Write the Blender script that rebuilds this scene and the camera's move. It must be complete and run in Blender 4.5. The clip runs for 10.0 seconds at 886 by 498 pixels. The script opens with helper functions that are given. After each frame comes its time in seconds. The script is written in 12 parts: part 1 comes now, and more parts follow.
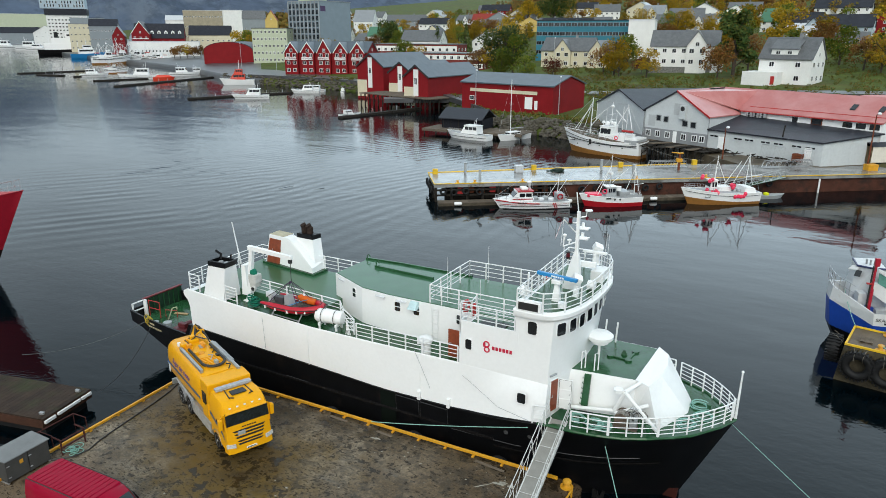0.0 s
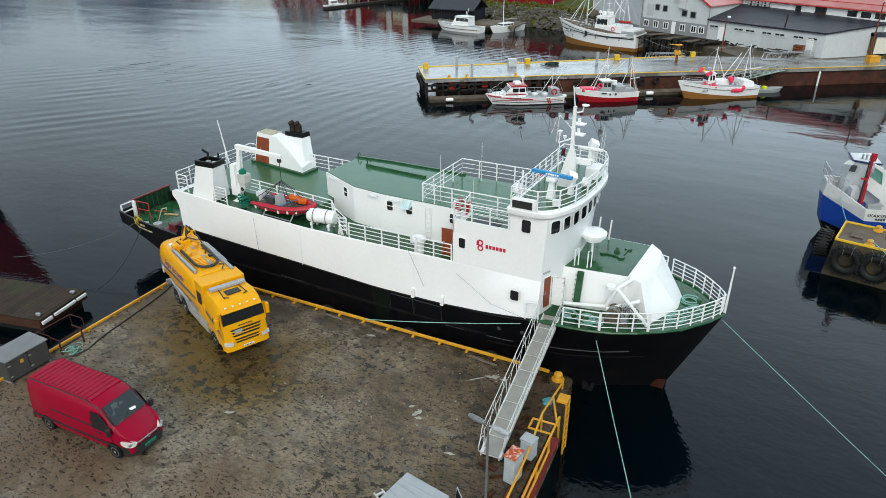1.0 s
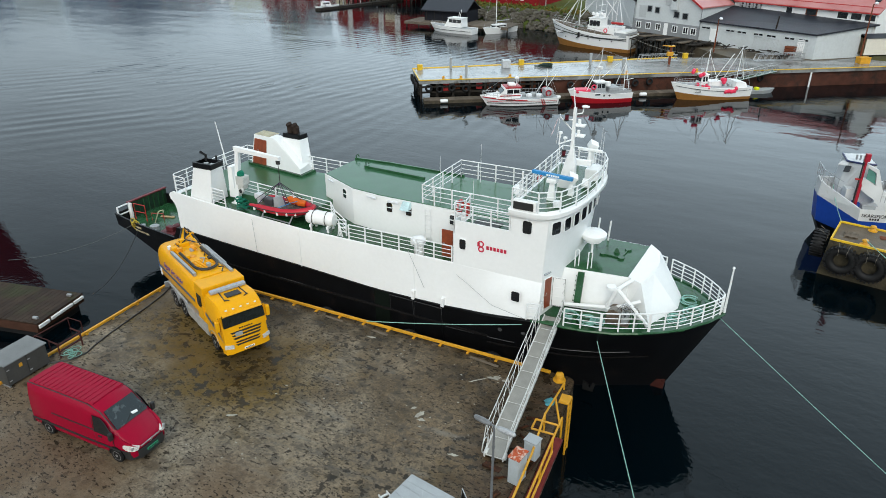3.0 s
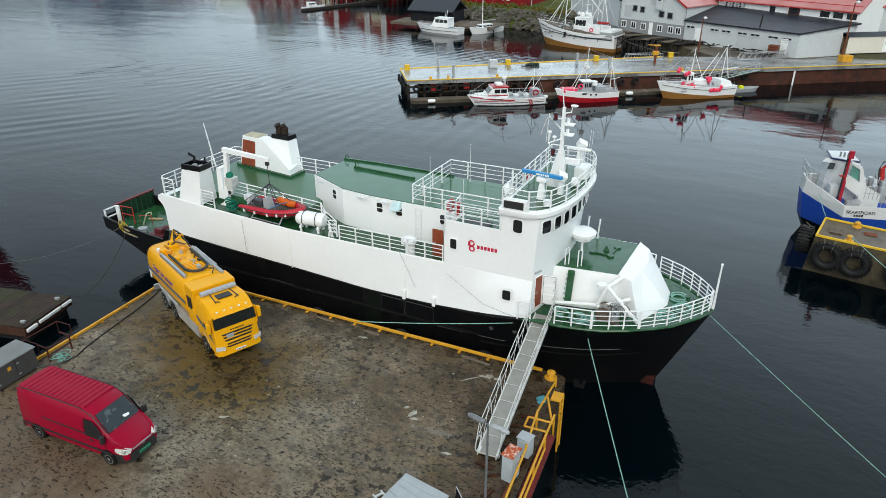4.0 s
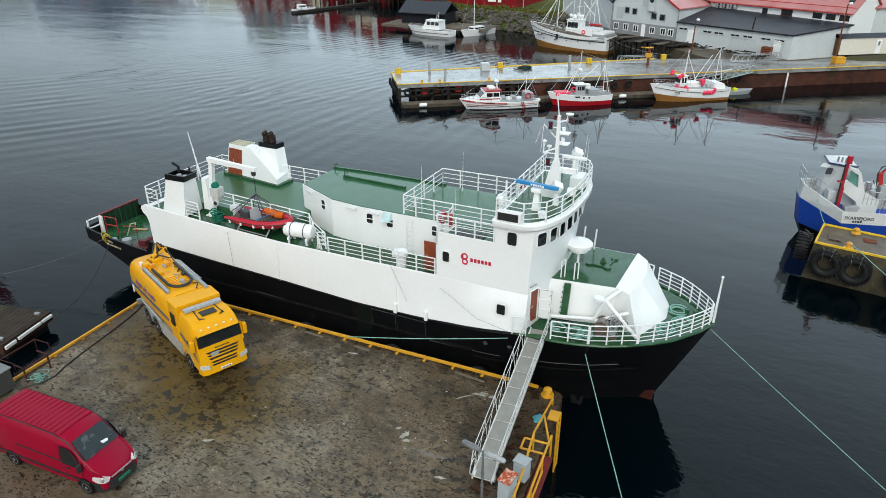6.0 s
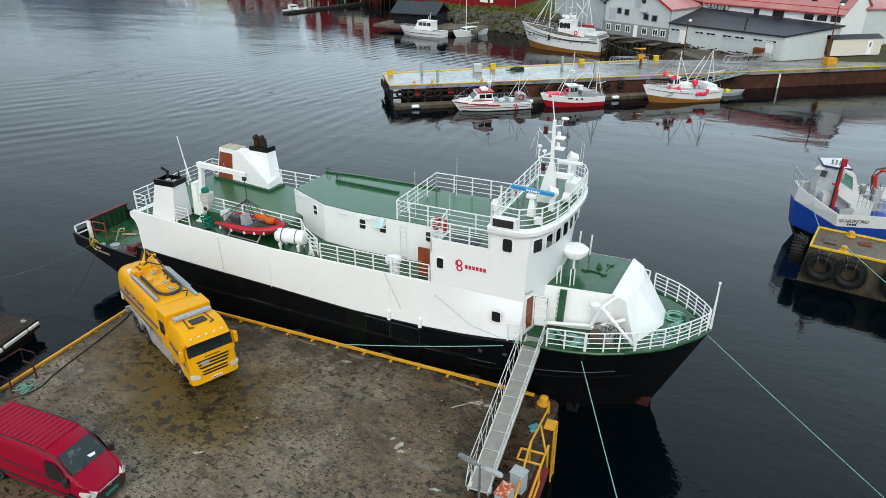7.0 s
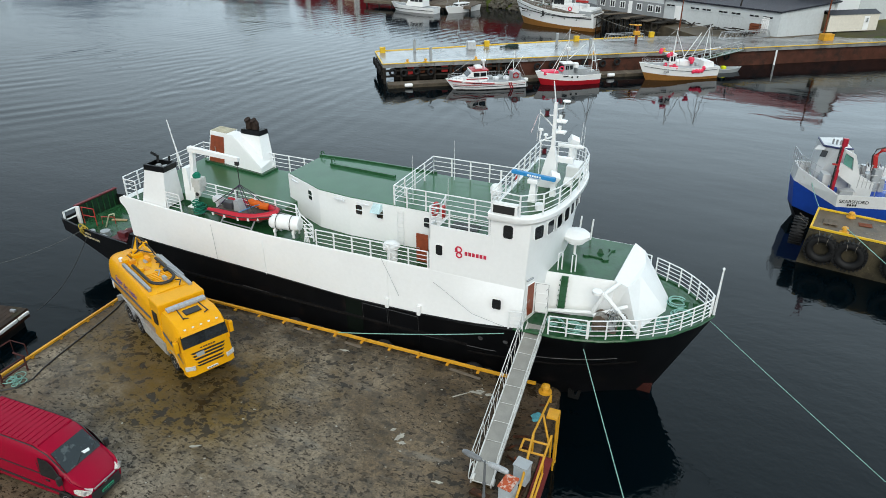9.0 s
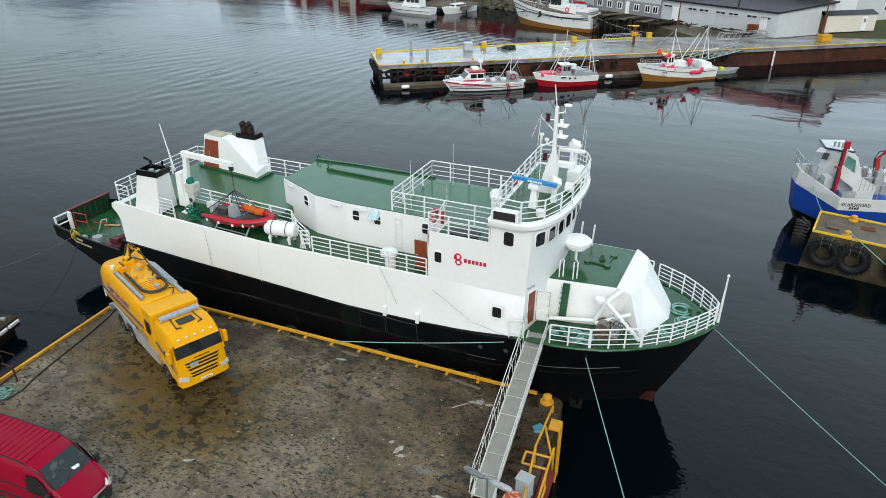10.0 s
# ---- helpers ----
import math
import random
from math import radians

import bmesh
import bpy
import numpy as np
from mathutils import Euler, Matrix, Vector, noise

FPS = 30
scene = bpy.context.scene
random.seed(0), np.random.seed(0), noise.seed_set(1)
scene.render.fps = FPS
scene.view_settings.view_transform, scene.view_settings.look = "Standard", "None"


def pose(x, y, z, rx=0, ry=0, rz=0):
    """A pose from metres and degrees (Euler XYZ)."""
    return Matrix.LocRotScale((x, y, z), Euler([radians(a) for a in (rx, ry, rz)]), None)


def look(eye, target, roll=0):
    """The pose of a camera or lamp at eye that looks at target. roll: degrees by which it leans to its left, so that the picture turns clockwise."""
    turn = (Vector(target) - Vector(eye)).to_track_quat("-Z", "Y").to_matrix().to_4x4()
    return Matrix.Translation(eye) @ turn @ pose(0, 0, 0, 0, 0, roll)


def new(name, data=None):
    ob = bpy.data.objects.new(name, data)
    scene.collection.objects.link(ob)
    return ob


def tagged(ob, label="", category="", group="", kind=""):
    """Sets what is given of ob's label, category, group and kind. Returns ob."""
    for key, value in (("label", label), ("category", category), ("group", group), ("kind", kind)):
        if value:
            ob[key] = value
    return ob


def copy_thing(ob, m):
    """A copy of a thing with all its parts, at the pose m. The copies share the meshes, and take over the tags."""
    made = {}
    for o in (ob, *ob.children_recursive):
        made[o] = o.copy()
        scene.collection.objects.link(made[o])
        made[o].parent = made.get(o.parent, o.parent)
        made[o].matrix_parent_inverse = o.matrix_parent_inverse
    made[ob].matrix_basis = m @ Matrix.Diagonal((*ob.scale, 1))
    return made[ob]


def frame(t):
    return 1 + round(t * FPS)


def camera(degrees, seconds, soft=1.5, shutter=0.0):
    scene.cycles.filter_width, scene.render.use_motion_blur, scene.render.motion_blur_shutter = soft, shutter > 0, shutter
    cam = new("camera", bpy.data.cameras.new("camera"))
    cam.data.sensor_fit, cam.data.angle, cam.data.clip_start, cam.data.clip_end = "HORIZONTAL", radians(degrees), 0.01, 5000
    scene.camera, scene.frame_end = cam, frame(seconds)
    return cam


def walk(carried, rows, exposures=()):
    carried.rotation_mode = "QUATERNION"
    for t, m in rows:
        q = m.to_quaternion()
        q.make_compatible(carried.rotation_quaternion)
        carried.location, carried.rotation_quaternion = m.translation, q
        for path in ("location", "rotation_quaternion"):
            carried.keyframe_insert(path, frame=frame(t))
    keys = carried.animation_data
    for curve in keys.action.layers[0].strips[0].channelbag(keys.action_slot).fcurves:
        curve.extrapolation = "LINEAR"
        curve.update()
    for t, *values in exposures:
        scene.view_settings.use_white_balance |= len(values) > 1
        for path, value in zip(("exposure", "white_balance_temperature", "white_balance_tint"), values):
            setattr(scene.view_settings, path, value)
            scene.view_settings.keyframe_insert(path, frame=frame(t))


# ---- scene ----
cam = camera(66.0, 10.0, soft=0.3)
PATH = [
    (0, (5.925, -25.002, 18.615), (-2.294, -7.772, 12.653), 0.16),
    (0.1, (5.919, -24.992, 18.557), (-2.299, -7.760, 12.597), 0.13),
    (0.2, (5.912, -24.981, 18.500), (-2.226, -7.874, 12.087), 0.11),
    (0.3, (5.906, -24.970, 18.443), (-2.132, -8.035, 11.471), 0.08),
    (0.4, (5.899, -24.959, 18.386), (-2.001, -8.233, 10.781), 0.06),
    (0.5, (5.893, -24.948, 18.328), (-1.817, -8.455, 10.048), 0.03),
    (0.6, (5.853, -24.896, 18.359), (-1.830, -8.563, 9.745), 0.02),
    (0.7, (5.814, -24.845, 18.389), (-1.825, -8.506, 9.746), 0.02),
    (0.8, (5.774, -24.793, 18.419), (-1.850, -8.460, 9.753), 0.01),
    (1, (5.695, -24.690, 18.480), (-1.832, -8.342, 9.756), -0.01),
    (1.2, (5.645, -24.683, 18.468), (-1.877, -8.339, 9.735), 0.01),
    (1.5, (5.571, -24.672, 18.450), (-1.851, -8.275, 9.729), 0.05),
    (2, (5.502, -24.707, 18.455), (-1.828, -8.266, 9.739), 0.03),
    (2.5, (5.349, -24.800, 18.498), (-1.898, -8.327, 9.773), 0.10),
    (2.7, (5.332, -24.830, 18.501), (-1.985, -8.379, 9.793), 0.10),
    (3.8, (5.239, -24.997, 18.518), (-1.843, -8.422, 9.850), 0.08),
    (4, (5.221, -25.027, 18.522), (-1.762, -8.423, 9.831), 0.07),
    (4.2, (5.274, -25.142, 18.502), (-1.715, -8.567, 9.760), 0.05),
    (4.5, (5.354, -25.314, 18.472), (-1.554, -8.713, 9.714), 0.03),
    (4.7, (5.301, -25.153, 18.480), (-1.618, -8.586, 9.666), -0.02),
    (5, (5.222, -24.910, 18.493), (-1.639, -8.293, 9.728), -0.10),
    (5.2, (5.110, -24.597, 18.510), (-1.768, -7.970, 9.779), -0.08),
    (5.5, (4.941, -24.128, 18.536), (-1.855, -7.423, 9.889), -0.06),
    (5.7, (4.887, -24.043, 18.551), (-1.920, -7.351, 9.889), -0.03),
    (6.8, (4.590, -23.577, 18.632), (-2.067, -6.818, 9.981), 0.09),
    (7, (4.535, -23.492, 18.647), (-2.053, -6.713, 9.983), 0.11),
    (7.5, (4.406, -23.412, 18.689), (-2.130, -6.610, 10.030), 0.09),
    (8, (4.265, -23.302, 18.723), (-2.212, -6.481, 10.057), 0.09),
    (8.2, (4.213, -23.253, 18.702), (-2.223, -6.417, 10.033), 0.10),
    (8.5, (4.135, -23.180, 18.670), (-2.232, -6.472, 9.709), 0.10),
    (9, (3.980, -22.904, 18.724), (-2.289, -6.316, 9.475), 0.06),
    (9.5, (3.824, -22.637, 18.728), (-2.394, -6.026, 9.487), 0.06),
    (10, (3.637, -22.308, 18.700), (-2.536, -5.679, 9.459), 0.06),
]
U = 1.1  # metres in one drawing unit of the plan below
walk(cam, [(t, look(U * Vector(eye), U * Vector(target), roll)) for t, eye, target, roll in PATH])

# ---- light: overcast sky, a wide soft sun behind thin cloud ----
world = bpy.data.worlds.new("overcast_sky")
scene.world = world
world.use_nodes = True
_wn, _wl = world.node_tree.nodes, world.node_tree.links
_sky = _wn.new("ShaderNodeTexSky")
_sky.sky_type = "NISHITA"
_sky.sun_disc = False
_sky.sun_elevation, _sky.sun_rotation = radians(32), radians(200)
_sky.air_density, _sky.dust_density, _sky.ozone_density = 1.0, 1.0, 1.0
_hsv = _wn.new("ShaderNodeHueSaturation")
_hsv.inputs["Saturation"].default_value = 0.4
_wl.new(_sky.outputs[0], _hsv.inputs["Color"])
_cloud = _wn.new("ShaderNodeMix")  # an even cloud cover that lets a part of the sky through
_cloud.data_type = "RGBA"
_cloud.inputs["Factor"].default_value = 0.75
_geo, _lift = _wn.new("ShaderNodeTexCoord"), _wn.new("ShaderNodeMapRange")  # thinner, paler cloud low in one quarter
_lift.inputs["From Min"].default_value, _lift.inputs["From Max"].default_value = 0.3, 0.95
_lift.inputs["To Min"].default_value, _lift.inputs["To Max"].default_value = 0.68, 1.68
_side = _wn.new("ShaderNodeVectorMath")
_side.operation = "DOT_PRODUCT"
_side.inputs[1].default_value = Vector((0.33, 0.91, 0.25)).normalized()
_scale = _wn.new("ShaderNodeVectorMath")
_scale.operation = "SCALE"
_scale.inputs[0].default_value = (7.0, 8.75, 9.85)
_wl.new(_geo.outputs["Generated"], _side.inputs[0])
_wl.new(_side.outputs["Value"], _lift.inputs["Value"])
_sep, _high, _both = _wn.new("ShaderNodeSeparateXYZ"), _wn.new("ShaderNodeMapRange"), _wn.new("ShaderNodeMath")  # thicker cloud overhead
_wl.new(_geo.outputs["Generated"], _sep.inputs[0])
_wl.new(_sep.outputs["Z"], _high.inputs["Value"])
_high.inputs["From Min"].default_value, _high.inputs["From Max"].default_value = 0.1, 0.75
_high.inputs["To Min"].default_value, _high.inputs["To Max"].default_value = 1.14, 0.74
_both.operation = "MULTIPLY"
_wl.new(_lift.outputs[0], _both.inputs[0])
_wl.new(_high.outputs[0], _both.inputs[1])
_wl.new(_both.outputs[0], _scale.inputs["Scale"])
_wl.new(_scale.outputs[0], _cloud.inputs["B"])
_wl.new(_hsv.outputs[0], _cloud.inputs["A"])
_wl.new(_cloud.outputs["Result"], _wn["Background"].inputs["Color"])
_wn["Background"].inputs["Strength"].default_value = 0.15
sun = new("sun", bpy.data.lights.new("sun", "SUN"))
sun.data.energy, sun.data.angle, sun.data.color = 1.85, radians(40), (1.0, 0.96, 0.86)
sun.matrix_world = look((10, -30, 24), (0, 0, 0))
scene.view_settings.exposure = 0.06
WATER = -2.4

# ---- small building kit ----
def material(name, colour, rough=0.6, metal=0.0, scale=3.0, vary=0.25, bump=0.15, fine=40.0, spots=None, spot_scale=1.0, spot_at=(0.55, 0.65), object_random=0.0, coat=0.0):
    """A surface with grain at two scales, optional stains of another colour, and a fine relief."""
    m = bpy.data.materials.new(name)
    m.use_nodes = True
    n, l = m.node_tree.nodes, m.node_tree.links
    b = n["Principled BSDF"]
    b.inputs["Roughness"].default_value, b.inputs["Metallic"].default_value = rough, metal
    b.inputs["Coat Weight"].default_value = coat
    if rough >= 0.6 and not metal:
        b.inputs["Specular IOR Level"].default_value = 0.15  # dull surfaces keep their depth of colour at a slant
    co = n.new("ShaderNodeTexCoord")
    big, small = n.new("ShaderNodeTexNoise"), n.new("ShaderNodeTexNoise")
    big.inputs["Scale"].default_value, big.inputs["Detail"].default_value = scale, 6
    small.inputs["Scale"].default_value, small.inputs["Detail"].default_value = fine, 4
    for x in (big, small):
        l.new(co.outputs["Object"], x.inputs["Vector"])
    mixed = n.new("ShaderNodeMath")
    mixed.operation = "ADD"
    l.new(big.outputs["Fac"], mixed.inputs[0])
    l.new(small.outputs["Fac"], mixed.inputs[1])
    ramp = n.new("ShaderNodeMapRange")
    ramp.inputs["From Min"].default_value, ramp.inputs["From Max"].default_value = 0.7, 1.3
    ramp.inputs["To Min"].default_value, ramp.inputs["To Max"].default_value = 1 - vary, 1 + vary
    l.new(mixed.outputs[0], ramp.inputs["Value"])
    mul = n.new("ShaderNodeVectorMath")
    mul.operation = "SCALE"
    mul.inputs[0].default_value = colour[:3]
    l.new(ramp.outputs[0], mul.inputs["Scale"])
    out = mul.outputs[0]
    if object_random:
        info, r2 = n.new("ShaderNodeObjectInfo"), n.new("ShaderNodeMapRange")
        r2.inputs["To Min"].default_value, r2.inputs["To Max"].default_value = 1 - object_random, 1 + object_random
        l.new(info.outputs["Random"], r2.inputs["Value"])
        m2 = n.new("ShaderNodeVectorMath")
        m2.operation = "SCALE"
        l.new(out, m2.inputs[0])
        l.new(r2.outputs[0], m2.inputs["Scale"])
        out = m2.outputs[0]
    for k, (spot_colour, ss, lo, hi, amount) in enumerate(spots or ()):
        sp = n.new("ShaderNodeTexNoise")
        sp.inputs["Scale"].default_value, sp.inputs["Detail"].default_value, sp.inputs["Roughness"].default_value = ss, 8, 0.65
        sh = n.new("ShaderNodeVectorMath")
        sh.inputs[1].default_value = (13.7 * (k + 1), 5.1 * k, 2.2)
        l.new(co.outputs["Object"], sh.inputs[0])
        l.new(sh.outputs[0], sp.inputs["Vector"])
        mr = n.new("ShaderNodeMapRange")
        mr.inputs["From Min"].default_value, mr.inputs["From Max"].default_value, mr.inputs["To Max"].default_value = lo, hi, amount
        l.new(sp.outputs["Fac"], mr.inputs["Value"])
        mx = n.new("ShaderNodeMix")
        mx.data_type = "RGBA"
        l.new(mr.outputs[0], mx.inputs["Factor"])
        l.new(out, mx.inputs["A"])
        mx.inputs["B"].default_value = (*spot_colour, 1)
        out = mx.outputs["Result"]
    l.new(out, b.inputs["Base Color"])
    if bump:
        bp = n.new("ShaderNodeBump")
        bp.inputs["Strength"].default_value, bp.inputs["Distance"].default_value = bump, 0.02
        l.new(mixed.outputs[0], bp.inputs["Height"])
        l.new(bp.outputs[0], b.inputs["Normal"])
    return m


def soften(me, angle=40):
    """Smooth shading with creases kept sharp."""
    me.polygons.foreach_set("use_smooth", [True] * len(me.polygons))
    me.set_sharp_from_angle(angle=radians(angle))
    return me


APART = {"side_hatch", "bulwark", "flag", "strip_lamp", "rubbing_strake", "coiled_rope", "rung", "searchlight", "tread_lug", "cleat", "waling", "lashing", "vent_box", "roller", "mooring_bitt", "deck_plank", "stiffener", "valve", "porthole", "lamp_float", "lifebuoy", "stripe", "flash", "roof_trunk", "boom_cylinder", "goose_neck", "mudguard", "strap", "radar", "exhaust_pipe", "deckhouse", "shelter", "radar_dome", "weld_seam", "vest", "horn", "stand", "guard_rail"}


def pieces(bm):
    """The loose pieces of a mesh, each as a mesh of its own."""
    left, out = set(bm.faces), []
    while left:
        todo, got = [left.pop()], []
        while todo:
            f = todo.pop()
            got.append(f)
            for v in f.verts:
                for q in v.link_faces:
                    if q in left:
                        left.discard(q)
                        todo.append(q)
        one, made = bmesh.new(), {}
        for f in got:
            for v in f.verts:
                if v not in made:
                    made[v] = one.verts.new(v.co)
            one.faces.new([made[v] for v in f.verts])
        out.append(one)
    return out


def part(name, bm, mat, parent=None, label="", smooth=False):
    if name in APART and parent is not None:
        bits = pieces(bm)
        if len(bits) > 1:
            bm.free()
            return [part(name, q, mat, parent, label, smooth) for q in bits][0]
    bmesh.ops.recalc_face_normals(bm, faces=bm.faces)
    me = bpy.data.meshes.new(name)
    bm.to_mesh(me)
    bm.free()
    me.materials.append(mat)
    if smooth:
        soften(me)
    ob = new(name, me)
    ob.parent = parent
    return tagged(ob, label)


def thing(name, m, label, category, group="", kind=""):
    ob = new(name)
    ob.empty_display_size = 0.2
    ob.matrix_world = m
    return tagged(ob, label, category, group, kind)


def B():
    return bmesh.new()


def box(bm, x0, x1, y0, y1, z0, z1, bevel=0.0, m=None):
    r = bmesh.ops.create_cube(bm, size=1)
    vs = r["verts"]
    t = Matrix.Translation(((x0 + x1) / 2, (y0 + y1) / 2, (z0 + z1) / 2)) @ Matrix.Diagonal((abs(x1 - x0), abs(y1 - y0), abs(z1 - z0), 1))
    bmesh.ops.transform(bm, matrix=t, verts=vs)
    if bevel:
        es = {e for v in vs for e in v.link_edges}
        nv = bmesh.ops.bevel(bm, geom=list(es), offset=bevel, segments=2, affect="EDGES", profile=0.6)["verts"]
        vs = list({v for v in nv if v.is_valid} | {v for v in vs if v.is_valid})
    if m is not None:
        bmesh.ops.transform(bm, matrix=m, verts=vs)
    return vs


def prism(bm, pts, z0, z1, axis="z"):
    """A polygon pushed along an axis. pts are the other two coordinates in order."""
    def place(p, h):
        return {"z": (p[0], p[1], h), "y": (p[0], h, p[1]), "x": (h, p[0], p[1])}[axis]
    a = [bm.verts.new(place(p, z0)) for p in pts]
    b = [bm.verts.new(place(p, z1)) for p in pts]
    bm.faces.new(a[::-1])
    bm.faces.new(b)
    for i in range(len(pts)):
        j = (i + 1) % len(pts)
        bm.faces.new((a[i], a[j], b[j], b[i]))
    return a + b


def hexa(bm, low, high):
    """A solid between two rings of points."""
    a, b = [bm.verts.new(p) for p in low], [bm.verts.new(p) for p in high]
    bm.faces.new(a[::-1])
    bm.faces.new(b)
    for i in range(len(a)):
        j = (i + 1) % len(a)
        bm.faces.new((a[i], a[j], b[j], b[i]))
    return a + b


def loft(bm, rings, closed=True, caps=True):
    rows = [[bm.verts.new(p) for p in r] for r in rings]
    k = len(rows[0])
    for r0, r1 in zip(rows, rows[1:]):
        for i in range(k if closed else k - 1):
            j = (i + 1) % k
            bm.faces.new((r0[i], r0[j], r1[j], r1[i]))
    if caps and closed:
        bm.faces.new(rows[0][::-1])
        bm.faces.new(rows[-1])
    return rows


def pipe(bm, pts, r, n=6, closed=False):
    """A round bar through points."""
    pts = [Vector(p) for p in pts]
    rings = []
    cnt = len(pts)
    for i, p in enumerate(pts):
        if closed:
            d = (pts[(i + 1) % cnt] - pts[i - 1])
        else:
            d = pts[min(i + 1, cnt - 1)] - pts[max(i - 1, 0)]
        d = d.normalized() if d.length > 1e-9 else Vector((0, 0, 1))
        up = Vector((0, 0, 1)) if abs(d.z) < 0.95 else Vector((1, 0, 0))
        a = d.cross(up).normalized()
        b = d.cross(a)
        rr = r[i] if isinstance(r, (list, tuple)) else r
        rings.append([p + rr * (math.cos(2 * math.pi * k / n) * a + math.sin(2 * math.pi * k / n) * b) for k in range(n)])
    if closed:
        rings.append(rings[0])
        return loft(bm, rings, True, False)
    return loft(bm, rings)


def disc(bm, c, r, h, axis="z", n=20, r2=None):
    """A round plate or drum standing at c along an axis."""
    r2 = r if r2 is None else r2
    rings = []
    for hh, rr in ((0, r), (h, r2)):
        ring = []
        for k in range(n):
            a = 2 * math.pi * k / n
            u, v = rr * math.cos(a), rr * math.sin(a)
            ring.append({"z": (c[0] + u, c[1] + v, c[2] + hh), "y": (c[0] + u, c[1] + hh, c[2] + v), "x": (c[0] + hh, c[1] + u, c[2] + v)}[axis])
        rings.append(ring)
    return loft(bm, rings)


def lathe(bm, c, profile, axis="z", n=20):
    rings = []
    for rr, hh in profile:
        ring = []
        for k in range(n):
            a = 2 * math.pi * k / n
            u, v = rr * math.cos(a), rr * math.sin(a)
            ring.append({"z": (c[0] + u, c[1] + v, c[2] + hh), "y": (c[0] + u, c[1] + hh, c[2] + v), "x": (c[0] + hh, c[1] + u, c[2] + v)}[axis])
        rings.append(ring)
    return loft(bm, rings)


def torus(bm, c, R, r, axis="z", n=20, k=8, m=None):
    rings = []
    for i in range(n):
        a = 2 * math.pi * i / n
        ring = []
        for j in range(k):
            b = 2 * math.pi * j / k
            q, h = R + r * math.cos(b), r * math.sin(b)
            u, v = q * math.cos(a), q * math.sin(a)
            p = {"z": (u, v, h), "y": (u, h, v), "x": (h, u, v)}[axis]
            ring.append(Vector(p) + Vector(c))
        rings.append(ring)
    rings.append(rings[0])
    rows = [[bm.verts.new(p) for p in r_] for r_ in rings[:-1]]
    for i in range(n):
        for j in range(k):
            bm.faces.new((rows[i][j], rows[i][(j + 1) % k], rows[(i + 1) % n][(j + 1) % k], rows[(i + 1) % n][j]))


def lerp(table, x):
    return float(np.interp(x, [a for a, _ in table], [b for _, b in table]))

# ---- materials ----
M_WHITE = material("white_ship_paint", (0.83, 0.835, 0.83), 0.38, vary=0.025, scale=0.5, bump=0.02, fine=6, spots=[((0.66, 0.62, 0.54), 1.1, 0.62, 0.8, 0.22)])
M_BLACK = material("black_hull_paint", (0.0045, 0.0047, 0.0055), 0.38, vary=0.4, scale=1.2, bump=0.18, fine=12, spots=[((0.03, 0.02, 0.017), 0.9, 0.58, 0.72, 0.5), ((0.14, 0.135, 0.13), 6.0, 0.69, 0.73, 0.4)])
M_ANTIFOUL = material("red_antifouling", (0.045, 0.012, 0.009), 0.7, vary=0.3)
M_DECK = material("green_deck_paint", (0.018, 0.075, 0.028), 0.16, vary=0.3, scale=1.1, bump=0.1, spots=[((0.05, 0.13, 0.075), 0.9, 0.5, 0.7, 0.7), ((0.1, 0.07, 0.04), 2.2, 0.66, 0.78, 0.6)])
M_DECKPALE = material("pale_green_roof_paint", (0.042, 0.122, 0.062), 0.12, vary=0.12, scale=0.8, bump=0.08, spots=[((0.05, 0.12, 0.075), 0.6, 0.5, 0.75, 0.7)])
for m_ in (M_DECK, M_DECKPALE):
    m_.node_tree.nodes["Principled BSDF"].inputs["Specular IOR Level"].default_value = 0.3
M_RAIL = material("white_rail_paint", (0.78, 0.79, 0.79), 0.45, vary=0.08)
M_CONC = material("wet_stained_concrete", (0.105, 0.083, 0.055), 0.55, vary=0.3, scale=0.7, bump=0.35, fine=14,
                  spots=[((0.035, 0.03, 0.026), 0.28, 0.5, 0.68, 0.75), ((0.21, 0.195, 0.165), 0.5, 0.56, 0.76, 0.6), ((0.11, 0.07, 0.035), 0.35, 0.56, 0.72, 0.55), ((0.02, 0.017, 0.015), 2.6, 0.63, 0.67, 0.8)])
M_CONCSIDE = material("old_concrete", (0.085, 0.070, 0.05), 0.8, vary=0.3, scale=1.5, bump=0.4, spots=[((0.03, 0.03, 0.022), 0.8, 0.45, 0.65, 0.8)])
M_YELLOW = material("worn_yellow_paint", (0.62, 0.30, 0.015), 0.5, vary=0.2, scale=2, bump=0.1, spots=[((0.12, 0.07, 0.03), 3.0, 0.62, 0.72, 0.7)])
M_WOOD = material("weathered_timber", (0.13, 0.105, 0.08), 0.75, vary=0.35, scale=1.5, bump=0.3, object_random=0.2)
M_DARKWOOD = material("dark_tarred_timber", (0.028, 0.024, 0.02), 0.8, vary=0.4, scale=2, bump=0.4)
M_RUBBER = material("black_tyre_rubber", (0.010, 0.010, 0.0105), 0.6, vary=0.3, bump=0.2)
M_STEEL = material("galvanised_steel", (0.42, 0.43, 0.44), 0.45, 0.6, vary=0.15, bump=0.05)
M_GREY = material("grey_enamel", (0.33, 0.35, 0.36), 0.5, vary=0.1)
M_GLASS = material("dark_window_glass", (0.012, 0.014, 0.016), 0.06, vary=0.2, bump=0)
M_TRUCK = material("yellow_truck_paint", (0.78, 0.365, 0.006), 0.28, vary=0.06, bump=0.0, coat=0.1, spots=[((0.4, 0.22, 0.05), 1.2, 0.6, 0.8, 0.4)])
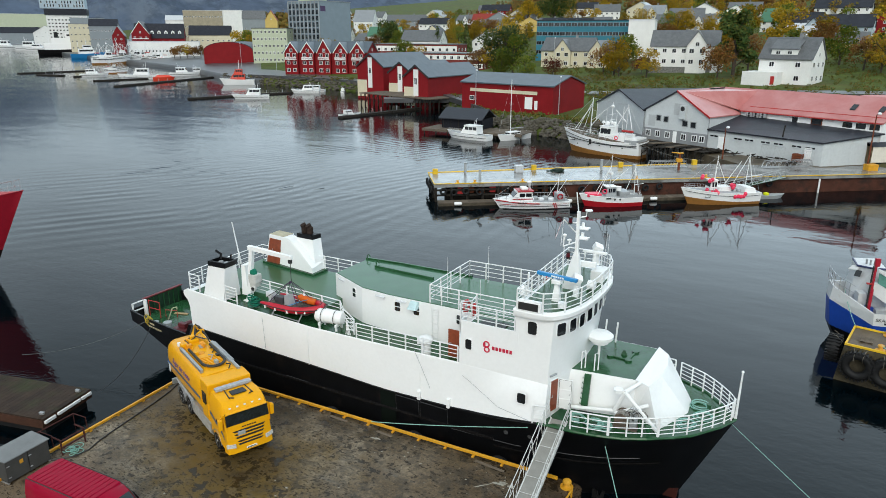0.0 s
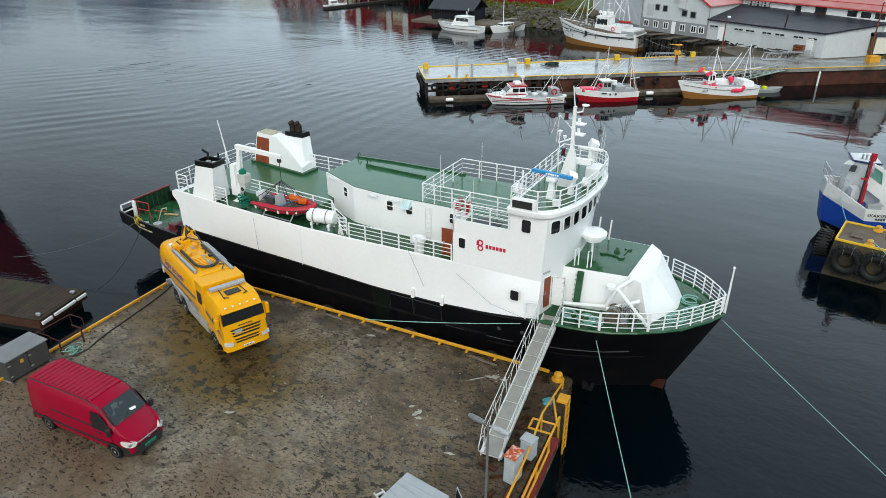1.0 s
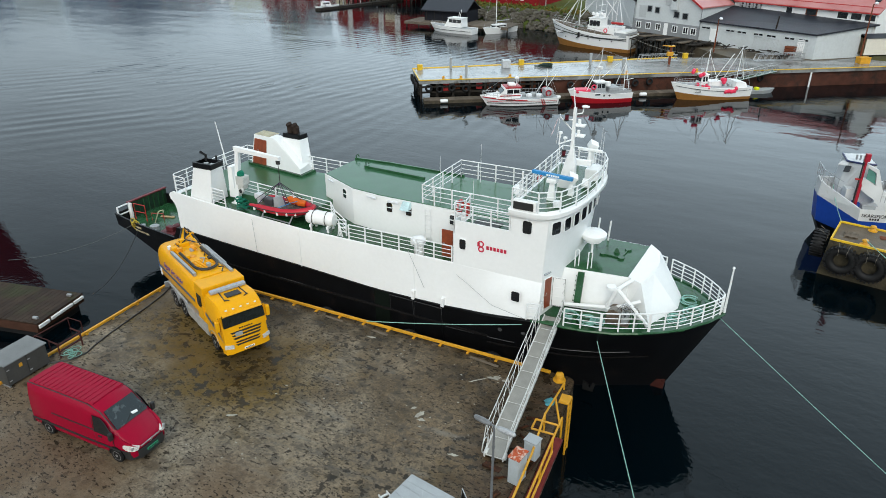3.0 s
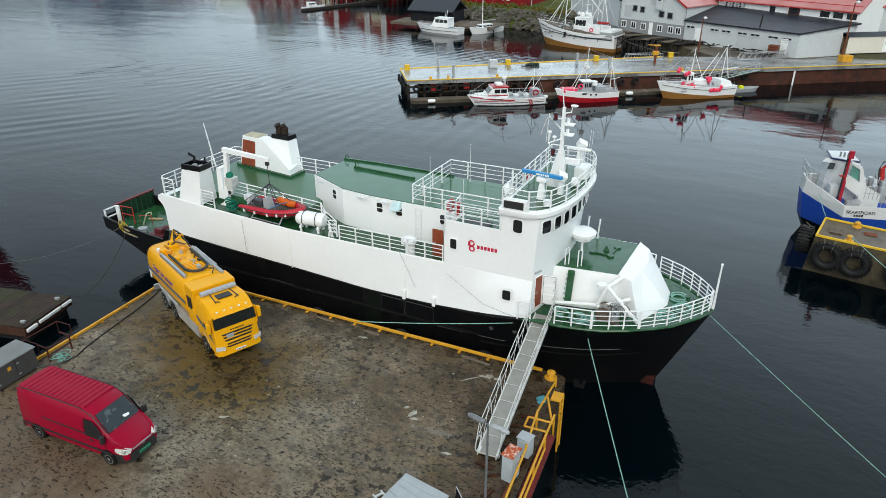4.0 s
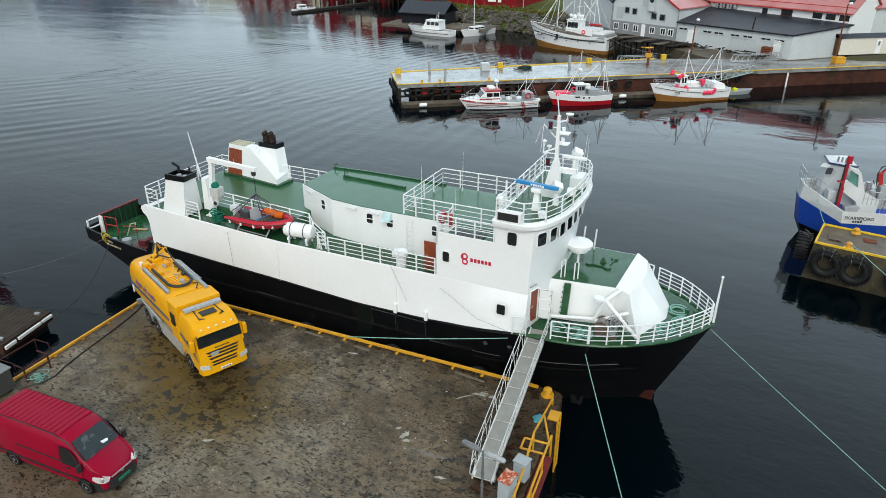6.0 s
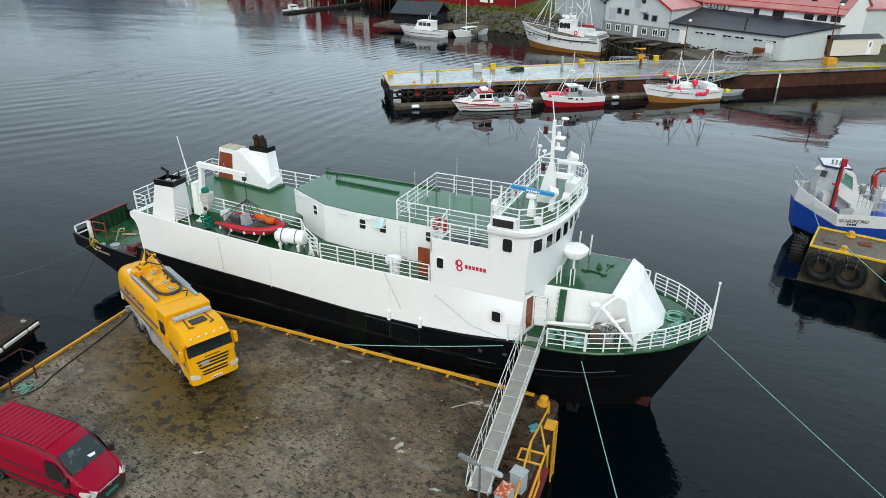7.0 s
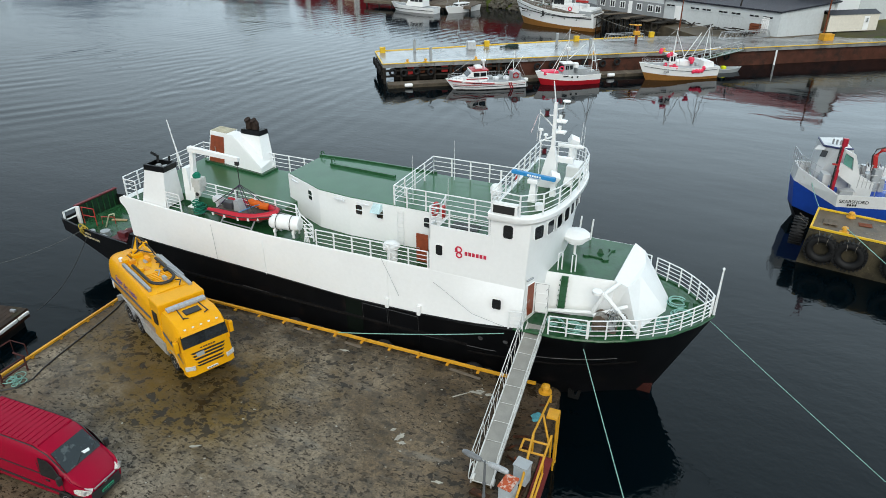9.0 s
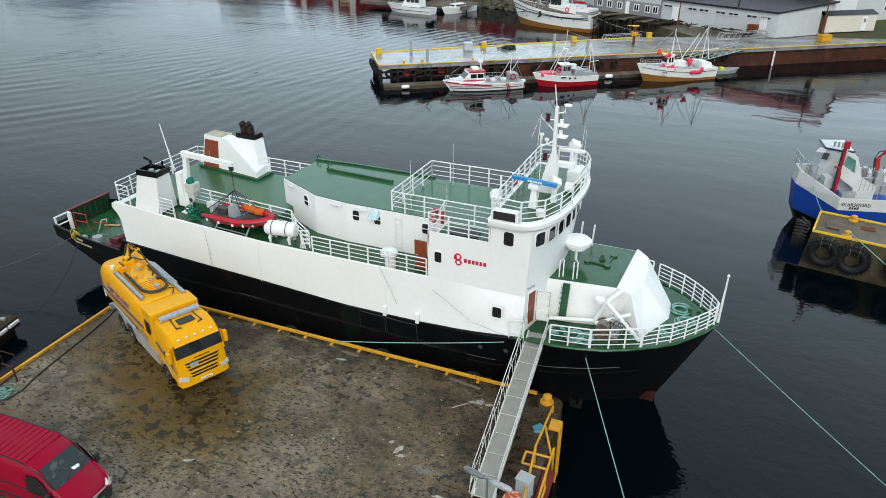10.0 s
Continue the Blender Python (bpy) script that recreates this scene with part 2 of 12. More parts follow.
M_VAN = material("red_van_paint", (0.28, 0.0018, 0.022), 0.25, vary=0.05, bump=0.0, spots=[((0.2, 0.02, 0.02), 1.5, 0.6, 0.8, 0.3)])
M_RED = material("red_enamel", (0.42, 0.02, 0.018), 0.45, vary=0.12)
M_BLUE = material("blue_hull_paint", (0.010, 0.055, 0.33), 0.4, vary=0.12)
M_DOORWOOD = material("varnished_red_brown_door", (0.22, 0.045, 0.015), 0.4, vary=0.3, scale=4)
M_ROPE = material("green_mooring_rope", (0.22, 0.42, 0.36), 0.8, vary=0.3)
M_BLACKPL = material("black_plastic", (0.018, 0.018, 0.018), 0.5, vary=0.2)
M_LAMPGLASS = material("pale_lamp_lens", (0.75, 0.77, 0.8), 0.15, vary=0.05, bump=0)
M_ORANGE = material("orange_canvas", (0.62, 0.12, 0.015), 0.6, vary=0.15)
M_ORANGERED = material("orange_red_boat_paint", (0.62, 0.05, 0.02), 0.4, vary=0.1)
M_BLUEPAINT = material("bright_blue_plastic", (0.02, 0.22, 0.5), 0.4, vary=0.08)
M_RUST = material("rusty_steel", (0.16, 0.05, 0.025), 0.8, vary=0.35, scale=4, bump=0.3)
for _m in (M_BLACK, M_CONC, M_VAN, M_TRUCK, M_RUBBER):
    _m.node_tree.nodes["Principled BSDF"].inputs["Specular IOR Level"].default_value = 0.25
M_VAN.node_tree.nodes["Principled BSDF"].inputs["Specular IOR Level"].default_value = 0.14
M_TRUCK.node_tree.nodes["Principled BSDF"].inputs["Specular IOR Level"].default_value = 0.15

# ---- sea, quay, shore ----
def sea_material():
    m = bpy.data.materials.new("harbour_water")
    m.use_nodes = True
    n, l = m.node_tree.nodes, m.node_tree.links
    b = n["Principled BSDF"]
    b.inputs["Base Color"].default_value = (0.0005, 0.0027, 0.0042, 1)
    b.inputs["Roughness"].default_value = 0.02
    b.inputs["IOR"].default_value = 1.33
    b.inputs["Specular IOR Level"].default_value = 0.31
    co = n.new("ShaderNodeTexCoord")
    # the sheltered basin between ship and pier lies calmer
    basin, still = n.new("ShaderNodeVectorMath"), n.new("ShaderNodeMapRange")
    basin.operation = "DISTANCE"
    basin.inputs[1].default_value = (3.0, 47.0, 0)
    l.new(co.outputs["Object"], basin.inputs[0])
    still.interpolation_type = "SMOOTHSTEP"
    still.inputs["From Min"].default_value, still.inputs["From Max"].default_value = 38.0, 20.0
    still.inputs["To Min"].default_value, still.inputs["To Max"].default_value = 1.0, 0.3
    l.new(basin.outputs["Value"], still.inputs["Value"])
    total = None
    for scale, weight, stretch, detail in ((4.0, 0.06, (1, 1, 1), 2), (1.1, 0.11, (0.8, 1.25, 1), 2), (0.25, 0.22, (0.7, 1.3, 1), 2), (0.05, 1.1, (0.6, 1.5, 1), 2)):
        mp, t = n.new("ShaderNodeMapping"), n.new("ShaderNodeTexNoise")
        mp.inputs["Scale"].default_value = stretch
        mp.inputs["Rotation"].default_value = (0, 0, 0.35)
        t.inputs["Scale"].default_value, t.inputs["Detail"].default_value = scale, detail
        l.new(co.outputs["Object"], mp.inputs["Vector"])
        l.new(mp.outputs[0], t.inputs["Vector"])
        mu = n.new("ShaderNodeMath")
        mu.operation = "MULTIPLY"
        mu.inputs[1].default_value = weight
        l.new(t.outputs["Fac"], mu.inputs[0])
        if scale > 1:
            calm = n.new("ShaderNodeMath")
            calm.operation = "MULTIPLY"
            l.new(mu.outputs[0], calm.inputs[0])
            l.new(still.outputs[0], calm.inputs[1])
            mu = calm
        if total is None:
            total = mu.outputs[0]
        else:
            ad = n.new("ShaderNodeMath")
            l.new(total, ad.inputs[0])
            l.new(mu.outputs[0], ad.inputs[1])
            total = ad.outputs[0]
    # the two arms of an old wake: long crests that fade at their ends
    for centre, reach, turn, wl, high in (((-72.0, 38.0, 0), 34.0, 38, 0.105, 0.30), ((-40.0, 52.0, 0), 32.0, 4, 0.13, 0.30), ((-58.0, 74.0, 0), 46.0, 22, 0.16, 0.16), ((-30.0, 95.0, 0), 30.0, -25, 0.17, 0.16)):
        mp, wv, pt, dist = n.new("ShaderNodeMapping"), n.new("ShaderNodeTexWave"), n.new("ShaderNodeTexNoise"), n.new("ShaderNodeVectorMath")
        mp.inputs["Rotation"].default_value = (0, 0, radians(turn))
        wv.wave_type, wv.bands_direction, wv.wave_profile = "BANDS", "X", "SIN"
        wv.inputs["Scale"].default_value, wv.inputs["Distortion"].default_value = wl, 2.2
        wv.inputs["Detail"].default_value, wv.inputs["Detail Scale"].default_value = 1, 0.35
        l.new(co.outputs["Object"], mp.inputs["Vector"])
        l.new(mp.outputs[0], wv.inputs["Vector"])
        dist.operation = "DISTANCE"
        dist.inputs[1].default_value = centre
        l.new(co.outputs["Object"], dist.inputs[0])
        fade, patch, mu, mu2, ad = n.new("ShaderNodeMapRange"), n.new("ShaderNodeMapRange"), n.new("ShaderNodeMath"), n.new("ShaderNodeMath"), n.new("ShaderNodeMath")
        fade.interpolation_type = "SMOOTHSTEP"
        fade.inputs["From Min"].default_value, fade.inputs["From Max"].default_value = reach, reach * 0.3
        fade.inputs["To Max"].default_value = high
        l.new(dist.outputs["Value"], fade.inputs["Value"])
        pt.inputs["Scale"].default_value = 0.07
        l.new(mp.outputs[0], pt.inputs["Vector"])
        patch.inputs["From Min"].default_value, patch.inputs["From Max"].default_value = 0.38, 0.6
        l.new(pt.outputs["Fac"], patch.inputs["Value"])
        mu.operation = mu2.operation = "MULTIPLY"
        l.new(wv.outputs["Fac"], mu.inputs[0])
        l.new(fade.outputs[0], mu.inputs[1])
        l.new(mu.outputs[0], mu2.inputs[0])
        l.new(patch.outputs[0], mu2.inputs[1])
        l.new(total, ad.inputs[0])
        l.new(mu2.outputs[0], ad.inputs[1])
        total = ad.outputs[0]
    bp = n.new("ShaderNodeBump")
    bp.inputs["Strength"].default_value, bp.inputs["Distance"].default_value = 0.22, 0.6
    l.new(total, bp.inputs["Height"])
    l.new(bp.outputs[0], b.inputs["Normal"])
    return m


M_SEA = sea_material()
bm = B()
bmesh.ops.create_grid(bm, x_segments=1, y_segments=1, size=4000)
sea = part("water", bm, M_SEA)
sea.location.z = WATER
tagged(sea, "dark calm harbour water with fine ripples", "water", kind="structure")

QX0, QX1 = -22.6, 0.62


def quay_material():
    """Old wet concrete: grey-brown, with algae, oily stains, sharp-edged puddles and pale scuffs."""
    m = bpy.data.materials.new("wet_stained_quay_concrete")
    m.use_nodes = True
    n, l = m.node_tree.nodes, m.node_tree.links
    b = n["Principled BSDF"]
    co = n.new("ShaderNodeTexCoord").outputs["Object"]

    def noise(scale, detail=6, rough=0.6, shift=0.0, stretch=None, turn=0.0):
        t, mp = n.new("ShaderNodeTexNoise"), n.new("ShaderNodeMapping")
        mp.inputs["Location"].default_value = (shift, shift * 0.7, 0)
        mp.inputs["Scale"].default_value = stretch or (1, 1, 1)
        mp.inputs["Rotation"].default_value = (0, 0, turn)
        t.inputs["Scale"].default_value, t.inputs["Detail"].default_value, t.inputs["Roughness"].default_value = scale, detail, rough
        l.new(co, mp.inputs["Vector"])
        l.new(mp.outputs[0], t.inputs["Vector"])
        return t.outputs["Fac"]

    def step(v, lo, hi, top=1.0, bottom=0.0):
        r = n.new("ShaderNodeMapRange")
        r.inputs["From Min"].default_value, r.inputs["From Max"].default_value = lo, hi
        r.inputs["To Min"].default_value, r.inputs["To Max"].default_value = bottom, top
        l.new(v, r.inputs["Value"])
        return r.outputs[0]

    def calc(op, a, c):
        k = n.new("ShaderNodeMath")
        k.operation = op
        for i, v in enumerate((a, c)):
            if isinstance(v, (int, float)):
                k.inputs[i].default_value = v
            else:
                l.new(v, k.inputs[i])
        return k.outputs[0]

    def mix(fac, a, colour):
        k = n.new("ShaderNodeMix")
        k.data_type = "RGBA"
        l.new(fac, k.inputs["Factor"])
        if isinstance(a, tuple):
            k.inputs["A"].default_value = (*a, 1)
        else:
            l.new(a, k.inputs["A"])
        k.inputs["B"].default_value = (*colour, 1)
        return k.outputs["Result"]

    def blot(x, y, r):
        """1 inside a ragged round patch."""
        d = n.new("ShaderNodeVectorMath")
        d.operation = "DISTANCE"
        d.inputs[1].default_value = (x, y, 0)
        l.new(co, d.inputs[0])
        return step(calc("ADD", d.outputs["Value"], calc("MULTIPLY", noise(0.5, 6, 0.7, x), 4.5)), r + 3.4, r + 1.0)

    c = mix(step(noise(0.35, 8, 0.65), 0.42, 0.58), (0.155, 0.116, 0.072), (0.33, 0.272, 0.195))
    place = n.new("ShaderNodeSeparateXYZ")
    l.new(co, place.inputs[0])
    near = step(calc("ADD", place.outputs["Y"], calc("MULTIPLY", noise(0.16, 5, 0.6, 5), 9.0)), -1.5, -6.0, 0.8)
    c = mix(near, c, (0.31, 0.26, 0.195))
    warm = step(calc("ADD", place.outputs["X"], calc("MULTIPLY", noise(0.2, 6, 0.65, 15), 10.0)), -6.5, 1.5, 0.75)
    c = mix(warm, c, (0.20, 0.136, 0.075))
    olive = calc("MAXIMUM", calc("MAXIMUM", calc("MAXIMUM", blot(-14.2, -5.2, 3.2), blot(-12.4, -6.2, 2.3)), blot(-12.6, -4.0, 1.9)), calc("MAXIMUM", blot(-16.6, -4.2, 2.6), blot(-19.2, -3.2, 2.0)))
    seep = calc("MAXIMUM", calc("MAXIMUM", blot(-20.6, -10.2, 2.4), blot(-17.6, -12.6, 2.6)), calc("MAXIMUM", blot(-14.4, -13.2, 2.2), blot(-9.6, -11.6, 1.6)))
    c = mix(step(noise(6.0, 6, 0.75, 3), 0.42, 0.66, 0.8), c, (0.05, 0.04, 0.028))
    c = mix(step(noise(19.0, 5, 0.7, 7), 0.5, 0.64, 0.7), c, (0.03, 0.025, 0.018))
    c = mix(step(noise(1.3, 8, 0.7, 9), 0.5, 0.6, 0.75), c, (0.055, 0.047, 0.036))
    c = mix(step(noise(0.45, 7, 0.7, 21), 0.54, 0.68, 0.55), c, (0.115, 0.075, 0.028))
    c = mix(step(noise(0.6, 7, 0.7, 33, (0.35, 1.6, 1), 0.9), 0.56, 0.68, 0.6), c, (0.20, 0.19, 0.165))
    c = mix(step(noise(0.7, 8, 0.75, 41, (0.3, 1.5, 1), -0.5), 0.55, 0.66, 0.6), c, (0.05, 0.048, 0.045))
    c = mix(calc("MULTIPLY", olive, calc("ADD", step(noise(2.2, 7, 0.7, 35), 0.3, 0.62, 0.4), 0.55)), c, (0.118, 0.070, 0.008))
    c = mix(calc("MULTIPLY", seep, 0.75), c, (0.115, 0.072, 0.038))
    rusty = calc("MAXIMUM", calc("MAXIMUM", blot(-0.4, -2.4, 1.7), blot(0.0, -5.2, 1.6)), calc("MAXIMUM", blot(0.1, -0.4, 1.4), blot(-0.3, -7.8, 1.4)))
    c = mix(calc("MULTIPLY", rusty, calc("ADD", step(noise(2.6, 8, 0.75, 37), 0.35, 0.6, 0.6), 0.25)), c, (0.050, 0.022, 0.010))
    oil = calc("MAXIMUM", calc("MAXIMUM", blot(-13.2, -4.6, 1.6), blot(-4.0, -1.6, 1.2)), calc("MAXIMUM", calc("MAXIMUM", blot(-6.0, -4.6, 0.6), blot(-16.0, -0.5, 1.2)), calc("MAXIMUM", blot(-1.6, -2.6, 1.8), blot(-0.6, -5.4, 1.2))))
    edge = n.new("ShaderNodeSeparateXYZ")
    l.new(co, edge.inputs[0])
    oil = calc("MAXIMUM", oil, step(calc("ADD", edge.outputs["Y"], calc("MULTIPLY", noise(0.4, 7, 0.7, 55), 5.0)), 1.1, 2.6, 0.9))
    c = mix(calc("MULTIPLY", oil, step(noise(1.1, 8, 0.7, 61), 0.3, 0.55, 0.9)), c, (0.032, 0.021, 0.009))
    # puddles: many small ones in drifts, larger ones in the oily ground
    drift = step(noise(0.22, 4, 0.6, 71), 0.42, 0.62)
    wet = calc("MAXIMUM", calc("MULTIPLY", step(noise(2.6, 5, 0.55, 81), 0.565, 0.58), drift), calc("MULTIPLY", step(noise(1.7, 5, 0.6, 91), 0.555, 0.568), calc("MAXIMUM", calc("MAXIMUM", oil, olive), 0.12)))
    fleck = calc("MULTIPLY", step(noise(3.6, 4, 0.6, 151, (0.75, 1.5, 1), 0.5), 0.588, 0.60), step(noise(0.3, 5, 0.65, 161), 0.36, 0.52))
    fleck = calc("MAXIMUM", fleck, calc("MULTIPLY", step(noise(8.0, 3, 0.55, 171, (0.7, 1.4, 1), 0.5), 0.585, 0.60), step(noise(0.25, 5, 0.65, 181), 0.38, 0.54)))
    wet = calc("MAXIMUM", wet, fleck)
    c = mix(calc("MULTIPLY", wet, 0.82), c, (0.012, 0.010, 0.007))
    c = mix(step(noise(3.2, 9, 0.8, 101), 0.70, 0.74, 0.5), c, (0.30, 0.29, 0.26))
    c = mix(step(noise(26, 3, 0.6, 111), 0.66, 0.72, 0.35), c, (0.26, 0.25, 0.22))
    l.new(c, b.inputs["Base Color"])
    b.inputs["Specular IOR Level"].default_value = 0.2
    damp = step(noise(0.3, 6, 0.65, 121), 0.4, 0.65, 0.34, 0.6)
    r = n.new("ShaderNodeMix")
    l.new(wet, r.inputs["Factor"])
    l.new(damp, r.inputs["A"])
    r.inputs["B"].default_value = 0.2
    l.new(r.outputs["Result"], b.inputs["Roughness"])
    bp = n.new("ShaderNodeBump")
    bp.inputs["Strength"].default_value, bp.inputs["Distance"].default_value = 0.5, 0.03
    dry = n.new("ShaderNodeMath")
    dry.operation = "SUBTRACT"
    dry.inputs[0].default_value = 1.0
    l.new(wet, dry.inputs[1])
    l.new(calc("MULTIPLY", calc("ADD", noise(7, 8, 0.7, 131), noise(0.9, 5, 0.6, 141)), dry.outputs[0]), bp.inputs["Height"])
    l.new(bp.outputs[0], b.inputs["Normal"])
    return m


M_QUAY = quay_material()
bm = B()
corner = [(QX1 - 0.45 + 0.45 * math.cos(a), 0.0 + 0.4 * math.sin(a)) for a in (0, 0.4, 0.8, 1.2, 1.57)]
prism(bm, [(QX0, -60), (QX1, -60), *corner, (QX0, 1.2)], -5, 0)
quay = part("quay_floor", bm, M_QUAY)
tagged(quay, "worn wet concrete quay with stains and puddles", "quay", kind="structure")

# ---- the moored ship ----
ship = thing("ship", pose(-12, 5.85, 0, 0, 0, -3), "white and black coastal cargo ship with green decks at the quay", "ship")
HALF = [(-19.8, 2.15), (-17.5, 2.7), (-13, 3.35), (-8, 3.48), (0, 3.5), (6, 3.6), (9, 3.9), (11.8, 4.05), (13.6, 3.8), (15.4, 3.05), (16.7, 2.15), (17.7, 0.95), (18.2, 0.05)]
WLH = [(-19.8, 1.9), (-17.5, 2.4), (-13, 3.1), (-8, 3.4), (0, 3.45), (6, 3.3), (9, 3.0), (11.8, 2.4), (13.6, 1.75), (15.4, 1.0), (16.7, 0.6), (17.7, 0.25), (18.2, 0.04)]
TOPZ = [(-19.8, 0.74), (-13.1, 0.85), (-12.7, 1.62), (-7.5, 1.45), (-3.2, 1.3), (1.6, 1.08), (5.6, 1.15), (8, 1.4), (10, 1.75), (11, 1.9), (14, 1.98), (18.2, 2.2)]
COUNTER = [(-19.8, -0.06), (-18.65, -0.1), (-17.2, -0.42), (-15.4, -0.95), (-13, -1.7), (-11, -2.42), (-9.5, -3.6)]  # the overhanging stern
EDGE = [(-12.5, 4.05), (-8.8, 3.79), (-3, 3.54), (1, 3.56), (6, 3.62), (10.6, 3.62)]
DECK_UP, ROOF = 4.02, 5.4


def hull_point(x, z, side):
    """A point of the outer shell at a station, with the raked stem."""
    top = lerp(TOPZ, x)
    f = max(0.0, min(1.0, (x - 8) / 10.2))
    d, w = lerp(HALF, x), lerp(WLH, x)
    h = (z - WATER) / (top - WATER)
    y = w + (d - w) * max(0, h) ** 1.3 if h >= 0 else w * (1 + 0.35 * h)
    return (x - 2.1 * f * f * (1 - h), side * y, z)


bm = B()
rings = []
stations = [-19.8, -18.5, -17, -15, -13.1, -12.7, -10, -7.5, -5, -3, 0, 2, 4, 6, 8, 9, 10, 11, 12, 13, 14, 15, 16, 16.7, 17.2, 17.7, 18, 18.2]
for x in stations:
    top = lerp(TOPZ, x)
    low = lerp(COUNTER, x)
    zs = [low - 0.02 if low > WATER else WATER - 1.2] + [max(WATER, low) + (top - max(WATER, low)) * k / 6 for k in range(7)]
    rings.append([hull_point(x, z, -1) for z in zs] + [hull_point(x, z, 1) for z in reversed(zs)])
rows = loft(bm, rings, True, False)
open_top = [f for f in bm.faces if all(abs(v.co.z - lerp(TOPZ, v.co.x)) < 0.02 for v in f.verts) and max(v.co.x for v in f.verts) < -12.6]
bmesh.ops.delete(bm, geom=open_top, context="FACES_ONLY")
for i in range(7):
    bm.faces.new((rows[0][i], rows[0][i + 1], rows[0][14 - i], rows[0][15 - i]))
hull = part("hull", bm, M_BLACK, ship, "black steel hull with rust streaks and scuffs", True)
bm = B()
for s in (-1, 1):
    for a, b in zip(range(8, 16), range(9, 17)):
        x0, x1 = a + 0.0, b + 0.0
        quad = [hull_point(x0, -0.35 + 0.05 * (x0 - 8), s), hull_point(x1, -0.35 + 0.05 * (x1 - 8), s), hull_point(x1, -0.27 + 0.05 * (x1 - 8), s), hull_point(x0, -0.27 + 0.05 * (x0 - 8), s)]
        out = [(p[0], p[1] + s * 0.07, p[2]) for p in quad]
        hexa(bm, quad, out)
    for a in range(-12, 8, 2):
        quad = [hull_point(a, 0.05, s), hull_point(a + 2, 0.05, s), hull_point(a + 2, 0.17, s), hull_point(a, 0.17, s)]
        hexa(bm, quad, [(p[0], p[1] + s * 0.09, p[2]) for p in quad])
part("rubbing_strake", bm, material("scuffed_black_strake", (0.010, 0.009, 0.009), 0.6, vary=0.4, scale=3, spots=[((0.12, 0.11, 0.1), 4.0, 0.66, 0.72, 0.5)]), hull, "scuffed rubbing strake")
bm = B()
pipe(bm, [hull_point(x, 0.62, -1) for x in np.linspace(9.9, 11.2, 8)], 0.014, 5)
part("weld_bead", bm, material("worn_black_edge", (0.028, 0.026, 0.025), 0.6), hull)
bm = B()
prism(bm, [(15.3, WATER - 0.6), (16.12, WATER - 0.6), (16.2, WATER + 0.4), (15.8, WATER + 0.5), (15.4, WATER + 0.2)], -0.4, 0.4, "y")
part("forefoot", bm, M_ANTIFOUL, hull, "rust red patch at the stem foot")
bm = B()
pipe(bm, [(12.4, -2.75, WATER + 0.75), (12.4, -2.95, WATER + 0.1)], 0.1)
hexa(bm, [(12.0, -2.9, WATER + 0.1), (12.9, -2.9, WATER + 0.1), (12.9, -3.05, WATER + 0.1), (12.0, -3.05, WATER + 0.1)], [(11.9, -2.6, WATER + 0.8), (12.2, -2.6, WATER + 0.8), (12.2, -2.8, WATER + 0.8), (11.9, -2.8, WATER + 0.8)])
hexa(bm, [(12.6, -2.9, WATER + 0.1), (13.0, -2.9, WATER + 0.1), (13.0, -3.05, WATER + 0.1), (12.6, -3.05, WATER + 0.1)], [(12.8, -2.5, WATER + 0.8), (13.1, -2.5, WATER + 0.8), (13.1, -2.7, WATER + 0.8), (12.8, -2.7, WATER + 0.8)])
anchor = part("anchor", bm, material("sooty_anchor_iron", (0.005, 0.005, 0.005), 0.85), ship, "stocked anchor housed against the black bow")
anchor.matrix_local = Matrix.Translation((13.0, -2.6, WATER + 0.55)) @ Matrix.Scale(0.5, 4) @ Matrix.Translation((-12.5, 2.8, -WATER - 0.45))
# side door opening as a dark panel, two plated hatches beside it and a worn weld line along the hull
def on_side(x, z, out):
    p = hull_point(x, z, -1)
    return (p[0], p[1] - out, p[2])


def side_panel(x0, x1, z0, z1, out, mat, name, label=""):
    bm = B()
    quad = ((x0, z0), (x1, z0), (x1, z1), (x0, z1))
    hexa(bm, [on_side(x, z, -0.05) for x, z in quad], [on_side(x, z, out) for x, z in quad])
    return part(name, bm, mat, hull, label)


M_WORNEDGE = material("worn_black_steel_edge", (0.05, 0.05, 0.052), 0.5, vary=0.5, scale=6)
# no hole in the hull: near-black colour stands for the shade inside the doorway
side_panel(1.5, 2.42, -0.85, 1.05, 0.004, material("doorway_shade_black", (0.003, 0.006, 0.004), 0.7, vary=0.3), "side_doorway", "dark panel painted as the shade of a doorway in the hull side")
for x0, x1 in ((2.5, 3.86), (3.95, 5.52)):
    hp = side_panel(x0, x1, -0.9, 1.02, 0.045, M_BLACK, "hatch_plate", "black hinged hatch plate")
    bm = B()
    pipe(bm, [on_side(x, z, 0.05) for x, z in ((x0, 0.1), (x0, 1.02), (x1, 1.02), (x1, 0.1))], 0.014, 5)
    part("worn_rim", bm, M_WORNEDGE, hp)
for x0, x1, z0, z1 in ((-4.9, 1.4, 0.2, 0.04), (2.5, 3.8, 0.02, 0.0), (5.7, 9.4, -0.05, 0.08), (10.4, 15.0, 0.2, 0.5)):
    bm = B()
    pipe(bm, [on_side(x0 + (x1 - x0) * k / 8, z0 + (z1 - z0) * k / 8, 0.012) for k in range(9)], 0.016, 5)
    part("weld_line", bm, M_WORNEDGE, hull, "worn weld line")
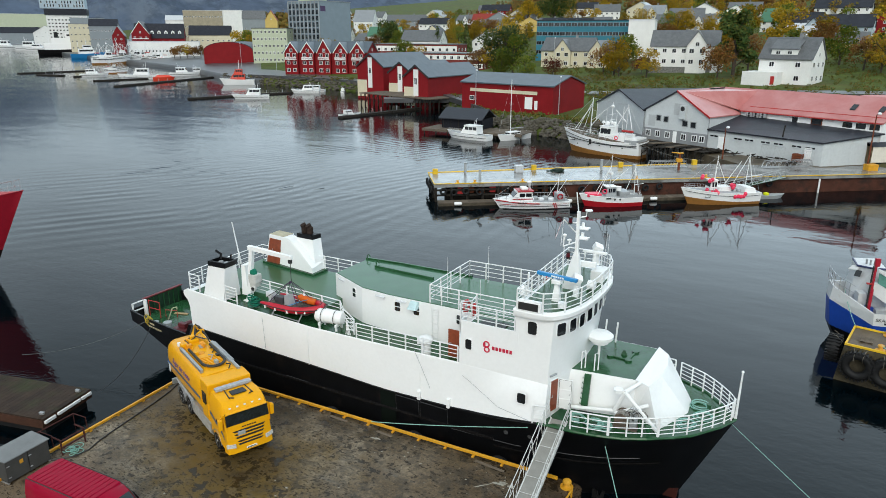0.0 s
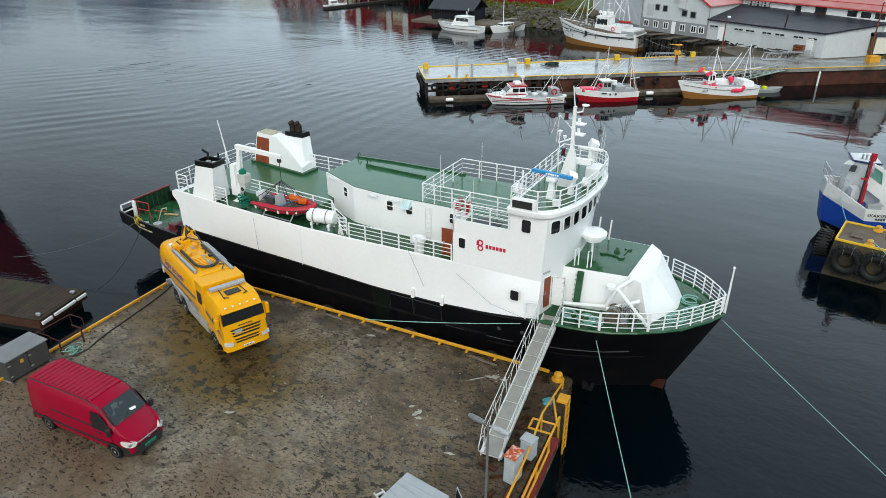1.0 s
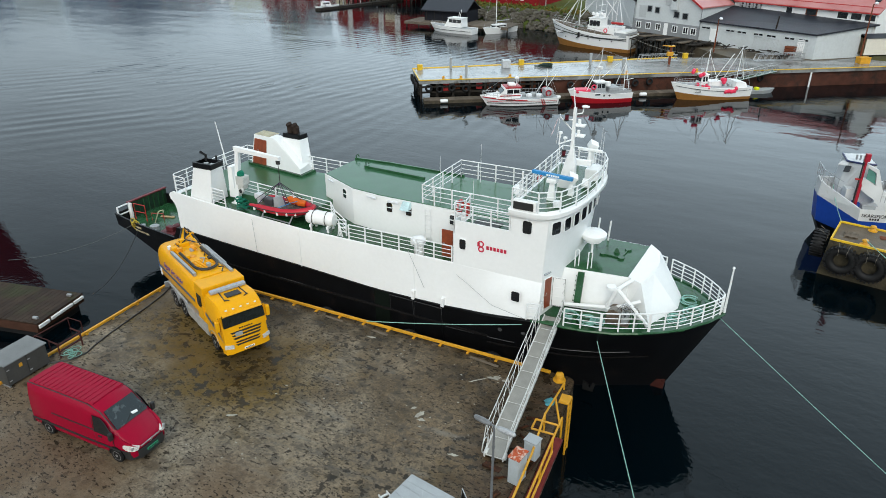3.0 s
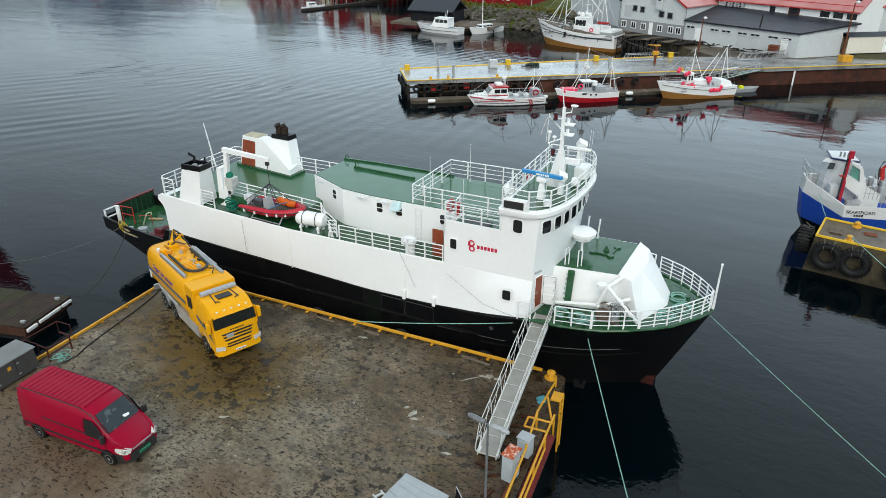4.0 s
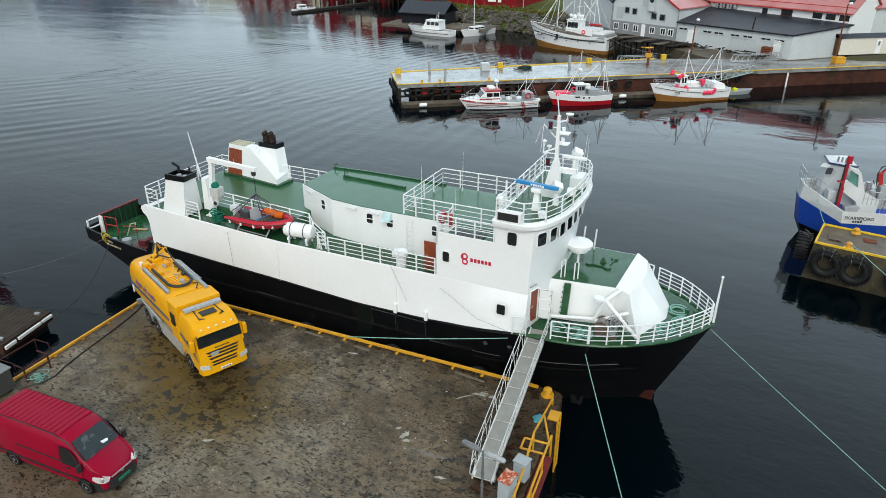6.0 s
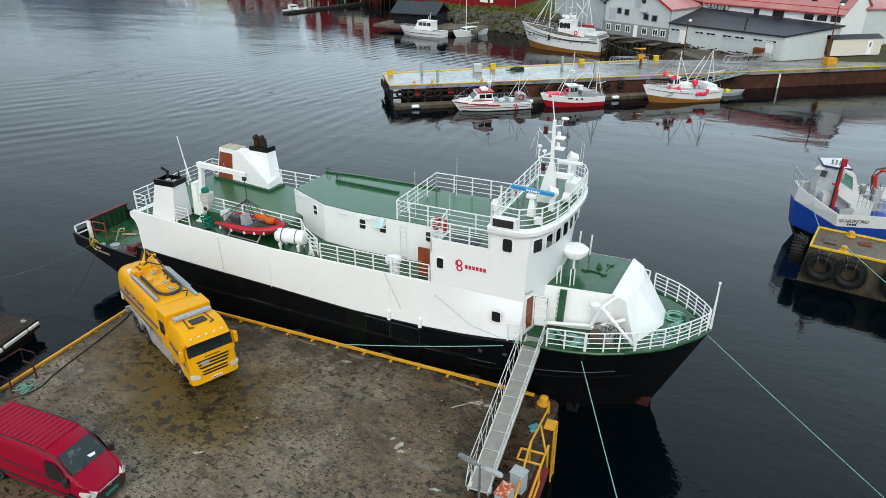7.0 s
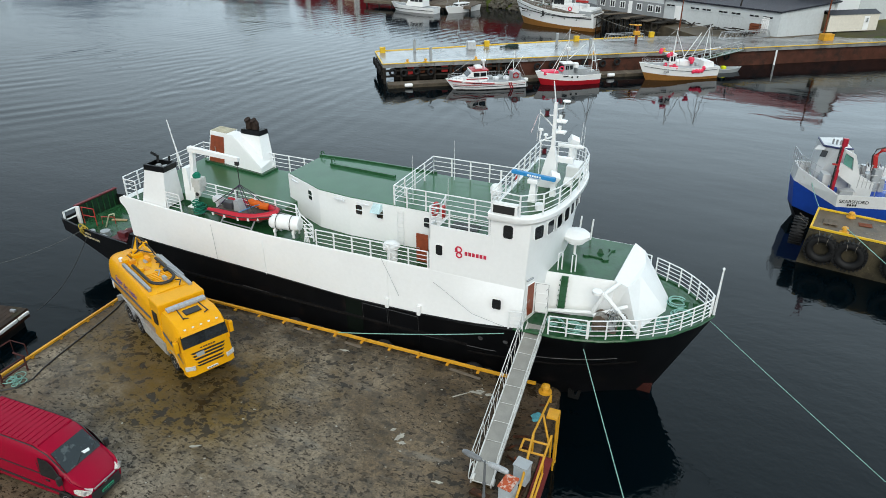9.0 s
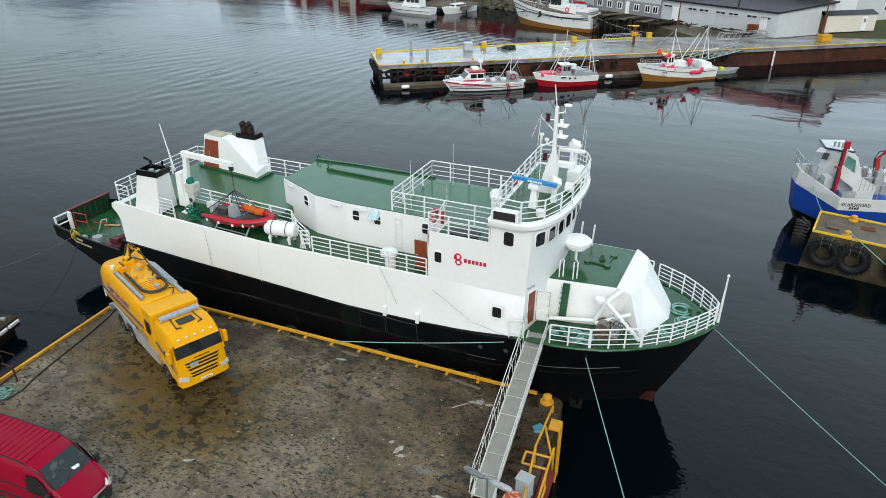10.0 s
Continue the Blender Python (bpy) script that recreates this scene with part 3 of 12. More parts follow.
for x in (8.7, 9.9, 11.3):
    bm = B()
    lathe(bm, on_side(x, 0.75 + 0.1 * (x - 8.7), 0.0), [(0.02, -0.03), (0.1, -0.03), (0.12, 0.0), (0.12, 0.02)], "y", 14)
    part("scupper", bm, M_WORNEDGE, hull, "round scupper rim")

# aft working deck, inside of the bulwark
bm = B()
ring = [(x, -lerp(HALF, x) + 0.08, 0.02) for x in (-19.7, -18.5, -17, -15, -12.4)]
ring += [(x, -y, z) for x, y, z in reversed(ring)]
vs = [bm.verts.new(p) for p in ring]
bm.faces.new(vs)
part("aft_deck", bm, M_DECK, ship, "green aft working deck with rust marks")
bm = B()
for s in (-1, 1):
    for x0, x1 in zip((-19.7, -18.5, -17, -15), (-18.5, -17, -15, -12.5)):
        a, b = lerp(HALF, x0), lerp(HALF, x1)
        t0, t1 = lerp(TOPZ, x0), lerp(TOPZ, x1) if x1 < -13 else 0.85
        hexa(bm, [(x0, s * (a - 0.07), 0.0), (x1, s * (b - 0.07), 0.0), (x1, s * (b - 0.02), 0.0), (x0, s * (a - 0.02), 0.0)],
             [(x0, s * (a - 0.09), t0 + 0.03), (x1, s * (b - 0.09), t1 + 0.03), (x1, s * (b + 0.03), t1 + 0.03), (x0, s * (a + 0.03), t0 + 0.03)])
part("bulwark", bm, M_BLACK, ship)
bm = B()
box(bm, -19.86, -19.72, -1.05, 2.2, 0.0, 1.12, 0.01)
transom = part("transom", bm, material("dark_green_bulwark", (0.015, 0.04, 0.022), 0.6, vary=0.4, spots=[((0.05, 0.03, 0.02), 1.5, 0.55, 0.7, 0.6)]), ship, "dark green stern bulwark")
bm = B()
box(bm, -19.9, -19.68, -1.07, 2.25, 1.125, 1.19)
part("cap_rail", bm, material("dark_red_capping", (0.13, 0.008, 0.012), 0.5), transom, "dark red capping rail")
bm = B()
for k in range(7):
    box(bm, -19.72, -19.66, -0.7 + 0.42 * k, -0.66 + 0.42 * k, 0.05, 1.08)
part("stiffener", bm, M_DECK, transom)
bm = B()
box(bm, -19.7, -19.62, -2.0, -1.1, 0.55, 0.62)
box(bm, -19.7, -19.62, -2.0, -1.1, 1.1, 1.17)
box(bm, -19.7, -19.62, -2.05, -1.96, 0.5, 1.17)
box(bm, -19.7, -19.4, -1.14, -1.04, 0.0, 1.17)
part("stern_gate", bm, M_WHITE, ship, "white stern gate frame")
bm = B()
pipe(bm, [(-19.3, -1.0, 0.0), (-19.3, -1.0, 1.15), (-18.3, -0.95, 1.15), (-18.3, -0.95, 0.0)], 0.035)
pipe(bm, [(-19.3, -1.0, 0.6), (-18.3, -0.95, 0.6)], 0.03)
pipe(bm, [(-18.2, -0.6, 0.0), (-18.2, -0.6, 0.5), (-17.4, -0.3, 0.5), (-17.4, -0.3, 0.0)], 0.03)
part("deck_frame", bm, M_RED, ship, "red tubular guard frame")
bm = B()
for x, y, l, a in ((-17.6, 0.2, 1.0, 20), (-15.6, -0.5, 1.2, 20)):
    box(bm, -l / 2, l / 2, -0.1, 0.1, 0, 0.06, 0.01, pose(x, y, 0.03, 0, 0, a))
part("deck_plank", bm, material("bare_pine", (0.42, 0.3, 0.17), 0.7), ship)
bm = B()
pipe(bm, [(-17.6, -0.9, 0.03), (-17.2, -0.8, 0.9), (-16.8, -0.75, 1.05), (-16.75, -0.8, 0.9)], 0.04)
part("boom_hook", bm, material("pale_hose", (0.45, 0.42, 0.3), 0.6), ship)
bm = B()
box(bm, -14.9, -13.7, -2.9, -2.1, 0.03, 0.75, 0.05)
disc(bm, (-14.7, -2.1, 0.55), 0.28, 0.6, "y", 14)
disc(bm, (-13.6, -2.5, 0.6), 0.2, 0.3, "x", 12)
box(bm, -14.6, -14.0, -2.6, -2.3, 0.75, 1.05, 0.03)
part("mooring_winch", bm, material("dark_red_winch", (0.09, 0.012, 0.015), 0.5), ship, "dark red mooring winch on the aft deck")
bm = B()
box(bm, -16.7, -15.9, -2.6, -2.2, 0.03, 0.4, 0.08)
disc(bm, (-17.1, -2.3, 0.03), 0.2, 0.5, "z", 12)
disc(bm, (-16.6, -1.8, 0.03), 0.3, 0.35, "z", 12)
part("deck_gear", bm, M_GREY, ship)
M_CREAM = material("cream_letter_paint", (0.5, 0.44, 0.28), 0.6, vary=0.2)
for k, (x0, x1, z) in enumerate(((-17.05, -16.5, 0.52), (-17.25, -15.75, 0.27))):
    n = 4 if k == 0 else 11
    for i in range(n):
        xa = x0 + (x1 - x0) * i / n
        xb = x0 + (x1 - x0) * (i + 0.55) / n
        bm = B()
        qa = [hull_point(xa, z, -1), hull_point(xb, z, -1), hull_point(xb, z + 0.12, -1), hull_point(xa, z + 0.12, -1)]
        hexa(bm, qa, [(p[0], p[1] - 0.07, p[2]) for p in qa])
        part("name_bar", bm, M_CREAM, hull, "cream painted letter")

# shelter: white side plating with a lip round the deck
bm = B()
rings = []
for x in (-12.3, -12.0, -10.5, -8.8, -6, -3, -1, 1, 3.5, 6, 7.5, 9, 10, 10.55):
    yb = lerp([(-12.5, 3.36), (-8, 3.47), (6, 3.52), (9, 3.75), (10.55, 3.85)], x)
    zb, zt = lerp(TOPZ, x) - 0.02, lerp(EDGE, x)
    zd = zt - 0.24
    yt = 3.42
    half = [(x, -yb, zb), (x, -yb + (yb - yt) * 0.6, zb + 0.9), (x, -yt, zt - 0.03), (x, -yt + 0.03, zt), (x, -yt + 0.07, zt), (x, -yt + 0.08, zd)]
    rings.append(half + [(a, -b, c) for a, b, c in reversed(half)])
loft(bm, rings)
shelter = part("shelter_plating", bm, M_WHITE, ship, "white welded side plating", True)
bm = B()
for x in (-3.2, 3.9):
    zb, zt = lerp(TOPZ, x), lerp(EDGE, x)
    pipe(bm, [(x - 0.05, -3.43, zt - 0.02), (x, -3.49, zb + 0.9), (x + 0.05, -3.54, zb)], 0.02, 5)
part("weld_seam", bm, M_WHITE, shelter)
bm = B()
pipe(bm, [(-12.5 + 23.0 * k / 24, -lerp([(-12.5, 3.38), (-8, 3.49), (6, 3.54), (9, 3.77), (10.55, 3.87)], -12.5 + 23.0 * k / 24), lerp(TOPZ, -12.5 + 23.0 * k / 24) + 0.02) for k in range(25)], 0.03, 6)
part("edge_moulding", bm, M_BLACK, shelter)
for x in (3.88, 5.56):
    bm = B()
    box(bm, x - 0.09, x + 0.09, -3.66, -3.45, 1.12, 1.62, 0.03)
    part("hinge_boss", bm, M_WHITE, shelter, "white hinge boss")
# the curled aft end of the plating
bm = B()
prism(bm, [(-12.3, 4.0), (-12.3, 2.9), (-12.36, 3.1), (-12.46, 3.35), (-12.68, 3.55), (-12.75, 3.72), (-12.7, 3.9), (-12.4, 4.05)], -3.4, -3.3, "y")
prism(bm, [(-12.3, 4.0), (-12.3, 2.9), (-12.36, 3.1), (-12.46, 3.35), (-12.68, 3.55), (-12.75, 3.72), (-12.7, 3.9), (-12.4, 4.05)], 3.3, 3.4, "y")
box(bm, -12.7, -12.28, -3.38, 3.38, 3.7, 3.82)
part("aft_overhang", bm, M_WHITE, shelter)
# side deck
bm = B()
rows = [(x, lerp(EDGE, x) - 0.235) for x in (-12.4, -9, -6, -3, 0, 3, 6.1)]
loft(bm, [[(x, -3.33, z), (x, 3.33, z), (x, 3.33, z - 0.02), (x, -3.33, z - 0.02)] for x, z in rows])
part("side_deck", bm, M_DECK, ship, "green painted side deck")
bm = B()
box(bm, -12.5, -3.3, -1.75, 3.38, 3.2, DECK_UP, 0.02)
part("boat_deck", bm, material("green_boat_deck_paint", (0.028, 0.11, 0.045), 0.28, vary=0.15, scale=0.9, bump=0.06, spots=[((0.05, 0.14, 0.075), 0.7, 0.5, 0.7, 0.6)]), ship, "bright green boat deck, wet")


def railing(path, h=1.0, bars=4, spacing=1.1, r=0.024, closed=False, label=""):
    """Welded pipe rails along a path, with a post at even steps."""
    pts = [Vector(p) for p in path]
    segs = list(zip(pts, pts[1:])) + ([(pts[-1], pts[0])] if closed else [])
    bm = B()
    pipe(bm, [p + Vector((0, 0, h)) for p in pts], r * 1.25, 6, closed)
    top = part("railing", bm, M_RAIL, ship, label)
    for k in range(1, bars):
        bm = B()
        pipe(bm, [p + Vector((0, 0, h * k / bars)) for p in pts], r * 0.85, 5, closed)
        part("rail_bar", bm, M_RAIL, top)
    bm = B()
    box(bm, -r * 1.3, r * 1.3, -r * 1.1, r * 1.1, 0, h)
    post = part("post", bm, M_RAIL, top)
    first = True
    for a, b in segs:
        n = max(1, round((b - a).length / spacing))
        for k in range(n + (1 if (not closed and b == pts[-1]) else 0)):
            p = a.lerp(b, k / n)
            if first:
                post.location, first = p, False
                continue
            o = new("post", post.data)
            o.parent, o.location = top, p
    return top


def window(x, y, z, w, h, axis="y", side=-1, round_=0.08, name="window", turn=0.0, glass=None):
    """A dark pane with a pale rounded frame set in a wall."""
    pts = []
    for cx, cz, a0 in ((w / 2 - round_, h / 2 - round_, 0), (-w / 2 + round_, h / 2 - round_, 90), (-w / 2 + round_, -h / 2 + round_, 180), (w / 2 - round_, -h / 2 + round_, 270)):
        for k in range(4):
            a = radians(a0 + 30 * k)
            pts.append((cx + round_ * math.cos(a), cz + round_ * math.sin(a)))
    m = pose(x, y, z, 0, 0, turn)
    bm = B()
    prism(bm, [(p * 1.0, q * 1.0) for p, q in pts], -0.02, 0.03, "y")
    fr = part(name, bm, glass or M_GLASS, ship)
    fr.matrix_local = m
    bm = B()
    ring = [[(p * s, d, q * s) for p, q in pts] for s, d in ((1.02, -0.028), (1.16, -0.028), (1.16, 0.02), (1.02, 0.02))]
    ring.append(ring[0])
    loft(bm, ring, True, False)
    part("window_frame", bm, M_WHITE, fr)
    return fr


# deckhouse with its angled side
bm = B()
plan = [(-3.95, 0.2), (-1.2, -1.1), (0.7, -1.33), (9.0, -1.33), (9.0, 3.38), (-1.4, 3.38), (-3.8, 3.2)]
prism(bm, plan, 3.2, ROOF - 0.03)
house = part("deckhouse", bm, M_WHITE, ship, "white steel deckhouse")
bm = B()
inner = [(-3.88, 0.24), (-1.18, -1.03), (0.7, -1.25), (8.95, -1.25), (8.95, 3.32), (-1.4, 3.32), (-3.74, 3.15)]
prism(bm, inner, ROOF - 0.06, ROOF + 0.012)
part("deckhouse_roof", bm, M_DECKPALE, house, "pale green painted roof, wet")
bm = B()
prism(bm, [(-3.84, 3.12), (-1.42, 3.28), (3.4, 3.28), (3.4, 3.4), (-1.44, 3.4), (-3.9, 3.24)], ROOF - 0.02, ROOF + 0.12)
part("roof_coaming", bm, M_DECK, house)
bm = B()
box(bm, -2.55, 1.55, 1.9, 2.05, ROOF, ROOF + 0.16, 0.01, pose(0, 0, 0, 0, 0, -3))
part("roof_rail", bm, M_DECK, house, "dark green raised strip")
bm = B()
for x, y in ((-3.7, 3.1), (-2.5, 2.3)):
    pipe(bm, [(x, y, ROOF), (x, y, ROOF + 0.3), (x + 0.12, y, ROOF + 0.38), (x + 0.22, y, ROOF + 0.2)], 0.035)
part("goose_neck", bm, M_DECK, house)
for x, y, tr in ((-1.95, -0.75, -25.3), (1.28, -1.34, 0), (2.45, -1.34, 0), (5.0, -1.34, 0)):
    w = window(x, y, 4.85, 0.34, 0.5, turn=tr)
    bm = B()
    box(bm, -0.2, 0.2, -0.045, -0.03, -0.02, 0.02)
    part("glazing_bar", bm, M_WHITE, w)
bm = B()
hexa(bm, [(2.1, -1.34, 5.0), (2.6, -1.34, 5.0), (2.6, -1.75, 5.0), (2.1, -1.75, 5.0)], [(2.1, -1.34, 5.35), (2.6, -1.34, 5.35), (2.55, -1.4, 5.35), (2.15, -1.4, 5.35)])
part("window_hood", bm, material("pale_blue_hood", (0.5, 0.66, 0.68), 0.4), house)
bm = B()
for x, y, a in ((-3.2, -0.22, -25), (1.55, -1.42, 0), (0.2, -1.36, -7)):
    box(bm, -0.32, 0.32, -0.07, 0.0, 0, 0.1, 0.02, pose(x, y, 5.18, 0, 0, a))
part("strip_lamp", bm, M_LAMPGLASS, house)
bm = B()
for s in (3.45, 3.78):
    pipe(bm, [(s, -1.44, 3.45), (s, -1.44, 5.25)], 0.02)
for k in range(7):
    pipe(bm, [(3.45, -1.44, 3.6 + 0.26 * k), (3.78, -1.44, 3.6 + 0.26 * k)], 0.018, 5)
part("wall_ladder", bm, M_RAIL, house, "white steel wall ladder")
bm = B()
box(bm, 4.97, 5.57, -2.53, -2.47, 3.38, 4.82, 0.02)
door = part("cabin_door", bm, M_DOORWOOD, ship, "varnished red-brown door standing open")
bm = B()
pipe(bm, [(5.05, -2.56, 4.1), (5.17, -2.56, 4.1)], 0.02, 5)
part("door_handle", bm, M_STEEL, door)
bm = B()
disc(bm, (3.9, -2.9, 3.3), 0.25, 0.75, "z", 16)
lathe(bm, (3.9, -2.9, 4.0), [(0.26, 0), (0.36, 0.05), (0.36, 0.2), (0.24, 0.32), (0.02, 0.36)])
box(bm, 3.5, 3.9, -3.1, -2.7, 3.9, 4.25, 0.05)
part("ventilator", bm, M_WHITE, ship, "white mushroom ventilator", True)

# wheelhouse block
bm = B()
prism(bm, [(6.05, -3.415), (8.95, -3.415), (8.95, 3.415), (6.05, 3.415)], 3.5, 5.33)
mid = part("accommodation", bm, M_WHITE, ship)
bm = B()
box(bm, 6.12, 9.0, -3.36, -1.3, 5.334, 5.36)
part("wing_deck", bm, M_DECK, ship)
bm = B()
box(bm, 6.05, 9.05, -3.43, -3.36, 5.2, 5.87)
box(bm, 6.05, 6.12, -3.43, -2.75, 5.2, 5.87)
part("wing_bulwark", bm, M_WHITE, mid)
FRONT = [(8.9, -3.42), (10.55, -3.42), (11.0, -2.6), (11.25, -1.6), (11.4, -0.5), (11.42, 0.5), (11.38, 1.6), (11.2, 2.6), (10.7, 3.42), (8.9, 3.42)]
bm = B()
low = [(min(x, 10.6) if abs(y) > 3 else x - 0.25, y * 0.985, 1.75) for x, y in FRONT]
mid_ = [(min(x, 10.58) if abs(y) > 3 else x - 0.15, y, 4.2) for x, y in FRONT]
high = [(x + (0.12 if x > 9 else 0), y, 6.8) for x, y in FRONT]
loft(bm, [low, mid_, high])
wheelhouse = part("wheelhouse", bm, M_WHITE, ship, "white wheelhouse with a curved front", True)
ROOFP = [(8.85, -3.66), (10.5, -3.72), (11.1, -3.1), (11.5, -2.1), (11.7, -1.0), (11.78, 0.1), (11.8, 1.2), (11.72, 2.3), (11.45, 3.2), (10.9, 3.75), (8.85, 3.66)]
for _ in range(2):
    ROOFP = [ROOFP[0]] + [q for (ax, ay), (bx, by) in zip(ROOFP, ROOFP[1:]) for q in ((ax * 0.75 + bx * 0.25, ay * 0.75 + by * 0.25), (ax * 0.25 + bx * 0.75, ay * 0.25 + by * 0.75))] + [ROOFP[-1]]
bm = B()
loft(bm, [[(x - 0.08, y * 0.985, 6.72) for x, y in ROOFP], [(x, y, 6.82) for x, y in ROOFP], [(x, y, 7.0) for x, y in ROOFP], [(x - 0.04, y * 0.99, 7.04) for x, y in ROOFP]])
part("wheelhouse_roof", bm, M_WHITE, wheelhouse, "white overhanging wheelhouse roof", True)
bm = B()
prism(bm, [(x - 0.25 if x > 9 else x + 0.1, y * 0.92) for x, y in ROOFP], 7.0, 7.055)
part("monkey_deck", bm, M_DECK, wheelhouse, "wet green top deck")
bm = B()
box(bm, 9.0, 10.1, -3.62, -3.3, 7.05, 7.5, 0.04)
part("lamp_box", bm, M_WHITE, wheelhouse)
bm = B()
box(bm, 9.06, 9.98, -3.64, -3.61, 7.1, 7.44)
part("dark_panel", bm, M_BLACKPL, wheelhouse)
window(9.7, -3.44, 6.22, 0.42, 0.6, round_=0.1)
window(6.55, -3.44, 4.72, 0.32, 0.5, round_=0.08)
window(9.42, -3.72, 2.78, 0.4, 0.5, round_=0.08)
for y0 in (-3.0, -2.3, -1.55, -0.75, 0.05, 0.85, 1.6, 2.3, 3.0):
    a = np.interp(y0, [q for _, q in FRONT[1:-1]], [p for p, _ in FRONT[1:-1]])
    b = np.interp(y0 + 0.1, [q for _, q in FRONT[1:-1]], [p for p, _ in FRONT[1:-1]])
    ang = math.degrees(math.atan2(0.1, b - a))
    window(a + 0.13 - 0.02, y0, 6.25, 0.5, 0.58, round_=0.09, turn=ang)
# emblem and lettering as plain red shapes
bm = B()
torus(bm, (7.48, -3.44, 4.93), 0.13, 0.035, "y", 18, 6)
torus(bm, (7.5, -3.44, 4.66), 0.12, 0.035, "y", 18, 6)
box(bm, 7.3, 7.42, -3.445, -3.425, 4.78, 4.98, 0.005)
part("emblem", bm, material("emblem_red", (0.5, 0.015, 0.05), 0.4), wheelhouse, "red double ring emblem")
M_EMB = bpy.data.materials["emblem_red"]
for i in range(6):
    bm = B()
    x0 = 7.76 + 0.175 * i
    box(bm, x0, x0 + 0.125, -3.436, -3.424, 4.7, 4.88)
    part("letter_bar", bm, M_EMB, wheelhouse)
# fore door in the front wall and its open steel leaf
bm = B()
hexa(bm, [(10.56, -3.2, 2.16), (10.64, -3.23, 2.16), (10.79, -2.76, 2.16), (10.71, -2.73, 2.16)], [(10.56, -3.2, 3.7), (10.64, -3.23, 3.7), (10.8, -2.76, 3.7), (10.72, -2.73, 3.7)])
fd = part("fore_door", bm, M_DOORWOOD, ship, "brown door behind an open white steel leaf")
bm = B()
pipe(bm, [(10.66, -3.17, 2.9), (10.71, -3.18, 2.9), (10.72, -3.16, 3.02)], 0.02, 5)
part("door_handle", bm, M_STEEL, fd)
bm = B()
pipe(bm, [(10.63, -3.26, 2.12), (10.63, -3.26, 3.74), (10.8, -2.73, 3.74), (10.8, -2.73, 2.12)], 0.03, 5)
part("door_frame", bm, M_WHITE, fd)
LM = pose(10.83, -2.7, 2.16, 0, 0, 9)
bm = B()
box(bm, 0.0, 0.62, -0.03, 0.03, 0.0, 1.52, 0.015, LM)
leaf = part("steel_door_leaf", bm, M_WHITE, ship)
bm = B()
pipe(bm, [LM @ Vector(q) for q in ((0.03, -0.035, 0.03), (0.59, -0.035, 0.03), (0.59, -0.035, 1.49), (0.03, -0.035, 1.49), (0.03, -0.035, 0.03))], 0.012, 5)
part("gasket", bm, M_BLACKPL, leaf, "dark rubber gasket")
bm = B()
for z in (0.5, 0.98):
    box(bm, 0.06, 0.56, -0.05, -0.028, z, z + 0.03, 0.004, LM)
part("stiffener", bm, M_WHITE, leaf)
for z in (0.3, 0.76, 1.2):
    bm = B()
    pipe(bm, [LM @ Vector((0.5, -0.06, z)), LM @ Vector((0.56, -0.06, z + 0.1))], 0.014, 5)
    part("door_clip", bm, M_STEEL, leaf)
bm = B()
pipe(bm, [(10.62, -3.35, 4.02), (10.78, -2.95, 4.02)], 0.045, 8)
part("bulkhead_lamp", bm, M_GREY, ship, "grey tube lamp over the door")

# thin wires hanging down the white side
for pts in ([(3.7, 3.84), (4.17, 2.89), (4.59, 2.0)], [(6.39, 3.2), (6.87, 2.97), (8.35, 2.15), (9.93, 1.95)], [(-6.3, 3.55), (-6.25, 2.6), (-6.2, 1.5)]):
    bm = B()
    pipe(bm, [(x, -lerp(HALF, x) - 0.12, z) for x, z in pts], 0.011, 5)
    part("hanging_wire", bm, M_GREY, ship, "thin grey wire")

# foredeck, fore house, breakwater
bm = B()
ring = []
for x in (10.3, 11, 12, 13, 14, 15, 16, 16.7, 17.2, 17.7, 18.0):
    p = hull_point(x, lerp(TOPZ, x), -1)
    ring.append((p[0], p[1] + 0.07, p[2] + 0.02))
ring = ring + [(x, -y, z) for x, y, z in reversed(ring)]
vs = [bm.verts.new(p) for p in ring]
bm.faces.new(vs)
foredeck = part("foredeck", bm, M_DECK, ship, "green foredeck with rust and rope marks")
bm = B()
for s in (-1, 1):
    pts = [hull_point(x, lerp(TOPZ, x) + 0.05, s) for x in (10.3, 11, 12, 13, 14, 15, 16, 16.7, 17.2, 17.7, 18.0, 18.2)]
    pipe(bm, [(p[0], p[1] - s * 0.04, p[2]) for p in pts], 0.07, 6)
part("deck_edge", bm, M_DECK, foredeck)
FR = 3.75
bm = B()
hexa(bm, [(10.6, -2.12, 1.9), (14.0, -1.75, 1.9), (14.1, 2.5, 1.9), (10.6, 2.5, 1.9)], [(10.6, -1.75, FR), (14.0, -1.35, FR), (14.2, 2.5, FR), (10.6, 2.5, FR)])
fore = part("fore_house", bm, M_WHITE, ship, "white fore house with a green roof")
bm = B()
hexa(bm, [(10.6, -1.70, FR - 0.02), (13.95, -1.30, FR - 0.02), (14.15, 2.45, FR - 0.02), (10.6, 2.45, FR - 0.02)], [(10.6, -1.70, FR + 0.015), (13.95, -1.30, FR + 0.015), (14.15, 2.45, FR + 0.015), (10.6, 2.45, FR + 0.015)])
part("fore_house_roof", bm, M_DECK, fore, "green roof with a puddled shine")
bm = B()
hexa(bm, [(11.75, -2.16, 2.1), (12.05, -2.13, 2.1), (12.05, -2.03, 2.1), (11.75, -2.06, 2.1)], [(11.75, -1.83, 3.72), (12.05, -1.8, 3.72), (12.05, -1.7, 3.72), (11.75, -1.73, 3.72)])
lad = part("rung_panel", bm, M_DECK, fore, "green rung strip on the wall")
bm = B()
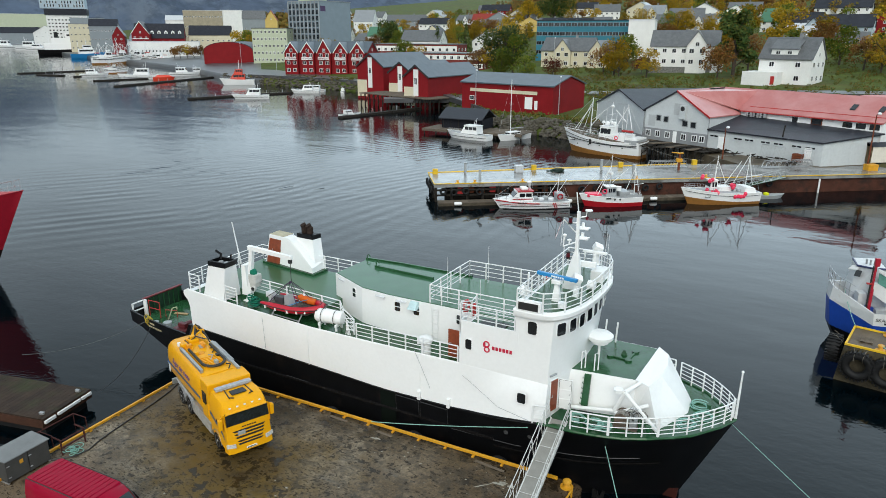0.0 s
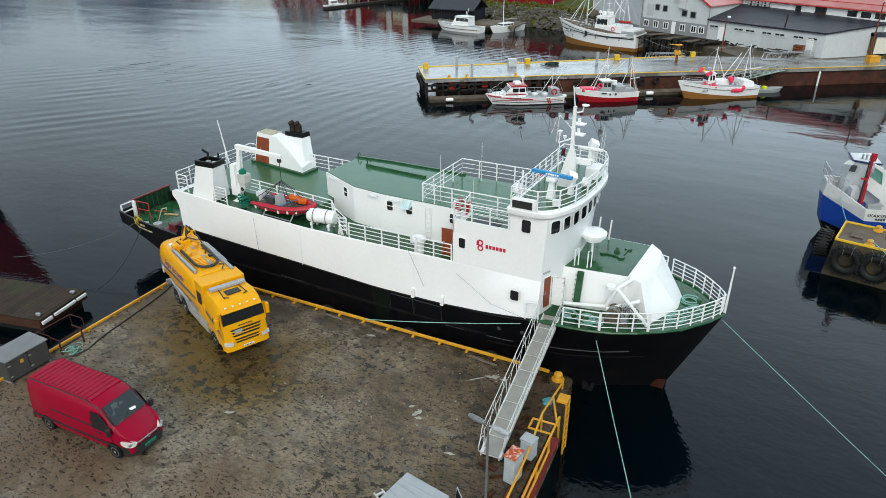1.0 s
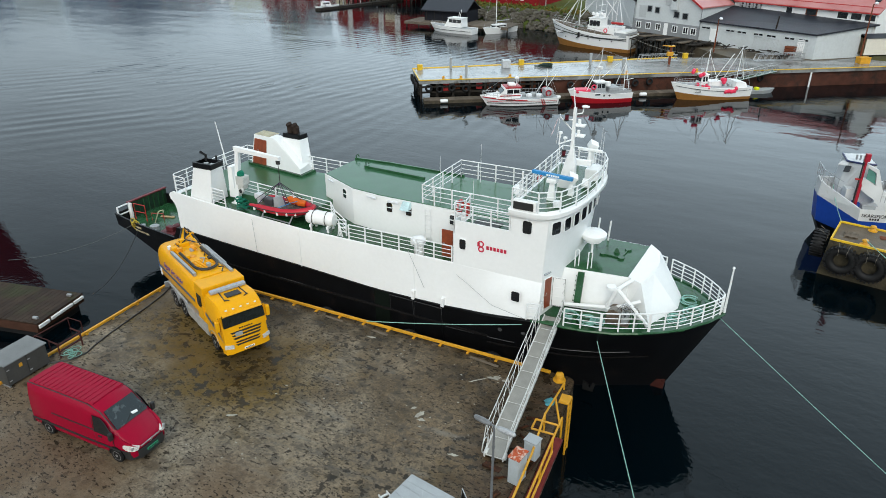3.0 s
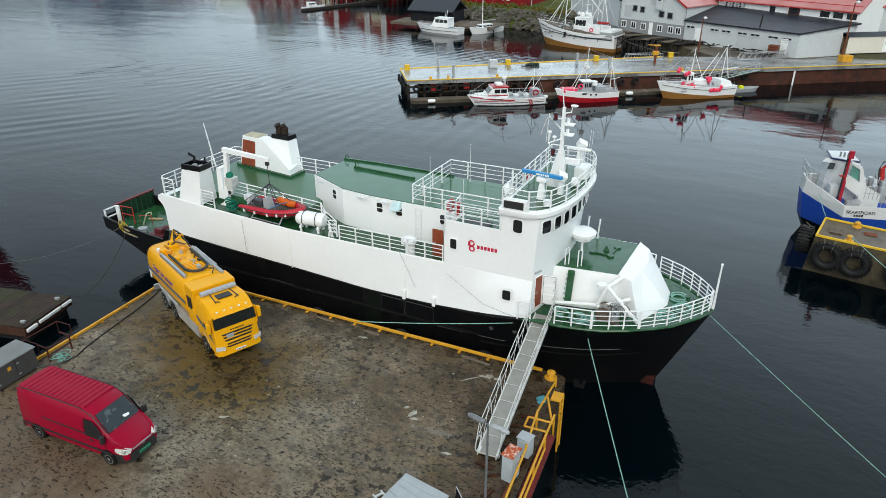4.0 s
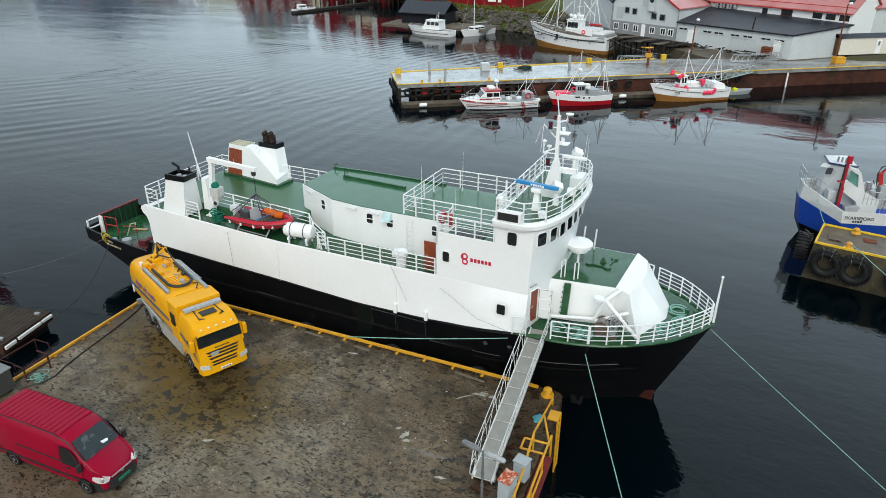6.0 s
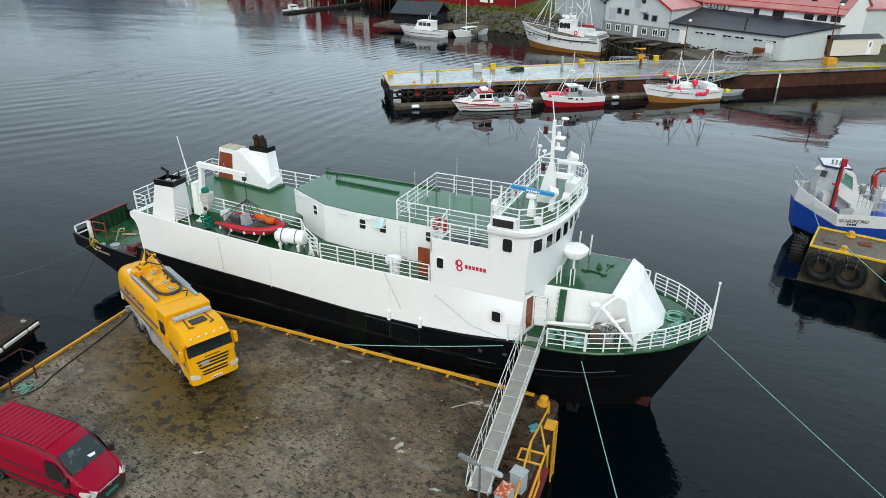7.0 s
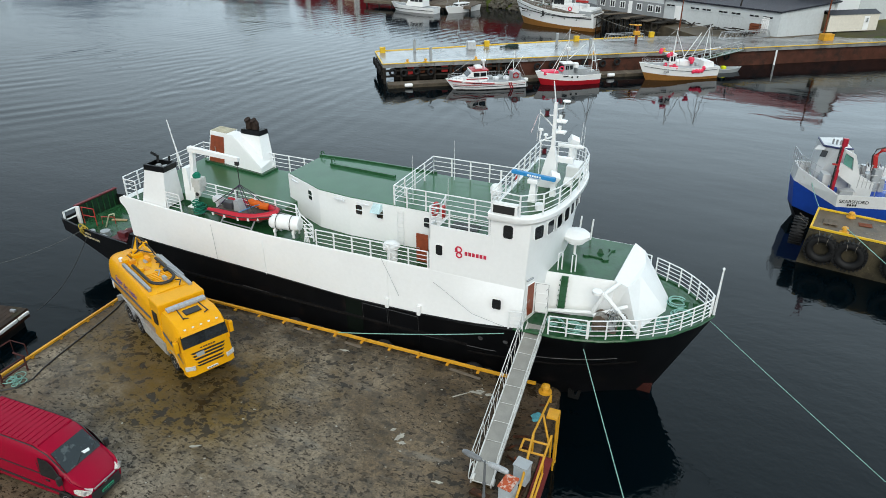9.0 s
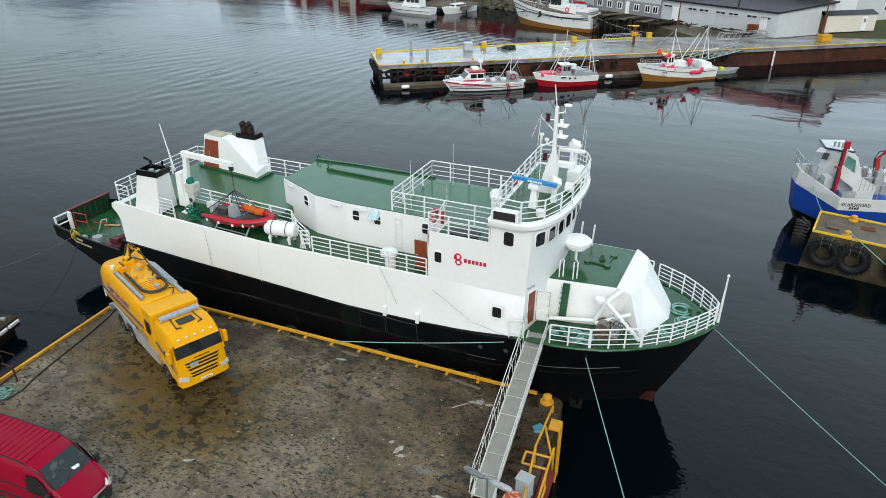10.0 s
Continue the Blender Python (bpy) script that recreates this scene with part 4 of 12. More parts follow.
for k in range(7):
    t = k / 6
    y, z = -2.2 + 0.33 * t, 2.2 + 1.4 * t
    pipe(bm, [(11.72, y, z), (11.72, y - 0.12, z), (12.08, y - 0.1, z), (12.08, y, z)], 0.016, 5)
part("rung", bm, M_DECK, lad)
bm = B()
hexa(bm, [(14.0, -1.35, 1.95), (15.35, -2.35, 1.95), (16.35, -0.2, 1.95), (16.3, 1.0, 1.95), (15.3, 2.6, 1.95), (14.2, 2.5, 1.95)],
     [(13.98, -1.36, FR + 0.05), (14.6, -1.55, FR - 0.05), (14.95, -0.4, FR), (14.95, 0.9, FR), (14.75, 2.1, FR), (14.2, 2.55, FR + 0.1)])
part("breakwater", bm, M_WHITE, ship, "white folded steel breakwater on the foredeck")
bm = B()
for a, b in (((13.75, -2.3, 3.55), (15.3, -2.5, 2.15)), ((13.4, -2.4, 2.45), (14.75, -1.95, 3.0)), ((13.75, -2.3, 3.55), (13.3, -2.2, 2.4)), ((13.75, -2.3, 3.55), (14.2, -1.4, 3.72)), ((11.2, -2.4, 2.2), (13.3, -2.2, 2.45))):
    pipe(bm, [a, b], 0.09, 8)
disc(bm, (13.45, -2.25, 3.5), 0.22, 0.12, "z", 14)
part("derrick_boom", bm, M_WHITE, ship, "white derrick arms folded against the fore house")
bm = B()
disc(bm, (13.75, -2.75, 2.42), 0.2, 0.55, "y", 16)
for y in (-2.78, -2.2):
    disc(bm, (13.75, y, 2.42), 0.3, 0.04, "y", 16)
    box(bm, 13.5, 14.0, y - 0.04, y + 0.04, 1.98, 2.36, 0.02)
box(bm, 13.4, 14.5, -2.85, -2.15, 1.98, 2.06, 0.02)
winch = part("anchor_winch", bm, material("rusty_brown_steel", (0.13, 0.095, 0.07), 0.6, 0.2, vary=0.5, scale=5), ship, "rusty brown anchor winch")
bm = B()
disc(bm, (13.75, -2.7, 2.42), 0.25, 0.4, "y", 16)
for k in range(5):
    torus(bm, (13.75, -2.64 + 0.08 * k, 2.42), 0.25, 0.035, "y", 16, 6)
part("wire_coil", bm, material("greasy_grey_wire", (0.28, 0.27, 0.25), 0.5, 0.3, vary=0.4, scale=9), winch)
bm = B()
box(bm, 14.12, 14.42, -2.62, -2.25, 2.06, 2.5, 0.04)
disc(bm, (14.27, -2.43, 2.5), 0.1, 0.22, "z", 12)
part("gearbox", bm, M_GREY, winch)
bm = B()
for k in range(4):
    pipe(bm, [(14.1 + 0.1 * k, -2.6, 2.75), (14.1 + 0.1 * k, -2.62, 3.0), (14.14 + 0.1 * k, -2.5, 3.02)], 0.016, 5)
part("control_lever", bm, M_STEEL, winch)
rr = random.Random(31)
for k in range(8):
    bm = B()
    x0, y0, r0 = 14.0 + 0.1 * k, -2.65 + rr.uniform(-0.1, 0.25), rr.uniform(0.14, 0.3)
    pipe(bm, [(x0 + r0 * math.cos(t), y0 + rr.uniform(-0.05, 0.05), 2.6 + r0 * math.sin(t) * 1.3) for t in np.linspace(-0.6, 3.7, 9)], 0.016, 5)
    part("hydraulic_hose", bm, M_BLACKPL if k % 2 else bpy.data.materials["greasy_grey_wire"], winch)
bm = B()
disc(bm, (11.75, 0.45, FR), 0.06, 0.7, "z", 10)
lathe(bm, (11.75, 0.45, FR + 0.6), [(0.3, 0), (0.42, 0.06), (0.42, 0.22), (0.62, 0.28), (0.64, 0.45), (0.5, 0.56), (0.05, 0.6)], n=28)
part("antenna_dome", bm, M_WHITE, ship, "white satellite dome", True)
bm = B()
for x, y in ((11.45, -1.4), (12.05, -1.35)):
    pipe(bm, [(x, y, FR), (x, y, FR + 0.85), (x + 0.1, y + 0.1, FR + 0.9), (x + 0.14, y + 0.14, FR + 0.8), (x + 0.14, y + 0.14, FR)], 0.03, 6)
part("hand_hoop", bm, M_RAIL, ship)
bm = B()
for x, y in ((11.5, 2.35), (12.1, 2.2)):
    pipe(bm, [(x, y, FR), (x + 0.05, y, FR + 1.1)], 0.045, 6)
part("vent_post", bm, M_RAIL, ship)
bm = B()
pipe(bm, [(12.3, 0.5, FR + 0.05), (13.2, 0.4, FR + 0.05), (13.3, 1.5, FR + 0.05)], 0.05, 6)
for x, y in ((12.3, 0.5), (13.2, 0.4), (13.3, 1.5)):
    disc(bm, (x, y, FR), 0.17, 0.1, "z", 12)
hexa(bm, [(12.7, 0.9, FR), (13.05, 0.9, FR), (12.85, 1.2, FR)], [(12.8, 0.98, FR + 0.25), (12.9, 0.98, FR + 0.25), (12.85, 1.05, FR + 0.25)])
part("roof_pipe", bm, M_DECK, fore, "dark green pipe and fittings")
bm = B()
pipe(bm, [(18.2, 0.05, 2.2), (18.23, 0.1, 4.55)], [0.06, 0.035], 8)
lathe(bm, (18.23, 0.1, 4.52), [(0.03, 0), (0.07, 0.05), (0.03, 0.12)], n=8)
part("bow_staff", bm, M_RAIL, ship, "white bow flagstaff")
bm = B()
for x, y, rr in ((16.6, 0.6, 0.45), (16.9, -0.4, 0.4), (16.3, -1.3, 0.42), (12.7, -3.2, 0.4), (13.2, -3.3, 0.35), (11.9, -3.1, 0.35)):
    for k in range(4):
        torus(bm, (x + random.uniform(-0.1, 0.1), y + random.uniform(-0.1, 0.1), 2.12 + 0.05 * k), rr * random.uniform(0.7, 1.0), 0.03, "z", 16, 5)
part("coiled_rope", bm, M_ROPE, foredeck, "coiled green mooring rope")
bm = B()
for x, y in ((17.2, 0.5), (14.8, -2.75), (12.4, -3.5), (14.6, 2.8)):
    for d in (-0.18, 0.18):
        disc(bm, (x + d, y, 2.0), 0.09, 0.4, "z", 10)
        disc(bm, (x + d, y, 2.4), 0.12, 0.05, "z", 10)
part("mooring_bitt", bm, M_DECK, foredeck)


def deck_edge(x, s, inset=0.1):
    p = hull_point(x, lerp(TOPZ, x), s)
    return (p[0], p[1] - s * inset, p[2] + 0.03)


railing([deck_edge(x, -1) for x in (11.85, 12.6, 13.45)], 0.98, 4, 0.75)
railing([deck_edge(x, -1) for x in (13.5, 14.2, 14.8, 15.4)], 0.98, 4, 0.9)
railing([deck_edge(x, -1) for x in (15.45, 16.0, 16.5, 17.0, 17.4, 17.8, 18.05)] + [deck_edge(18.1, 1)], 0.98, 5, 0.9)
railing([deck_edge(x, 1) for x in (15.3, 15.9, 16.5, 17.0, 17.4, 17.8, 18.05)], 0.98, 5, 0.9)
railing([deck_edge(x, 1) for x in (12.0, 13.0, 14.0, 15.0)], 0.98, 4, 0.9)
railing([(10.05, -3.85, 1.75), (10.7, -3.95, 1.9)], 0.9, 4, 0.6)
e = lambda x: lerp(EDGE, x) - 0.02
railing([(0.0, -3.36, e(0)), (2, -3.36, e(2)), (4, -3.36, e(4)), (5.95, -3.36, e(6))], 0.85, 4, 1.15)
railing([(-8.6, -1.7, DECK_UP), (-2.2, -1.75, 3.75), (-1.6, -2.3, 3.6), (-0.4, -3.0, 3.5)], 0.9, 4, 1.2)
railing([(-12.5, 3.3, DECK_UP), (-10, 3.32, DECK_UP), (-7.2, 3.32, DECK_UP), (-4.0, 3.3, DECK_UP)], 1.0, 4, 1.1)
railing([(-11.4, -3.3, 4.0), (-12.2, -3.28, 4.0), (-12.55, -3.0, 3.98), (-12.6, 0.0, 3.98), (-12.5, 3.3, DECK_UP)], 1.0, 4, 1.1)
railing([(-9.3, -3.32, 3.82), (-8.4, -3.32, 3.78)], 0.95, 5, 0.9)
railing([(3.25, 3.25, ROOF), (3.2, -1.2, ROOF), (3.9, -1.25, ROOF)], 1.0, 4, 1.1)
railing([(3.25, 3.25, ROOF), (6.4, 3.3, ROOF), (8.9, 3.3, ROOF)], 1.0, 4, 1.2)
railing([(3.9, -1.25, ROOF), (5.9, -1.25, ROOF), (8.85, -1.25, ROOF)], 1.0, 4, 1.2)
railing([(5.9, -1.3, ROOF), (6.1, -2.2, 5.5), (6.1, -3.38, 5.86)], 0.9, 4, 0.9)
railing([(6.1, -3.4, 5.86), (8.85, -3.4, 5.86)], 0.85, 4, 1.0)
RT = [(8.95, -3.5, 7.04), (10.2, -3.6, 7.04), (11.0, -3.0, 7.04), (11.4, -2.0, 7.04), (11.6, -0.9, 7.04), (11.68, 0.3, 7.04), (11.68, 1.3, 7.04), (11.58, 2.4, 7.04), (11.25, 3.2, 7.04), (10.7, 3.62, 7.04), (8.95, 3.5, 7.04)]
railing(RT, 0.95, 4, 0.9)
railing([(8.95, 3.5, 7.04), (8.95, -3.5, 7.04)], 0.95, 4, 0.9)

# mast and aerials on the wheelhouse
bm = B()
loft(bm, [[(9.85, -0.1, 7.0), (10.7, -0.1, 7.0), (10.7, 0.22, 7.0), (9.85, 0.22, 7.0)], [(10.16, -0.12, 8.3), (10.66, -0.12, 8.3), (10.66, 0.18, 8.3), (10.16, 0.18, 8.3)], [(10.3, -0.12, 8.75), (10.58, -0.12, 8.75), (10.58, 0.15, 8.75), (10.3, 0.15, 8.75)], [(10.37, -0.08, 9.0), (10.53, -0.08, 9.0), (10.53, 0.08, 9.0), (10.37, 0.08, 9.0)], [(10.37, -0.07, 10.9), (10.5, -0.07, 10.9), (10.5, 0.07, 10.9), (10.37, 0.07, 10.9)]])
mast = part("mast", bm, M_WHITE, ship, "white signal mast with lamps and aerials")
bm = B()
box(bm, 10.3, 11.3, 0.35, 0.55, 8.15, 8.4, 0.02)
part("mast_shelf", bm, M_WHITE, mast)
bm = B()
box(bm, 10.75, 11.35, 1.5, 2.5, 7.0, 7.6, 0.03)
part("deck_locker", bm, M_WHITE, ship)
bm = B()
pipe(bm, [(10.42, 0, 10.9), (10.28, 0, 11.8)], 0.025, 6)
part("whip_aerial", bm, M_WHITE, mast)
bm = B()
pipe(bm, [(10.4, -0.05, 9.42), (10.04, -0.8, 9.38), (10.06, -0.8, 9.85)], 0.04, 6)
part("yard", bm, M_WHITE, mast)
bm = B()
pipe(bm, [(10.45, 0.05, 10.6), (10.7, 0.3, 10.62), (10.74, 0.3, 10.9)], 0.035, 6)
part("yard", bm, M_WHITE, mast)
bm = B()
pipe(bm, [(10.38, 0, 9.85), (9.89, -0.4, 10.52)], 0.03, 6)
part("yard", bm, M_WHITE, mast)
bm = B()
pipe(bm, [(10.4, 0, 10.35), (10.15, -0.3, 10.4)], 0.03, 6)
part("yard", bm, M_WHITE, mast)
bm = B()
pipe(bm, [(10.12, -0.85, 7.1), (10.1, -0.85, 9.4)], 0.018, 5)
part("halyard", bm, M_WHITE, mast)
for z in (9.56, 10.04):
    bm = B()
    box(bm, 10.42, 10.92, 0.0, 0.4, z, z + 0.07, 0.02)
    shelf = part("lamp_shelf", bm, M_WHITE, mast)
    bm = B()
    disc(bm, (10.62, 0.2, z + 0.07), 0.08, 0.22, "z", 10)
    part("mast_lamp", bm, M_WHITE, shelf)
bm = B()
disc(bm, (10.82, 0.3, 10.9), 0.17, 0.05, "z", 14)
part("dish_aerial", bm, M_WHITE, mast)
for x, y, z in ((10.08, -0.8, 9.85), (10.22, -0.5, 9.55)):
    bm = B()
    lathe(bm, (x, y, z), [(0.03, -0.15), (0.04, 0), (0.1, 0.03), (0.1, 0.1), (0.03, 0.13)], n=10)
    part("satellite_puck", bm, M_WHITE, mast)
for x, y, z in ((10.16, -0.32, 10.42), (10.2, -0.5, 8.8)):
    bm = B()
    disc(bm, (x, y, z), 0.09, 0.2, "z", 10)
    lamp_ = part("signal_lamp", bm, material("dark_red_lamp", (0.09, 0.006, 0.012), 0.25), mast, "dark red signal lantern")
    bm = B()
    disc(bm, (x, y, z - 0.07), 0.11, 0.06, "z", 10)
    disc(bm, (x, y, z + 0.21), 0.11, 0.05, "z", 10)
    part("lamp_cap", bm, M_BLACKPL, lamp_)
bm = B()
cloth = [[(9.95 - 0.05 * k, -0.8 - 0.05 * (k % 2), 10.6 - 0.16 * k), (9.87 - 0.05 * k, -0.86 + 0.06 * (k % 2), 10.45 - 0.16 * k)] for k in range(6)]
loft(bm, [[a_, b_, (b_[0], b_[1] + 0.015, b_[2]), (a_[0], a_[1] + 0.015, a_[2])] for a_, b_ in cloth])
part("furled_flag", bm, material("faded_flag_cloth", (0.62, 0.5, 0.52), 0.8), mast, "furled pale flag")
bm = B()
pipe(bm, [(10.0, -0.8, 10.75), (9.93, -0.82, 9.4)], 0.012, 5)
part("flag_staff", bm, M_WHITE, mast)
bm = B()
loft(bm, [[(10.0, -1.95, 7.05), (10.35, -1.95, 7.05), (10.35, -1.6, 7.05), (10.0, -1.6, 7.05)], [(10.08, -1.85, 7.9), (10.26, -1.85, 7.9), (10.26, -1.7, 7.9), (10.08, -1.7, 7.9)]])
box(bm, 9.95, 10.4, -2.0, -1.55, 7.9, 8.1, 0.04)
rad = part("radar", bm, M_WHITE, wheelhouse, "white radar pedestal with a blue scanner bar")
bm = B()
box(bm, -1.0, 1.0, -0.09, 0.09, -0.08, 0.08, 0.03, pose(10.15, -1.78, 8.22, 0, 0, -8))
bar = part("scanner_bar", bm, M_BLUEPAINT, rad, "bright blue scanner bar")
for i in range(6):
    bm = B()
    box(bm, -0.35 + 0.11 * i, -0.27 + 0.11 * i, -0.1, -0.094, -0.04, 0.04, 0, pose(10.25, -1.8, 8.22, 0, 0, -8))
    part("letter_bar", bm, M_WHITE, bar)
bm = B()
for x, y, z in ((10.8, -0.85, 7.05), (10.85, 2.2, 7.75)):
    loft(bm, [[(x - 0.13, y - 0.13, z), (x + 0.13, y - 0.13, z), (x + 0.13, y + 0.13, z), (x - 0.13, y + 0.13, z)], [(x - 0.07, y - 0.07, z + 0.75), (x + 0.07, y - 0.07, z + 0.75), (x + 0.07, y + 0.07, z + 0.75), (x - 0.07, y + 0.07, z + 0.75)]])
    box(bm, -0.22, 0.22, -0.2, 0.2, -0.18, 0.18, 0.03, pose(x, y, z + 0.85, 20, 25, 30))
part("searchlight", bm, M_WHITE, wheelhouse, "white boxed searchlight")
bm = B()
disc(bm, (11.0, 0.35, 7.3), 0.22, 0.35, "x", 14)
pipe(bm, [(11.0, 0.35, 7.04), (11.0, 0.35, 7.3)], 0.06)
disc(bm, (10.7, -2.5, 7.08), 0.2, 0.22, "z", 12)
part("horn", bm, M_WHITE, wheelhouse)
bm = B()
box(bm, 10.25, 11.45, 1.62, 1.78, 8.45, 8.58, 0.03)
disc(bm, (10.85, 1.7, 7.75), 0.12, 0.7, "z", 10, 0.08)
part("second_radar", bm, M_WHITE, wheelhouse)
for pts in ([(10.9, 3.3, 7.0), (11.0, 3.3, 9.2)], [(4.6, 2.9, 5.4), (4.6, 2.9, 7.6)], [(3.9, -0.6, 5.4), (3.9, -0.6, 7.8)], [(5.4, 0.2, 5.4), (5.4, 0.2, 6.6)], [(11.08, 3.25, 7.0), (11.11, 3.25, 9.05)]):
    bm = B()
    pipe(bm, pts, [0.016, 0.008], 5)
    part("whip_aerial", bm, M_RAIL, ship)
bm = B()
disc(bm, (8.0, -0.2, ROOF), 0.14, 1.0, "z", 12)
lathe(bm, (8.0, -0.2, 6.4), [(0.2, 0), (0.28, 0.06), (0.3, 0.3), (0.2, 0.45), (0.02, 0.48)], n=16)
pipe(bm, [(8.3, -0.5, ROOF), (8.3, -0.5, 7.7)], 0.05)
part("stub_vent", bm, M_WHITE, ship, "white capped ventilator on the roof", True)
bm = B()
torus(bm, (6.0, -2.6, 6.25), 0.28, 0.07, "x", 20, 8)
part("lifebuoy", bm, M_RED, ship, "red and white lifebuoy on the rail")
bm = B()
box(bm, 6.05, 6.2, -2.2, -1.9, 5.6, 6.2, 0.05)
box(bm, 8.2, 8.4, 1.9, 2.3, 5.9, 6.7, 0.05)
part("lamp_float", bm, M_RED, ship)
bm = B()
box(bm, 8.1, 8.5, 2.4, 3.0, ROOF, 6.3, 0.04)
part("deck_locker", bm, M_WHITE, ship)
bm = B()
box(bm, 6.6, 7.9, -2.4, -1.8, 5.36, 5.42, 0.01)
part("dark_hatch", bm, M_BLACKPL, ship)

# funnel house with the door, and the near funnel
bm = B()
hexa(bm, [(-11.75, 2.75, DECK_UP), (-10.2, 2.6, DECK_UP), (-10.2, 3.37, DECK_UP), (-11.75, 3.37, DECK_UP)], [(-11.35, 2.85, 6.05), (-10.0, 2.7, 6.05), (-10.0, 3.7, 6.05), (-11.35, 3.8, 6.05)])
cas = part("funnel_house", bm, M_WHITE, ship, "white funnel house with a varnished door")
bm = B()
hexa(bm, [(-9.7, 2.75, DECK_UP), (-7.4, 2.6, DECK_UP), (-7.25, 3.37, DECK_UP), (-9.7, 3.37, DECK_UP)], [(-9.15, 3.05, 6.1), (-7.85, 3.0, 6.1), (-7.75, 3.7, 6.1), (-9.05, 3.75, 6.1)])
part("funnel_base", bm, M_WHITE, cas, "white battered funnel casing")
bm = B()
prism(bm, [(-11.9, 2.6), (-7.15, 2.0), (-7.05, 3.36), (-11.9, 3.36)], DECK_UP, DECK_UP + 0.14)
part("plinth", bm, M_DECK, cas, "dark green plinth")
bm = B()
hexa(bm, [(-10.2, 2.58, DECK_UP), (-7.3, 2.15, DECK_UP), (-7.35, 2.2, 4.45), (-9.0, 2.6, 5.75), (-9.6, 2.66, 6.02), (-10.05, 2.68, 6.02)], [(-10.2, 3.3, DECK_UP), (-7.3, 3.2, DECK_UP), (-7.4, 3.2, 4.6), (-9.0, 3.3, 5.95), (-9.6, 3.4, 6.04), (-10.05, 3.4, 6.04)])
part("sloped_casing", bm, M_WHITE, cas)
bm = B()
hexa(bm, [(-11.33, 2.87, 6.05), (-10.02, 2.74, 6.05), (-10.02, 3.66, 6.05), (-11.33, 3.76, 6.05)], [(-11.33, 2.87, 6.07), (-10.02, 2.74, 6.07), (-10.02, 3.66, 6.07), (-11.33, 3.76, 6.07)])
part("roof_plate", bm, material("beige_roof_plate", (0.42, 0.38, 0.27), 0.6, spots=[((0.2, 0.15, 0.08), 3, 0.55, 0.7, 0.5)]), cas)
bm = B()
hexa(bm, [(-9.18, 3.03, 6.1), (-7.83, 2.98, 6.1), (-7.73, 3.72, 6.1), (-9.08, 3.77, 6.1)], [(-9.15, 3.05, 6.38), (-7.86, 3.0, 6.38), (-7.76, 3.7, 6.38), (-9.05, 3.75, 6.38)])
part("funnel_cap", bm, M_BLACK, cas, "sooty black funnel cap")
bm = B()
for dx in (0, 0.42):
    pipe(bm, [(-8.75 + dx, 3.35, 6.3), (-8.75 + dx, 3.35, 6.75), (-8.8 + dx, 3.25, 6.95)], [0.22, 0.22, 0.2], 12)
part("exhaust_pipe", bm, material("sooty_rusty_steel", (0.03, 0.02, 0.016), 0.8, vary=0.5, scale=5), cas, "sooty twin exhaust pipes")
bm = B()
hexa(bm, [(-11.62, 2.70, 4.15), (-10.42, 2.60, 4.15), (-10.42, 2.65, 4.15), (-11.62, 2.75, 4.15)], [(-11.33, 2.81, 5.8), (-10.26, 2.7, 5.8), (-10.26, 2.75, 5.8), (-11.33, 2.86, 5.8)])
dr = part("cabin_door", bm, M_DOORWOOD, cas, "varnished red-brown double door")
bm = B()
pipe(bm, [(-10.97, 2.64, 4.8), (-10.97, 2.62, 5.15)], 0.025, 5)
part("door_handle", bm, M_STEEL, dr)
bm = B()
hexa(bm, [(-11.25, -3.2, 3.7), (-9.6, -3.2, 3.7), (-9.6, -1.85, 3.7), (-11.25, -1.85, 3.7)], [(-10.72, -3.1, 5.72), (-9.45, -3.05, 5.72), (-9.5, -2.1, 5.72), (-10.75, -2.15, 5.72)])
fun = part("funnel", bm, M_WHITE, ship, "white tapered funnel with a black top")
bm = B()
outer = [(-10.75, -3.12), (-9.41, -3.07), (-9.46, -2.07), (-10.77, -2.12)]
inner = [(-10.65, -3.02), (-9.51, -2.97), (-9.56, -2.17), (-10.67, -2.22)]
loft(bm, [[(x, y, 5.71) for x, y in outer], [(x + 0.05, y, 6.02) for x, y in outer], [(x + 0.05, y, 6.02) for x, y in inner], [(x, y, 5.78) for x, y in inner]])
cap_ = part("funnel_cap", bm, M_BLACK, fun, "black funnel collar, open at the top")
for x in (-10.2, -9.75):
    bm = B()
    disc(bm, (x, -2.58, 5.76), 0.16, 0.16, "z", 12, 0.14)
    part("exhaust_pipe", bm, M_GREY, cap_)
bm = B()
pipe(bm, [(-10.5, -2.3, 5.9), (-10.55, -2.2, 6.2), (-10.95, -2.2, 6.35)], 0.08, 8)
pipe(bm, [(-9.9, -2.1, 5.8), (-9.9, -2.05, 6.25)], 0.05, 8)
part("exhaust_pipe", bm, M_BLACK, fun)
bm = B()
hexa(bm, [(-9.3, -2.0, 3.8), (-8.85, -2.0, 3.8), (-8.85, -1.3, 3.8), (-9.3, -1.3, 3.8)], [(-9.25, -1.95, 5.65), (-8.95, -1.95, 5.65), (-8.95, -1.4, 5.65), (-9.25, -1.4, 5.65)])
part("pipe_trunk", bm, M_WHITE, fun)
bm = B()
pipe(bm, [(-9.75, -1.45, 5.5), (-10.15, -1.5, 8.05)], [0.05, 0.025], 6)
part("whip_aerial", bm, M_RAIL, ship)

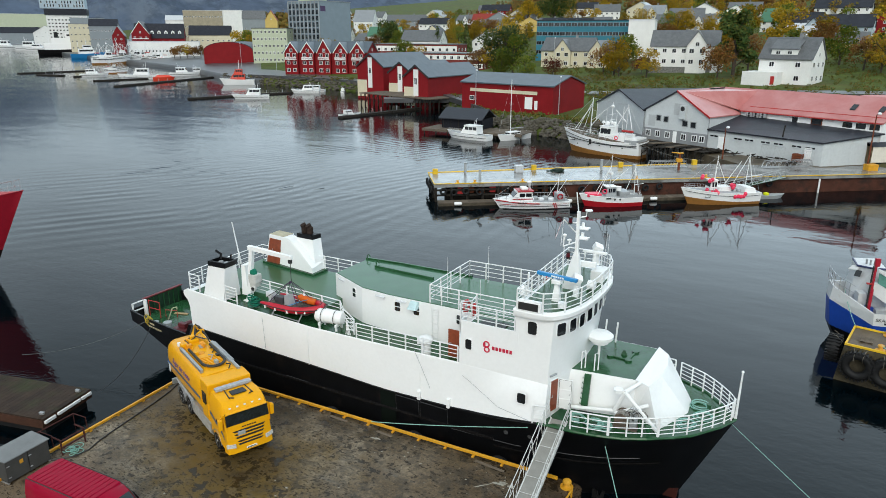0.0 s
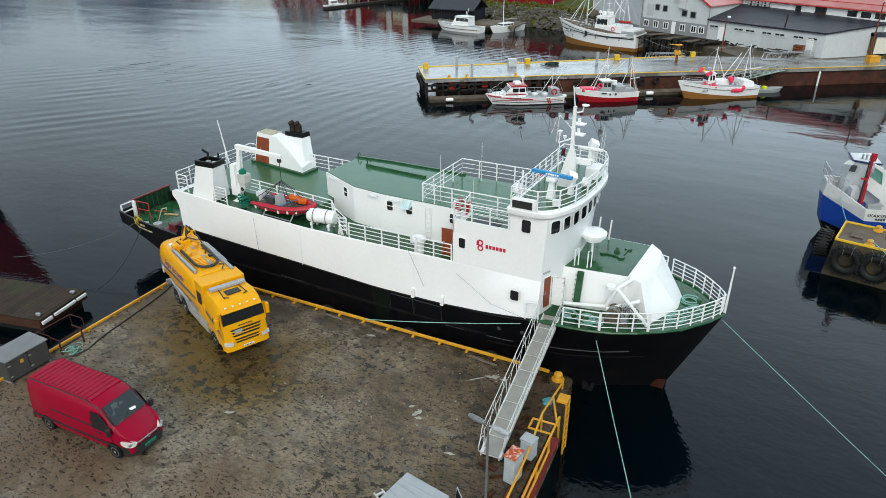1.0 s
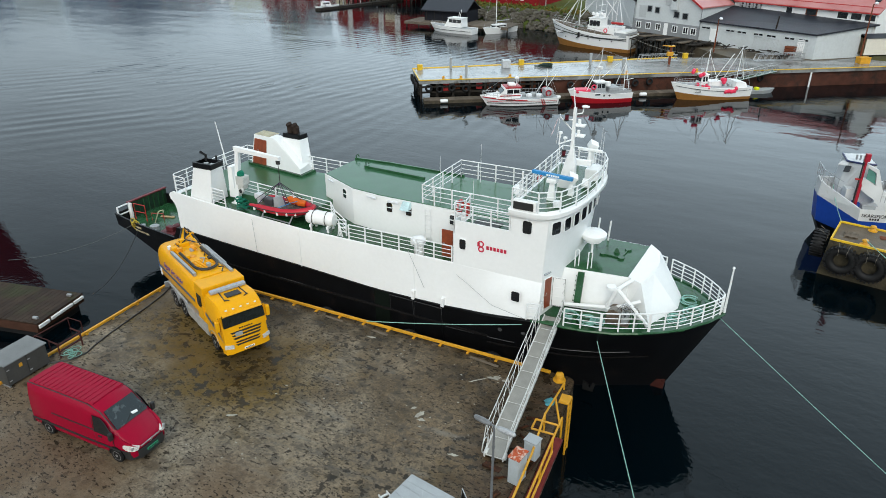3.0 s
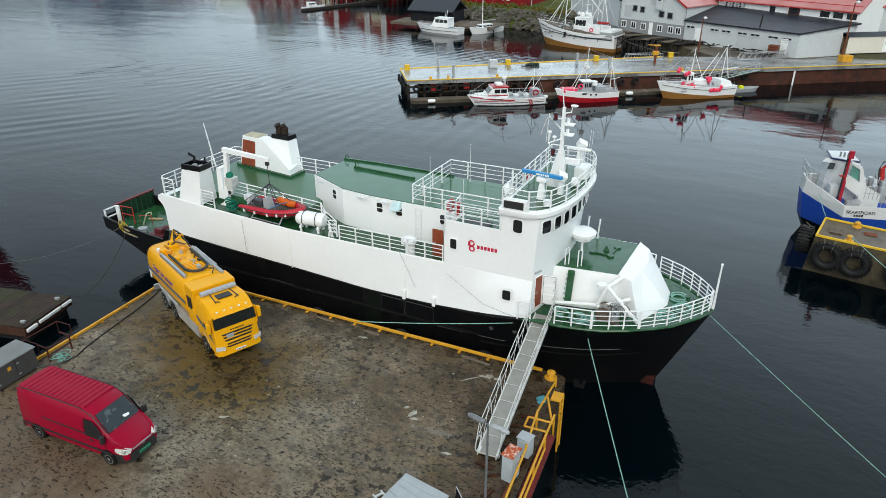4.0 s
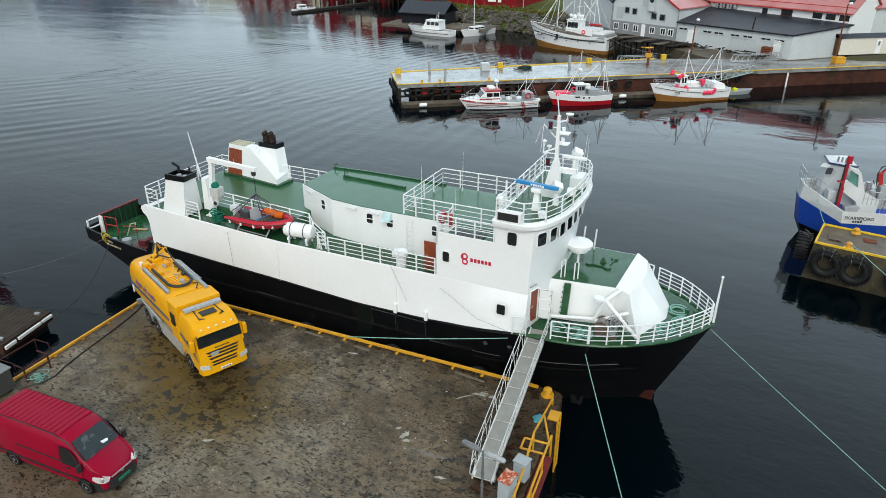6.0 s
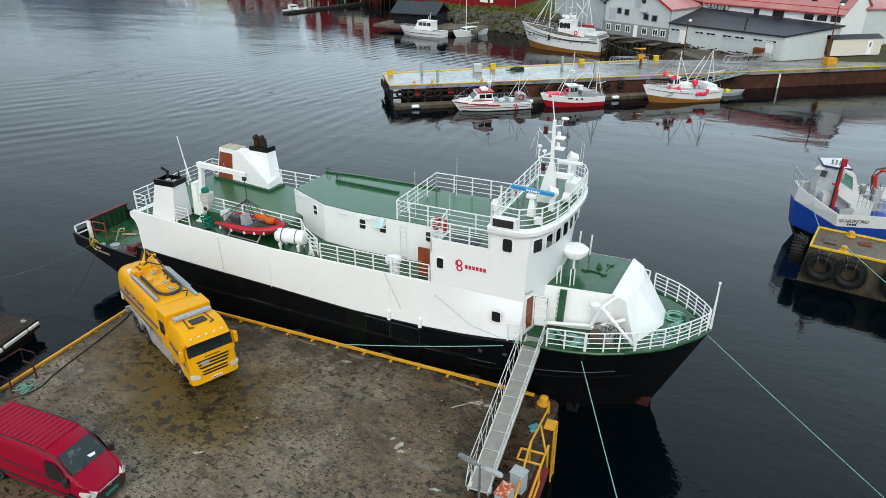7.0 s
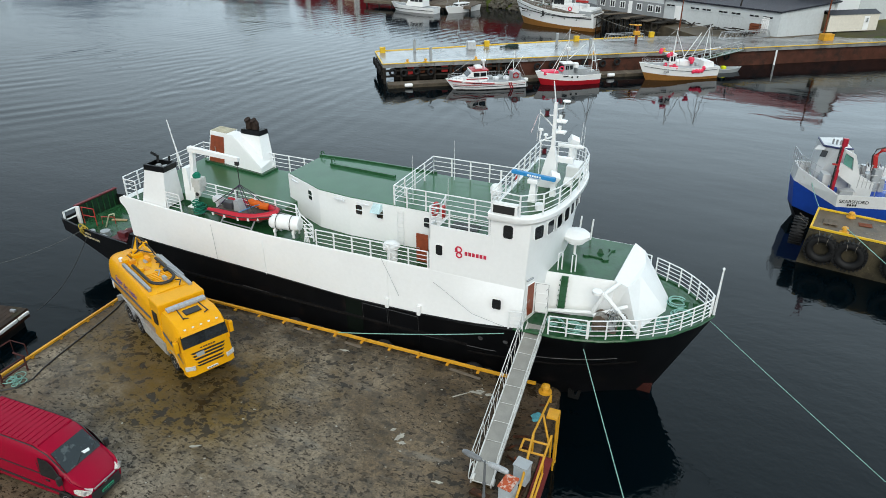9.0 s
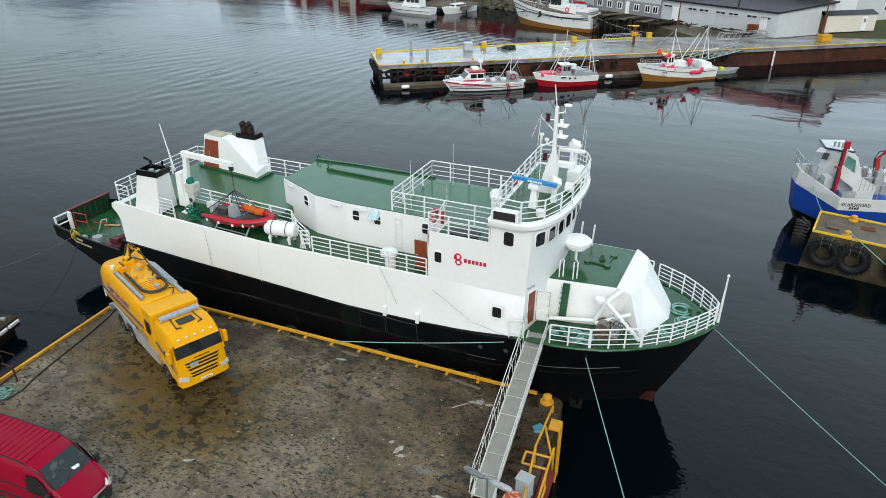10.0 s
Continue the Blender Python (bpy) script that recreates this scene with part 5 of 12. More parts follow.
# davit, rescue boat, raft
bm = B()
hexa(bm, [(-8.78, -2.2, 3.5), (-8.5, -2.2, 3.5), (-8.5, -1.93, 3.5), (-8.78, -1.93, 3.5)], [(-8.28, -2.18, 6.95), (-8.05, -2.18, 6.95), (-8.05, -1.96, 6.95), (-8.28, -1.96, 6.95)])
box(bm, -8.92, -8.36, -2.35, -1.8, 3.5, 3.62, 0.02)
for a_, b_ in ((-8.92, -8.75), (-8.36, -8.52)):
    hexa(bm, [(a_, -2.1, 3.6), (b_, -2.1, 3.6), (b_, -2.04, 3.6), (a_, -2.04, 3.6)], [(b_ + 0.02, -2.1, 4.1), (b_ + 0.03, -2.1, 4.1), (b_ + 0.03, -2.04, 4.1), (b_ + 0.02, -2.04, 4.1)])
davit = part("davit", bm, M_WHITE, ship, "white box-section boat davit")
bm = B()
hexa(bm, [(-8.38, -2.2, 6.76), (-5.2, -2.15, 6.64), (-5.2, -1.97, 6.64), (-8.38, -1.95, 6.76)], [(-8.38, -2.2, 7.02), (-5.2, -2.15, 6.84), (-5.2, -1.97, 6.84), (-8.38, -1.95, 7.02)])
part("davit_arm", bm, M_WHITE, davit)
bm = B()
box(bm, -8.42, -7.86, -2.3, -1.75, 4.78, 5.3, 0.05)
box(bm, -8.36, -7.95, -2.26, -1.8, 4.5, 4.8, 0.04)
disc(bm, (-8.0, -2.42, 4.5), 0.17, 0.14, "y", 16)
pipe(bm, [(-8.35, -2.1, 5.3), (-8.3, -2.1, 6.7)], 0.05)
hw = part("hoist_winch", bm, material("pale_grey_winch", (0.5, 0.5, 0.47), 0.5), davit, "pale grey hoist winch")
bm = B()
disc(bm, (-8.0, -2.44, 4.5), 0.11, 0.02, "y", 14)
part("hub", bm, M_BLACKPL, hw)
bm = B()
lathe(bm, (-8.2, -2.05, 5.3), [(0.2, 0), (0.22, 0.12), (0.16, 0.26), (0.03, 0.3)], "z", 12)
part("rope_bundle", bm, material("green_line_bundle", (0.01, 0.16, 0.10), 0.8, vary=0.4, scale=9), hw, "green line bundled on the winch")
bm = B()
for p in ((-6.6, -2.75, 4.4), (-6.6, -1.4, 4.4), (-4.2, -2.75, 4.4), (-4.3, -1.5, 4.4)):
    pipe(bm, [(-5.35, -2.06, 5.35), p], 0.022, 5)
pipe(bm, [(-5.35, -2.06, 5.35), (-5.35, -2.06, 6.6)], 0.02, 5)
part("lifting_sling", bm, M_BLACKPL, davit)
bm = B()
box(bm, -5.45, -5.25, -2.14, -1.98, 6.4, 6.62, 0.03)
part("hook_block", bm, M_BLACKPL, davit)
bm = B()
for k in range(14):
    a = random.uniform(0, 6.28)
    torus(bm, (-7.75 + random.uniform(-0.15, 0.15), -2.75 + random.uniform(-0.15, 0.15), 3.68 + 0.045 * k), 0.3 - 0.012 * k, 0.03, "z", 12, 5)
part("heaped_rope", bm, material("dark_teal_rope", (0.012, 0.15, 0.095), 0.8, vary=0.4, scale=8), ship, "heap of dark green rope")

rib = thing("rescue_boat", ship.matrix_world @ pose(-4.86, -2.35, 3.95, 0, 0, -4) @ Matrix.Diagonal((1.13, 1.05, 1.0, 1)), "red inflatable rescue boat in a cradle on deck", "boat")
bm = B()
L = 3.5
side = [(-1.75, -0.72, 0.12), (-0.8, -0.76, 0.14), (0.3, -0.74, 0.18), (1.0, -0.6, 0.26), (1.5, -0.32, 0.36), (1.68, 0, 0.4)]
loop = side + [(x, -y, z) for x, y, z in reversed(side[:-1])]
pipe(bm, loop, [0.09, 0.19, 0.19, 0.19, 0.18, 0.18, 0.18, 0.19, 0.19, 0.19, 0.09], 12)
tube_ = part("buoyancy_tube", bm, material("red_hypalon", (0.46, 0.006, 0.022), 0.45, vary=0.1), rib, "red inflated tube", True)
bm = B()
pipe(bm, [(x * 1.0 + (0.19 if x > 1.4 else 0), y + math.copysign(0.185, y) if abs(y) > 0.1 else 0, z + 0.03) for x, y, z in loop], 0.028, 6)
part("rubbing_strip", bm, M_BLACKPL, tube_, "black rubbing strip")
bm = B()
pipe(bm, [(x, y * 0.98, z + 0.2) for x, y, z in loop], 0.012, 5)
part("grab_line", bm, M_BLACKPL, tube_)
bm = B()
for t in (0.12, 0.3, 0.48, 0.66, 0.84):
    i = t * 4
    p = Vector(side[int(i)]).lerp(Vector(side[int(i) + 1]), i % 1)
    for sg in (-1, 1):
        box(bm, -0.045, 0.045, -0.03, 0.03, -0.09, 0.09, 0, Matrix.Translation(Vector((p.x, sg * (abs(p.y) + 0.175), p.z - 0.06))))
part("reflective_patch", bm, M_WHITE, tube_)
bm = B()
hexa(bm, [(-1.6, -0.35, -0.25), (0.9, -0.3, -0.2), (1.4, 0, 0.1), (0.9, 0.3, -0.2), (-1.6, 0.35, -0.25)], [(-1.65, -0.6, 0.06), (1.0, -0.5, 0.12), (1.5, 0, 0.3), (1.0, 0.5, 0.12), (-1.65, 0.6, 0.06)])
part("boat_floor", bm, material("dirty_boat_floor", (0.11, 0.10, 0.085), 0.7, vary=0.3), rib)
M_DARKSEAT = material("dark_grey_vinyl", (0.05, 0.05, 0.055), 0.5, vary=0.25)
bm = B()
hexa(bm, [(-0.6, -0.22, 0.05), (-0.2, -0.22, 0.05), (-0.2, 0.22, 0.05), (-0.6, 0.22, 0.05)], [(-0.62, -0.18, 0.62), (-0.38, -0.18, 0.68), (-0.38, 0.18, 0.68), (-0.62, 0.18, 0.62)])
part("console", bm, M_GREY, rib, "grey steering console")
bm = B()
box(bm, -1.3, -0.75, -0.2, 0.2, 0.05, 0.45, 0.06)
part("seat", bm, M_DARKSEAT, rib, "dark vinyl seat")
for x, y in ((-1.2, -0.7), (-1.2, 0.7), (0.7, -0.65), (0.7, 0.65)):
    bm = B()
    pipe(bm, [(x, y, 0.3), (-0.3, 0.0, 1.5)], 0.018, 5)
    part("sling", bm, material("purple_webbing", (0.06, 0.03, 0.08), 0.7), rib, "dark lifting sling")
for k in range(7):
    bm = B()
    pipe(bm, [(0.3 + 0.12 * k, -0.3 + 0.05 * (k % 3), 0.15), (0.5 + 0.12 * k, 0.1, 0.28 + 0.03 * (k % 2)), (0.4 + 0.14 * k, 0.4, 0.2)], 0.02, 5)
    part("line", bm, M_BLACKPL, rib)
bm = B()
for x, y in ((0.35, 0.5), (0.7, 0.42), (-0.05, 0.52)):
    box(bm, -0.22, 0.22, -0.17, 0.17, -0.12, 0.12, 0.07, pose(x, y, 0.38, 8, 5, 30 * x))
part("vest", bm, M_ORANGE, rib, "orange folded life vests")
bm = B()
box(bm, -1.95, -1.5, -0.2, 0.2, 0.22, 0.58, 0.1)
box(bm, -1.85, -1.65, -0.1, 0.1, -0.4, 0.3, 0.03)
bm_strap = B()
pipe(bm_strap, [(0.1, -0.72, 0.36), (0.45, 0.0, 0.5), (0.6, 0.62, 0.46)], 0.022, 5)
part("blue_strap", bm_strap, M_BLUEPAINT, rib, "blue lashing strap")
part("outboard_motor", bm, material("pale_outboard", (0.55, 0.56, 0.57), 0.4), rib)
bm = B()
for x in (-1.1, 0.7):
    pipe(bm, [(x, -0.7, -0.52), (x, -0.35, -0.12), (x, 0.35, -0.12), (x, 0.7, -0.52)], 0.04)
for y in (-0.6, 0.6):
    pipe(bm, [(-1.1, y, -0.45), (0.7, y, -0.45)], 0.03)
part("cradle", bm, M_STEEL, rib)
raft = thing("liferaft", ship.matrix_world @ pose(-2.28, -2.6, 3.33, 0, 0, 8) @ Matrix.Diagonal((1.28, 1.06, 1.06, 1)), "white liferaft canister strapped on a deck stand", "liferaft")
bm = B()
lathe(bm, (-0.65, 0, 0.65), [(0.05, 0), (0.3, 0.03), (0.36, 0.12), (0.36, 0.4), (0.38, 0.42), (0.38, 0.48), (0.36, 0.5), (0.36, 0.8), (0.38, 0.82), (0.38, 0.88), (0.36, 0.9), (0.36, 1.18), (0.3, 1.27), (0.05, 1.3)], "x", 20)
part("canister", bm, M_WHITE, raft, "white ribbed fibreglass canister", True)
bm = B()
for x in (-0.3, 0.3):
    torus(bm, (x, 0, 0.65), 0.385, 0.015, "x", 18, 5)
part("strap", bm, M_BLACKPL, raft)
bm = B()
for x in (-0.4, 0.4):
    box(bm, x - 0.05, x + 0.05, -0.35, 0.35, 0.2, 0.36, 0.02)
    for y in (-0.3, 0.25):
        box(bm, x - 0.04, x + 0.04, y, y + 0.07, 0, 0.25)
part("stand", bm, M_WHITE, raft)
bm = B()
for k in range(4):
    pipe(bm, [(-0.85 + 0.1 * k, -3.15, 3.5), (-0.75, -3.2, 3.8 + 0.22 * k), (-0.45, -3.2, 3.85 + 0.22 * k), (-0.35, -3.1, 3.75 + 0.22 * k), (-0.6, -2.9, 3.7 + 0.22 * k), (-0.85, -3.1, 3.72 + 0.22 * k)], 0.03, 6)
part("embarkation_ladder", bm, M_RAIL, ship, "white rolled embarkation ladder")

# ---- quay furniture ----
def kerb_run(p0, p1, n, legs):
    """A raised yellow kerb beam on short feet, in lengths."""
    p0, p1 = Vector(p0), Vector(p1)
    d = (p1 - p0)
    ang = math.degrees(math.atan2(d.y, d.x))
    seg = d.length / n
    k0 = thing("quay_kerb", pose(p0.x, p0.y, 0, 0, 0, ang), "worn yellow timber kerb beam on feet along the quay edge", "kerb", "quay kerbs")
    for i in range(n):
        bm = B()
        box(bm, i * seg + 0.01, (i + 1) * seg - 0.01, -0.06, 0.06, 0.075, 0.19, 0.008)
        part("kerb_beam", bm, M_YELLOW, k0)
    for i in range(int(d.length / legs)):
        bm = B()
        box(bm, 0.3 + i * legs, 0.42 + i * legs, -0.2, 0.08, 0.0, 0.07, 0.01)
        part("kerb_foot", bm, M_YELLOW, k0)
    return k0


kerb_run((-22.3, 1.02, 0), (-0.5, 0.22, 0), 8, 1.45)
kerb_run((-22.35, 0.8, 0), (-22.35, -30, 0), 9, 1.6)
bm = B()
hexa(bm, [(QX0, 1.2, -3.2), (QX1 - 0.5, 0.4, -3.2), (QX1 - 0.5, 0.48, -3.2), (QX0, 1.28, -3.2)], [(QX0, 1.2, -0.15), (QX1 - 0.5, 0.4, -0.15), (QX1 - 0.5, 0.48, -0.15), (QX0, 1.28, -0.15)])
qw = part("quay_wall", bm, M_CONCSIDE)
tagged(qw, "dark weathered quay face with timber fenders", "quay wall", kind="structure")
for k in range(13):
    bm = B()
    x = QX0 + 0.4 + 1.75 * k
    y = 1.28 - 0.0345 * (x - QX0)
    box(bm, x, x + 0.3, y, y + 0.22, -3.2, -0.1, 0.03)
    part("fender_post", bm, M_DARKWOOD, qw)


def bollard(x, y, z=0.0, mat=None, s=1.0):
    b = thing("bollard", pose(x, y, z), "yellow painted mooring bollard on the quay edge", "bollard", "bollards")
    bm = B()
    lathe(bm, (0, 0, 0), [(0.28 * s, 0), (0.28 * s, 0.04), (0.19 * s, 0.06), (0.15 * s, 0.2), (0.25 * s, 0.26), (0.22 * s, 0.34), (0.08 * s, 0.4)], n=18)
    part("post", bm, M_YELLOW, b, "", True)
    bm = B()
    disc(bm, (0, 0, 0), 0.36 * s, 0.04, "z", 18)
    part("base_plate", bm, M_YELLOW, b)
    return b


bollard(-0.03, -0.02, s=0.8)
# tyre fenders hung between ship and quay
for k, x in enumerate((-20.5, -13.0, -8.0, -3.5)):
    ty = thing("tyre_fender", pose(x, 0.72 - 0.0345 * x, -0.55), "black rubber tyre fender hung on the quay face", "tyre", "quay tyres")
    bm = B()
    torus(bm, (0, 0, 0), 0.38, 0.17, "y", 22, 10)
    part("tyre", bm, M_RUBBER, ty, "", True)
    bm = B()
    pipe(bm, [(0, 0, 0.4), (0, -0.5, 0.56)], 0.02, 5)
    part("chain", bm, M_RUST, ty)

# gangway from the quay up to the foredeck
g0, g1 = Vector((-1.0, -5.92, 0.12)), Vector((-1.03, 1.9, 1.95))
gang = thing("gangway", pose(0, 0, 0), "aluminium gangway with rails leading from the quay to the ship", "gangway")
gd = (g1 - g0).normalized()
gs = gd.cross(Vector((0, 0, 1))).normalized()
W = 0.35
up = Vector((0, 0, 1))
n = 9
M_ALU = material("dull_aluminium", (0.62, 0.62, 0.60), 0.5, 0.2, vary=0.2, scale=6, bump=0.15, fine=60)
M_GRATE = material("chequered_aluminium_tread", (0.30, 0.29, 0.262), 0.6, 0.3, vary=0.15, scale=3, bump=0.4, fine=90)
for i in range(n):
    a, b = g0.lerp(g1, i / n), g0.lerp(g1, (i + 0.97) / n)
    bm = B()
    hexa(bm, [a - gs * W, b - gs * W, b + gs * W, a + gs * W], [a - gs * W + up * 0.04, b - gs * W + up * 0.04, b + gs * W + up * 0.04, a + gs * W + up * 0.04])
    part("tread_panel", bm, M_GRATE, gang)
    bm = B()
    pipe(bm, [a - gs * W + up * 0.044, a + gs * W + up * 0.044], 0.012, 5)
    part("cleat", bm, M_ALU, gang)
    for k in (-0.5, 0.0, 0.5):
        bm = B()
        pipe(bm, [a + gs * W * k + up * 0.04, b + gs * W * k + up * 0.04], 0.006, 4)
        part("tread_rib", bm, M_GRATE, gang)
for s in (-1, 1):
    bm = B()
    hexa(bm, [g0 + gs * s * W - up * 0.1, g1 + gs * s * W - up * 0.1, g1 + gs * s * (W + 0.05) - up * 0.1, g0 + gs * s * (W + 0.05) - up * 0.1], [g0 + gs * s * W + up * 0.07, g1 + gs * s * W + up * 0.07, g1 + gs * s * (W + 0.05) + up * 0.07, g0 + gs * s * (W + 0.05) + up * 0.07])
    part("stringer", bm, M_ALU, gang)
    out = gs * s * (W + 0.12)
    top = [g0 + out + up * 0.15, g0.lerp(g1, 0.05) + out + up * 0.95, g1 + out + up * 1.05]
    bm = B()
    pipe(bm, top, 0.018, 6)
    pipe(bm, [g0.lerp(g1, 0.05) + out + up * 0.5, g1 + out + up * 0.55], 0.012, 5)
    part("handrail", bm, M_ALU, gang)
    for k in range(7):
        p = g0.lerp(g1, 0.06 + 0.92 * k / 6)
        bm = B()
        pipe(bm, [p + gs * s * W, p + out + up * 1.0], 0.015, 5)
        if k < 6:
            q = g0.lerp(g1, 0.06 + 0.92 * (k + 1) / 6)
            pipe(bm, [p + gs * s * W + up * 0.05, q + out + up * 1.0], 0.010, 5)
        part("stanchion", bm, M_ALU, gang)
bm = B()
torus(bm, (-1.42, -5.75, 0.45), 0.3, 0.02, "x", 16, 5)
disc(bm, (-1.35, -5.75, 0.16), 0.14, 0.08, "x", 14)
disc(bm, (-0.62, -5.75, 0.16), 0.14, 0.08, "x", 14)
part("roller", bm, M_ALU, gang)

# electric cabinet by the far corner of the quay
cabn = thing("electric_cabinet", pose(-22.35, -9.4, 0), "grey steel two-door electric cabinet on the quay", "cabinet")
bm = B()
box(bm, -0.55, 0.53, -1.0, 0.98, 0.08, 1.12, 0.01)
part("body", bm, material("dark_grey_enamel", (0.055, 0.055, 0.053), 0.6, vary=0.2), cabn)
bm = B()
hexa(bm, [(-0.62, -1.05, 1.12), (0.6, -1.05, 1.12), (0.6, 1.03, 1.12), (-0.62, 1.03, 1.12)], [(-0.62, -1.05, 1.24), (0.6, -1.05, 1.16), (0.6, 1.03, 1.16), (-0.62, 1.03, 1.24)])
part("lid", bm, material("weathered_grey_lid", (0.185, 0.19, 0.19), 0.6, vary=0.2, scale=1.5), cabn, "weathered grey lid")
M_DOORGREY = material("dark_grey_door", (0.062, 0.06, 0.056), 0.6, vary=0.15)
for y0 in (-0.97, 0.01):
    bm = B()
    box(bm, 0.53, 0.56, y0, y0 + 0.94, 0.12, 1.08, 0.008)
    d = part("door", bm, M_DOORGREY, cabn)
    bm = B()
    for z in (0.3, 0.85):
        box(bm, 0.56, 0.585, y0 + 0.0, y0 + 0.12, z, z + 0.04)
    part("hinge", bm, M_STEEL, d)
bm = B()
box(bm, 0.562, 0.568, -0.4, -0.24, 0.72, 0.9)
part("warning_plate", bm, M_YELLOW, cabn, "yellow warning sign")
bm = B()
for y0 in (-1.0, 0.9):
    box(bm, -0.5, 0.5, y0, y0 + 0.08, 0, 0.1)
part("foot", bm, M_STEEL, cabn)

gate = thing("guard_frame", pose(-21.75, -7.3, 0), "rusty dark steel guard frame at the quay edge", "frame")
M_DOCKYELLOW = material("bright_yellow_kerb_paint", (0.68, 0.43, 0.015), 0.45, vary=0.15, scale=2, spots=[((0.3, 0.2, 0.05), 3.0, 0.6, 0.72, 0.6)])
M_DARKRED = material("dark_rusty_red_steel", (0.06, 0.02, 0.018), 0.7, vary=0.4)
for y in (-0.6, 0.6):
    bm = B()
    pipe(bm, [(0, y, 0), (0, y, 0.78)], 0.045, 6)
    pipe(bm, [(0.05, y, 0.76), (-0.6, y, 0.8)], 0.04, 6)
    part("post", bm, M_DARKRED, gate)
bm = B()
pipe(bm, [(0, -0.6, 0.72), (0, 0.6, 0.72)], 0.035, 6)
pipe(bm, [(0, -0.6, 0.35), (0, 0.6, 0.35)], 0.035, 6)
part("bar", bm, M_DARKRED, gate)
rail2 = thing("ladder_hoop", pose(-22.9, -6.9, 0), "dark steel hoop rails at the boat ladder", "handrail")
for y in (-0.9, 0.9):
    bm = B()
    pipe(bm, [(0.4, y, 0), (0.4, y, 0.75), (-0.5, y, 0.75), (-0.5, y, -1.2)], 0.03, 6)
    part("hoop", bm, M_DARKRED, rail2)
bm = B()
pipe(bm, [(-0.5, -2.6, 0.72), (-0.5, 0.9, 0.72)], 0.03, 6)
part("bar", bm, M_DARKRED, rail2)
bm = B()
pts = [(-22.1, -0.6), (-21.85, -1.4), (-21.65, -2.6), (-21.5, -4.0), (-21.35, -5.4), (-21.2, -6.4), (-21.0, -7.1), (-21.15, -7.8), (-21.5, -8.1), (-21.8, -8.4)]
pipe(bm, [(x, y, 0.035) for x, y in pts], 0.035, 6)
tagged(part("power_cable", bm, M_BLACKPL), "black power cable lying across the quay", "cable")
bm = B()
for k in range(10):
    torus(bm, (-21.5 + random.uniform(-0.2, 0.2), -7.4 + random.uniform(-0.35, 0.35), 0.03 + 0.02 * k), random.uniform(0.12, 0.25), 0.018, "z", 12, 5)
tagged(part("rope_coil", bm, M_ROPE), "tangled green rope lying on the quay", "rope")

# lamp post with two heads, cabinets and crates at the camera's end of the quay
lamp = thing("lamp_post", pose(-0.02, -8.9, 0), "grey steel quay lamp post with two drop heads", "street lamp")
bm = B()
pipe(bm, [(0, 0, 0), (0, 0, 2.2), (0, 0, 4.3)], [0.05, 0.042, 0.034], 10)
for z in (2.9, 3.4):
    disc(bm, (0, 0, z), 0.056, 0.06, "z", 10)
part("pole", bm, material("dull_grey_pole", (0.13, 0.135, 0.14), 0.6, vary=0.2), lamp)
for s, a in ((-1, 165), (1, -12)):
    bm = B()
    pipe(bm, [(0, 0, 4.25), (0.12, 0, 4.27)], 0.025, 6)
    lathe(bm, (0.1, 0, 4.28), [(0.02, 0), (0.06, 0.03), (0.085, 0.15), (0.095, 0.35), (0.085, 0.58), (0.05, 0.66)], "x", 14)
    h = part("lamp_head", bm, material("clouded_lamp_cover", (0.16, 0.165, 0.17) if s < 0 else (0.34, 0.35, 0.36), 0.3, vary=0.35, scale=8), lamp, "dirty translucent lamp head", True)
    h.matrix_local = pose(0, 0, 0, 0, 0, a)


def wall_box(name, x, y, z0, w, d, h, top, rot, label):
    t = thing(name, pose(x, y, 0, 0, 0, rot), label, "cabinet", "quay cabinets")
    bm = B()
    box(bm, -w / 2, w / 2, -d / 2, d / 2, z0, z0 + h, 0.015)
    part("body", bm, material("pale_grey_cabinet", (0.40, 0.44, 0.46), 0.5, vary=0.12), t)
    bm = B()
    box(bm, -w / 2 - 0.03, w / 2 + 0.03, -d / 2 - 0.03, d / 2 + 0.03, z0 + h, z0 + h + 0.05, 0.01)
    part("hood", bm, top, t)
    bm = B()
    box(bm, -w / 2 + 0.03, w / 2 - 0.03, -d / 2 - 0.02, -d / 2 - 0.001, z0 + 0.05, z0 + h - 0.05, 0.005)
    part("door", bm, bpy.data.materials["pale_grey_cabinet"], t)
    bm = B()
    box(bm, -0.05, 0.05, -0.05, 0.05, 0, z0)
    part("stand", bm, M_RUST, t)
    return t


wall_box("distribution_box", 0.35, -5.4, 0.25, 0.5, 0.42, 0.8, bpy.data.materials["grey_enamel"], -12, "pale grey distribution box on a short stand")
M_RUSTTOP = material("rust_and_red_lead_top", (0.42, 0.08, 0.03), 0.7, vary=0.3, spots=[((0.6, 0.5, 0.42), 6, 0.5, 0.6, 0.8)])
wall_box("meter_cabinet", 0.2, -6.75, 0.25, 0.42, 0.62, 1.15, M_RUSTTOP, -12, "tall pale grey meter cabinet with a rusty red top")


